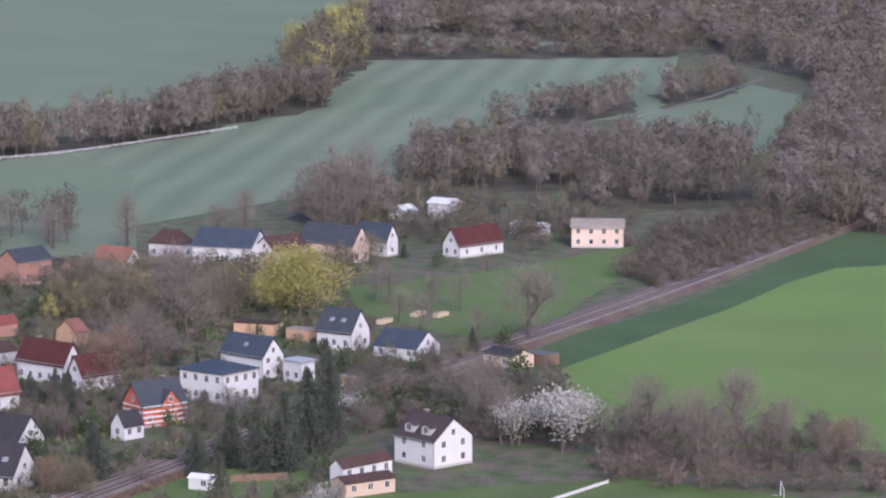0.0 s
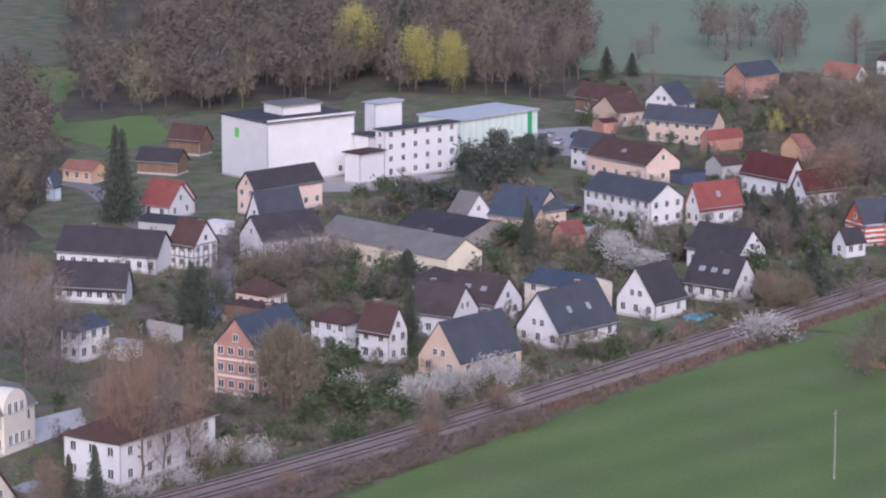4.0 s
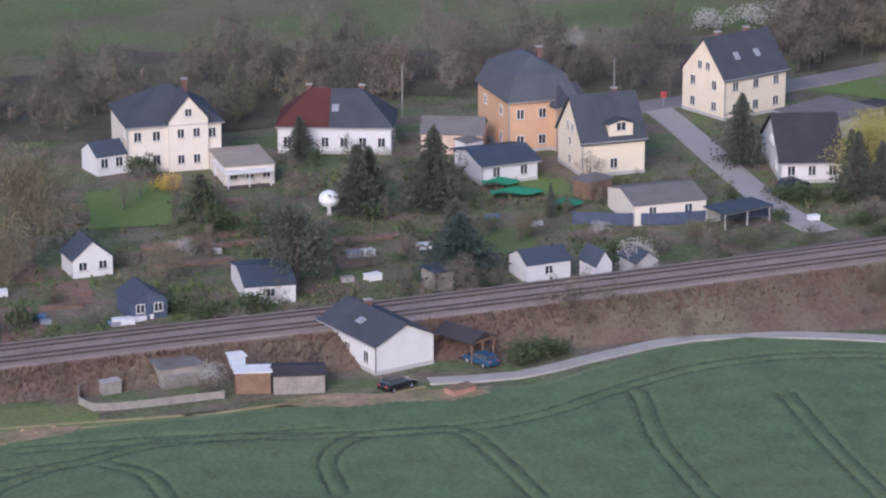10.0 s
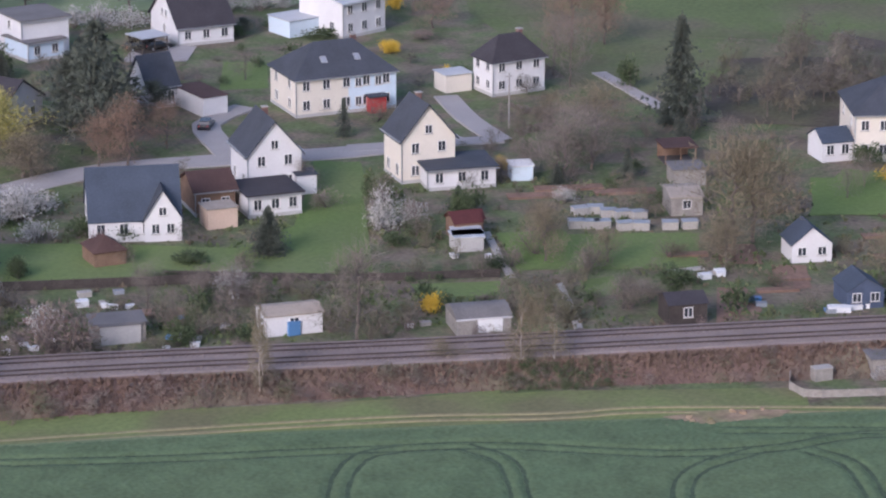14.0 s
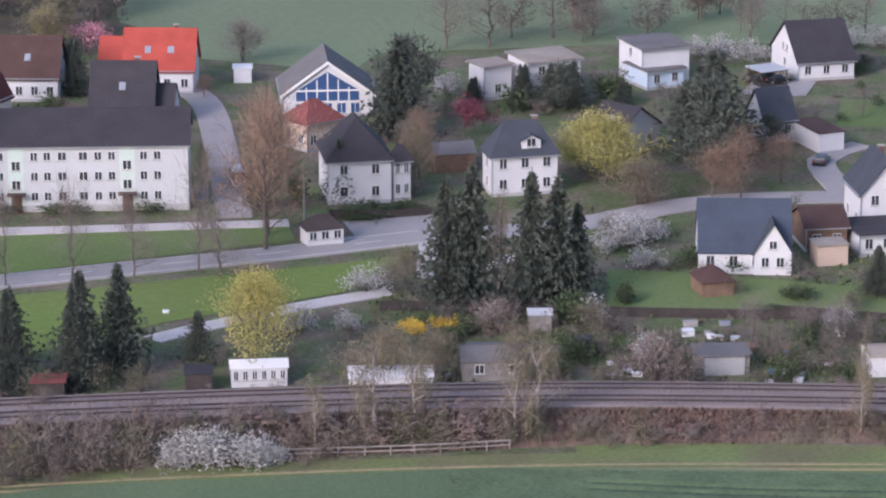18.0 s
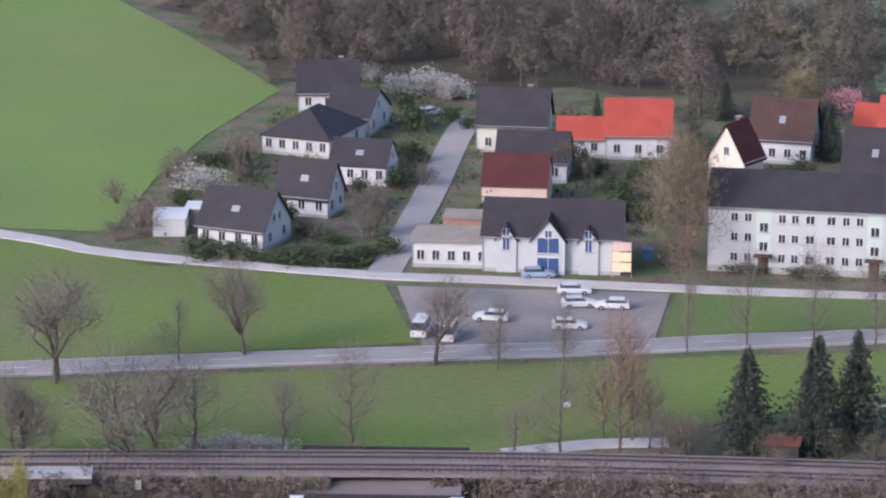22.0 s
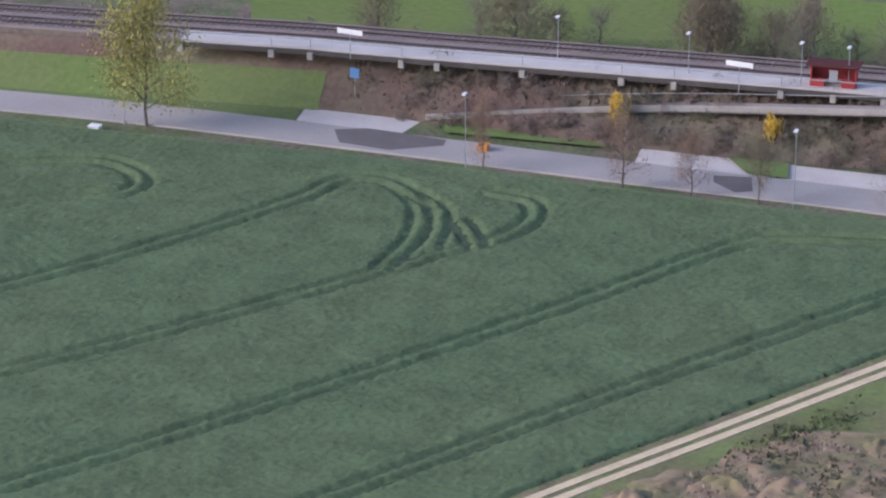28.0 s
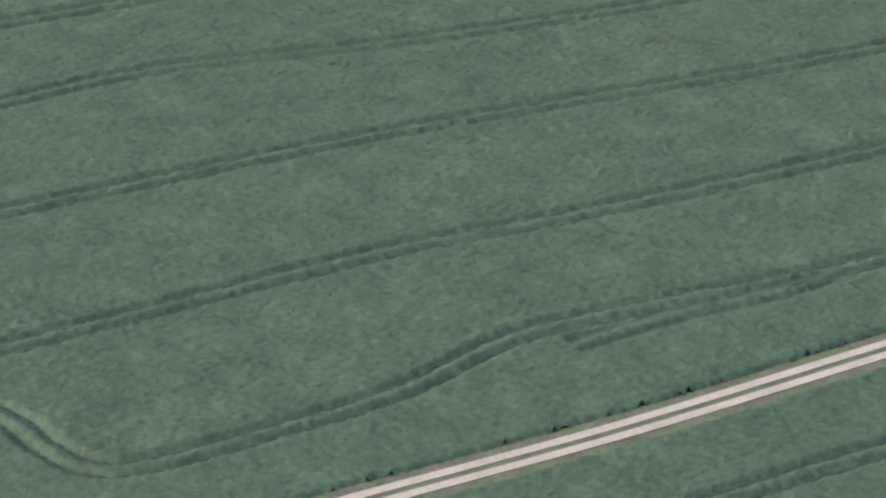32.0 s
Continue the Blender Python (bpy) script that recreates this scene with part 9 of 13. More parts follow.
woods("woodland", "brown woodland behind the factory", [(686.1, 489.2), (705.3, 430.7), (804.7, 491.5), (769.0, 548.2)], ['bare', 'bare', 'redbare', 'bud'], 0.006, (12, 20), (10, 14), 14)
woods("woodland", "distant brown woodland", [(726.6, 615.7), (826.8, 505.0), (982.9, 614.1), (893.5, 756.3)], ['bare', 'bare', 'redbare', 'bud'], 0.0022, (12, 18), (12, 18), 15)
woods("woodland", "brown riverside wood", [(330.6, 363.0), (361.1, 361.3), (410.2, 414.3), (387.4, 433.3)], ['bare', 'redbare', 'bud', 'bare', 'bush'], 0.0156, (8, 13), (7, 11), 16)
woods("woodland", "brown riverside wood", [(363.8, 364.0), (419.7, 377.3), (482.4, 430.6), (410.2, 414.3)], ['bare', 'redbare', 'bud', 'bare'], 0.013, (8, 14), (7, 11), 17)
woods("woodland", "brown wood round the church", [(387.4, 433.3), (415.7, 415.5), (506.0, 505.2), (475.1, 530.3)], ['bare', 'redbare', 'bare', 'bud'], 0.0091, (9, 14), (8, 12), 18)
woods("woodland", "brown wood round the church", [(415.7, 415.5), (492.1, 428.7), (569.0, 490.6), (500.9, 500.1)], ['bare', 'redbare', 'bare', 'bud'], 0.0091, (9, 14), (8, 12), 19)
woods("woodland", "distant brown woodland", [(475.1, 530.3), (569.0, 490.6), (645.0, 556.1), (573.8, 639.4)], ['bare', 'bare', 'redbare', 'bud'], 0.005, (10, 16), (11, 16), 20)
woods("woodland", "line of bare streamside trees", [(240.9, 410.8), (286.4, 380.5), (305.4, 405.6), (258.3, 439.7)], ['bare', 'poplar', 'bare', 'bush'], 0.012, (6, 10), (5, 8), 21)
woods("woodland", "line of bare streamside trees", [(285.0, 378.7), (309.1, 360.1), (332.2, 388.5), (305.4, 405.6)], ['bare', 'poplar', 'bush', 'bare'], 0.012, (6, 10), (5, 8), 22)
woods("woodland", "line of bare streamside trees", [(330.2, 361.4), (373.0, 362.3), (387.7, 379.3), (348.2, 390.6)], ['bare', 'bud', 'bush'], 0.012, (5, 9), (5, 8), 23)
woods("woodland", "line of bare streamside trees", [(214.4, 398.2), (261.4, 380.0), (283.1, 412.3), (234.9, 436.3)], ['bare', 'bare', 'bud', 'bush'], 0.012, (6, 10), (5, 8), 24)
woods("woodland", "brown wood on the hillside", [(-28.6, 544.1), (34.8, 533.7), (38.4, 595.9), (-44.9, 585.1)], ['bare', 'redbare', 'bare', 'bare'], 0.0196, (7, 12), (7, 10), 25)
woods("woodland", "brown wood on the hillside", [(-44.9, 585.1), (38.4, 595.9), (42.7, 670.4), (-66.0, 644.2)], ['bare', 'redbare', 'bare', 'bare'], 0.0126, (8, 14), (8, 12), 26)
woods("woodland", "brown wood behind the estate", [(34.9, 516.9), (65.7, 523.2), (73.7, 588.8), (39.8, 590.7)], ['bare', 'redbare', 'bare', 'bud'], 0.0126, (8, 13), (8, 12), 27)
woods("woodland", "thorn hedge along the lane", [(-168.6, 475.1), (-107.8, 462.2), (-110.4, 477.5), (-176.1, 497.0)], ['bush', 'redbush', 'bush', 'blossombush', 'bush'], 0.045, (2.2, 4.8), (3.5, 6), 28, floor=False)
woods("woodland", "low brown scrub on the railway bank", [(270.4, 254.6), (331.4, 255.7), (344.2, 265.8), (284.7, 272.0)], ['redbush', 'bush'], 0.05, (2, 4), (3, 5), 29, floor=False)
woods("woodland", "low brown scrub on the railway bank", [(382.1, 261.3), (489.9, 256.8), (496.9, 262.7), (390.1, 268.8)], ['redbush', 'bush'], 0.04, (1.2, 2.4), (2, 4), 30, floor=False)
woods("woodland", "low brown scrub on the railway bank", [(103.6, 320.8), (147.8, 308.5), (150.9, 315.1), (106.9, 330.7)], ['redbush', 'bush'], 0.05, (1.2, 2.6), (2, 4), 31, floor=False)
woods("woodland", "low brown scrub on the railway bank", [(147.9, 308.8), (174.0, 300.4), (177.8, 307.1), (151.4, 315.9)], ['redbush', 'bush', 'greenbush'], 0.04, (1.0, 2.0), (2, 4), 32, floor=False)
woods("woodland", "low brown scrub on the railway bank", [(46.5, 324.3), (104.9, 316.6), (108.4, 327.6), (48.6, 338.3)], ['redbush', 'bush'], 0.05, (1.2, 2.8), (2, 4), 33, floor=False)
woods("woodland", "brown scrub on the railway bank", [(11.6, 323.7), (46.3, 322.6), (48.6, 338.3), (12.6, 342.8)], ['redbush', 'bush'], 0.04, (2, 4.5), (3, 5), 34, floor=False)
woods("woodland", "brown scrub on the railway bank", [(-50.1, 318.4), (-20.5, 323.3), (-21.5, 337.0), (-52.8, 335.5)], ['redbush', 'bush'], 0.05, (2, 5), (3, 5), 35, floor=False)
woods("woodland", "brown scrub on the station bank", [(-90.7, 316.8), (-54.3, 319.8), (-56.3, 331.7), (-93.1, 325.3)], ['redbush', 'bush'], 0.06, (1.5, 3.4), (2, 4), 36, floor=False)
woods("woodland", "brown scrub on the station bank", [(-92.9, 318.5), (-59.2, 320.8), (-61.3, 330.9), (-94.9, 325.3)], ['redbush', 'bush'], 0.05, (1.2, 2.6), (2, 3.5), 37, floor=False)
woods("woodland", "mixed low garden shrubs", [(516.8, 293.4), (572.9, 251.5), (642.6, 282.2), (565.5, 320.9)], ['bush', 'bush', 'greenbush', 'redbush', 'bush', 'greenbush'], 0.0104, (0.8, 2.2), (1.2, 2.8), 60, floor=False)
woods("woodland", "mixed low garden shrubs", [(601.0, 368.4), (699.0, 307.1), (794.4, 349.1), (668.4, 409.5)], ['bush', 'bush', 'greenbush', 'redbush', 'bush', 'greenbush'], 0.0065, (0.8, 2.2), (1.2, 2.8), 61, floor=False)
woods("woodland", "mixed low garden shrubs", [(431.5, 359.8), (519.6, 312.3), (580.8, 349.2), (478.3, 398.5)], ['bush', 'bush', 'greenbush', 'redbush', 'bush', 'greenbush'], 0.0078, (0.8, 2.2), (1.2, 2.8), 62, floor=False)
woods("woodland", "mixed low garden shrubs", [(331.3, 285.2), (431.0, 278.0), (445.5, 298.4), (375.4, 323.1)], ['bush', 'bush', 'greenbush', 'redbush', 'bush', 'greenbush'], 0.0104, (0.8, 2.2), (1.2, 2.8), 63, floor=False)
woods("woodland", "mixed low garden shrubs", [(210.2, 339.7), (235.9, 309.3), (262.3, 343.7), (234.4, 378.0)], ['bush', 'bush', 'greenbush', 'redbush', 'bush', 'greenbush'], 0.0234, (0.8, 2.2), (1.2, 2.8), 64, floor=False)
woods("woodland", "mixed low garden shrubs", [(192.3, 311.5), (233.1, 305.6), (243.1, 318.7), (206.4, 333.7)], ['bush', 'bush', 'greenbush', 'redbush', 'bush', 'greenbush'], 0.026, (0.8, 2.2), (1.2, 2.8), 65, floor=False)
woods("woodland", "mixed low garden shrubs", [(243.2, 303.2), (286.7, 289.1), (295.7, 298.4), (253.8, 316.3)], ['bush', 'bush', 'greenbush', 'redbush', 'bush', 'greenbush'], 0.026, (0.8, 2.2), (1.2, 2.8), 66, floor=False)
woods("woodland", "mixed low garden shrubs", [(116.3, 346.6), (213.4, 312.4), (236.0, 346.4), (125.0, 371.4)], ['bush', 'bush', 'greenbush', 'redbush', 'bush', 'greenbush'], 0.0182, (0.8, 2.2), (1.2, 2.8), 67, floor=False)
woods("woodland", "mixed low garden shrubs", [(170.4, 379.0), (209.5, 368.5), (222.1, 391.0), (180.7, 401.6)], ['bush', 'bush', 'greenbush', 'redbush', 'bush', 'greenbush'], 0.0195, (0.8, 2.2), (1.2, 2.8), 68, floor=False)
woods("woodland", "mixed low garden shrubs", [(71.2, 351.4), (125.5, 338.6), (132.1, 356.6), (75.6, 371.8)], ['bush', 'bush', 'greenbush', 'redbush', 'bush', 'greenbush'], 0.039, (0.8, 2.2), (1.2, 2.8), 69, floor=False)
woods("woodland", "mixed low garden shrubs", [(91.4, 445.4), (163.4, 436.7), (175.6, 469.2), (100.6, 487.8)], ['bush', 'bush', 'greenbush', 'redbush', 'bush', 'greenbush'], 0.013, (0.8, 2.2), (1.2, 2.8), 70, floor=False)
woods("woodland", "mixed low garden shrubs", [(65.6, 346.7), (109.9, 338.9), (116.0, 358.6), (69.4, 366.8)], ['bush', 'bush', 'greenbush', 'redbush', 'bush', 'greenbush'], 0.0286, (0.8, 2.2), (1.2, 2.8), 71, floor=False)
woods("woodland", "mixed low garden shrubs", [(-35.3, 441.3), (-8.7, 448.6), (-0.8, 509.2), (-27.0, 510.7)], ['bush', 'bush', 'greenbush', 'redbush', 'bush', 'greenbush'], 0.0156, (0.8, 2.2), (1.2, 2.8), 72, floor=False)
woods("woodland", "mixed low garden shrubs", [(3.1, 457.2), (34.2, 458.6), (37.5, 503.3), (3.5, 497.8)], ['bush', 'bush', 'greenbush', 'redbush', 'bush', 'greenbush'], 0.013, (0.8, 2.2), (1.2, 2.8), 73, floor=False)
woods("woodland", "mixed low garden shrubs", [(17.4, 439.0), (32.3, 436.3), (35.9, 480.1), (19.9, 489.9)], ['bush', 'bush', 'greenbush', 'redbush', 'bush', 'greenbush'], 0.0156, (0.8, 2.2), (1.2, 2.8), 74, floor=False)
woods("woodland", "mixed small garden trees", [(521.3, 295.9), (583.5, 256.2), (642.6, 282.2), (565.5, 320.9)], ['bare', 'bud', 'redbare', 'bush', 'bush', 'greenbush', 'spruce'], 0.004, (3, 6.5), (3, 5.5), 90, floor=False)
woods("woodland", "mixed small garden trees", [(599.9, 370.5), (679.1, 329.2), (770.8, 373.6), (682.6, 421.3)], ['bare', 'bud', 'redbare', 'bush', 'bush', 'greenbush', 'spruce'], 0.0035, (3, 6.5), (3, 5.5), 91, floor=False)
woods("woodland", "mixed small garden trees", [(702.0, 340.2), (740.7, 260.2), (901.1, 317.1), (790.1, 383.0)], ['bare', 'bud', 'redbare', 'bush', 'bush', 'greenbush', 'spruce'], 0.002, (3, 6.5), (3, 5.5), 92, floor=False)
woods("woodland", "mixed small garden trees", [(424.5, 354.1), (510.6, 306.9), (592.4, 356.2), (487.0, 405.7)], ['bare', 'bud', 'redbare', 'bush', 'bush', 'greenbush', 'spruce'], 0.004, (3, 6.5), (3, 5.5), 93, floor=False)
woods("woodland", "mixed small garden trees", [(362.6, 316.4), (445.5, 298.4), (491.5, 329.4), (429.7, 374.8)], ['bare', 'bud', 'redbare', 'bush', 'bush', 'greenbush', 'spruce'], 0.005, (3, 6.5), (3, 5.5), 94, floor=False)
woods("woodland", "mixed small garden trees", [(134.0, 397.1), (209.5, 368.5), (226.6, 399.0), (146.2, 432.1)], ['bare', 'bud', 'redbare', 'bush', 'bush', 'greenbush', 'spruce'], 0.004, (3, 6.5), (3, 5.5), 95, floor=False)
woods("woodland", "mixed small garden trees", [(91.4, 445.4), (161.2, 430.7), (176.9, 472.7), (101.3, 491.4)], ['bare', 'bud', 'redbare', 'bush', 'bush', 'greenbush', 'spruce'], 0.004, (3, 6.5), (3, 5.5), 96, floor=False)
woods("woodland", "mixed small garden trees", [(208.9, 337.7), (271.9, 304.6), (287.9, 322.6), (229.8, 370.6)], ['bare', 'bud', 'redbare', 'bush', 'bush', 'greenbush', 'spruce'], 0.005, (3, 6.5), (3, 5.5), 97, floor=False)
woods("woodland", "mixed small garden trees", [(-36.5, 459.4), (-3.3, 470.4), (-0.8, 520.9), (-27.6, 522.4)], ['bare', 'bud', 'redbare', 'bush', 'bush', 'greenbush', 'spruce'], 0.004, (3, 6.5), (3, 5.5), 98, floor=False)
woods("woodland", "mixed small garden trees", [(1.5, 457.3), (34.8, 455.4), (39.2, 514.7), (1.9, 516.8)], ['bare', 'bud', 'redbare', 'bush', 'bush', 'greenbush', 'spruce'], 0.004, (3, 6.5), (3, 5.5), 99, floor=False)
woods("woodland", "mixed small garden trees", [(516.8, 316.7), (572.9, 269.2), (663.0, 311.9), (589.2, 361.2)], ['bare', 'bud', 'redbare', 'bush', 'bush', 'greenbush', 'spruce'], 0.004, (3, 6.5), (3, 5.5), 100, floor=False)
woods("woodland", "scattered shrubs and small trees among the gardens", [(535.7, 328.6), (579.9, 237.1), (723.3, 296.0), (734.1, 449.5)], ['bush', 'bush', 'greenbush', 'redbush', 'bare', 'bud', 'bare'], 0.012, (1.5, 4.5), (2, 4.5), 41, floor=False)
woods("woodland", "scattered shrubs and small trees among the gardens", [(495.6, 259.4), (518.7, 222.4), (575.3, 246.7), (554.3, 290.1)], ['bush', 'bush', 'greenbush', 'redbush', 'bare', 'bud', 'bare'], 0.016, (1.5, 4.5), (2, 4.5), 42, floor=False)
woods("woodland", "scattered shrubs and small trees among the gardens", [(427.6, 349.3), (403.5, 269.8), (500.8, 267.0), (597.0, 416.8)], ['bush', 'bush', 'greenbush', 'redbush', 'bare', 'bud', 'bare'], 0.014, (1.5, 4.5), (2, 4.5), 43, floor=False)
woods("woodland", "scattered shrubs and small trees among the gardens", [(342.9, 299.3), (405.0, 286.4), (483.9, 355.2), (467.1, 401.7)], ['bush', 'bush', 'greenbush', 'redbush', 'bare', 'bud', 'bare'], 0.014, (1.5, 4.5), (2, 4.5), 44, floor=False)
woods("woodland", "scattered shrubs and small trees among the gardens", [(257.7, 345.1), (277.3, 296.4), (324.2, 316.4), (305.0, 366.8)], ['bush', 'bush', 'greenbush', 'redbush', 'bare', 'bud', 'bare'], 0.012, (1.5, 4.5), (2, 4.5), 45, floor=False)
woods("woodland", "scattered shrubs and small trees among the gardens", [(199.1, 322.2), (227.7, 298.6), (274.9, 360.1), (240.9, 388.1)], ['bush', 'bush', 'greenbush', 'redbush', 'bare', 'bud', 'bare'], 0.016, (1.5, 4.5), (2, 4.5), 46, floor=False)
woods("woodland", "scattered shrubs and small trees among the gardens", [(113.7, 339.0), (168.0, 320.9), (196.2, 375.1), (141.3, 418.0)], ['bush', 'bush', 'greenbush', 'redbush', 'bare', 'bud', 'bare'], 0.012, (1.5, 4.5), (2, 4.5), 47, floor=False)
woods("woodland", "scattered shrubs and small trees among the gardens", [(78.5, 355.2), (133.5, 338.0), (138.9, 351.8), (82.3, 371.7)], ['bush', 'bush', 'greenbush', 'redbush', 'bare', 'bud', 'bare'], 0.03, (1.5, 4.5), (2, 4.5), 48, floor=False)
woods("woodland", "scattered shrubs and small trees among the gardens", [(122.5, 412.8), (193.3, 387.9), (221.3, 445.4), (156.9, 468.0)], ['bush', 'bush', 'greenbush', 'redbush', 'bare', 'bud', 'bare'], 0.008, (1.5, 4.5), (2, 4.5), 49, floor=False)
woods("woodland", "scattered shrubs and small trees among the gardens", [(-12.4, 442.9), (69.6, 476.4), (61.9, 517.4), (-5.2, 521.2)], ['bush', 'bush', 'greenbush', 'redbush', 'bare', 'bud', 'bare'], 0.006, (1.5, 4.5), (2, 4.5), 50, floor=False)
woods("woodland", "dark evergreen trees before the factory", [(586.9, 388.9), (599.1, 375.3), (627.8, 393.3), (618.3, 409.6)], ['greenbush', 'bush', 'pine', 'redbare'], 0.022, (2.5, 5), (3.5, 5.5), 91, floor=False)
woods("woodland", "dark evergreen shrubs in the village", [(542.6, 378.5), (554.9, 363.7), (579.9, 380.0), (569.8, 397.4)], ['greenbush', 'bush', 'pine', 'redbare'], 0.03, (3, 6), (4, 7), 92, floor=False)
woods("woodland", "dark evergreen trees behind the railway", [(524.6, 250.2), (541.3, 231.7), (602.5, 258.2), (589.0, 281.2)], ['greenbush', 'bush', 'spruce', 'redbare', 'spruce'], 0.011, (4, 9), (4, 7), 93, floor=False)
woods("woodland", "budding trees in the village", [(667.0, 358.5), (633.7, 309.3), (721.0, 352.2), (739.0, 397.3)], ['bare', 'redbare', 'bud', 'willow', 'bare'], 0.012, (6, 11), (7, 11), 94, floor=False)
woods("woodland", "trees and shrubs between the houses", [(527.5, 328.0), (522.0, 305.1), (561.4, 328.1), (552.4, 343.5)], ['greenbush', 'bush', 'bare', 'blossombush'], 0.02, (2.5, 6), (4, 6), 95, floor=False)
woods("woodland", "trees and shrubs between the houses", [(458.8, 352.6), (473.8, 327.1), (521.8, 360.1), (505.3, 388.1)], ['greenbush', 'bush', 'bare', 'bud'], 0.02, (2.5, 6), (4, 6), 96, floor=False)
woods("woodland", "trees and shrubs between the houses", [(530.4, 290.8), (539.3, 275.6), (602.6, 308.2), (592.7, 325.1)], ['greenbush', 'bush', 'redbare', 'spruce'], 0.02, (3, 7), (4, 6), 97, floor=False)
woods("woodland", "brown woodland behind the factory", [(689.9, 480.7), (737.2, 451.3), (834.7, 510.9), (805.3, 560.8)], ['bare', 'redbare', 'bare', 'bud', 'spruce'], 0.009, (12, 18), (10, 15), 98)
woods("woodland", "brown woodland behind the factory", [(624.3, 498.8), (698.3, 486.6), (805.3, 560.8), (762.0, 608.1)], ['bare', 'redbare', 'bare'], 0.007, (12, 18), (10, 15), 99)
plant("bud", -93.0, 343.1, 10.0, 6.9)
plant("bud", -71.3, 346.0, 9.3, 6.9)
plant("bud", -86.2, 344.0, 8.0, 5.7)
plant("bare", -63.1, 346.5, 9.9, 6.9)
plant("bare", -48.1, 347.2, 10.9, 7.5)
plant("bud", 189.5, 345.8, 13.8, 10.4)
plant("bud", 270.3, 235.2, 5.6, 3.4)
plant("bud", 264.5, 223.6, 8.6, 5.0)
plant("bud", 267.3, 219.9, 5.8, 4.4)
plant("bud", 263.5, 270.1, 4.3, 5.4, z=1)
plant("greenbush", 282.8, 257.0, 6.3, 5.4, z=1.5)
plant("bush", 286.5, 257.2, 5.7, 5.4, z=1.5)
plant("bush", 281.4, 258.9, 4.9, 4.7, z=1.5)
woods("woodland", "row of bare brown trees along a field edge", [(881.4, 572.3), (990.9, 552.0), (1057.7, 591.4), (944.0, 612.7)], ['poplar', 'bare', 'poplar', 'redbare', 'bud'], 0.012, (13, 19), (10, 14), 101)
woods("woodland", "bare and budding trees behind the village", [(818.6, 358.7), (859.6, 281.8), (944.1, 309.7), (924.3, 405.1)], ['bare', 'bud', 'redbare', 'bush'], 0.008, (5, 10), (6, 10), 102, floor=False)
woods("woodland", "bare and budding trees behind the village", [(680.4, 365.4), (741.2, 317.3), (806.3, 345.2), (764.8, 410.6)], ['bare', 'bud', 'redbare', 'bush', 'greenbush'], 0.008, (3, 7), (5, 8), 103, floor=False)
woods("woodland", "shrubs and trees beside the railway", [(596.0, 255.1), (642.0, 230.6), (688.2, 250.0), (644.3, 275.8)], ['bare', 'bud', 'redbare', 'bush', 'greenbush'], 0.01, (3, 7), (4, 7), 104, floor=False)
plant("bud", -114.0, 337.4, 10.0, 7.6)
plant("bud", -93.1, 341.5, 10.0, 7.5)
plant("bare", -82.6, 343.2, 9.9, 7.5)
plant("bare", -70.8, 345.1, 9.9, 7.5)
plant("bare", -62.2, 346.4, 9.2, 6.9)
plant("bare", -49.2, 348.1, 10.6, 8.1)
plant("bare", -29.5, 351.2, 11.2, 8.8)
plant("willow", -46.9, 318.4, 10.2, 3.2)
plant("willow", -44.5, 318.2, 10.8, 2.9)
woods("woodland", "row of bare trees along the far field", [(111.6, 509.2), (180.6, 480.8), (191.5, 509.6), (119.0, 541.9)], ['bare', 'bare', 'redbare'], 0.0045, (7, 11), (7, 11), 105, floor=False)
woods("woodland", "bare streamside trees behind the gardens", [(191.3, 502.8), (236.0, 490.4), (252.8, 525.8), (206.7, 543.3)], ['bare', 'bush', 'redbare', 'bud'], 0.009, (5, 10), (6, 9), 106, floor=False)
woods("woodland", "bare reddish-brown trees beside the sports field", [(561.2, 190.7), (567.8, 169.9), (598.4, 179.2), (596.4, 197.2)], ['redbare', 'bare', 'redbare', 'bush'], 0.012, (5, 10), (6, 9), 131, floor=False)
woods("woodland", "tall bare trees behind the farmhouses", [(790.6, 448.7), (807.8, 424.8), (827.1, 434.9), (810.4, 459.9)], ['bare', 'redbare', 'bare'], 0.01, (12, 18), (9, 13), 132, floor=False)

# further trees and copses seen between the buildings
woods("woodland", "brown wood between the church and the village", [(395.8, 370.8), (430.0, 379.9), (524.2, 451.2), (508.5, 469.6)], ['bare', 'redbare', 'bud', 'bare'], 0.012, (8, 13), (8, 12), 151, floor=True)
woods("woodland", "brown wood between the church and the village", [(508.5, 469.6), (524.2, 451.2), (588.1, 500.2), (583.8, 538.9)], ['bare', 'redbare', 'bud', 'bare'], 0.008, (9, 14), (9, 12), 152, floor=True)
woods("woodland", "bare trees among the farm buildings", [(842.9, 361.0), (826.6, 292.6), (889.8, 291.5), (933.8, 381.3)], ['bare', 'redbare', 'bud', 'bare', 'bush'], 0.008, (4, 9), (5, 8), 153, floor=False)
woods("woodland", "bare and olive trees in the gardens", [(630.1, 341.1), (712.2, 305.1), (793.3, 333.4), (735.2, 397.6)], ['bare', 'bud', 'redbare', 'bud', 'bush'], 0.006, (4, 10), (5, 9), 154, floor=False)
woods("woodland", "scrub and small trees beside the railway", [(583.9, 245.5), (579.2, 196.0), (654.9, 229.2), (618.6, 257.6)], ['bush', 'redbush', 'bare', 'greenbush', 'redbare'], 0.03, (2.5, 6.5), (4, 6), 155, floor=False)
woods("woodland", "reddish hedge below the corn field", [(559.0, 190.2), (573.2, 140.3), (590.7, 144.6), (579.2, 196.0)], ['redbush', 'bush', 'redbare'], 0.06, (2, 5), (3, 5), 156, floor=False)
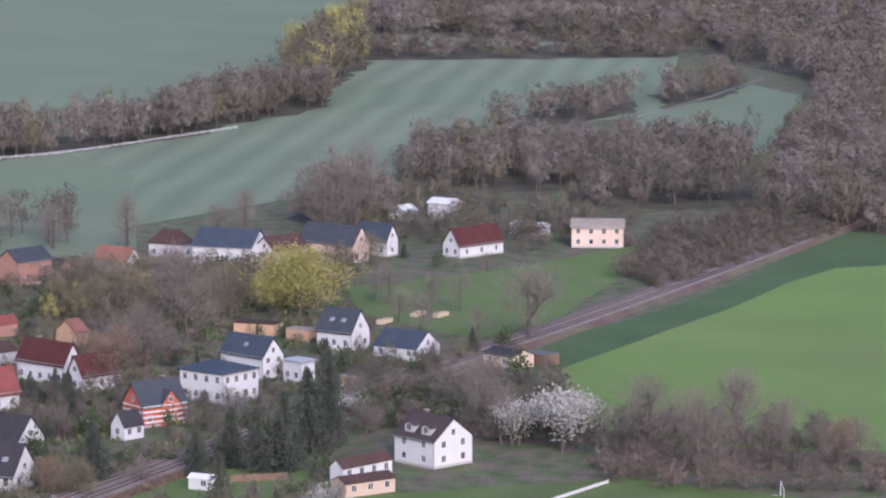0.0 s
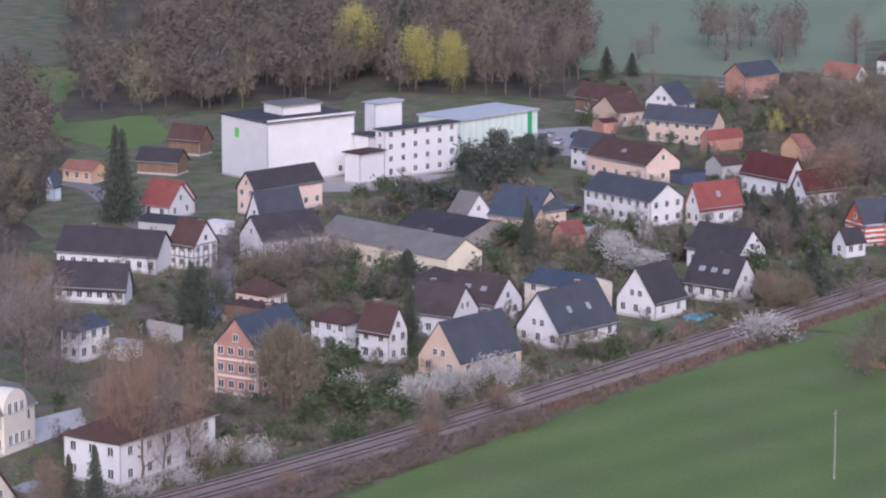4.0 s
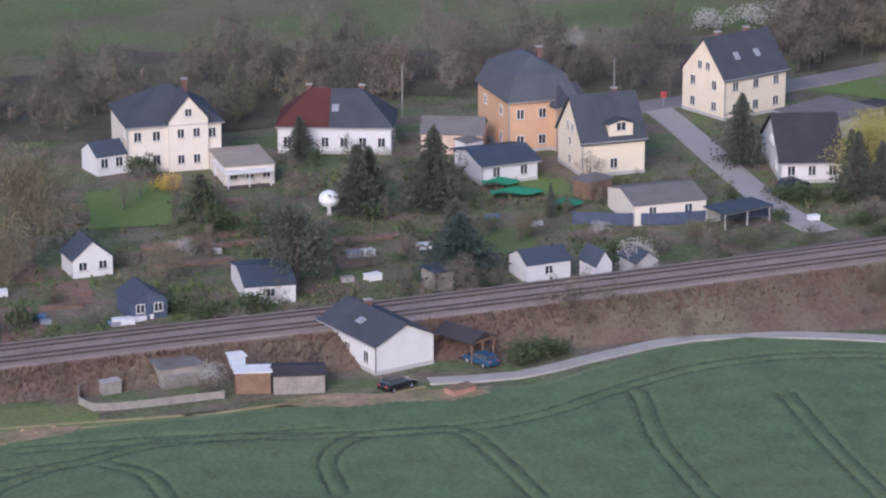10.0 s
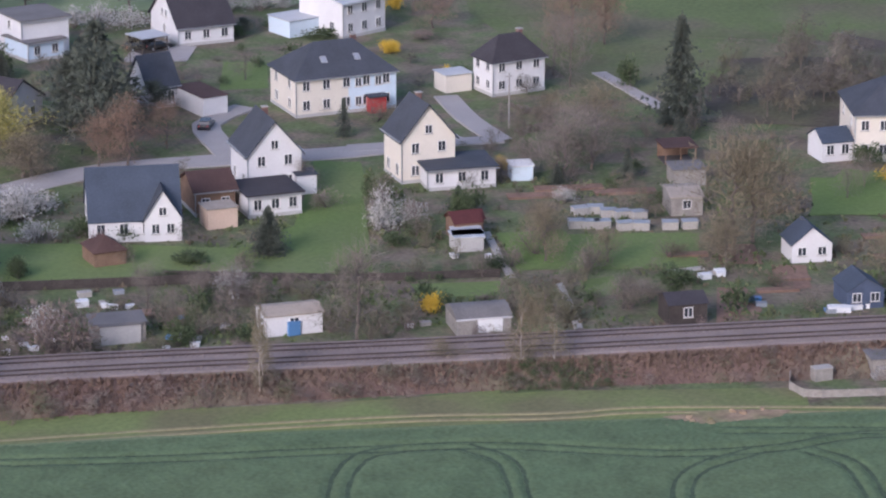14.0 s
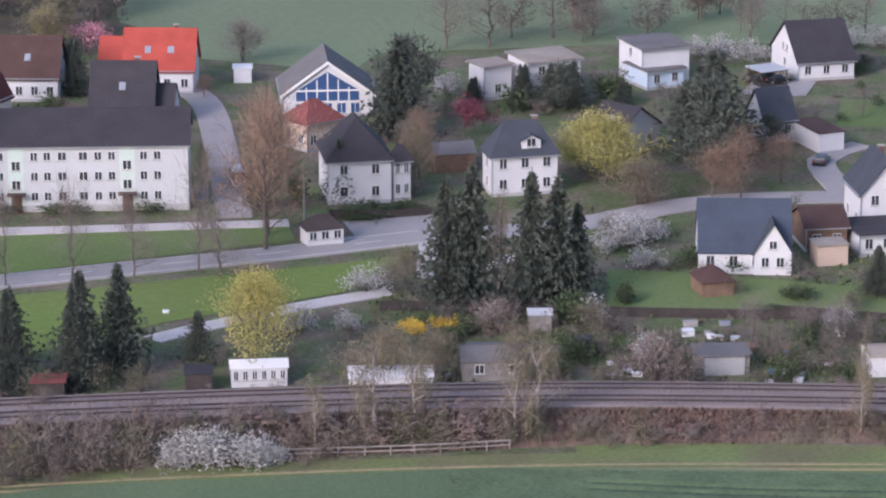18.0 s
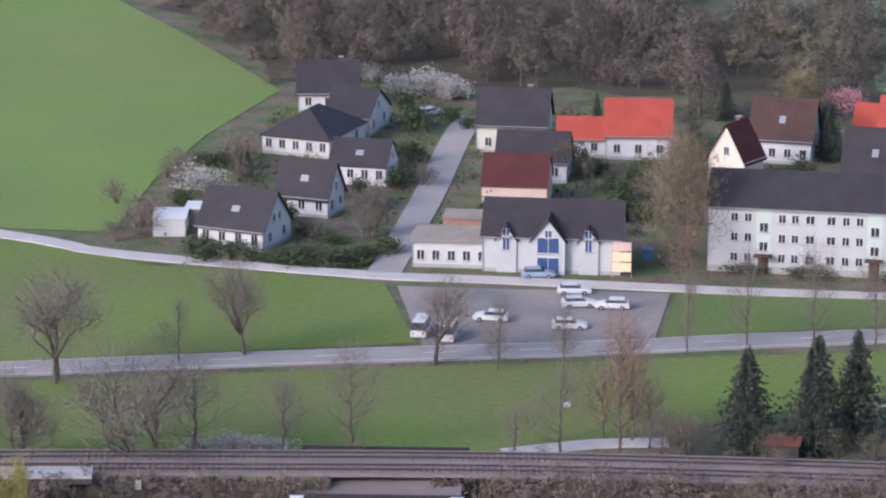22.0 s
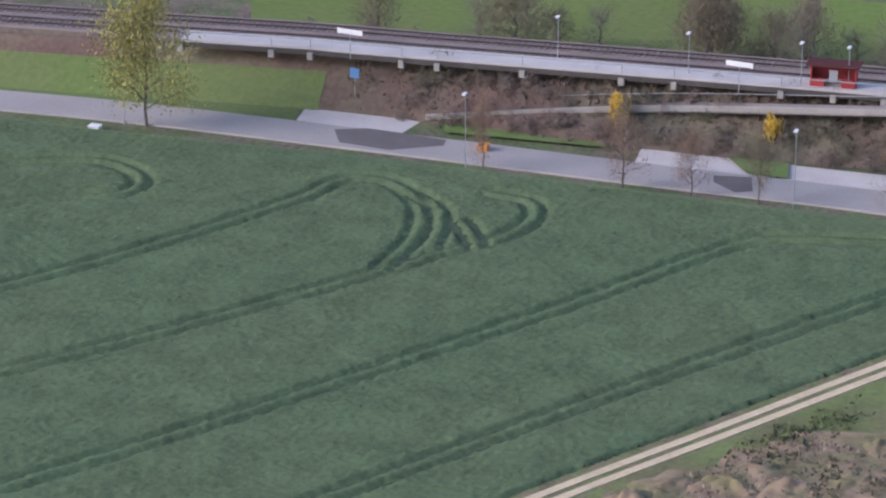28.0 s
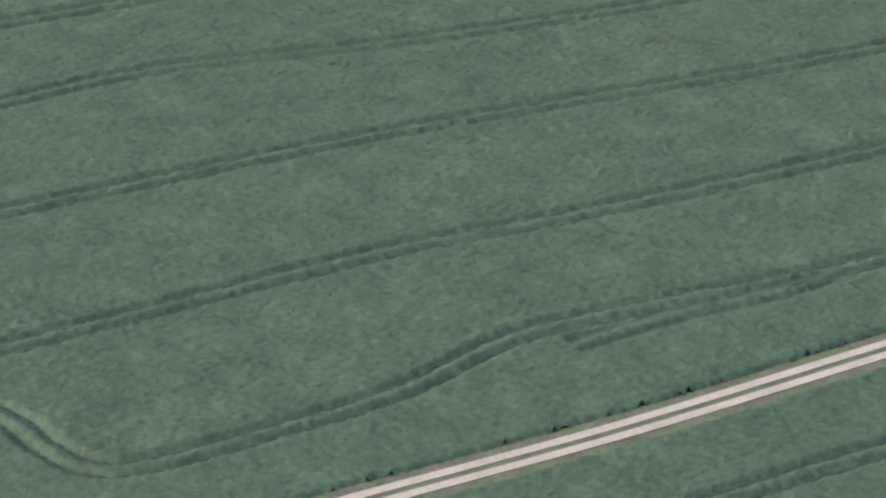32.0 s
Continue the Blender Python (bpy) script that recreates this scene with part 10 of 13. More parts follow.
woods("woodland", "brown scrub between the corn field and the wood", [(-61.5, 621.2), (-32.1, 539.6), (-26.5, 548.7), (-47.7, 622.1)], ['redbush', 'bush', 'redbush', 'bare'], 0.02, (2, 5), (3, 6), 157, floor=False)
plant("bare", 575.0, 184.8, 15.2, 14.2)
plant("bare", 583.3, 178.2, 12.1, 8.2)
plant("bare", 585.9, 171.4, 15.8, 12.3)
plant("bare", 583.8, 162.2, 12.0, 9.2)
plant("redbare", 587.8, 152.1, 7.9, 8.2)
plant("bare", 587.2, 221.3, 14.1, 12.7)
plant("bare", 693.6, 251.4, 16.5, 14.9)
plant("bud", 693.5, 352.9, 12.0, 14.4)
plant("bud", 706.3, 368.4, 10.9, 12.1)
plant("bare", 714.2, 348.4, 13.6, 14.7)
plant("bare", 626.1, 312.2, 12.0, 17.7)
plant("bud", 702.9, 329.0, 12.0, 11.7)
plant("bare", 732.8, 300.7, 9.5, 10.7)
plant("bare", 728.0, 288.7, 9.4, 11.8)
plant("bud", 803.7, 336.2, 6.0, 10.2)
plant("poplar", 800.7, 404.7, 15.2, 8.3)
plant("poplar", 793.5, 423.0, 12.2, 10.6)
plant("poplar", 810.0, 444.9, 12.5, 9.3)
plant("poplar", 831.0, 391.3, 9.4, 7.7)
plant("poplar", 855.9, 395.1, 10.4, 8.7)
plant("bare", 864.9, 372.1, 20.0, 23.8)
plant("bare", 904.4, 379.1, 20.0, 14.8)
plant("bud", 399.3, 297.2, 13.1, 10.0)
plant("spruce", 518.9, 269.7, 10.7, 7.4)
plant("bud", 506.9, 266.1, 6.5, 6.7)
plant("redbare", 506.8, 271.1, 7.0, 5.8)
plant("spruce", 448.4, 307.4, 12.4, 3.8)
plant("spruce", 491.0, 337.1, 6.7, 7.0)
plant("pine", 611.6, 390.4, 6.3, 9.8)
plant("pine", 588.8, 385.8, 6.7, 9.5)
plant("pine", 550.4, 371.5, 6.9, 13.4)
plant("bare", 609.5, 394.2, 7.5, 8.5)
plant("bare", 488.9, 361.4, 7.4, 14.3)
plant("bare", 492.6, 355.1, 7.4, 12.2)
plant("bud", 672.9, 348.6, 11.7, 11.5)
plant("bud", 678.1, 339.7, 13.0, 11.5)
plant("bare", 661.8, 320.3, 20.1, 14.8)
plant("bare", 543.7, 311.6, 5.5, 6.3)
plant("spruce", 537.5, 258.1, 7.3, 5.0)
plant("spruce", 540.3, 243.3, 11.3, 8.0)
plant("spruce", 557.2, 245.3, 12.6, 9.2)
plant("spruce", 569.3, 246.1, 19.2, 7.3)
plant("bud", 526.4, 329.9, 7.6, 6.3)
plant("blossom", 518.8, 310.5, 7.4, 7.1)
plant("blossom", 521.5, 306.0, 5.3, 7.1)
plant("greenbush", 506.2, 331.9, 6.3, 9.2)
plant("redbare", -84.4, 351.7, 10.0, 3.7)
plant("bud", -92.8, 347.8, 8.0, 5.4)

ribbon("road", "grey village street between houses", [(515.6, 396.5), (493.6, 379.9), (463.7, 359.3), (442.5, 347.1)], 4.6, M_ASPH_V, 0.07, "road")
ribbon("road", "grey village street before the red-roofed house", [(539.5, 460.4), (536.1, 448.1), (508.9, 413.7), (514.0, 407.8)], 4.5, M_ASPH_V, 0.07, "road")
woods("woodland", "low shrubs and beds in the railway gardens", [(273.9, 305.8), (292.8, 293.5), (313.4, 289.9), (298.9, 313.2)], ['bush', 'greenbush', 'bush', 'greenbush', 'redbush'], 0.06, (0.8, 2.4), (1.2, 2.6), 161, floor=False)
woods("woodland", "reddish thicket between the railway and the field", [(307.1, 261.2), (405.9, 261.6), (414.7, 267.4), (312.0, 269.1)], ['redbush', 'bush', 'redbush'], 0.05, (1.4, 3.2), (2.5, 4.5), 162, floor=False)
plant("bare", 409.9, 367.8, 10.1, 9.3)
plant("redbare", 395.5, 358.0, 5.2, 6.3)
plant("bare", 427.0, 376.0, 11.4, 10.5)
plant("redbare", 319.2, 283.1, 5.4, 4.3)
plant("bush", 288.1, 299.0, 3.7, 4.9)
plant("greenbush", 287.9, 311.3, 2.3, 4.3)
plant("spruce", 294.4, 293.6, 4.5, 1.5)
plant("spruce", 301.2, 291.6, 4.2, 1.8)
plant("bud", 399.7, 296.0, 13.2, 9.2)
plant("bud", 394.2, 275.3, 4.3, 5.7)
plant("blossombush", 411.3, 293.8, 4.9, 5.1)
plant("greenbush", 415.8, 300.3, 5.4, 5.2)
plant("bud", 469.2, 352.8, 8.2, 11.8)
plant("bare", 478.5, 349.7, 9.3, 13.0)
plant("greenbush", 424.5, 361.0, 4.9, 4.7)
plant("pine", 440.7, 345.7, 10.8, 7.1)
plant("bare", 437.5, 325.3, 3.8, 9.2)
plant("redbare", 414.3, 267.9, 5.2, 6.6)
plant("redbare", 390.2, 264.6, 5.0, 4.8)
plant("redbare", 359.4, 266.9, 4.0, 5.3)
plant("redbare", 402.0, 271.8, 6.0, 4.9)
plant("redbare", 471.1, 268.8, 4.8, 3.6)

woods("woodland", "bare shrubs and small trees along the allotments", [(113.7, 339.0), (211.6, 309.7), (216.4, 317.0), (117.3, 349.5)], ['bare', 'bush', 'bud', 'bush', 'redbare', 'greenbush'], 0.016, (1.8, 4.8), (2.2, 4.5), 171, floor=False)
woods("woodland", "bare shrubs and small trees along the allotments", [(39.1, 350.5), (126.4, 334.7), (129.2, 342.2), (40.3, 360.3)], ['bare', 'bush', 'bud', 'bush', 'redbare', 'greenbush'], 0.018, (1.8, 5), (2.2, 4.5), 172, floor=False)
woods("woodland", "brown trees before the church", [(489.4, 492.0), (505.4, 473.2), (527.2, 491.8), (508.1, 514.1)], ['bare', 'redbare', 'bud'], 0.03, (8, 11.5), (8, 11), 173, floor=True)
woods("woodland", "bare shrubs and small trees among the gardens", [(170.4, 379.0), (195.8, 366.4), (213.0, 398.9), (193.9, 415.3)], ['bare', 'bush', 'bud', 'bush', 'redbare'], 0.012, (2.5, 6), (3, 6), 174, floor=False)

area("yard", "asphalt drive before the white house", [(151.6, 467.3), (160.7, 463.8), (165.3, 472.3), (156.8, 476.5)], M_ASPH, 0.06, "yard")
area("lawn", "mown garden lawn", [(159.2, 445.6), (166.2, 444.0), (171.5, 458.5), (165.7, 461.6)], M_LAWN, 0.05, "lawn")

# beds and rough growth between the houses
for _i, _q in enumerate(([(400, 270), (500, 264), (520, 320), (420, 350)], [(500, 264), (560, 258), (620, 320), (520, 330)], [(440, 340), (520, 320), (600, 380), (500, 410)], [(560, 300), (640, 262), (720, 300), (640, 360)], [(330, 284), (400, 272), (430, 345), (380, 320)], [(620, 350), (700, 300), (800, 340), (720, 420)])):
    undergrowth("patchy beds and rough grass between the houses", _q, 0.55, 0.9, 300 + _i, M_WEED if _i % 2 else M_SCRUB)

# tractor lines in the near fields
tramline([(-181.0, 198.4), (-174.9, 210.2), (-166.9, 224.5), (-152.7, 240.1), (-134.7, 264.2), (-121.6, 288.2), (-118.8, 296.1), (-114.6, 298.0), (-109.0, 292.8), (-106.3, 284.8), (-106.3, 275.6)])
tramline([(-167.0, 181.9), (-161.0, 192.6), (-145.0, 218.9), (-132.2, 237.2), (-118.8, 255.5), (-105.0, 276.6), (-103.2, 280.1), (-99.6, 284.6), (-97.7, 288.3), (-97.0, 293.4), (-99.0, 297.3), (-103.8, 298.1)])
tramline([(-153.2, 162.6), (-146.2, 173.9), (-139.5, 186.4), (-129.8, 203.9), (-121.0, 216.6), (-109.2, 234.9), (-96.8, 255.8), (-87.1, 272.6), (-76.5, 292.5), (-70.8, 296.6), (-58.7, 299.4)])
tramline([(-154.3, 167.1), (-139.9, 165.9), (-134.2, 163.9), (-129.7, 163.2), (-126.4, 165.5), (-123.3, 170.9), (-117.0, 183.7), (-114.2, 195.4), (-109.2, 204.0), (-94.5, 225.0), (-77.3, 255.0), (-53.9, 294.4)])
tramline([(-109.2, 197.5), (-105.2, 205.7), (-100.7, 212.5), (-97.2, 219.8)], pale=True)
tramline([(-205.0, 221.0), (-194.0, 238.0), (-184.4, 252.3), (-174.4, 267.4), (-162.6, 281.0), (-161.0, 285.3), (-148.7, 292.1), (-142.7, 293.1), (-137.7, 289.6), (-138.2, 285.0), (-142.8, 282.9), (-148.2, 278.4), (-155.9, 269.1), (-166.6, 254.9), (-176.0, 240.2), (-186.0, 225.0), (-196.0, 210.0), (-206.0, 193.0)])
tramline([(-110.7, 295.6), (-107.0, 292.4), (-104.9, 287.8), (-104.0, 282.5)])
tramline([(-103.6, 289.9), (-101.7, 287.3), (-99.8, 284.1)], width=0.9)
tramline([(-68.1, 218.7), (-73.3, 211.2), (-77.2, 204.0), (-80.8, 198.2), (-85.3, 190.5), (-91.1, 179.4)])
tramline([(157.6, 288.9), (173.4, 281.7), (185.7, 273.9), (197.7, 267.4), (208.3, 265.5), (222.2, 267.2), (234.4, 267.1), (246.8, 262.0), (255.2, 252.5), (254.8, 240.7), (249.8, 225.9)])
tramline([(218.8, 266.9), (221.1, 264.9), (213.2, 251.7), (206.1, 235.1)])
tramline([(234.0, 255.4), (226.8, 240.4), (219.8, 223.9)])
tramline([(249.9, 256.1), (241.9, 234.8), (232.7, 213.1)])
tramline([(177.6, 258.7), (182.1, 267.5), (188.2, 271.2), (194.7, 269.2), (198.3, 266.2), (196.9, 258.5), (193.0, 246.0)])
tramline([(85.6, 309.7), (101.5, 304.1), (123.4, 297.7), (134.4, 293.9), (149.3, 285.0), (160.7, 281.9), (170.7, 281.7), (188.1, 274.4)])
tramline([(112.0, 281.9), (115.6, 290.3), (120.4, 296.4), (125.6, 297.0)])
tramline([(131.1, 295.2), (133.3, 289.5), (130.9, 281.0), (127.9, 274.0)])
tramline([(142.5, 266.8), (146.0, 275.2), (150.5, 280.0), (158.2, 282.1)])
tramline([(163.1, 280.2), (164.9, 274.7), (162.8, 266.8), (159.6, 258.3)])

# farm tracks
tramline_pale = thing("farm_track", pose(0, 0, 0), "pale two-rut farm track through the crop", "farm track", "", "structure")
_l = smooth_line([(-114.8, 162.5), (-110.7, 169.7), (-100.1, 188.1), (-89.0, 209.6), (-76.5, 233.4), (-65.3, 253.0), (-55.9, 269.5), (-44.2, 289.1), (-37.7, 299.9), (-31.6, 307.7)], 2.0)
_n = normals2(_l)
for _s in (-0.75, 0.75):
    _q = np.column_stack([_l[:, :2] + _n * _s, np.zeros(len(_l))])
    RUTS.append((_q, 2.9))
    part("wheel_track", sweep_mesh("wheel_track", _q, lambda i: [(0.525, -0.05), (0.425, 0.45), (-0.425, 0.45), (-0.525, -0.05)], M_TRACK), None, tramline_pale)
ribbon("verge", "grassy middle strip of the farm track", [(-114.8, 162.5), (-110.7, 169.7), (-100.1, 188.1), (-89.0, 209.6), (-76.5, 233.4), (-65.3, 253.0), (-55.9, 269.5), (-44.2, 289.1), (-37.7, 299.9), (-31.6, 307.7)], 4.6, M_TRACKMID, 0.38, "track")
tramline_pale = thing("farm_track", pose(0, 0, 0), "grassy two-rut track along the crop", "farm track", "", "structure")
_l = smooth_line([(-5.3, 323.4), (33.5, 322.5), (78.7, 317.4), (123.6, 307.6), (144.0, 300.6), (154.1, 298.2), (177.4, 288.0), (177.6, 287.4), (192.2, 283.3), (192.8, 281.5), (204.2, 280.1)], 2.0)
_n = normals2(_l)
for _s in (-0.8, 0.8):
    _q = np.column_stack([_l[:, :2] + _n * _s, np.zeros(len(_l))])
    RUTS.append((_q, 1.2))
    part("wheel_track", sweep_mesh("wheel_track", _q, lambda i: [(0.35, -0.38), (0.25, 0.12), (-0.25, 0.12), (-0.35, -0.38)], M_GRASSRUT), None, tramline_pale)
area("verge", "strip of rough grass along the crop", [(100.9, 320.2), (106.6, 318.8), (147.5, 307.8), (172.6, 298.0), (170.0, 292.2), (193.5, 282.5), (203.8, 279.6), (177.1, 287.6), (103.8, 310.8), (98.4, 312.7)], M_ROUGH, 0.06, "verge")
area("verge", "strip of rough grass along the crop", [(34.0, 327.0), (79.8, 321.8), (125.7, 313.1), (142.2, 310.4), (138.6, 302.3), (122.8, 305.5), (78.5, 316.5), (33.4, 321.9)], M_ROUGH, 0.06, "verge")
area("verge", "grass strip beside the lower road", [(-173.3, 321.2), (-160.4, 323.4), (-132.7, 322.5), (-130.8, 312.9), (-154.9, 312.1), (-167.9, 310.7)], M_LAWN, 0.08, "verge")
area("verge", "grass strip beside the lower road", [(-116.6, 318.2), (-98.9, 319.5), (-96.5, 315.6), (-114.0, 314.3)], M_LAWN, 0.3, "verge")
area("verge", "grass strip beside the lower road", [(-84.2, 317.4), (-77.5, 317.2), (-76.5, 313.1), (-80.7, 313.0)], M_LAWN, 0.3, "verge")
area("verge", "grass strip beside the lower road", [(-49.5, 319.1), (-29.6, 321.9), (-29.2, 318.3), (-48.1, 314.4)], M_LAWN, 0.3, "verge")
area("verge", "rough grass beside the farm track", [(-75.5, 231.0), (-70.6, 240.3), (-54.6, 268.9), (-42.3, 290.8), (-33.8, 242.5), (-54.0, 222.0), (-66.0, 224.0)], M_ROUGH, 0.42, "verge")
area("bare_patch", "patch of bare earth and rubble", [(-73.9, 226.1), (-73.6, 230.3), (-71.7, 232.4), (-72.0, 236.5), (-69.6, 238.8), (-68.4, 242.5), (-65.0, 244.1), (-64.6, 248.0), (-61.2, 249.7), (-60.4, 253.7), (-54.1, 255.3), (-50.2, 258.6), (-45.7, 255.4), (-44.3, 244.5), (-53.6, 228.0), (-61.2, 228.0), (-66.8, 223.7)], M_RUBBLE, 0.45, "bare ground")
area("bare_patch", "patch of bare earth and rubble", [(189.0, 286.0), (195.2, 284.2), (199.7, 280.0), (204.3, 278.0), (208.6, 275.5), (208.3, 273.9), (202.8, 274.9), (198.2, 277.9), (193.4, 280.5), (189.4, 282.3)], M_RUBBLE, 0.32, "bare ground")
area("bare_patch", "patch of bare earth and rubble", [(153.9, 295.2), (161.0, 294.6), (167.6, 291.7), (164.6, 289.9), (156.6, 291.3)], M_RUBBLE, 0.31, "bare ground")
area("bare_patch", "patch of bare earth and rubble", [(187.1, 285.4), (195.4, 282.5), (207.0, 277.7), (210.4, 276.1), (206.8, 275.4), (193.3, 279.5)], M_RUBBLE, 0.31, "bare ground")

# crop leaves, densest where the field comes nearest
_edge = np.array([(-330.0, 300.0), (-150.5, 301.6), (-114.3, 303.7), (-61.2, 303.4), (-34.7, 305.8), (33.4, 321.5), (78.5, 316.5), (103.6, 310.1), (176.7, 287.0), (202.5, 277.8), (214.2, 273.0), (232.7, 274.8), (243.1, 272.1), (262.8, 253.7), (263.9, 241.8)])
def inside_crop(x, y):
    return y < np.interp(x, _edge[:, 0], _edge[:, 1]) and x < 252.5 + (y - 215.7) * 0.345

def inside_ring(x, y, ring):
    hit = np.zeros(x.shape, bool)
    for (ax, ay), (bx, by) in zip(ring, ring[1:] + ring[:1]):
        if ay != by:
            hit ^= ((ay > y) != (by > y)) & (x < (bx - ax) * (y - ay) / (by - ay) + ax)
    return hit


BARE_RINGS = [[(189.0, 286.0), (195.2, 284.2), (199.7, 280.0), (204.3, 278.0), (208.6, 275.5), (208.3, 273.9), (202.8, 274.9), (198.2, 277.9), (193.4, 280.5), (189.4, 282.3)], [(153.9, 295.2), (161.0, 294.6), (167.6, 291.7), (164.6, 289.9), (156.6, 291.3)], [(187.1, 285.4), (195.4, 282.5), (207.0, 277.7), (210.4, 276.1), (206.8, 275.4), (193.3, 279.5)]]
ROUGH_RING = [(-75.5, 231.0), (-70.6, 240.3), (-54.6, 268.9), (-42.3, 290.8), (-33.8, 242.5), (-54.0, 222.0), (-66.0, 224.0)]


def canopy(label, x0, x1, y0, y1, cell, seed, tall):
    """The closed top of the standing crop as an uneven sheet, sunk where wheels have passed."""
    rng = np.random.default_rng(seed)
    nx, ny = int((x1 - x0) / cell) + 1, int((y1 - y0) / cell) + 1
    X, Y = np.meshgrid(x0 + cell * np.arange(nx), y0 + cell * np.arange(ny), indexing="ij")
    X, Y = X + rng.uniform(-0.3, 0.3, X.shape) * cell, Y + rng.uniform(-0.3, 0.3, X.shape) * cell
    H = tall * (0.58 + 0.46 * rng.random(X.shape))
    for k in range(3):
        H *= 1 + 0.012 * np.sin(X * rng.uniform(0.2, 1.3) + Y * rng.uniform(0.2, 1.3) + rng.uniform(0, 6))
    near = np.full(X.shape, 9.0)
    for line, w in RUTS:
        fine = smooth_line([tuple(p[:2]) for p in line], 0.25)
        for p in fine:
            i, j = int((p[0] - x0) / cell), int((p[1] - y0) / cell)
            if -3 < i < nx + 3 and -3 < j < ny + 3:
                r = int(1.6 / cell) + 1
                a, b = slice(max(0, i - r), max(0, i + r + 1)), slice(max(0, j - r), max(0, j + r + 1))
                if near[a, b].size:
                    near[a, b] = np.minimum(near[a, b], np.hypot(X[a, b] - p[0], Y[a, b] - p[1]) - w / 2)
    t = np.clip((near + rng.normal(0, 0.05, X.shape) + 0.06) / 0.36, 0.0, 1.0)
    H *= t * t * (3 - 2 * t)
    Z = 0.34 + H
    edge = np.interp(X, _edge[:, 0], _edge[:, 1])
    ok = (Y < edge - 0.4) & (X < 252.0 + (Y - 215.7) * 0.345) & ~inside_ring(X, Y, ROUGH_RING) & (near > -0.31)
    for ring in BARE_RINGS:
        ok &= ~inside_ring(X, Y, ring)
    Z = np.minimum(Z, 0.34 + np.clip((edge - Y) / 1.2, 0.02, 2.0))
    idx = np.arange(nx * ny).reshape(nx, ny)
    full = ok[:-1, :-1] & ok[1:, :-1] & ok[1:, 1:] & ok[:-1, 1:]
    q = np.stack([idx[:-1, :-1][full], idx[1:, :-1][full], idx[1:, 1:][full], idx[:-1, 1:][full]], 1)
    me = bpy.data.meshes.new("crop_canopy")
    me.from_pydata(np.stack([X.ravel(), Y.ravel(), Z.ravel()], 1), [], q.tolist())
    me.materials.append(M_CANOPY)
    me.polygons.foreach_set("use_smooth", [True] * len(me.polygons))
    return tagged(new("crop_canopy", me), label, "crop", "", "stuff")


canopy("closed leafy top of the standing cereal crop", -212, -18, 148, 306, 0.33, 71, 0.44)
canopy("closed leafy top of the standing cereal crop", 72, 266, 204, 318, 0.40, 72, 0.25)
crop("crop_leaves", "dense upright leaves of the cereal crop", [(-205, -75, 150, 335), (-75, -20, 215, 300)], 10.0, 0.20, 5, base=0.66)
bank_scrub("bare reddish-brown shrubs on the bank below the platform", -122, -14, 420, 61, ["bush", "redbush", "bush"], (1.0, 2.6))
bank_scrub("brown shrubs on the bank beside the crop", -3, 150, 300, 62, ["bush", "redbush"], (0.8, 2.2))
bank_scrub("tall thin reddish shrubs beside the track", -70, -19, 90, 67, ["redbush", "bush", "redbush"], (1.8, 3.6), True, 0.7)
bank_scrub("tall thin reddish shrubs beside the track", 4, 90, 200, 68, ["redbush", "bush", "redbush"], (1.8, 4.0), True, 0.7)
bank_scrub("low brown shrubs on the dry bank", 150, 262, 90, 63, ["redbush", "bush"], (0.8, 1.8))
bank_scrub("reddish-brown thicket on the railway bank", 275, 420, 820, 64, ["redbush", "redbush", "bush"], (1.2, 3.0), True, 1.8)
bank_scrub("low scrub on the bank towards the gardens", -150, 420, 260, 65, ["bush", "redbush"], (0.8, 1.8), False)
bank_tufts("bank_grass", "dry brown grass on the railway bank", -126, -14, 11000, 11)
bank_tufts("bank_grass", "dry brown grass on the railway bank", -3, 160, 22000, 12)
bank_tufts("bank_grass", "dry brown grass on the railway bank", 160, 300, 22000, 13)
bank_tufts("bank_grass", "dry brown grass on the railway bank", 300, 560, 16000, 14, size=0.6)

# station

def along(x):
    """The track's centre and direction at x."""
    k = int(np.argmin(np.abs(RAIL[:, 0] - x)))
    d = RAIL[min(k + 1, len(RAIL) - 1)] - RAIL[k - 1]
    return RAIL[k], math.degrees(math.atan2(-d[1], -d[0]))
_pl = np.array([p for p in RAIL if -150 < p[0] < -34])
station = thing("station_platform", pose(0, 0, 0), "raised concrete railway platform with a pale paved top", "platform", "", "structure")
part("platform_slab", sweep_mesh("platform_slab", _pl, lambda i: [(4.1, _pl[i][2] + 0.2), (4.1, _pl[i][2] + 0.95), (7.4, _pl[i][2] + 0.95), (7.4, _pl[i][2] + 0.7), (6.9, _pl[i][2] + 0.65)], M_PAVE), None, station)
# beam coloured dark in place of the shaded gap under the platform
part("edge_beam", sweep_mesh("edge_beam", _pl, lambda i: [(7.5, _pl[i][2] + 0.75), (7.62, _pl[i][2] + 0.75), (7.62, _pl[i][2] + 0.2), (7.5, _pl[i][2] + 0.2)], M_DARKCONC), None, station, "concrete edge beam darkened as underside shade")
part("handrail", sweep_mesh("handrail", _pl, lambda i: [(7.38, _pl[i][2] + 1.9), (7.44, _pl[i][2] + 1.96), (7.5, _pl[i][2] + 1.9), (7.44, _pl[i][2] + 1.84), (7.38, _pl[i][2] + 1.9)], M_METAL), None, station, "grey metal handrail")
part("yellow_edge", sweep_mesh("white_line", _pl, lambda i: [(4.5, _pl[i][2] + 0.957), (4.62, _pl[i][2] + 0.957)], M_LINE), None, station, "white safety line")
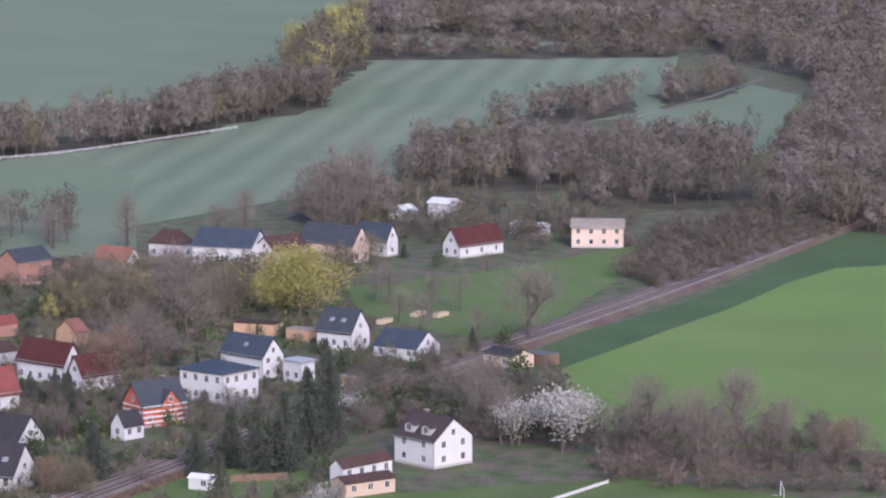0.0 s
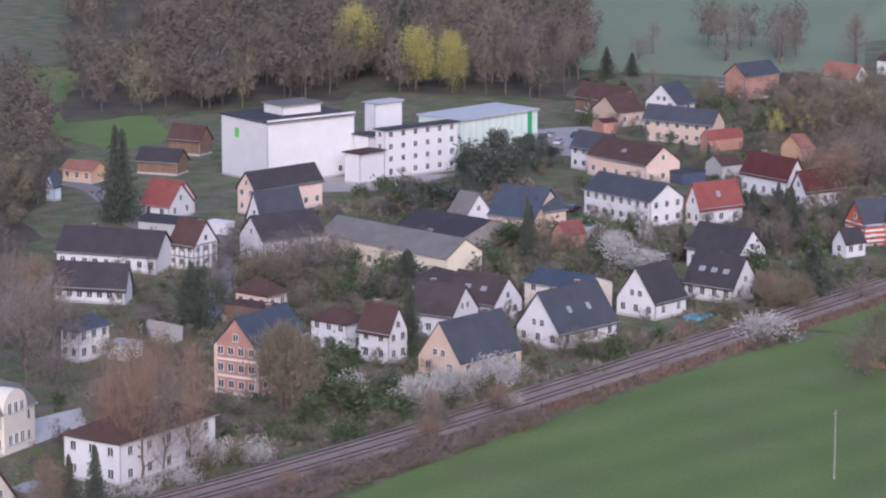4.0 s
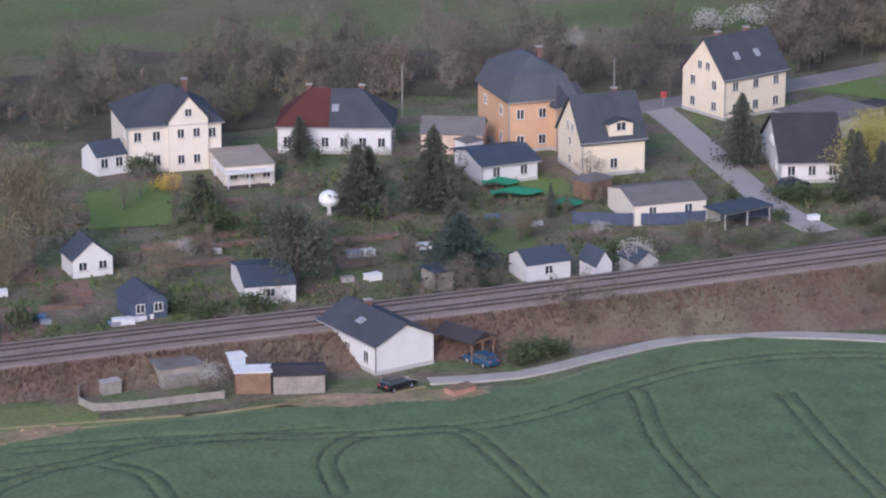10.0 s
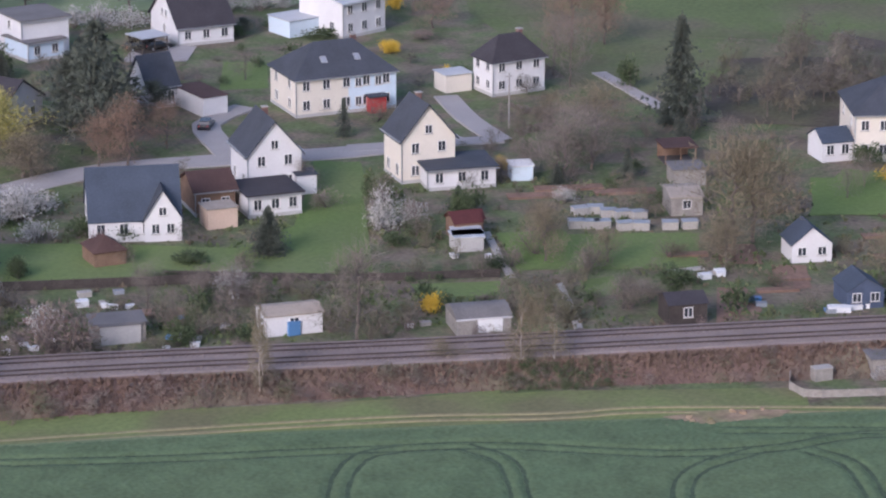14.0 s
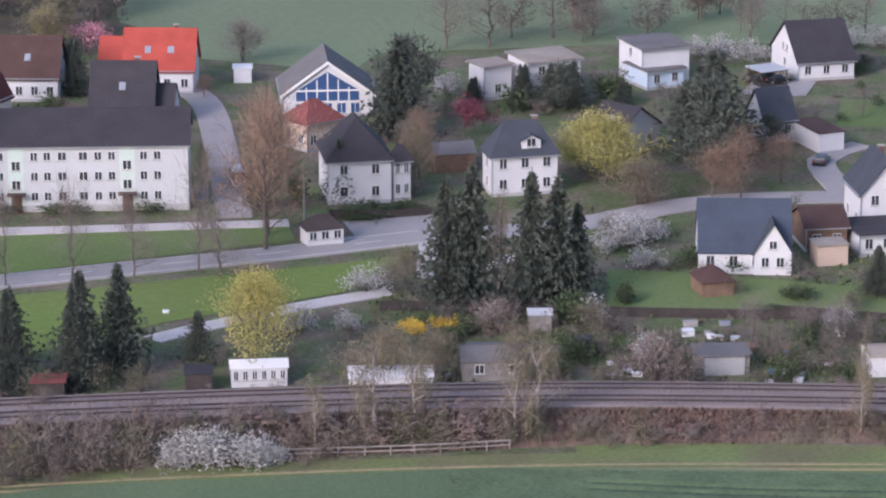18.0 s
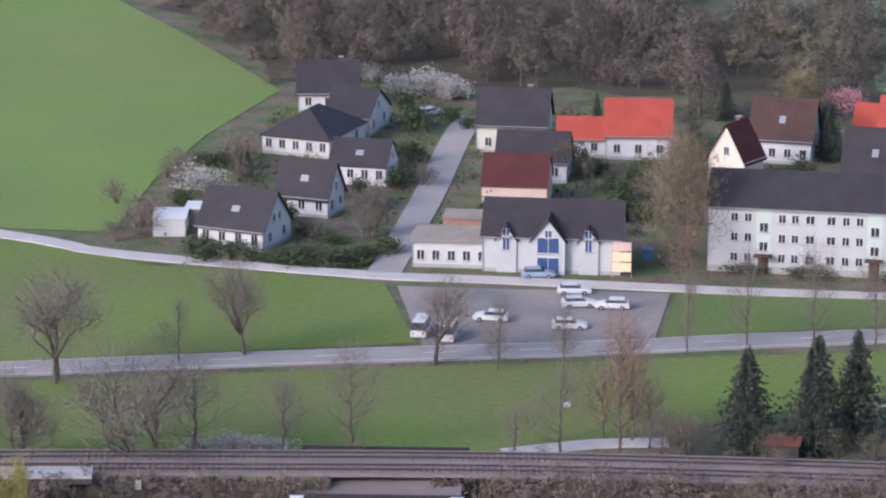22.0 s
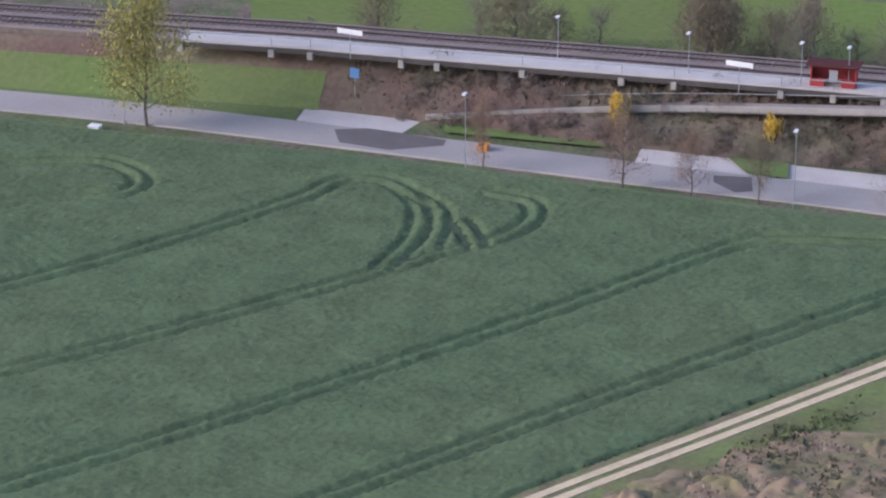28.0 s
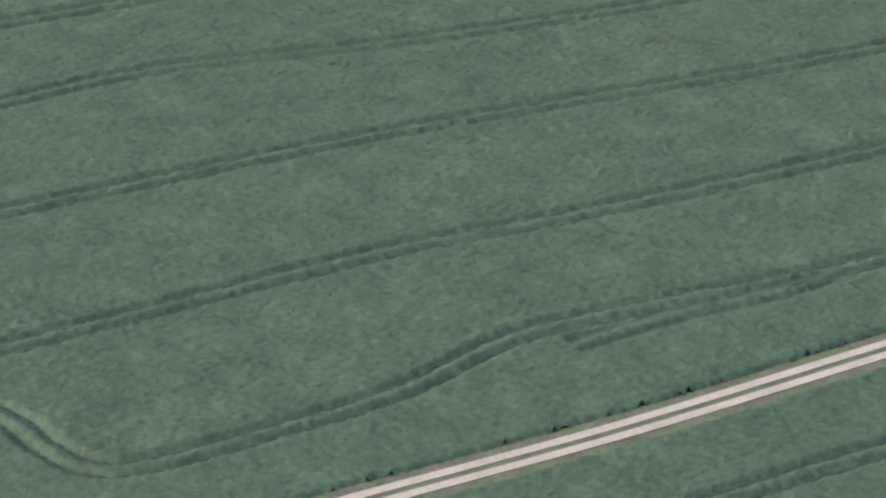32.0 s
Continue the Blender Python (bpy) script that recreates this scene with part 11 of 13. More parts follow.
for _x in range(-148, -34, 8):
    _p, _a = along(_x)
    _m = pose(_p[0], _p[1], _p[2], 0, 0, _a)
    _b = box_part("bracket", (-0.3, 0.3, -7.9, -7.0, -0.3, 0.5), M_CONC, station, "concrete support bracket")
    _b.matrix_basis = _m
    _b = box_part("rail_post", (-0.04, 0.04, -7.48, -7.4, 0.9, 1.9), M_METAL, station)
    _b.matrix_basis = _m

street_lamp(-105.4, 325.9, 4.6, 5.9, 0, "grey platform lamp with a pale head")
street_lamp(-90.7, 325.3, 4.6, 5.9, 0, "grey platform lamp with a pale head")
street_lamp(-78.7, 326.1, 4.6, 5.9, 0, "grey platform lamp with a pale head")
street_lamp(-73.7, 326.3, 4.6, 5.9, 0, "grey platform lamp with a pale head")
street_lamp(-68.7, 327.4, 4.6, 5.9, 0, "grey platform lamp with a pale head")
street_lamp(-64.5, 327.4, 4.6, 5.9, 0, "grey platform lamp with a pale head")
street_lamp(-59.6, 328.5, 4.6, 5.9, 0, "grey platform lamp with a pale head")
street_lamp(-50.5, 329.6, 4.6, 5.9, 0, "grey platform lamp with a pale head")
street_lamp(-108.5, 305.1, 8.2, 0, 0, "tall grey street lamp beside the road")
street_lamp(-74.0, 305.7, 8.2, 0, 0, "tall grey street lamp beside the road")
street_lamp(-39.6, 313.1, 8.2, 0, 0, "tall grey street lamp beside the road")
street_lamp(-147.3, 305.9, 8.2, 0, 0, "tall grey street lamp beside the road")
sign("pale station name board on a post", -84.3, 322.0, 5.9, -5, 3.2, 3.0, 0.55, M_WHITE)
sign("pale station name board on a post", -59.1, 325.8, 5.9, -5, 3.2, 3.0, 0.55, M_WHITE)
sign("pale station name board on a post", -126.3, 318.3, 5.9, -5, 3.2, 3.0, 0.55, M_WHITE)
sign("blue and white station sign on a post", -126.0, 318.8, 0, -5, 4.6, 1.1, 1.1, M_BLUE)

_p, _a = along(-74)
shelter = thing("platform_shelter", pose(_p[0] + 0.3, _p[1] - 5.8, _p[2] + 0.95, 0, 0, 5), "small red platform shelter with a dark roof", "shelter")
box_part("back_wall", (-2.4, 2.4, 0.7, 0.85, 0, 2.3), M_REDPAINT, shelter)
for _s in (-2.4, 2.25):
    box_part("side_wall", (_s, _s + 0.15, -0.8, 0.7, 0, 2.3), M_REDPAINT, shelter)
for _s in (-2.25, 0.9):
    box_part("front_panel", (_s, _s + 1.35, -0.85, -0.75, 0, 0.9), M_REDPAINT, shelter)
box_part("bench", (-1.8, 1.8, 0.2, 0.6, 0.4, 0.5), M_METAL, shelter)
box_part("roof", (-2.8, 2.8, -1.3, 1.1, 2.3, 2.5), ROOF["darkred"], shelter)
box_part("timetable", (-0.4, 0.5, -0.86, -0.8, 0.6, 1.9), M_METAL, shelter)
stairs = thing("stairs", pose(-53.2, 327.6, 0, 0, 0, 5), "long concrete stairs up to the platform", "stairs", "", "structure")
for _k in range(30):
    box_part("step", (-1.2, 1.2, -11.5 + _k * 0.385, -11.5 + (_k + 1) * 0.385 + 0.02, -0.2 if _k < 3 else _k * 0.195 - 0.5, (_k + 1) * 0.195), M_CONC, stairs)
for _s in (-1.45, 1.25):
    _b = bmesh.new()
    _v = [_b.verts.new(p) for p in ((_s, -11.7, -0.2), (_s, 0.2, -0.2), (_s, 0.2, 6.9), (_s, -11.7, 1.0), (_s + 0.2, -11.7, -0.2), (_s + 0.2, 0.2, -0.2), (_s + 0.2, 0.2, 6.9), (_s + 0.2, -11.7, 1.0))]
    for _f in ((0, 1, 2, 3), (7, 6, 5, 4), (0, 3, 7, 4), (3, 2, 6, 7), (2, 1, 5, 6), (1, 0, 4, 5)):
        _b.faces.new([_v[i] for i in _f])
    part("stair_wall", _b, M_PAVE, stairs, "pale stair side wall")
_rl = smooth_line([(-117.5, 318.2, 0.6), (-95, 322.0, 3.0), (-72, 323.8, 4.8), (-55, 326.0, 5.7)], 3.0)
ramp = thing("ramp", pose(0, 0, 0), "long grey access ramp up to the platform", "ramp", "", "structure")
part("ramp_surface", sweep_mesh("ramp_surface", _rl, lambda i: [(1.0, _rl[i][2] - 0.5), (1.0, _rl[i][2]), (-1.0, _rl[i][2]), (-1.0, _rl[i][2] - 0.5)], M_LOT), None, ramp)
part("ramp_kerb", sweep_mesh("ramp_kerb", _rl, lambda i: [(-1.0, _rl[i][2] - 0.1), (-1.0, _rl[i][2] + 0.35), (-1.15, _rl[i][2] + 0.35), (-1.15, _rl[i][2] - 0.3)], M_CONC), None, ramp, "pale ramp kerb")
part("handrail", sweep_mesh("handrail", _rl, lambda i: [(1.0, _rl[i][2] + 0.95), (1.06, _rl[i][2] + 1.0), (1.0, _rl[i][2] + 1.05), (1.0, _rl[i][2] + 0.95)], M_METAL), None, ramp)
# underpass bridge
bridge = thing("railway_bridge", pose(-8.5, 337.5, 0, 0, 0, -2), "low railway bridge over the road with grey abutments", "bridge", "", "structure")
# abutments coloured dark to carry the shade of the underpass
for _s in (-7.6, 3.0):
    box_part("abutment", (_s, _s + 4.6, -9.6, 8.3, -0.3, 3.1), M_DARKCONC, bridge, "concrete abutment darkened as underpass shade")
for _s in (-1, 1):
    box_part("girder", (-8.5, 8.5, (5.4 if _s > 0 else -9.2) - 0.25, (5.4 if _s > 0 else -9.2) + 0.25, 2.7, 3.7), ROOF["black"], bridge, "dark steel girder")
    box_part("parapet", (-9.0, 9.0, (5.9 if _s > 0 else -9.6) - 0.12, (5.9 if _s > 0 else -9.6) + 0.12, 3.4, 3.9), ROOF["black"], bridge)
box_part("deck", (-8.6, 8.6, -9.0, 5.1, 3.1, 3.5), M_BALLAST, bridge, "brown gravel bridge deck")
for _s in (-9.0, 7.6):
    box_part("white_block", (_s, _s + 1.4, -10.3, -9.8, 3.3, 3.8), M_WHITE, bridge, "white marker block")
# stone underpass
portal = thing("tunnel_portal", pose(269.6, 260.5, 0, 0, 0, -42), "stone arched underpass portal below the railway", "portal", "", "structure")
_b = bmesh.new()
_in = [(1.45 * math.cos(a), 1.6 + 1.45 * math.sin(a)) for a in [math.pi * k / 12 for k in range(13)]]
_in = [(1.45, -0.3)] + _in + [(-1.45, -0.3)]
_ou = [(x * 1.22, z if z < 0 else 1.6 + (z - 1.6) * 1.22 if z > 1.6 else z) for x, z in _in]
for _y0, _y1 in ((-0.4, 0.4),):
    _A = [[_b.verts.new((x, y, z)) for x, z in q] for q in (_in, _ou) for y in (_y0, _y1)]
    for k in range(len(_in) - 1):
        _b.faces.new((_A[0][k], _A[0][k + 1], _A[2][k + 1], _A[2][k]))
        _b.faces.new((_A[1][k + 1], _A[1][k], _A[3][k], _A[3][k + 1]))
        _b.faces.new((_A[0][k + 1], _A[0][k], _A[1][k], _A[1][k + 1]))
        _b.faces.new((_A[2][k], _A[2][k + 1], _A[3][k + 1], _A[3][k]))
part("arch_ring", _b, mat("weathered_arch_stone", (0.33, 0.27, 0.245), 0.9, 0.25, 0.6, 5), portal, "pale stone arch ring")
_m = bmesh.new()
_fr = [(-7, -0.2), (-4.5, 1.0), (-2.4, 2.3), (-1.3, 3.25), (0, 3.4), (1.3, 3.4), (2.7, 2.9), (4.5, 1.8), (7.5, -0.2)]
_rows = [[_m.verts.new((x * s, y, max(-0.3, z * k) + (0.1 * math.sin(3 * x + y) if 0 < y < 12 else 0))) for x, z in _fr] for y, k, s in ((0.2, 1.0, 1.0), (3.0, 1.0, 1.1), (7.0, 0.95, 1.2), (11.0, 0.8, 1.3))]
_rows0 = [[tuple(v.co) for v in r] for r in _rows]
for _a, _c in zip(_rows[:-1], _rows[1:]):
    for k in range(len(_fr) - 1):
        _m.faces.new((_a[k], _a[k + 1], _c[k + 1], _c[k]))
tagged(new("portal_bank", to_mesh("portal_bank", _m, M_BANK)), "earth bank grown with dry grass over the underpass", "embankment", "", "structure").matrix_world = pose(269.6, 260.5, 0, 0, 0, -42)
_r = np.random.default_rng(17)
_pp = []
for _k in range(700):
    _i, _j, _f, _g = _r.integers(3), _r.integers(8), _r.random(), _r.random()
    _q = [np.array(_rows0[a][b]) for a, b in ((_i, _j), (_i, _j + 1), (_i + 1, _j), (_i + 1, _j + 1))]
    _pp.append((_q[0] * (1 - _f) + _q[1] * _f) * (1 - _g) + (_q[2] * (1 - _f) + _q[3] * _f) * _g)
_tv, _tf = tufts(_r, _pp, 0.3, 4500, 0.34, 0.12, -0.8)
tagged(new("bank_grass", mesh_from("bank_grass", _tv, _tf, M_DRYGRASS)), "dry brown grass over the underpass", "dry grass", "", "stuff").matrix_world = pose(269.6, 260.5, 0, 0, 0, -42)
# short closed recess, painted near-black for the unlit depth of the tunnel
_b = bmesh.new()
_A = [[_b.verts.new((x, y, z)) for x, z in _in] for y in (0.4, 2.4)]
for k in range(len(_in) - 1):
    _b.faces.new((_A[0][k], _A[0][k + 1], _A[1][k + 1], _A[1][k]))
_b.faces.new(_A[1])
part("tunnel_lining", _b, mat("shade_black_stone", (0.014, 0.013, 0.012), 0.9, 0.3), portal, "short tunnel recess painted black as deep shade")
for _s in (-1, 1):
    _b = bmesh.new()
    bm_box(_b, min(_s * 1.8, _s * 2.7), max(_s * 1.8, _s * 2.7), 0.0, 0.5, -0.3, 1.2 if _s < 0 else 2.4)
    part("wing_wall", _b, M_DARKCONC, portal, "stone wing wall")
box_part("coping", (-1.7, 2.2, -0.1, 0.6, 3.36, 3.52), mat("weathered_coping", (0.34, 0.29, 0.26), 0.9, 0.25), portal)


# road markings

def dashes(pts, z, on=4.0, off=8.0, off_line=0.0):
    line = smooth_line(pts, 1.0)
    n = normals2(line)
    k, made = 0, []
    m = thing("road_marking", pose(0, 0, 0), "broken white centre line on the asphalt", "road marking", "", "structure")
    while k + on < len(line):
        seg = line[k:k + int(on) + 1]
        part("dash", sweep_mesh("dash", seg, lambda i: [(0.09, z), (-0.09, z)], M_LINE), None, m)
        k += int(on + off)
def edge_line(pts, side, z):
    line = smooth_line(pts, 3.0)
    n = normals2(line)
    line[:, :2] += n * side
    tagged(new("road_marking", sweep_mesh("road_marking", line, lambda i: [(0.09, z), (-0.09, z)], M_LINE)), "white edge line of the main road", "road marking", "", "structure")

MAIN_ROAD = [(-175.3, 371.5), (-139.5, 375.0), (-90.4, 379.4), (-79.4, 379.5), (-26.8, 387.1), (16.2, 392.1), (35.9, 395.3), (68.4, 399.5), (89.1, 402.9)]
dashes(MAIN_ROAD, 0.27)
edge_line(MAIN_ROAD, 2.6, 0.27)
edge_line(MAIN_ROAD, -2.6, 0.27)

# parked cars
car("white parked saloon car in the car park", 3.5, 404.2, 170, (0.72, 0.72, 0.72))
car("white parked estate car in the car park", 13.2, 400.7, 0, (0.72, 0.72, 0.72))
car("white parked car in the car park", 14.7, 410.4, 5, (0.72, 0.72, 0.72))
car("white parked hatchback in the car park", 18.9, 409.6, 175, (0.72, 0.72, 0.72))
car("white parked car beside the lane", 14.3, 416.4, 0, (0.72, 0.72, 0.72))
car("white parked van in the car park", -1.7, 396.6, 80, (0.72, 0.72, 0.72), van=True)
car("white parked minivan in the car park", -5.1, 398.3, 80, (0.72, 0.72, 0.72), van=True)
car("silver-blue car before the guest house", 9.8, 424.1, 5, (0.30, 0.38, 0.48))
car("black parked car beside the bungalow", 201.5, 282.2, 8, (0.02, 0.02, 0.025))
car("blue car under the carport", 214.0, 283.6, 95, (0.03, 0.08, 0.16))
car("dark blue car beside the white house", 290.8, 317.1, -10, (0.02, 0.03, 0.06))
car("dark car under the brown carport", 332.3, 314.9, 20, (0.03, 0.03, 0.035))
car("white car on the far road", 131.4, 561.5, 0, (0.72, 0.72, 0.72))
car("dark car under the open carport", 156.4, 474.0, 10, (0.03, 0.03, 0.03))
car("dark car under the open carport", 159.4, 473.3, 10, (0.03, 0.03, 0.03))
car("white parked van on the side street", 69.8, 434.1, 90, (0.72, 0.72, 0.72), van=True)
car("pale car in the village street", 650.8, 406.6, 20, (0.4, 0.4, 0.4))
car("white parked car by the red house", 570.5, 296.7, 10, (0.72, 0.72, 0.72))
car("white parked car by the red house", 573.8, 295.3, 10, (0.72, 0.72, 0.72))
car("white parked car near the farm", 773.6, 404.6, 10, (0.72, 0.72, 0.72))
car("dark parked car in the gardens", 570.4, 351.0, 10, (0.03, 0.03, 0.04))
car("black parked car by the garage", 150.3, 426.3, 60, (0.02, 0.02, 0.025))
car("silver car in the estate", -5.2, 518.0, 40, (0.45, 0.46, 0.47))
car("silver car in the estate", 33.3, 492.5, 5, (0.45, 0.46, 0.47))

# fences, hedges and walls
fence("garden_fence", "dark board fence between gardens", [(78.0, 373.7), (101.4, 365.9), (132.3, 357.0)], 1.3, WALL["dark"], 2.5)
fence("garden_fence", "dark board fence between gardens", [(122.0, 362.8), (141.7, 352.9), (159.0, 347.3)], 1.1, WALL["dark"], 2.5)
fence("garden_fence", "dark board fence between gardens", [(77.1, 373.6), (87.5, 371.1), (96.8, 369.2)], 1.3, WALL["dark"], 2.5)
fence("garden_fence", "blue-grey board fence beside the garages", [(256.8, 321.1), (265.6, 313.8), (279.3, 308.5)], 1.7, WALL["bluewood"], 3)
fence("fence", "weathered grey rail fence on the bank", [(56.9, 325.6), (70.4, 323.9), (80.5, 323.2)], 1.1, WALL["greywood"], 2.5, rails=True)
fence("fence", "grey board fence of a paddock", [(172.6, 301.1), (171.0, 295.3), (184.5, 290.6)], 1, WALL["greywood"], 2.5)
fence("guard_fence", "white painted fence beside the road", [(364.4, 363.4), (372.1, 363.5), (392.4, 370.2), (396.4, 370.1)], 0.9, M_WHITE, 3, rails=True)
fence("guard_fence", "white painted fence beside the road", [(409.8, 374.8), (421.5, 378.9), (435.1, 385.1)], 1, M_WHITE, 3, rails=True)
fence("field_fence", "pale fence along the far trees", [(980.2, 546.3), (1019.1, 530.7), (1109.8, 515.4)], 1, M_WHITE, 5, rails=True)
fence("field_fence", "pale fence by the far lane", [(1195.9, 390.9), (1277.1, 390.4), (1384.8, 395.7)], 1.2, M_METAL, 5, rails=True)
fence("garden_fence", "brown board fence round the shed plot", [(476.0, 239.9), (476.6, 231.0), (480.0, 222.1)], 1.2, WALL["wood"], 2.5)
fence("garden_fence", "red-brown board fence beside the lawn", [(528.9, 247.5), (534.6, 239.1)], 1.4, WALL["wood"], 2.5)
fence("garden_fence", "dark fence before the villas", [(78.9, 414.4), (85.3, 412.8), (92.2, 413.0)], 1.2, WALL["dark"], 2.5)
fence("advert_board", "white advertising boards beside the pitch", [(471.0, 202.3), (489.4, 197.0)], 0.7, WALL["white"], 4)
fence("advert_board", "white advertising boards beside the pitch", [(506.6, 199.9), (516.5, 197.6)], 0.7, WALL["white"], 4)
fence("advert_board", "white advertising boards beside the pitch", [(523.3, 191.7), (552.5, 185.2)], 0.7, WALL["white"], 4)
box_thing("team_shelter", "small dark dugout beside the pitch", 497.8, 198.7, 20, 4, 1.5, 2.0, WALL["wood"], ROOF["black"])
box_thing("team_shelter", "small dark dugout beside the pitch", 515.6, 195.4, 20, 4, 1.5, 2.0, WALL["wood"], ROOF["black"])
goal(419.6, 199.3, -60)
goal(550.1, 152.8, 20)
hedge("clipped green hedge round the corner garden", [(-36.6, 436.3), (-24.8, 430.0), (-14.2, 428.5), (-11.4, 435.8)], 0.9, 0.7, "greenbush", 2)
hedge("clipped dark green hedge before the white house", [(285.1, 313.4), (294.1, 309.5), (301.8, 305.7)], 1.5, 1, "greenbush", 3)
hedge("dark hedge before the estate garden", [(21.3, 473.0), (27.0, 473.3)], 1.4, 1, "greenbush", 4)
hedge("brown hedge along the lane", [(390.1, 460.1), (384.9, 440.2), (379.5, 416.6)], 2, 1.5, "bush", 5)
hedge("low green hedge in the allotments", [(149.7, 312.5), (155.4, 310.1), (161.6, 308.7)], 1, 1.4, "greenbush", 6)
hedge("dark hedge before the villas", [(79.3, 415.3), (84.4, 414.4), (91.1, 414.0)], 1.2, 0.9, "greenbush", 7)
hedge("green hedge behind the gardens", [(193.6, 419.3), (194.9, 409.0), (188.0, 405.1)], 1.2, 1.2, "bush", 8)

# details on buildings
# flats: stairwell strips, windows and doors
_w, _d, _he = DIMS[flats.name][:3]
for _u in (-0.255, 0.232):
    box_part("stair_strip", (_u * _w - 1.0, _u * _w + 1.0, -_d / 2 - 0.06, -_d / 2 + 0.02, 0, _he - 0.3), WALL["green"], flats, "pale green stairwell strip")
    for _z in (3.0, 5.6):
        window(flats, _u * _w, -_d / 2 - 0.06, _z, 0, 1.2, 1.3)
    _q = new("door", cached("door", door_mesh))
    _q.parent, _q.matrix_basis = flats, pose(_u * _w, -_d / 2 - 0.06, 0.1)
    box_part("porch_roof", (_u * _w - 1.2, _u * _w + 1.2, -_d / 2 - 1.3, -_d / 2, 2.4, 2.6), ROOF["brown"], flats)
for _u in (-0.385, -0.325, -0.175, -0.118, -0.052, 0.04, 0.105, 0.165, 0.305, 0.365):
    for _z in (1.5, 4.2, 6.9):
        window(flats, _u * _w, -_d / 2, _z, 0, 1.2 if abs(_u) < 0.06 else 1.0, 1.2)
box_part("plinth_band", (-_w / 2 - 0.07, _w / 2 + 0.07, -_d / 2 - 0.07, _d / 2 + 0.07, -0.4, 0.9), WALL["grey"], flats)
# guest house: three blue gables
_w, _d, _he = DIMS[guest.name][:3]
for _u, _bw, _bh in ((-0.33, 2.6, 5.2), (0.27, 2.6, 5.2)):
    _b = bay(guest, _u * _w, -_d / 2 - 0.25, _bw, 3.2, _bh - 0.6, 1.7, "offwhite", "black", 0, 0, M_BLUEGLASS)
    window(_b, 0, -1.6, 3.0, 0, 1.0, 1.8, M_BLUEGLASS)
_b = bay(guest, -0.02 * _w, -_d / 2 - 0.9, 4.4, 4.5, 4.7, 2.8, "offwhite", "black", 0, 0, M_BLUEGLASS)
for _z in (0.2, 2.9):
    window(_b, 0, -2.25, _z, 0, 3.0, 2.2, M_BLUEGLASS)
_lit = bpy.data.materials.new("lit_sign_face")
_lit.use_nodes = True
_lit.node_tree.nodes["Principled BSDF"].inputs["Base Color"].default_value = (0.45, 0.30, 0.22, 1)
_lit.node_tree.nodes["Principled BSDF"].inputs["Emission Color"].default_value = (1.0, 0.62, 0.34, 1)
_lit.node_tree.nodes["Principled BSDF"].inputs["Emission Strength"].default_value = 0.55
_s = thing("lit_sign", guest.matrix_world @ pose(_w / 2 + 0.3, -_d / 2 - 1.2, 0), "tall glowing sign beside the guest house", "sign")
for _z, _m in ((0.9, _lit), (2.3, _lit), (3.7, WALL["pink"])):
    box_part("sign_panel", (-1.2, 1.2, -0.15, 0.15, _z, _z + 1.15), _m, _s)
for _x in (-1.25, 1.2):
    box_part("post", (_x, _x + 0.08, -0.1, 0.1, -0.2, 5.0), M_METAL, _s)
# cream villa with a central gable
_w, _d, _he = DIMS[villa.name][:3]
bay(villa, 0.14 * _w, -_d / 2 - 0.5, 5.4, 5.0, _he + 0.6, 3.2, "cream", "slate", 2, 2)
# modern house: glazed triangle with white bars and bargeboards
_w, _d, _he, _rise = DIMS[glazed.name]
_b = bmesh.new()
_tri = [(-4.6, 2.4), (4.6, 2.4), (4.6, 3.9), (0, 3.9 + 4.6 * _rise / (_w / 2) - 0.5), (-4.6, 3.9)]
_fr = [[_b.verts.new((x, -_d / 2 - y, z)) for x, z in _tri] for y in (-0.02, 0.05)]
_b.faces.new(_fr[1])
for _k in range(5):
    _b.faces.new((_fr[0][_k], _fr[0][(_k + 1) % 5], _fr[1][(_k + 1) % 5], _fr[1][_k]))
part("gable_glazing", _b, M_BLUEGLASS, glazed, "blue-tinted gable glazing")
for _x in (-3.1, -1.55, 0, 1.55, 3.1):
    box_part("mullion", (_x - 0.09, _x + 0.09, -_d / 2 - 0.1, -_d / 2 - 0.04, 2.4, 3.8 + (4.6 - abs(_x)) * _rise / (_w / 2) - 0.5), M_FRAME, glazed, "white glazing bar")
box_part("transom", (-4.6, 4.6, -_d / 2 - 0.12, -_d / 2 - 0.04, 3.8, 4.05), M_FRAME, glazed, "white glazing bar")
for _s in (-1, 1):
    _b = bmesh.new()
    _q = [(_s * (_w / 2 + 0.4), _he - 0.3), (0, _he + _rise - 0.02), (0, _he + _rise - 0.5), (_s * (_w / 2 + 0.4), _he - 0.75)]
    _fr = [[_b.verts.new((x, -_d / 2 - y, z)) for x, z in _q] for y in (0.36, 0.46)]
    for _f in (_fr[0], _fr[1][::-1]):
        _b.faces.new(_f)
    for _k in range(4):
        _b.faces.new((_fr[0][_k], _fr[0][(_k + 1) % 4], _fr[1][(_k + 1) % 4], _fr[1][_k]))
    part("bargeboard", _b, M_FRAME, glazed, "white bargeboard")
for _x in (-4.0, -2.0, 0.0, 2.0, 4.0):
    window(glazed, _x, -_d / 2, 0.5, 0, 1.4, 1.6, M_BLUEGLASS)
# slate house with a white cross gable
_w, _d, _he = DIMS[slate_house.name][:3]
bay(slate_house, 0.30 * _w, -_d / 2 - 0.4, 4.6, 6.0, 3.0, 3.6, "white", "slate", 1, 2)
# end house: two flat dormers on the roof towards the pitch
_w, _d, _he, _rise = DIMS[dormer_house.name]
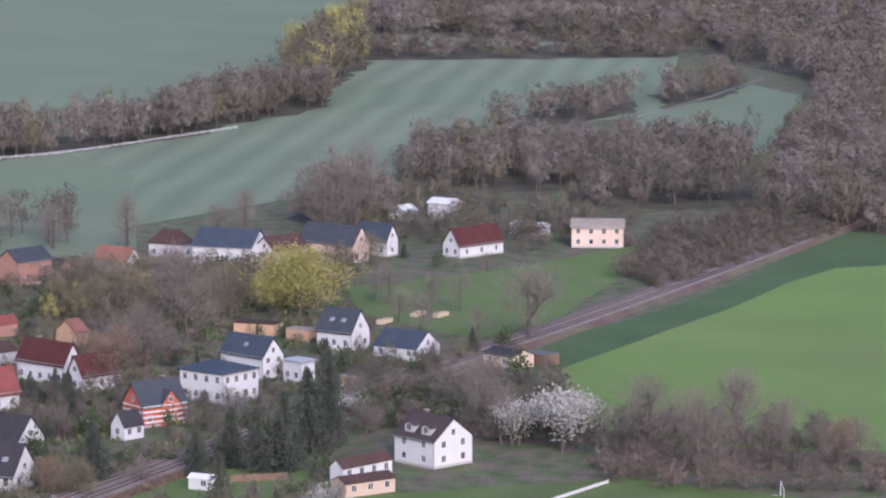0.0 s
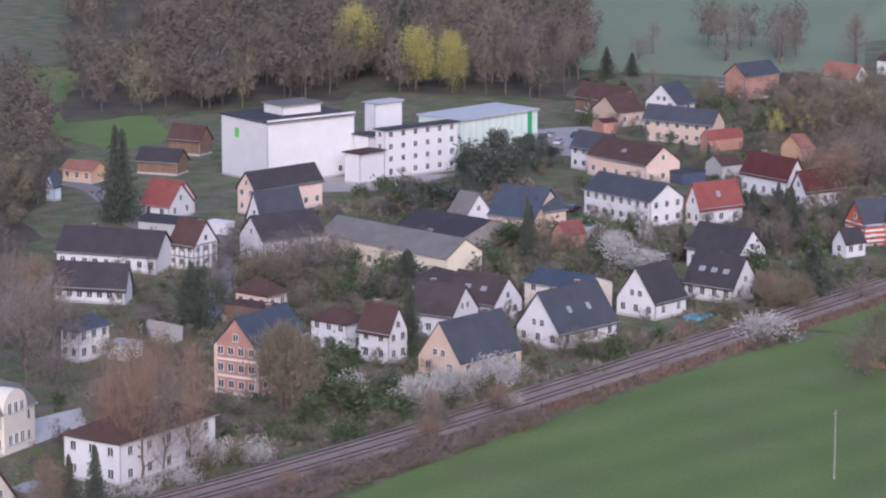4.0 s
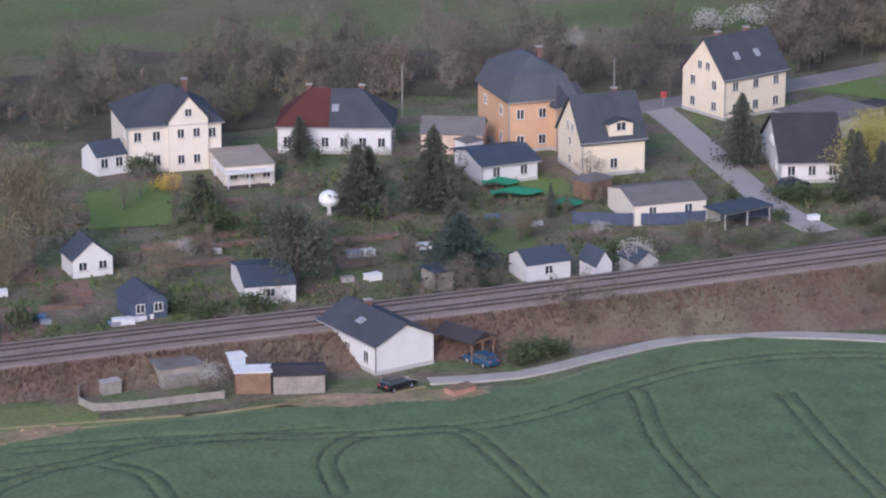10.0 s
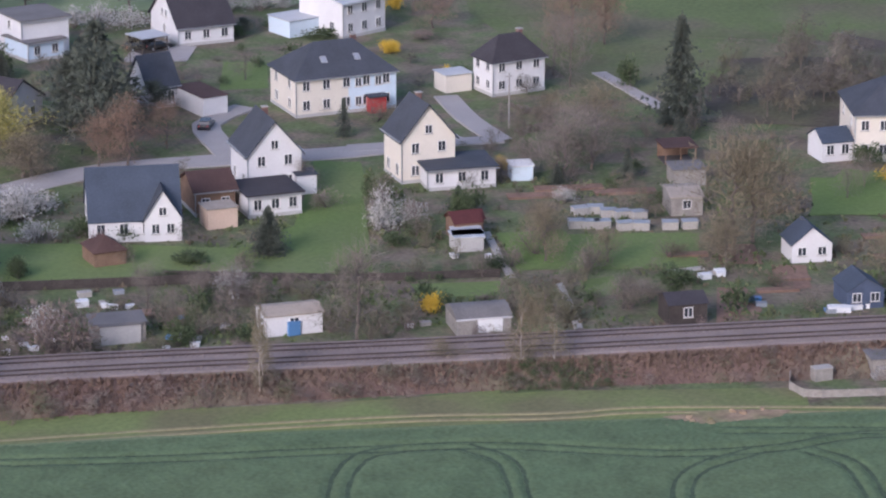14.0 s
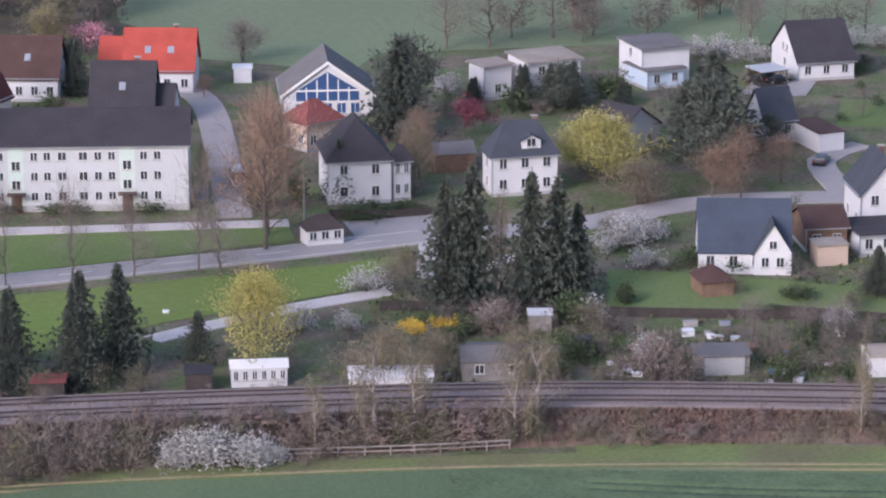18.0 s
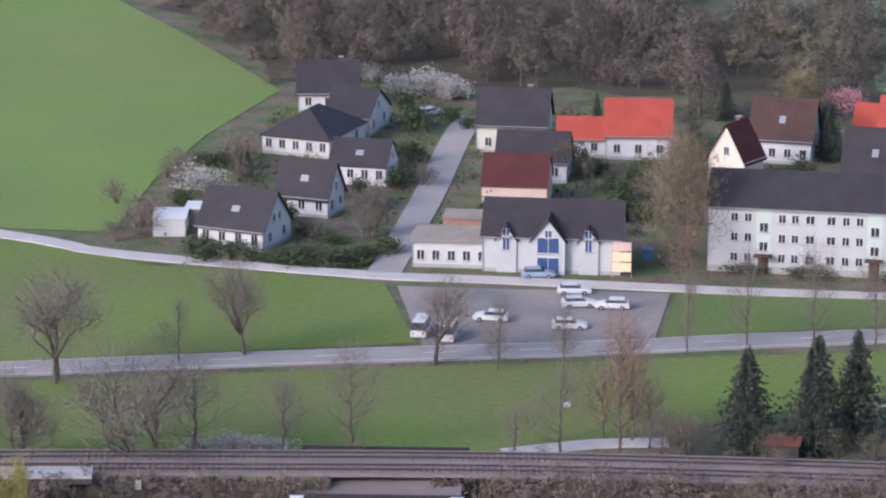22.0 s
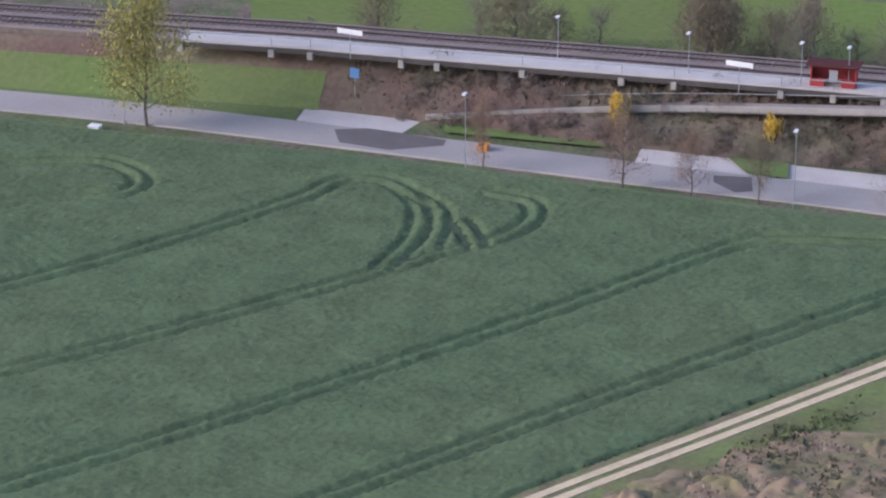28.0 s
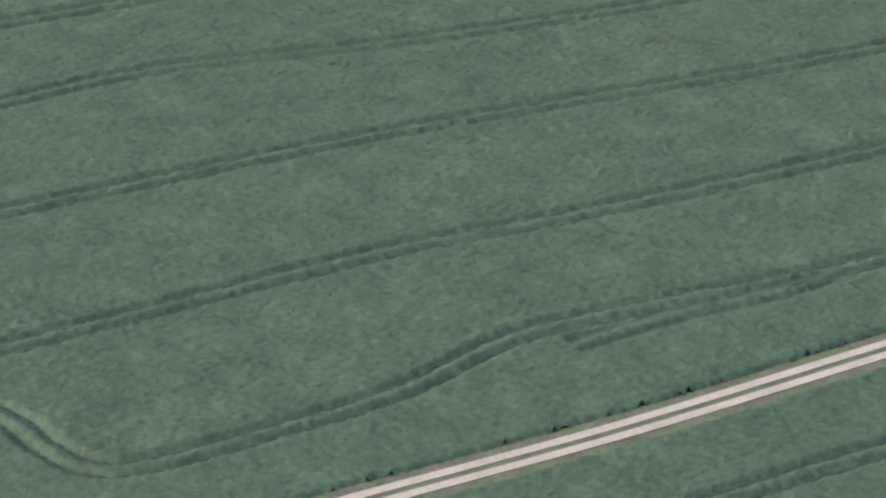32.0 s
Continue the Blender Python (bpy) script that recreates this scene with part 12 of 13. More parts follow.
for _y in (-2.4, 2.0):
    dormer(dormer_house, -_w * 0.27, _y, _he + 0.5, 2.4, 3.0, 1.5, 0.5, "grey", "umber", -90)
# villas with dormers
_w, _d, _he, _ri = DIMS[villa_b.name][:4]
dormer(villa_b, 0.1 * _w, -_d / 2 + 1.4, _he + 0.6, 2.6, 2.4, 1.3, 0.7, "white", "slate")
_w, _d, _he, _ri = DIMS[yellow_b.name][:4]
dormer(yellow_b, 0.12 * _w, -_d / 2 + 1.6, _he + 0.6, 3.4, 2.8, 1.4, 0.5, "yellow", "slate")
_w, _d, _he, _ri = DIMS[red_house.name][:4]
bay(red_house, 0.12 * _w, -_d / 2 - 0.4, 4.2, 5.0, _he, 2.6, "red", "slate", 1, 2)
for _z in (0.9, 1.9, 2.9, 3.9):
    box_part("white_band", (-_w / 2 - 0.04, _w / 2 + 0.04, -_d / 2 - 0.46, _d / 2 + 0.04, _z, _z + 0.3), M_WHITE, red_house, "white painted band")
# brick villa: pale bands between floors
_w, _d, _he, _ri = DIMS[brick_villa.name][:4]
for _z in (2.75, 5.4):
    box_part("stone_band", (-_w / 2 - 0.06, _w / 2 + 0.06, -_d / 2 - 0.06, _d / 2 + 0.06, _z, _z + 0.4), WALL["cream"], brick_villa, "pale stone band")
for _s in (-0.5, 0.5):
    box_part("corner_pilaster", (-_w / 2 - 0.1, -_w / 2 + 0.3, _s * _d - 0.25, _s * _d + 0.25, 0, _he), WALL["pink"], brick_villa, "pale corner pilaster")
# timber-framed house: dark beams
_w, _d, _he, _ri = DIMS[timber_house.name][:4]
for _k in range(6):
    _u = (_k / 5 - 0.5) * _w
    box_part("beam", (_u - 0.1, _u + 0.1, -_d / 2 - 0.05, -_d / 2 + 0.02, 0.4, _he), WALL["dark"], timber_house, "dark timber beam")
    _u = (_k / 5 - 0.5) * _d
    box_part("beam", (-_w / 2 - 0.05, -_w / 2 + 0.02, _u - 0.1, _u + 0.1, 0.4, _he), WALL["dark"], timber_house, "dark timber beam")
for _z in (2.3, 4.6):
    box_part("beam", (-_w / 2 - 0.06, _w / 2 + 0.02, -_d / 2 - 0.06, _d / 2, _z, _z + 0.2), WALL["dark"], timber_house, "dark timber beam")
# hall: roof light strip; manor: arched gable
_w, _d, _he, _ri = DIMS[hall.name][:4]
box_part("roof_light", (-_w / 2 + 2.0, _w / 2 - 5, -0.2, 0.9, _he + 0.1, _he + 0.45), M_PALEGLASS, hall, "long pale roof light")
_w, _d, _he, _ri = DIMS[manor.name][:4]
_b = bmesh.new()
_arc = [(2.9 * math.cos(a), _he + 0.2 + 2.9 * math.sin(a)) for a in [math.pi * k / 14 for k in range(15)]]
_pr = [(2.9, -0.3)] + _arc + [(-2.9, -0.3)]
_A = [[_b.verts.new((x, y, z)) for x, z in _pr] for y in (-_d / 2 - 0.5, -_d / 2 + 4.0)]
_b.faces.new(_A[0])
_b.faces.new(_A[1][::-1])
for k in range(len(_pr)):
    _b.faces.new((_A[0][k], _A[1][k], _A[1][(k + 1) % len(_pr)], _A[0][(k + 1) % len(_pr)]))
bmesh.ops.recalc_face_normals(_b, faces=_b.faces)
_g = part("arched_gable", _b, WALL["cream"], manor, "cream arched gable front")
for _x in (-1.5, 0, 1.5):
    window(_g, _x, -_d / 2 - 0.5, _he - 0.4, 0, 1.0, 1.6)
    window(_g, _x, -_d / 2 - 0.5, 1.2, 0, 1.0, 1.6)
# factory: green plain mark and strip
_w, _d, _he, _ri = DIMS[factory.name][:4]
box_part("green_mark", (-_w / 2 - 0.06, -_w / 2, 2.0, 3.6, _he - 4.4, _he - 2.4), mat("green_sign_paint", (0.16, 0.55, 0.12), 0.6, 0.05), factory, "plain green square mark")
box_part("parapet", (-_w / 2 - 0.1, _w / 2 + 0.1, -_d / 2 - 0.1, -_d / 2 + 0.15, _he, _he + 0.5), WALL["white"], factory)
_w, _d, _he, _ri = DIMS[factory_hall.name][:4]
box_part("green_strip", (_w / 2 - 3.2, _w / 2 - 1.8, -_d / 2 - 0.06, -_d / 2, 0.5, _he - 0.2), mat("green_panel", (0.04, 0.30, 0.12), 0.6, 0.1), factory_hall, "tall green panel")
for _k in range(12):
    _u = (_k + 0.5) / 12 * _w - _w / 2
    box_part("panel_joint", (_u - 0.04, _u + 0.04, -_d / 2 - 0.03, -_d / 2, 0.2, _he - 0.2), M_METAL, factory_hall)
# double house: pale blue half
_w, _d, _he, _ri = DIMS[double_house.name][:4]
box_part("blue_half", (0.02 * _w, _w / 2 + 0.03, -_d / 2 - 0.03, _d / 2 + 0.03, 0.45, _he - 0.05), WALL["blue"], double_house, "pale blue rendered half")
for _u in (0.12, 0.32):
    for _z in (1.0, 3.7):
        window(double_house, _u * _w, -_d / 2 - 0.03, _z, 0, 1.0, 1.3)
box_part("porch", (0.2 * _w, 0.36 * _w, -_d / 2 - 1.6, -_d / 2, -0.2, 2.3), M_REDPAINT, double_house, "dark red porch")
box_part("porch_roof", (0.18 * _w, 0.38 * _w, -_d / 2 - 1.9, -_d / 2 - 0.04, 2.3, 2.5), ROOF["slate"], double_house)
# church tower
tower = thing("church_tower", pose(CHURCH[0], CHURCH[1], 0, 0, 0, 15), "square church tower with a dark onion spire", "church tower")
box_part("shaft", (-2.6, 2.6, -2.6, 2.6, -0.3, 15.5), WALL["beige"], tower)
box_part("cornice", (-2.9, 2.9, -2.9, 2.9, 15.5, 16.0), WALL["cream"], tower)
part("onion_dome", lathe("onion_dome", [(3.0, 16.0), (3.1, 17.0), (2.4, 18.2), (1.2, 19.0), (1.1, 20.4), (1.4, 20.8), (0.8, 22.0), (0.12, 23.0), (0.08, 26.0)], 16, ROOF["slate"]), None, tower)
for _r in (0, -90):
    window(tower, *((0, -2.6) if _r == 0 else (-2.6, 0)), 11.5, _r, 1.2, 2.2)

# double house: the western half of the roof is red
_w, _d, _he, _ri = DIMS[twin.name][:4]
for _o in [q for q in twin.children if q.name.startswith("roof")]:
    _b = bmesh.new()
    _b.from_mesh(_o.data)
    bmesh.ops.bisect_plane(_b, geom=_b.verts[:] + _b.edges[:] + _b.faces[:], plane_co=(-0.05 * _w, 0, 0), plane_no=(1, 0, 0), clear_outer=True)
    for _v in _b.verts:
        _v.co.z += 0.03
    part("red_roof", _b, ROOF["darkred"], twin, "dark red tiled half of the roof")


# garden things
box_thing("frame_stack", "grey concrete frame stacked in the garden", 179.3, 367.4, -5, 2, 1.4, 1, M_CONC, M_METAL)
box_thing("frame_stack", "grey concrete frame stacked in the garden", 181.4, 367.2, -23, 2, 1.4, 1, M_CONC, M_METAL)
box_thing("frame_stack", "grey concrete frame stacked in the garden", 182.2, 365.1, -21, 2, 1.4, 1, M_CONC, M_METAL)
box_thing("frame_stack", "grey concrete frame stacked in the garden", 176.4, 362.4, -20, 2, 1.4, 1, M_CONC, M_METAL)
box_thing("frame_stack", "grey concrete frame stacked in the garden", 178.1, 361.5, -21, 2, 1.4, 1, M_CONC, M_METAL)
box_thing("frame_stack", "grey concrete frame stacked in the garden", 183.5, 363.9, -5, 2, 1.4, 1, M_CONC, M_METAL)
box_thing("frame_stack", "grey concrete frame stacked in the garden", 185.4, 362.9, -4, 2, 1.4, 1, M_CONC, M_METAL)
box_thing("frame_stack", "grey concrete frame stacked in the garden", 181.6, 359.2, -11, 2, 1.4, 1, M_CONC, M_METAL)
box_thing("frame_stack", "grey concrete frame stacked in the garden", 183.5, 358.3, -25, 2, 1.4, 1, M_CONC, M_METAL)
box_thing("frame_stack", "grey concrete frame stacked in the garden", 186.9, 357.2, -23, 2, 1.4, 1, M_CONC, M_METAL)
box_thing("frame_stack", "grey concrete frame stacked in the garden", 189.3, 356.5, -17, 2, 1.4, 1, M_CONC, M_METAL)
box_thing("frame_stack", "grey concrete frame stacked in the garden", 179.3, 360.9, -15, 2, 1.4, 1, M_CONC, M_METAL)
box_thing("garden_crate", "pale plastic garden crate", 181.3, 337.0, -10, 1.2, 0.84, 0.6, M_WHITE)
box_thing("garden_crate", "pale plastic garden crate", 183.4, 337.2, -14, 1, 0.7, 0.5, M_WHITE)
box_thing("garden_crate", "pale plastic garden crate", 188.8, 319.8, -19, 1.4, 0.98, 0.7, M_WHITE)
box_thing("garden_crate", "pale plastic garden crate", 190.0, 319.2, -22, 1.2, 0.84, 0.6, M_WHITE)
box_thing("garden_crate", "pale plastic garden crate", 157.3, 356.6, -8, 0.8, 0.56, 0.4, M_WHITE)
box_thing("garden_crate", "pale plastic garden crate", 160.9, 354.8, -7, 0.8, 0.56, 0.4, M_WHITE)
box_thing("garden_crate", "pale plastic garden crate", 192.9, 319.7, -25, 1, 0.7, 0.5, M_WHITE)
box_thing("garden_crate", "pale plastic garden crate", 196.9, 321.8, -23, 0.8, 0.56, 0.4, M_WHITE)
box_thing("garden_crate", "pale plastic garden crate", 117.0, 337.3, -14, 1, 0.7, 0.5, M_WHITE)
box_thing("garden_crate", "pale plastic garden crate", 122.3, 342.5, -16, 0.7, 0.49, 0.35, M_WHITE)
box_thing("garden_crate", "pale plastic garden crate", 227.8, 325.1, -3, 1.6, 1.12, 0.8, M_WHITE)
box_thing("garden_crate", "pale plastic garden crate", 282.6, 304.1, -13, 1.4, 0.98, 0.7, M_WHITE)
box_thing("garden_crate", "pale plastic garden crate", 295.5, 283.5, -15, 0.9, 0.63, 0.45, M_WHITE)
box_thing("garden_crate", "pale plastic garden crate", 110.2, 356.9, -15, 1.2, 0.84, 0.6, M_WHITE)
box_thing("garden_crate", "pale plastic garden crate", 113.0, 354.0, -9, 1, 0.7, 0.5, M_WHITE)
box_thing("garden_crate", "pale plastic garden crate", 113.0, 349.6, -11, 0.8, 0.56, 0.4, M_WHITE)
box_thing("garden_crate", "pale plastic garden crate", 117.4, 337.7, -21, 0.8, 0.56, 0.4, M_WHITE)
box_thing("garden_crate", "pale plastic garden crate", 116.8, 340.7, -7, 0.9, 0.63, 0.45, M_WHITE)
box_thing("garden_crate", "pale plastic garden crate", 113.7, 337.5, -7, 0.8, 0.56, 0.4, M_WHITE)
box_thing("garden_crate", "pale plastic garden crate", 110.0, 356.4, -2, 1.4, 0.98, 0.7, M_WHITE)
box_thing("garden_crate", "pale plastic garden crate", 99.4, 344.7, -6, 1, 0.7, 0.5, M_WHITE)
box_thing("garden_crate", "pale plastic garden crate", 97.0, 343.2, -18, 0.9, 0.63, 0.45, M_WHITE)
box_thing("garden_crate", "pale plastic garden crate", 112.3, 354.9, -18, 0.9, 0.63, 0.45, M_WHITE)
box_thing("garden_crate", "pale plastic garden crate", 102.8, 345.1, -9, 0.8, 0.56, 0.4, M_WHITE)
box_thing("garden_crate", "pale plastic garden crate", 98.3, 348.0, -9, 0.7, 0.49, 0.35, M_WHITE)
box_thing("garden_crate", "pale plastic garden crate", 127.4, 352.4, -8, 0.8, 0.56, 0.4, M_WHITE)
box_thing("garden_crate", "pale plastic garden crate", 157.3, 357.4, -4, 0.6, 0.42, 0.3, M_WHITE)
box_thing("garden_crate", "pale plastic garden crate", 161.3, 355.5, -18, 0.6, 0.42, 0.3, M_WHITE)
box_thing("garden_crate", "pale plastic garden crate", 226.3, 294.7, -2, 1.3, 0.91, 0.65, M_WHITE)
box_thing("garden_crate", "pale plastic garden crate", 227.6, 293.1, -25, 0.9, 0.63, 0.45, M_WHITE)
box_thing("garden_crate", "pale plastic garden crate", 213.4, 337.0, -24, 1, 0.7, 0.5, M_WHITE)
box_thing("garden_crate", "pale plastic garden crate", 12.0, 369.3, -1, 0.8, 0.56, 0.4, M_WHITE)
box_thing("garden_crate", "pale plastic garden crate", 52.1, 378.3, -2, 0.7, 0.49, 0.35, M_WHITE)
box_thing("garden_crate", "pale plastic garden crate", 42.6, 362.4, -18, 1, 0.7, 0.5, M_WHITE)
box_thing("timber_stack", "long stack of pale timber boards", 719.5, 288.1, -8, 5, 1.6, 0.9, M_STACK)
box_thing("timber_stack", "long stack of pale timber boards", 720.2, 282.7, -8, 5, 1.6, 0.9, M_STACK)
box_thing("timber_stack", "long stack of pale timber boards", 706.7, 291.3, -8, 5, 1.6, 0.9, M_STACK)
box_thing("pool_cover", "pale blue covered garden pool", 343.1, 299.0, 0, 4.5, 3, 0.5, M_PALEGLASS)
box_thing("pool_cover", "pale blue covered garden pool", 276.8, 314.0, 0, 4.5, 3, 0.5, M_PALEGLASS)
box_thing("swimming_pool", "bright blue garden pool", 493.5, 278.5, -8, 5, 3, 0.6, mat("pool_water", (0.12, 0.42, 0.6), 0.15, 0.05))
box_thing("bin", "small painted waste container", 128.7, 337.1, 0, 1.5, 1.2, 1.6, M_BLUE)
box_thing("bin", "small painted waste container", 24.6, 432.8, 0, 1.5, 1.2, 1.6, M_BLUE)
box_thing("bin", "small painted waste container", 64.1, 427.3, 0, 1.5, 1.2, 1.6, M_BLUE)
box_thing("bin", "small painted waste container", -55.5, 319.5, 0, 1.5, 1.2, 1.6, M_PALEGLASS)
box_thing("bin", "small painted waste container", -48.8, 316.8, 0, 1.5, 1.2, 1.6, M_WHITE)
box_thing("salt_bin", "small orange grit box beside the road", -108.4, 310.6, 0, 1, 0.8, 0.9, M_ORANGE)
box_thing("boundary_stone", "pale boundary stone beside the crop", -149.4, 303.0, 0, 1.2, 0.9, 0.5, M_WHITE)

for _x, _y in ((234.3, 343.0),):
    _d = thing("satellite_dome", pose(_x, _y, 0), "white round garden dome on a post", "dome")
    part("dome", lathe("dome", [(0.25, 0.0), (0.3, 1.2), (1.0, 1.35), (1.35, 1.9), (1.3, 2.5), (0.9, 3.0), (0.3, 3.25)], 16, M_WHITE), None, _d)
    part("foot", lathe("foot", [(0.5, -0.1), (0.4, 0.1)], 10, M_CONC), None, _d)
for _k, (_x, _y, _l) in enumerate(((258.6, 335.3, 7.0), (259.8, 340.4, 5.0), (260.8, 327.3, 4.0))):
    _d = thing("shade_net", pose(_x, _y, 0, 0, 0, -28), "green garden netting over beds", "netting")
    _b = bmesh.new()
    _v = [[_b.verts.new((i * _l / 8 - _l / 2, (j - 2) * 0.7, 0.9 + 0.5 * math.sin(i * 0.9 + j) * 0.4)) for j in range(5)] for i in range(9)]
    for i in range(8):
        for j in range(4):
            _b.faces.new((_v[i][j], _v[i + 1][j], _v[i + 1][j + 1], _v[i][j + 1]))
    part("net", _b, M_GREEN, _d)
    for i in (0, 8):
        for j in (0, 4):
            box_part("stake", (i * _l / 8 - _l / 2 - 0.03, i * _l / 8 - _l / 2 + 0.03, (j - 2) * 0.7 - 0.03, (j - 2) * 0.7 + 0.03, -0.2, 1.1), WALL["wood"], _d)

box_thing("garden_bed", "raised bed of bare brown soil", 183.1, 378.6, -16, 9, 2, 0.25, M_SOIL, M_SOIL)
box_thing("garden_bed", "raised bed of bare brown soil", 189.1, 374.1, -16, 8, 2, 0.25, M_SOIL, M_SOIL)
box_thing("garden_bed", "raised bed of bare brown soil", 177.5, 377.0, -16, 7, 2, 0.25, M_SOIL, M_SOIL)
box_thing("garden_bed", "raised bed of bare brown soil", 211.3, 343.1, -16, 9, 1.5, 0.25, M_SOIL, M_SOIL)
box_thing("garden_bed", "raised bed of bare brown soil", 216.9, 338.9, -16, 8, 1.5, 0.25, M_SOIL, M_SOIL)
box_thing("garden_bed", "raised bed of bare brown soil", 190.1, 332.6, -16, 5, 1.2, 0.25, M_SOIL, M_SOIL)
box_thing("garden_bed", "raised bed of bare brown soil", 186.7, 329.3, -16, 5, 1.2, 0.25, M_SOIL, M_SOIL)
box_thing("garden_bed", "raised bed of bare brown soil", 217.4, 343.2, -16, 8, 2, 0.25, M_SOIL, M_SOIL)
box_thing("garden_bed", "raised bed of bare brown soil", 232.1, 331.0, -16, 9, 2, 0.25, M_SOIL, M_SOIL)
box_thing("garden_bed", "raised bed of bare brown soil", 225.8, 356.2, -16, 7, 2, 0.25, M_SOIL, M_SOIL)
box_thing("garden_bed", "raised bed of bare brown soil", 117.3, 350.3, -16, 6, 2, 0.25, M_SOIL, M_SOIL)
box_thing("garden_bed", "raised bed of bare brown soil", 104.4, 352.6, -16, 5, 1.5, 0.25, M_SOIL, M_SOIL)
box_thing("garden_bed", "raised bed of bare brown soil", 107.4, 345.3, -16, 6, 2, 0.25, M_SOIL, M_SOIL)
box_thing("garden_bed", "raised bed of bare brown soil", 208.8, 334.9, -16, 10, 1.5, 0.25, M_SOIL, M_SOIL)
box_thing("garden_bed", "raised bed of bare brown soil", 183.5, 346.2, -16, 5, 1.5, 0.25, M_SOIL, M_SOIL)
box_thing("garden_bed", "raised bed of bare brown soil", 224.8, 346.8, -16, 8, 2, 0.25, M_SOIL, M_SOIL)
cable_pole(917.8, 254.6, 14)
cable_pole(409.8, 208.9, 10)
cable_pole(270.8, 377.7, 8)
cable_pole(188.7, 409.3, 8)
cable_pole(300.2, 366.1, 7)
cable_pole(396.3, 366.0, 9)
cable_pole(396.7, 366.4, 9)
cable_pole(74.9, 411.2, 7)
cable_pole(467.4, 209.9, 8)

_g = thing("railway_gantry", pose(1013.0, 260.5, 0, 0, 0, -20), "grey steel lattice tower beyond the trees", "tower")
for _x in (-2.5, 2.3):
    for _y in (-2.5, 2.3):
        box_part("leg", (_x, _x + 0.35, _y, _y + 0.35, -0.2, 9.5), M_METAL, _g)
for _z in (3.0, 6.0, 9.2):
    box_part("brace", (-2.5, 2.65, -2.5, -2.2, _z, _z + 0.3), M_METAL, _g)
box_part("top", (-2.8, 3.0, -2.8, 3.0, 9.5, 10.0), M_METAL, _g)

sign("small white railway marker", 287.4, 275.4, 3, 0, 1.2, 0.6, 0.6, M_WHITE)
sign("small white railway marker", 287.8, 275.9, 3, 0, 1.2, 0.6, 0.6, M_WHITE)
sign("small white railway marker", 0.9, 325.2, 0, 0, 1.2, 0.6, 0.6, M_WHITE)
sign("red and white road sign", 304.7, 360.3, 0, -30, 2.4, 0.9, 0.9, M_REDPAINT)
undergrowth("low mixed garden plants and rough grass", [(113.7, 339.0), (204.7, 307.2), (235.9, 355.3), (137.6, 407.3)], 1.35, 0.42, 71, M_WEED)
undergrowth("low mixed garden plants and rough grass", [(199.1, 322.2), (243.0, 285.9), (279.7, 329.3), (234.4, 378.0)], 1.35, 0.42, 72, M_WEED)
undergrowth("low mixed garden plants and rough grass", [(72.0, 355.3), (138.8, 334.0), (165.0, 397.9), (85.9, 419.8)], 1.215, 0.42, 73, M_WEED)
undergrowth("low mixed garden plants and rough grass", [(342.9, 299.3), (423.8, 263.1), (513.5, 344.3), (467.1, 401.7)], 0.81, 0.42, 74, M_WEED)
undergrowth("low mixed garden plants and rough grass", [(427.6, 349.3), (403.5, 269.8), (505.9, 258.8), (597.0, 416.8)], 0.675, 0.42, 75, M_WEED)
undergrowth("low mixed garden plants and rough grass", [(258.2, 322.2), (294.1, 286.9), (364.5, 299.0), (316.8, 355.3)], 0.81, 0.42, 76, M_WEED)
undergrowth("low mixed garden plants and rough grass", [(74.5, 343.2), (109.9, 338.9), (118.6, 367.0), (80.5, 371.5)], 1.62, 0.42, 77, M_WEED)
undergrowth("low mixed garden plants and rough grass", [(-10.2, 445.7), (69.2, 473.0), (62.3, 521.4), (-5.2, 525.2)], 0.54, 0.42, 78, M_WEED)
undergrowth("low mixed garden plants and rough grass", [(-43.7, 430.7), (-6.1, 436.1), (6.0, 546.5), (-26.5, 540.0)], 0.81, 0.42, 79, M_WEED)

def lump(x, y, size, seed):
    """An uneven lump of earth or stone half sunk in the ground."""
    rng = np.random.default_rng(seed)
    b = bmesh.new()
    bmesh.ops.create_icosphere(b, subdivisions=1, radius=size)
    for v in b.verts:
        v.co *= rng.uniform(0.6, 1.25)
        v.co.z *= 0.6
    o = tagged(new("rubble_lump", to_mesh("rubble_lump", b, M_RUBBLE)), "lump of earth and rubble beside the track", "rubble")
    o.matrix_world = pose(x, y, 0.4)
    return o
_r = random.Random(4)
for _k in range(16):
    lump(-61.6 + _r.gauss(0, 3.2), 243.8 + _r.gauss(0, 1.6), _r.uniform(0.2, 0.6), _k)
for _k in range(10):
    lump(160.0 + _r.gauss(0, 3.5), 292.7 + _r.gauss(0, 0.8), _r.uniform(0.25, 0.6), 40 + _k)

area("verge", "strip of rough grass along the crop", [(87.7, 322.9), (104.4, 319.6), (101.3, 310.5), (85.2, 314.3)], M_ROUGH, 0.06, "verge")
plant("redbush", 262.5, 266, 1.6, 2.6, z=0.6)
plant("bush", 265, 268, 1.8, 3, z=1.6)
plant("redbush", 271, 271, 1.5, 3, z=2.6)
plant("bush", 276, 268.5, 1.7, 3, z=1.6)
plant("redbush", 277.5, 264, 1.4, 2.4, z=0.5)
plant("bush", 268, 274, 1.6, 3, z=2.6)
plant("redbush", 260, 270, 1.6, 3, z=0.6)
plant("bush", 274, 275, 1.6, 3, z=2.6)
plant("greenbush", 281, 268, 2.2, 3, z=0.3)
car("parked car in the village yard", 646.6, 406.2, 20, (0.02, 0.025, 0.035))
car("parked car in the village yard", 642.8, 399.6, 20, (0.5, 0.5, 0.5))
car("parked car in the village yard", 653.4, 401.3, 15, (0.03, 0.05, 0.1))
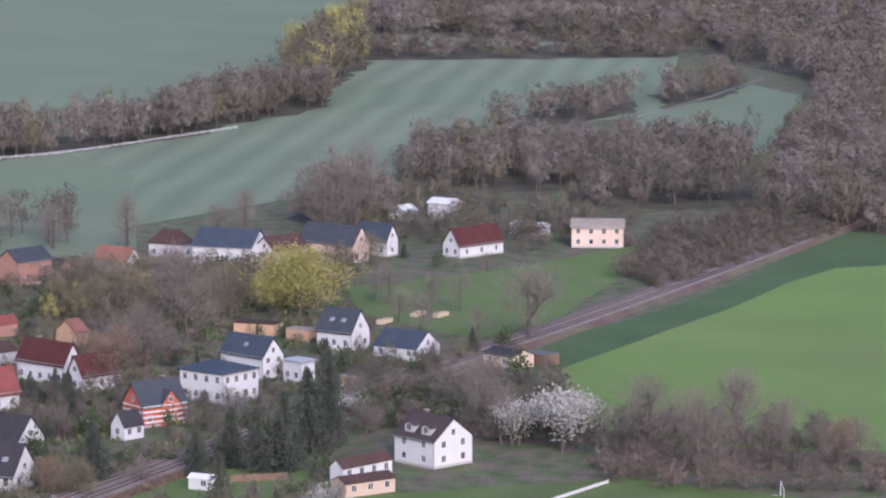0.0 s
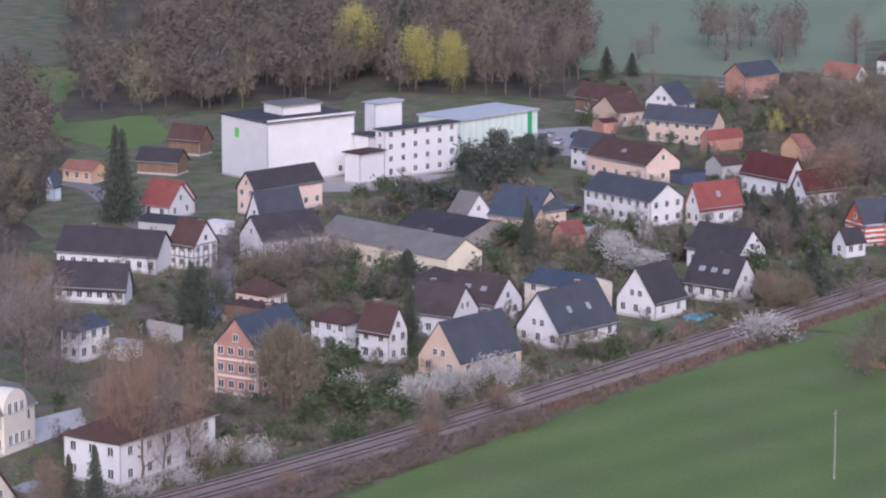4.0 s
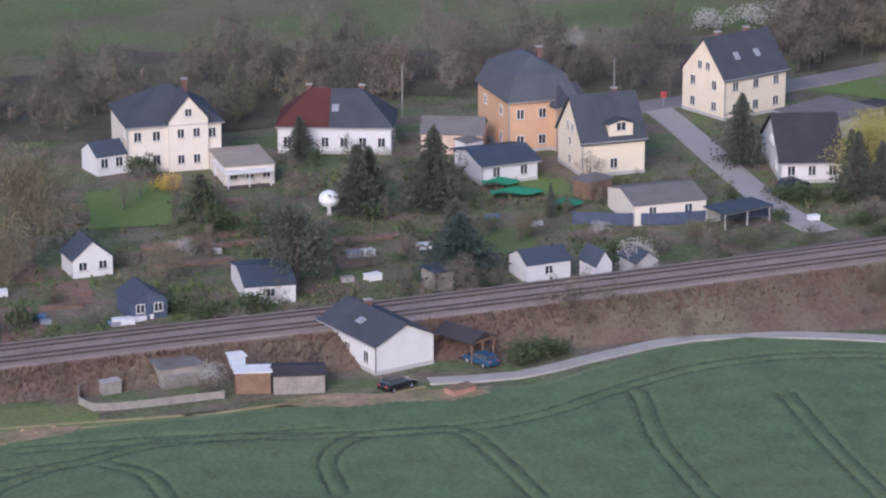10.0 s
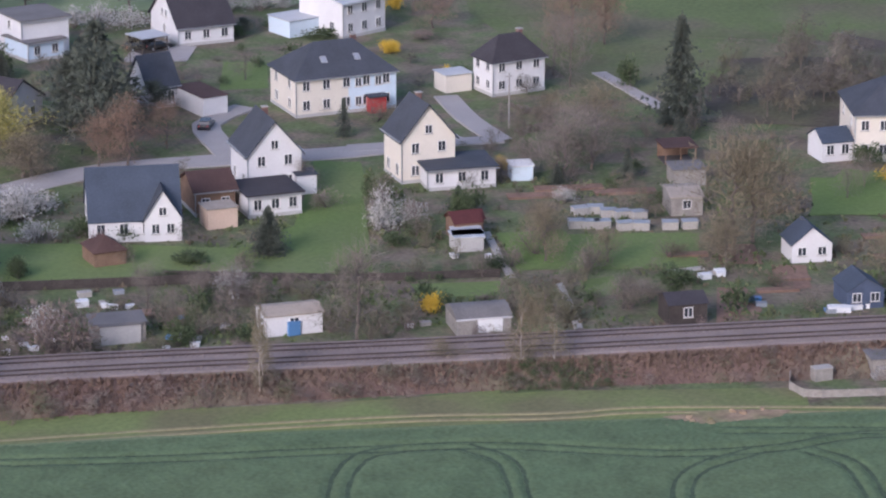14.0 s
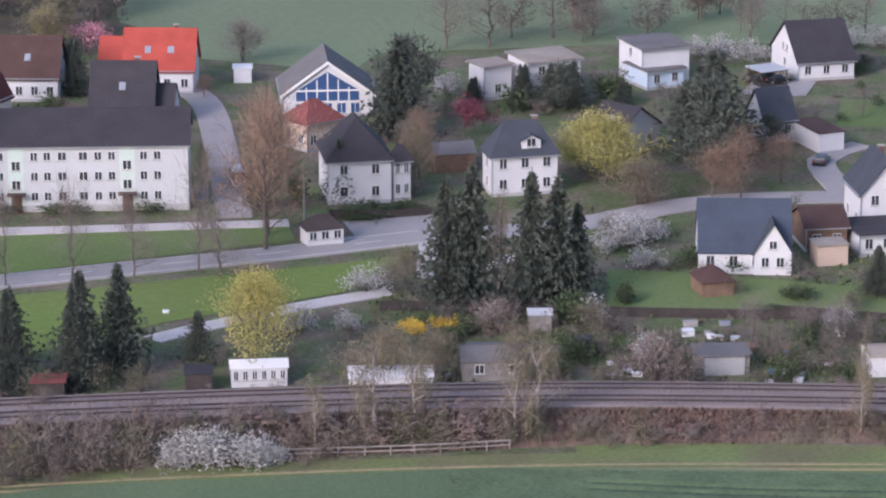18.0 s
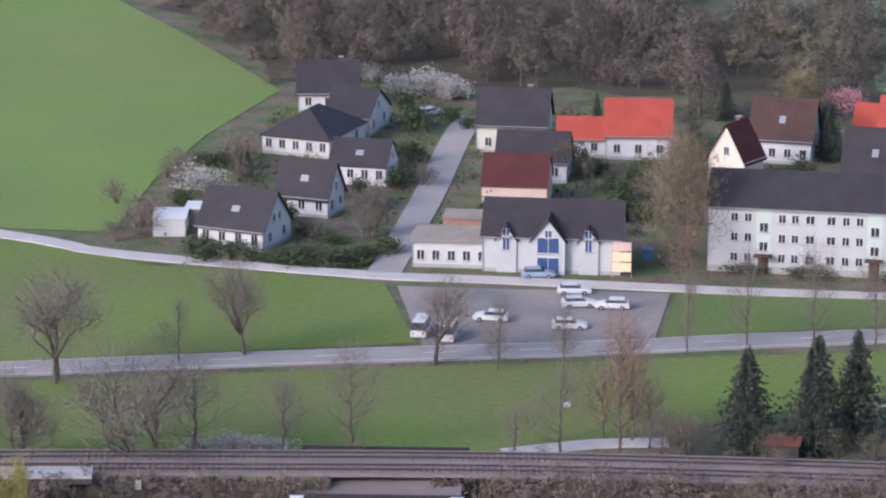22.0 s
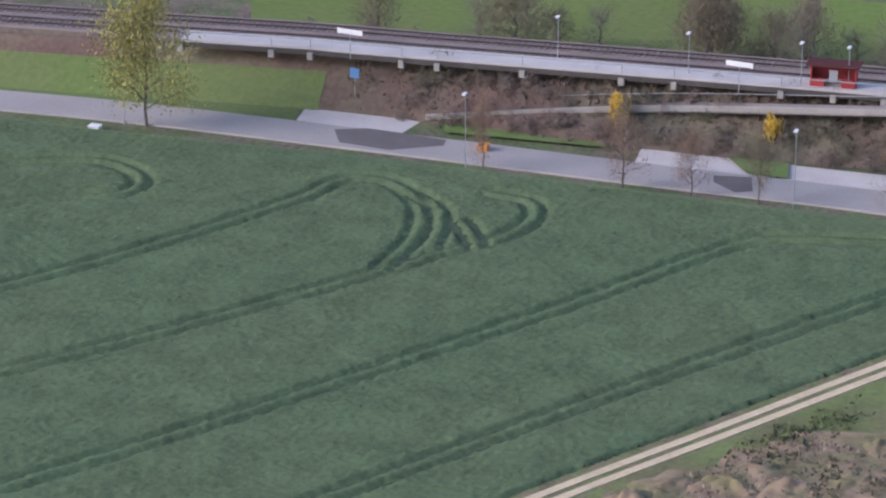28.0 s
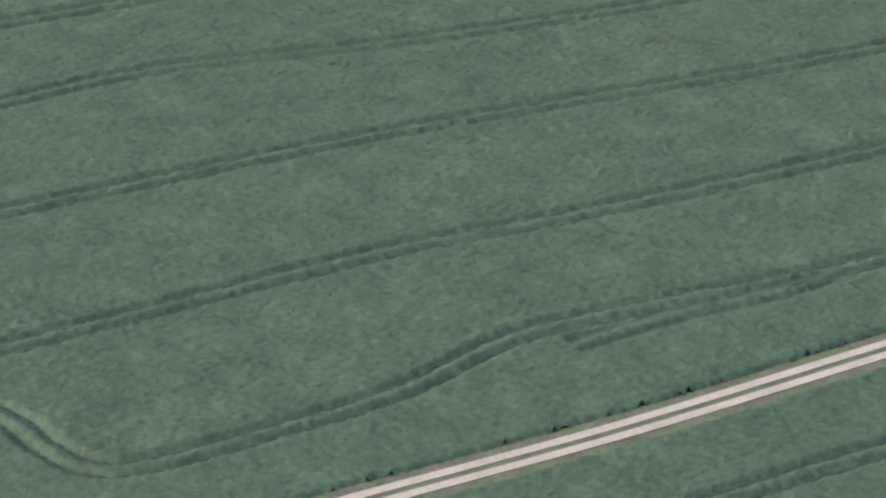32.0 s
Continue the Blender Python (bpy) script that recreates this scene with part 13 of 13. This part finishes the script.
car("parked car in the village yard", 644.1, 373.5, 10, (0.5, 0.5, 0.5))
car("parked car in the village yard", 571.9, 347.5, 10, (0.4, 0.41, 0.42))
car("parked car in the village yard", 743.9, 413.1, 15, (0.35, 0.38, 0.42))

def barrel_shed(label, x, y, rz, w, d, wall_h, material, roof_material):
    """A shed with a rounded sheet roof and a pale door leaf."""
    t = thing("garden_shed", pose(x, y, 0, 0, 0, rz), label, "garden shed")
    box_part("wall", (-w / 2, w / 2, -d / 2, d / 2, -0.2, wall_h), material, t)
    b = bmesh.new()
    prof = [(-d / 2 - 0.15 + (d + 0.3) * k / 10, wall_h + 0.9 * math.sin(math.pi * k / 10)) for k in range(11)]
    rows = [[b.verts.new((sx * (w / 2 + 0.15), py, pz)) for py, pz in prof] for sx in (-1, 1)]
    for k in range(10):
        b.faces.new((rows[0][k], rows[0][k + 1], rows[1][k + 1], rows[1][k]))
    b.faces.new(rows[0])
    b.faces.new(rows[1][::-1])
    bmesh.ops.recalc_face_normals(b, faces=b.faces)
    part("roof", b, roof_material, t)
    box_part("door", (-w * 0.12, w * 0.34, -d / 2 - 0.06, -d / 2 + 0.02, 0.3, wall_h - 0.2), M_WHITE, t, "white sheet door")
    box_part("eave_board", (-w / 2 - 0.1, w / 2 + 0.1, -d / 2 - 0.2, -d / 2 - 0.14, wall_h - 0.12, wall_h + 0.05), WALL["white"], t)
    return t
def log_pile(x, y, rz, n, length, rows, seed):
    """Stacked round logs, each a part."""
    rng = random.Random(seed)
    t = thing("log_pile", pose(x, y, 0, 0, 0, rz), "stack of grey weathered logs beside the sheds", "log pile")
    for r in range(rows):
        for k in range(n - r):
            q = part("log", cached(("log", length), lambda: lathe("log", [(0.16, 0.0), (0.19, 0.05), (0.17, length * 0.5), (0.18, length - 0.05), (0.15, length)], 7, WALL["greywood"])), None, t)
            q.matrix_basis = pose((k - n / 2 + r / 2) * 0.38, length / 2, 0.18 + r * 0.33, 90, 0, rng.uniform(0, 360) * 0)
    return t
log_pile(183.2, 297.3, -10, 12, 2.0, 4, 1)
log_pile(181.3, 300.1, -10, 7, 1.6, 2, 2)

bank_scrub("green bramble thicket on the railway bank", 150, 162, 110, 66, ["greenbush"], (0.6, 1.3))
ribbon("path", "narrow grey garden path", [(165.1, 364.7), (162.5, 355.3), (160.0, 345.9)], 0.9, M_CONC, 0.07, "path")
ribbon("path", "narrow grey garden path", [(164.2, 341.8), (161.7, 333.3), (158.9, 325.4)], 0.9, M_CONC, 0.07, "path")
ribbon("path", "narrow grey garden path", [(178.1, 341.1), (182.8, 340.6)], 0.9, M_CONC, 0.07, "path")
area("garden_bed", "bare brown soil bed in the allotments", [(180.7, 333.1), (183.9, 332.0), (181.5, 323.5), (176.0, 316.9), (173.3, 319.4)], M_SOIL, 0.05, "garden bed")
area("garden_bed", "bare brown soil bed in the allotments", [(191.0, 338.5), (194.7, 336.7), (190.8, 328.5), (186.4, 329.5)], M_SOIL, 0.05, "garden bed")
area("garden_bed", "bare brown soil bed in the allotments", [(225.6, 330.7), (230.7, 329.4), (226.4, 321.1), (221.6, 322.4)], M_SOIL, 0.05, "garden bed")
area("garden_bed", "bare brown soil bed in the allotments", [(189.3, 348.5), (193.2, 347.0), (190.2, 339.1), (185.3, 341.3)], M_SOIL, 0.05, "garden bed")
box_thing("container", "white plastic water container in the garden", 191.5, 298.8, -5, 2.2, 1.6, 1.7, M_WHITE, M_METAL)
box_thing("rabbit_hutch", "small grey wooden hutch in the paddock", 175.7, 299.7, -5, 2.2, 1.3, 1.4, WALL["greywood"], M_CONC)
box_thing("trailer", "low red-brown farm trailer beside the track", 206.0, 276.7, 2, 3.2, 1.6, 0.9, WALL["brick"], WALL["wood"])
box_thing("shed", "leaning grey board shed beside the logs", 182.9, 305.1, -8, 3.2, 2.2, 1.9, WALL["greywood"], M_CONC)
box_thing("garden_crate", "pale garden crate among the beds", 182.2, 326.7, -22, 1.5, 0.9, 0.525, M_BLUE)
box_thing("garden_crate", "pale garden crate among the beds", 182.1, 325.0, -18, 1.3, 0.78, 0.455, M_PALEGLASS)
box_thing("garden_crate", "pale garden crate among the beds", 188.3, 319.6, -24, 1.2, 0.72, 0.42, M_PALEGLASS)
box_thing("garden_crate", "pale garden crate among the beds", 189.9, 319.8, -3, 1.4, 0.84, 0.49, M_BLUE)
box_thing("garden_crate", "pale garden crate among the beds", 191.6, 319.6, -9, 1.4, 0.84, 0.49, M_WHITE)
box_thing("garden_crate", "pale garden crate among the beds", 181.2, 337.8, -11, 1.1, 0.66, 0.385, M_WHITE)
box_thing("garden_crate", "pale garden crate among the beds", 182.7, 338.1, -19, 1, 0.6, 0.35, M_CONC)
box_thing("garden_crate", "pale garden crate among the beds", 183.8, 338.3, -14, 1.3, 0.78, 0.455, M_WHITE)
box_thing("garden_crate", "pale garden crate among the beds", 219.7, 317.9, -21, 1.5, 0.9, 0.525, M_CONC)
box_thing("garden_crate", "pale garden crate among the beds", 222.6, 316.7, -6, 2, 1.2, 0.7, M_WHITE)
box_thing("garden_crate", "pale garden crate among the beds", 226.3, 325.6, -14, 2.2, 1.32, 0.77, M_PALEGLASS)
box_thing("garden_crate", "pale garden crate among the beds", 235.2, 323.6, -25, 1.8, 1.08, 0.63, M_WHITE)
box_thing("garden_crate", "pale garden crate among the beds", 230.3, 313.9, -19, 2, 1.2, 0.7, M_CONC)
box_thing("garden_crate", "pale garden crate among the beds", 190.4, 319.8, -8, 1.5, 0.9, 0.525, M_WHITE)
box_thing("garden_crate", "pale garden crate among the beds", 188.3, 320.1, -13, 1, 0.6, 0.35, M_BLUE)
box_thing("garden_crate", "pale garden crate among the beds", 252.7, 323.2, -16, 1.4, 0.84, 0.49, M_WHITE)
box_thing("garden_crate", "pale garden crate among the beds", 249.9, 329.0, -19, 1.6, 0.96, 0.56, M_BLUE)
box_thing("garden_crate", "pale garden crate among the beds", 127.8, 353.8, -23, 1.2, 0.72, 0.42, M_CONC)
box_thing("garden_crate", "pale garden crate among the beds", 122.6, 342.4, -10, 0.9, 0.54, 0.315, M_WHITE)
box_thing("garden_crate", "pale garden crate among the beds", 143.7, 334.1, -9, 1.2, 0.72, 0.42, M_CONC)
box_thing("garden_crate", "pale garden crate among the beds", 141.6, 334.0, -12, 1, 0.6, 0.35, M_WHITE)
box_thing("garden_crate", "pale garden crate among the beds", 115.4, 359.3, -2, 1.2, 0.72, 0.42, M_PALEGLASS)
box_thing("garden_crate", "pale garden crate among the beds", 111.4, 359.9, -2, 1.6, 0.96, 0.56, M_CONC)
box_thing("garden_crate", "pale garden crate among the beds", 122.6, 342.4, -20, 1, 0.6, 0.35, M_WHITE)
box_thing("garden_crate", "pale garden crate among the beds", 99.1, 346.1, -10, 1.5, 0.9, 0.525, M_CONC)
box_thing("garden_crate", "pale garden crate among the beds", 100.2, 343.4, -10, 1.2, 0.72, 0.42, M_WHITE)
box_thing("garden_crate", "pale garden crate among the beds", 117.7, 339.0, -19, 1.4, 0.84, 0.49, M_CONC)
box_thing("garden_crate", "pale garden crate among the beds", 115.4, 341.1, -18, 1, 0.6, 0.35, M_BLUE)
box_thing("garden_crate", "pale garden crate among the beds", 118.9, 347.4, -13, 0.8, 0.48, 0.28, M_BLUE)
box_thing("garden_crate", "pale garden crate among the beds", 114.9, 353.7, -7, 1, 0.6, 0.35, M_WHITE)
box_thing("garden_crate", "pale garden crate among the beds", 112.5, 355.9, -18, 1.2, 0.72, 0.42, M_CONC)
barrel_shed("grey garden shed with a rounded sheet roof", 148.9, 331, -10.1, 6.3, 5.6, 2.0, WALL["greywood"], ROOF["grey"])

def heap(x, y, w, h, seed):
    """A low uneven heap of tipped earth."""
    rng = np.random.default_rng(seed)
    n = 14
    bump = rng.normal(0, 1, (n + 1, n + 1))
    bump = (bump + np.roll(bump, 1, 0) + np.roll(bump, 1, 1) + np.roll(bump, (1, 1), (0, 1))) / 4
    vs = []
    for i in range(n + 1):
        for j in range(n + 1):
            u, v = i / n * 2 - 1, j / n * 2 - 1
            r = min(1.0, math.hypot(u, v) * (1 + 0.25 * math.sin(3 * math.atan2(v, u) + seed)))
            f = math.cos(r * math.pi / 2) ** 1.3
            vs.append((u * w * 0.65, v * w * 0.45, h * f * (1 + 0.7 * bump[i, j]) + (0.05 * bump[i, j] if f > 0.02 else -0.12)))
    fs = [(i * (n + 1) + j, (i + 1) * (n + 1) + j, (i + 1) * (n + 1) + j + 1, i * (n + 1) + j + 1) for i in range(n) for j in range(n)]
    me = bpy.data.meshes.new("earth_mound")
    me.from_pydata(vs, [], fs)
    me.materials.append(M_RUBBLE)
    o = tagged(new("earth_mound", me), "low heap of tipped brown earth beside the track", "earth mound")
    for p in me.polygons:
        p.use_smooth = True
    o.matrix_world = pose(x, y, 0.45, 0, 0, rng.uniform(-25, 60))
for _k, (_x, _y) in enumerate([(-72.4, 230.8), (-69.6, 235.5), (-67.8, 239.0), (-64.1, 241.0), (-67.1, 232.1), (-63.9, 235.5), (-60.7, 237.3), (-61.2, 244.5), (-60.2, 249.5), (-58.6, 242.0), (-70.0, 229.3), (-60.1, 233.7), (-64.6, 229.9), (-56.6, 236.2), (-62.8, 241.1), (-52.8, 252.8), (-53.9, 245.5)]):
    heap(_x, _y, 3.0 + 1.8 * ((_k * 7) % 5) / 4, 0.3 + 0.35 * ((_k * 3) % 4) / 3, _k + 3)

undergrowth("tufted rough grass beside the farm track", [(-86.6, 207.5), (-55.7, 267.1), (-42.9, 287.6), (-77.9, 202.0)], 3.5, 0.3, 83, M_WEED).location.z = 0.42
undergrowth("dry brown stalks on the tipped earth", [(-73.2, 229.1), (-60.4, 252.4), (-45.4, 249.7), (-65.1, 225.5)], 3.0, 0.3, 84, M_SCRUB).location.z = 0.5
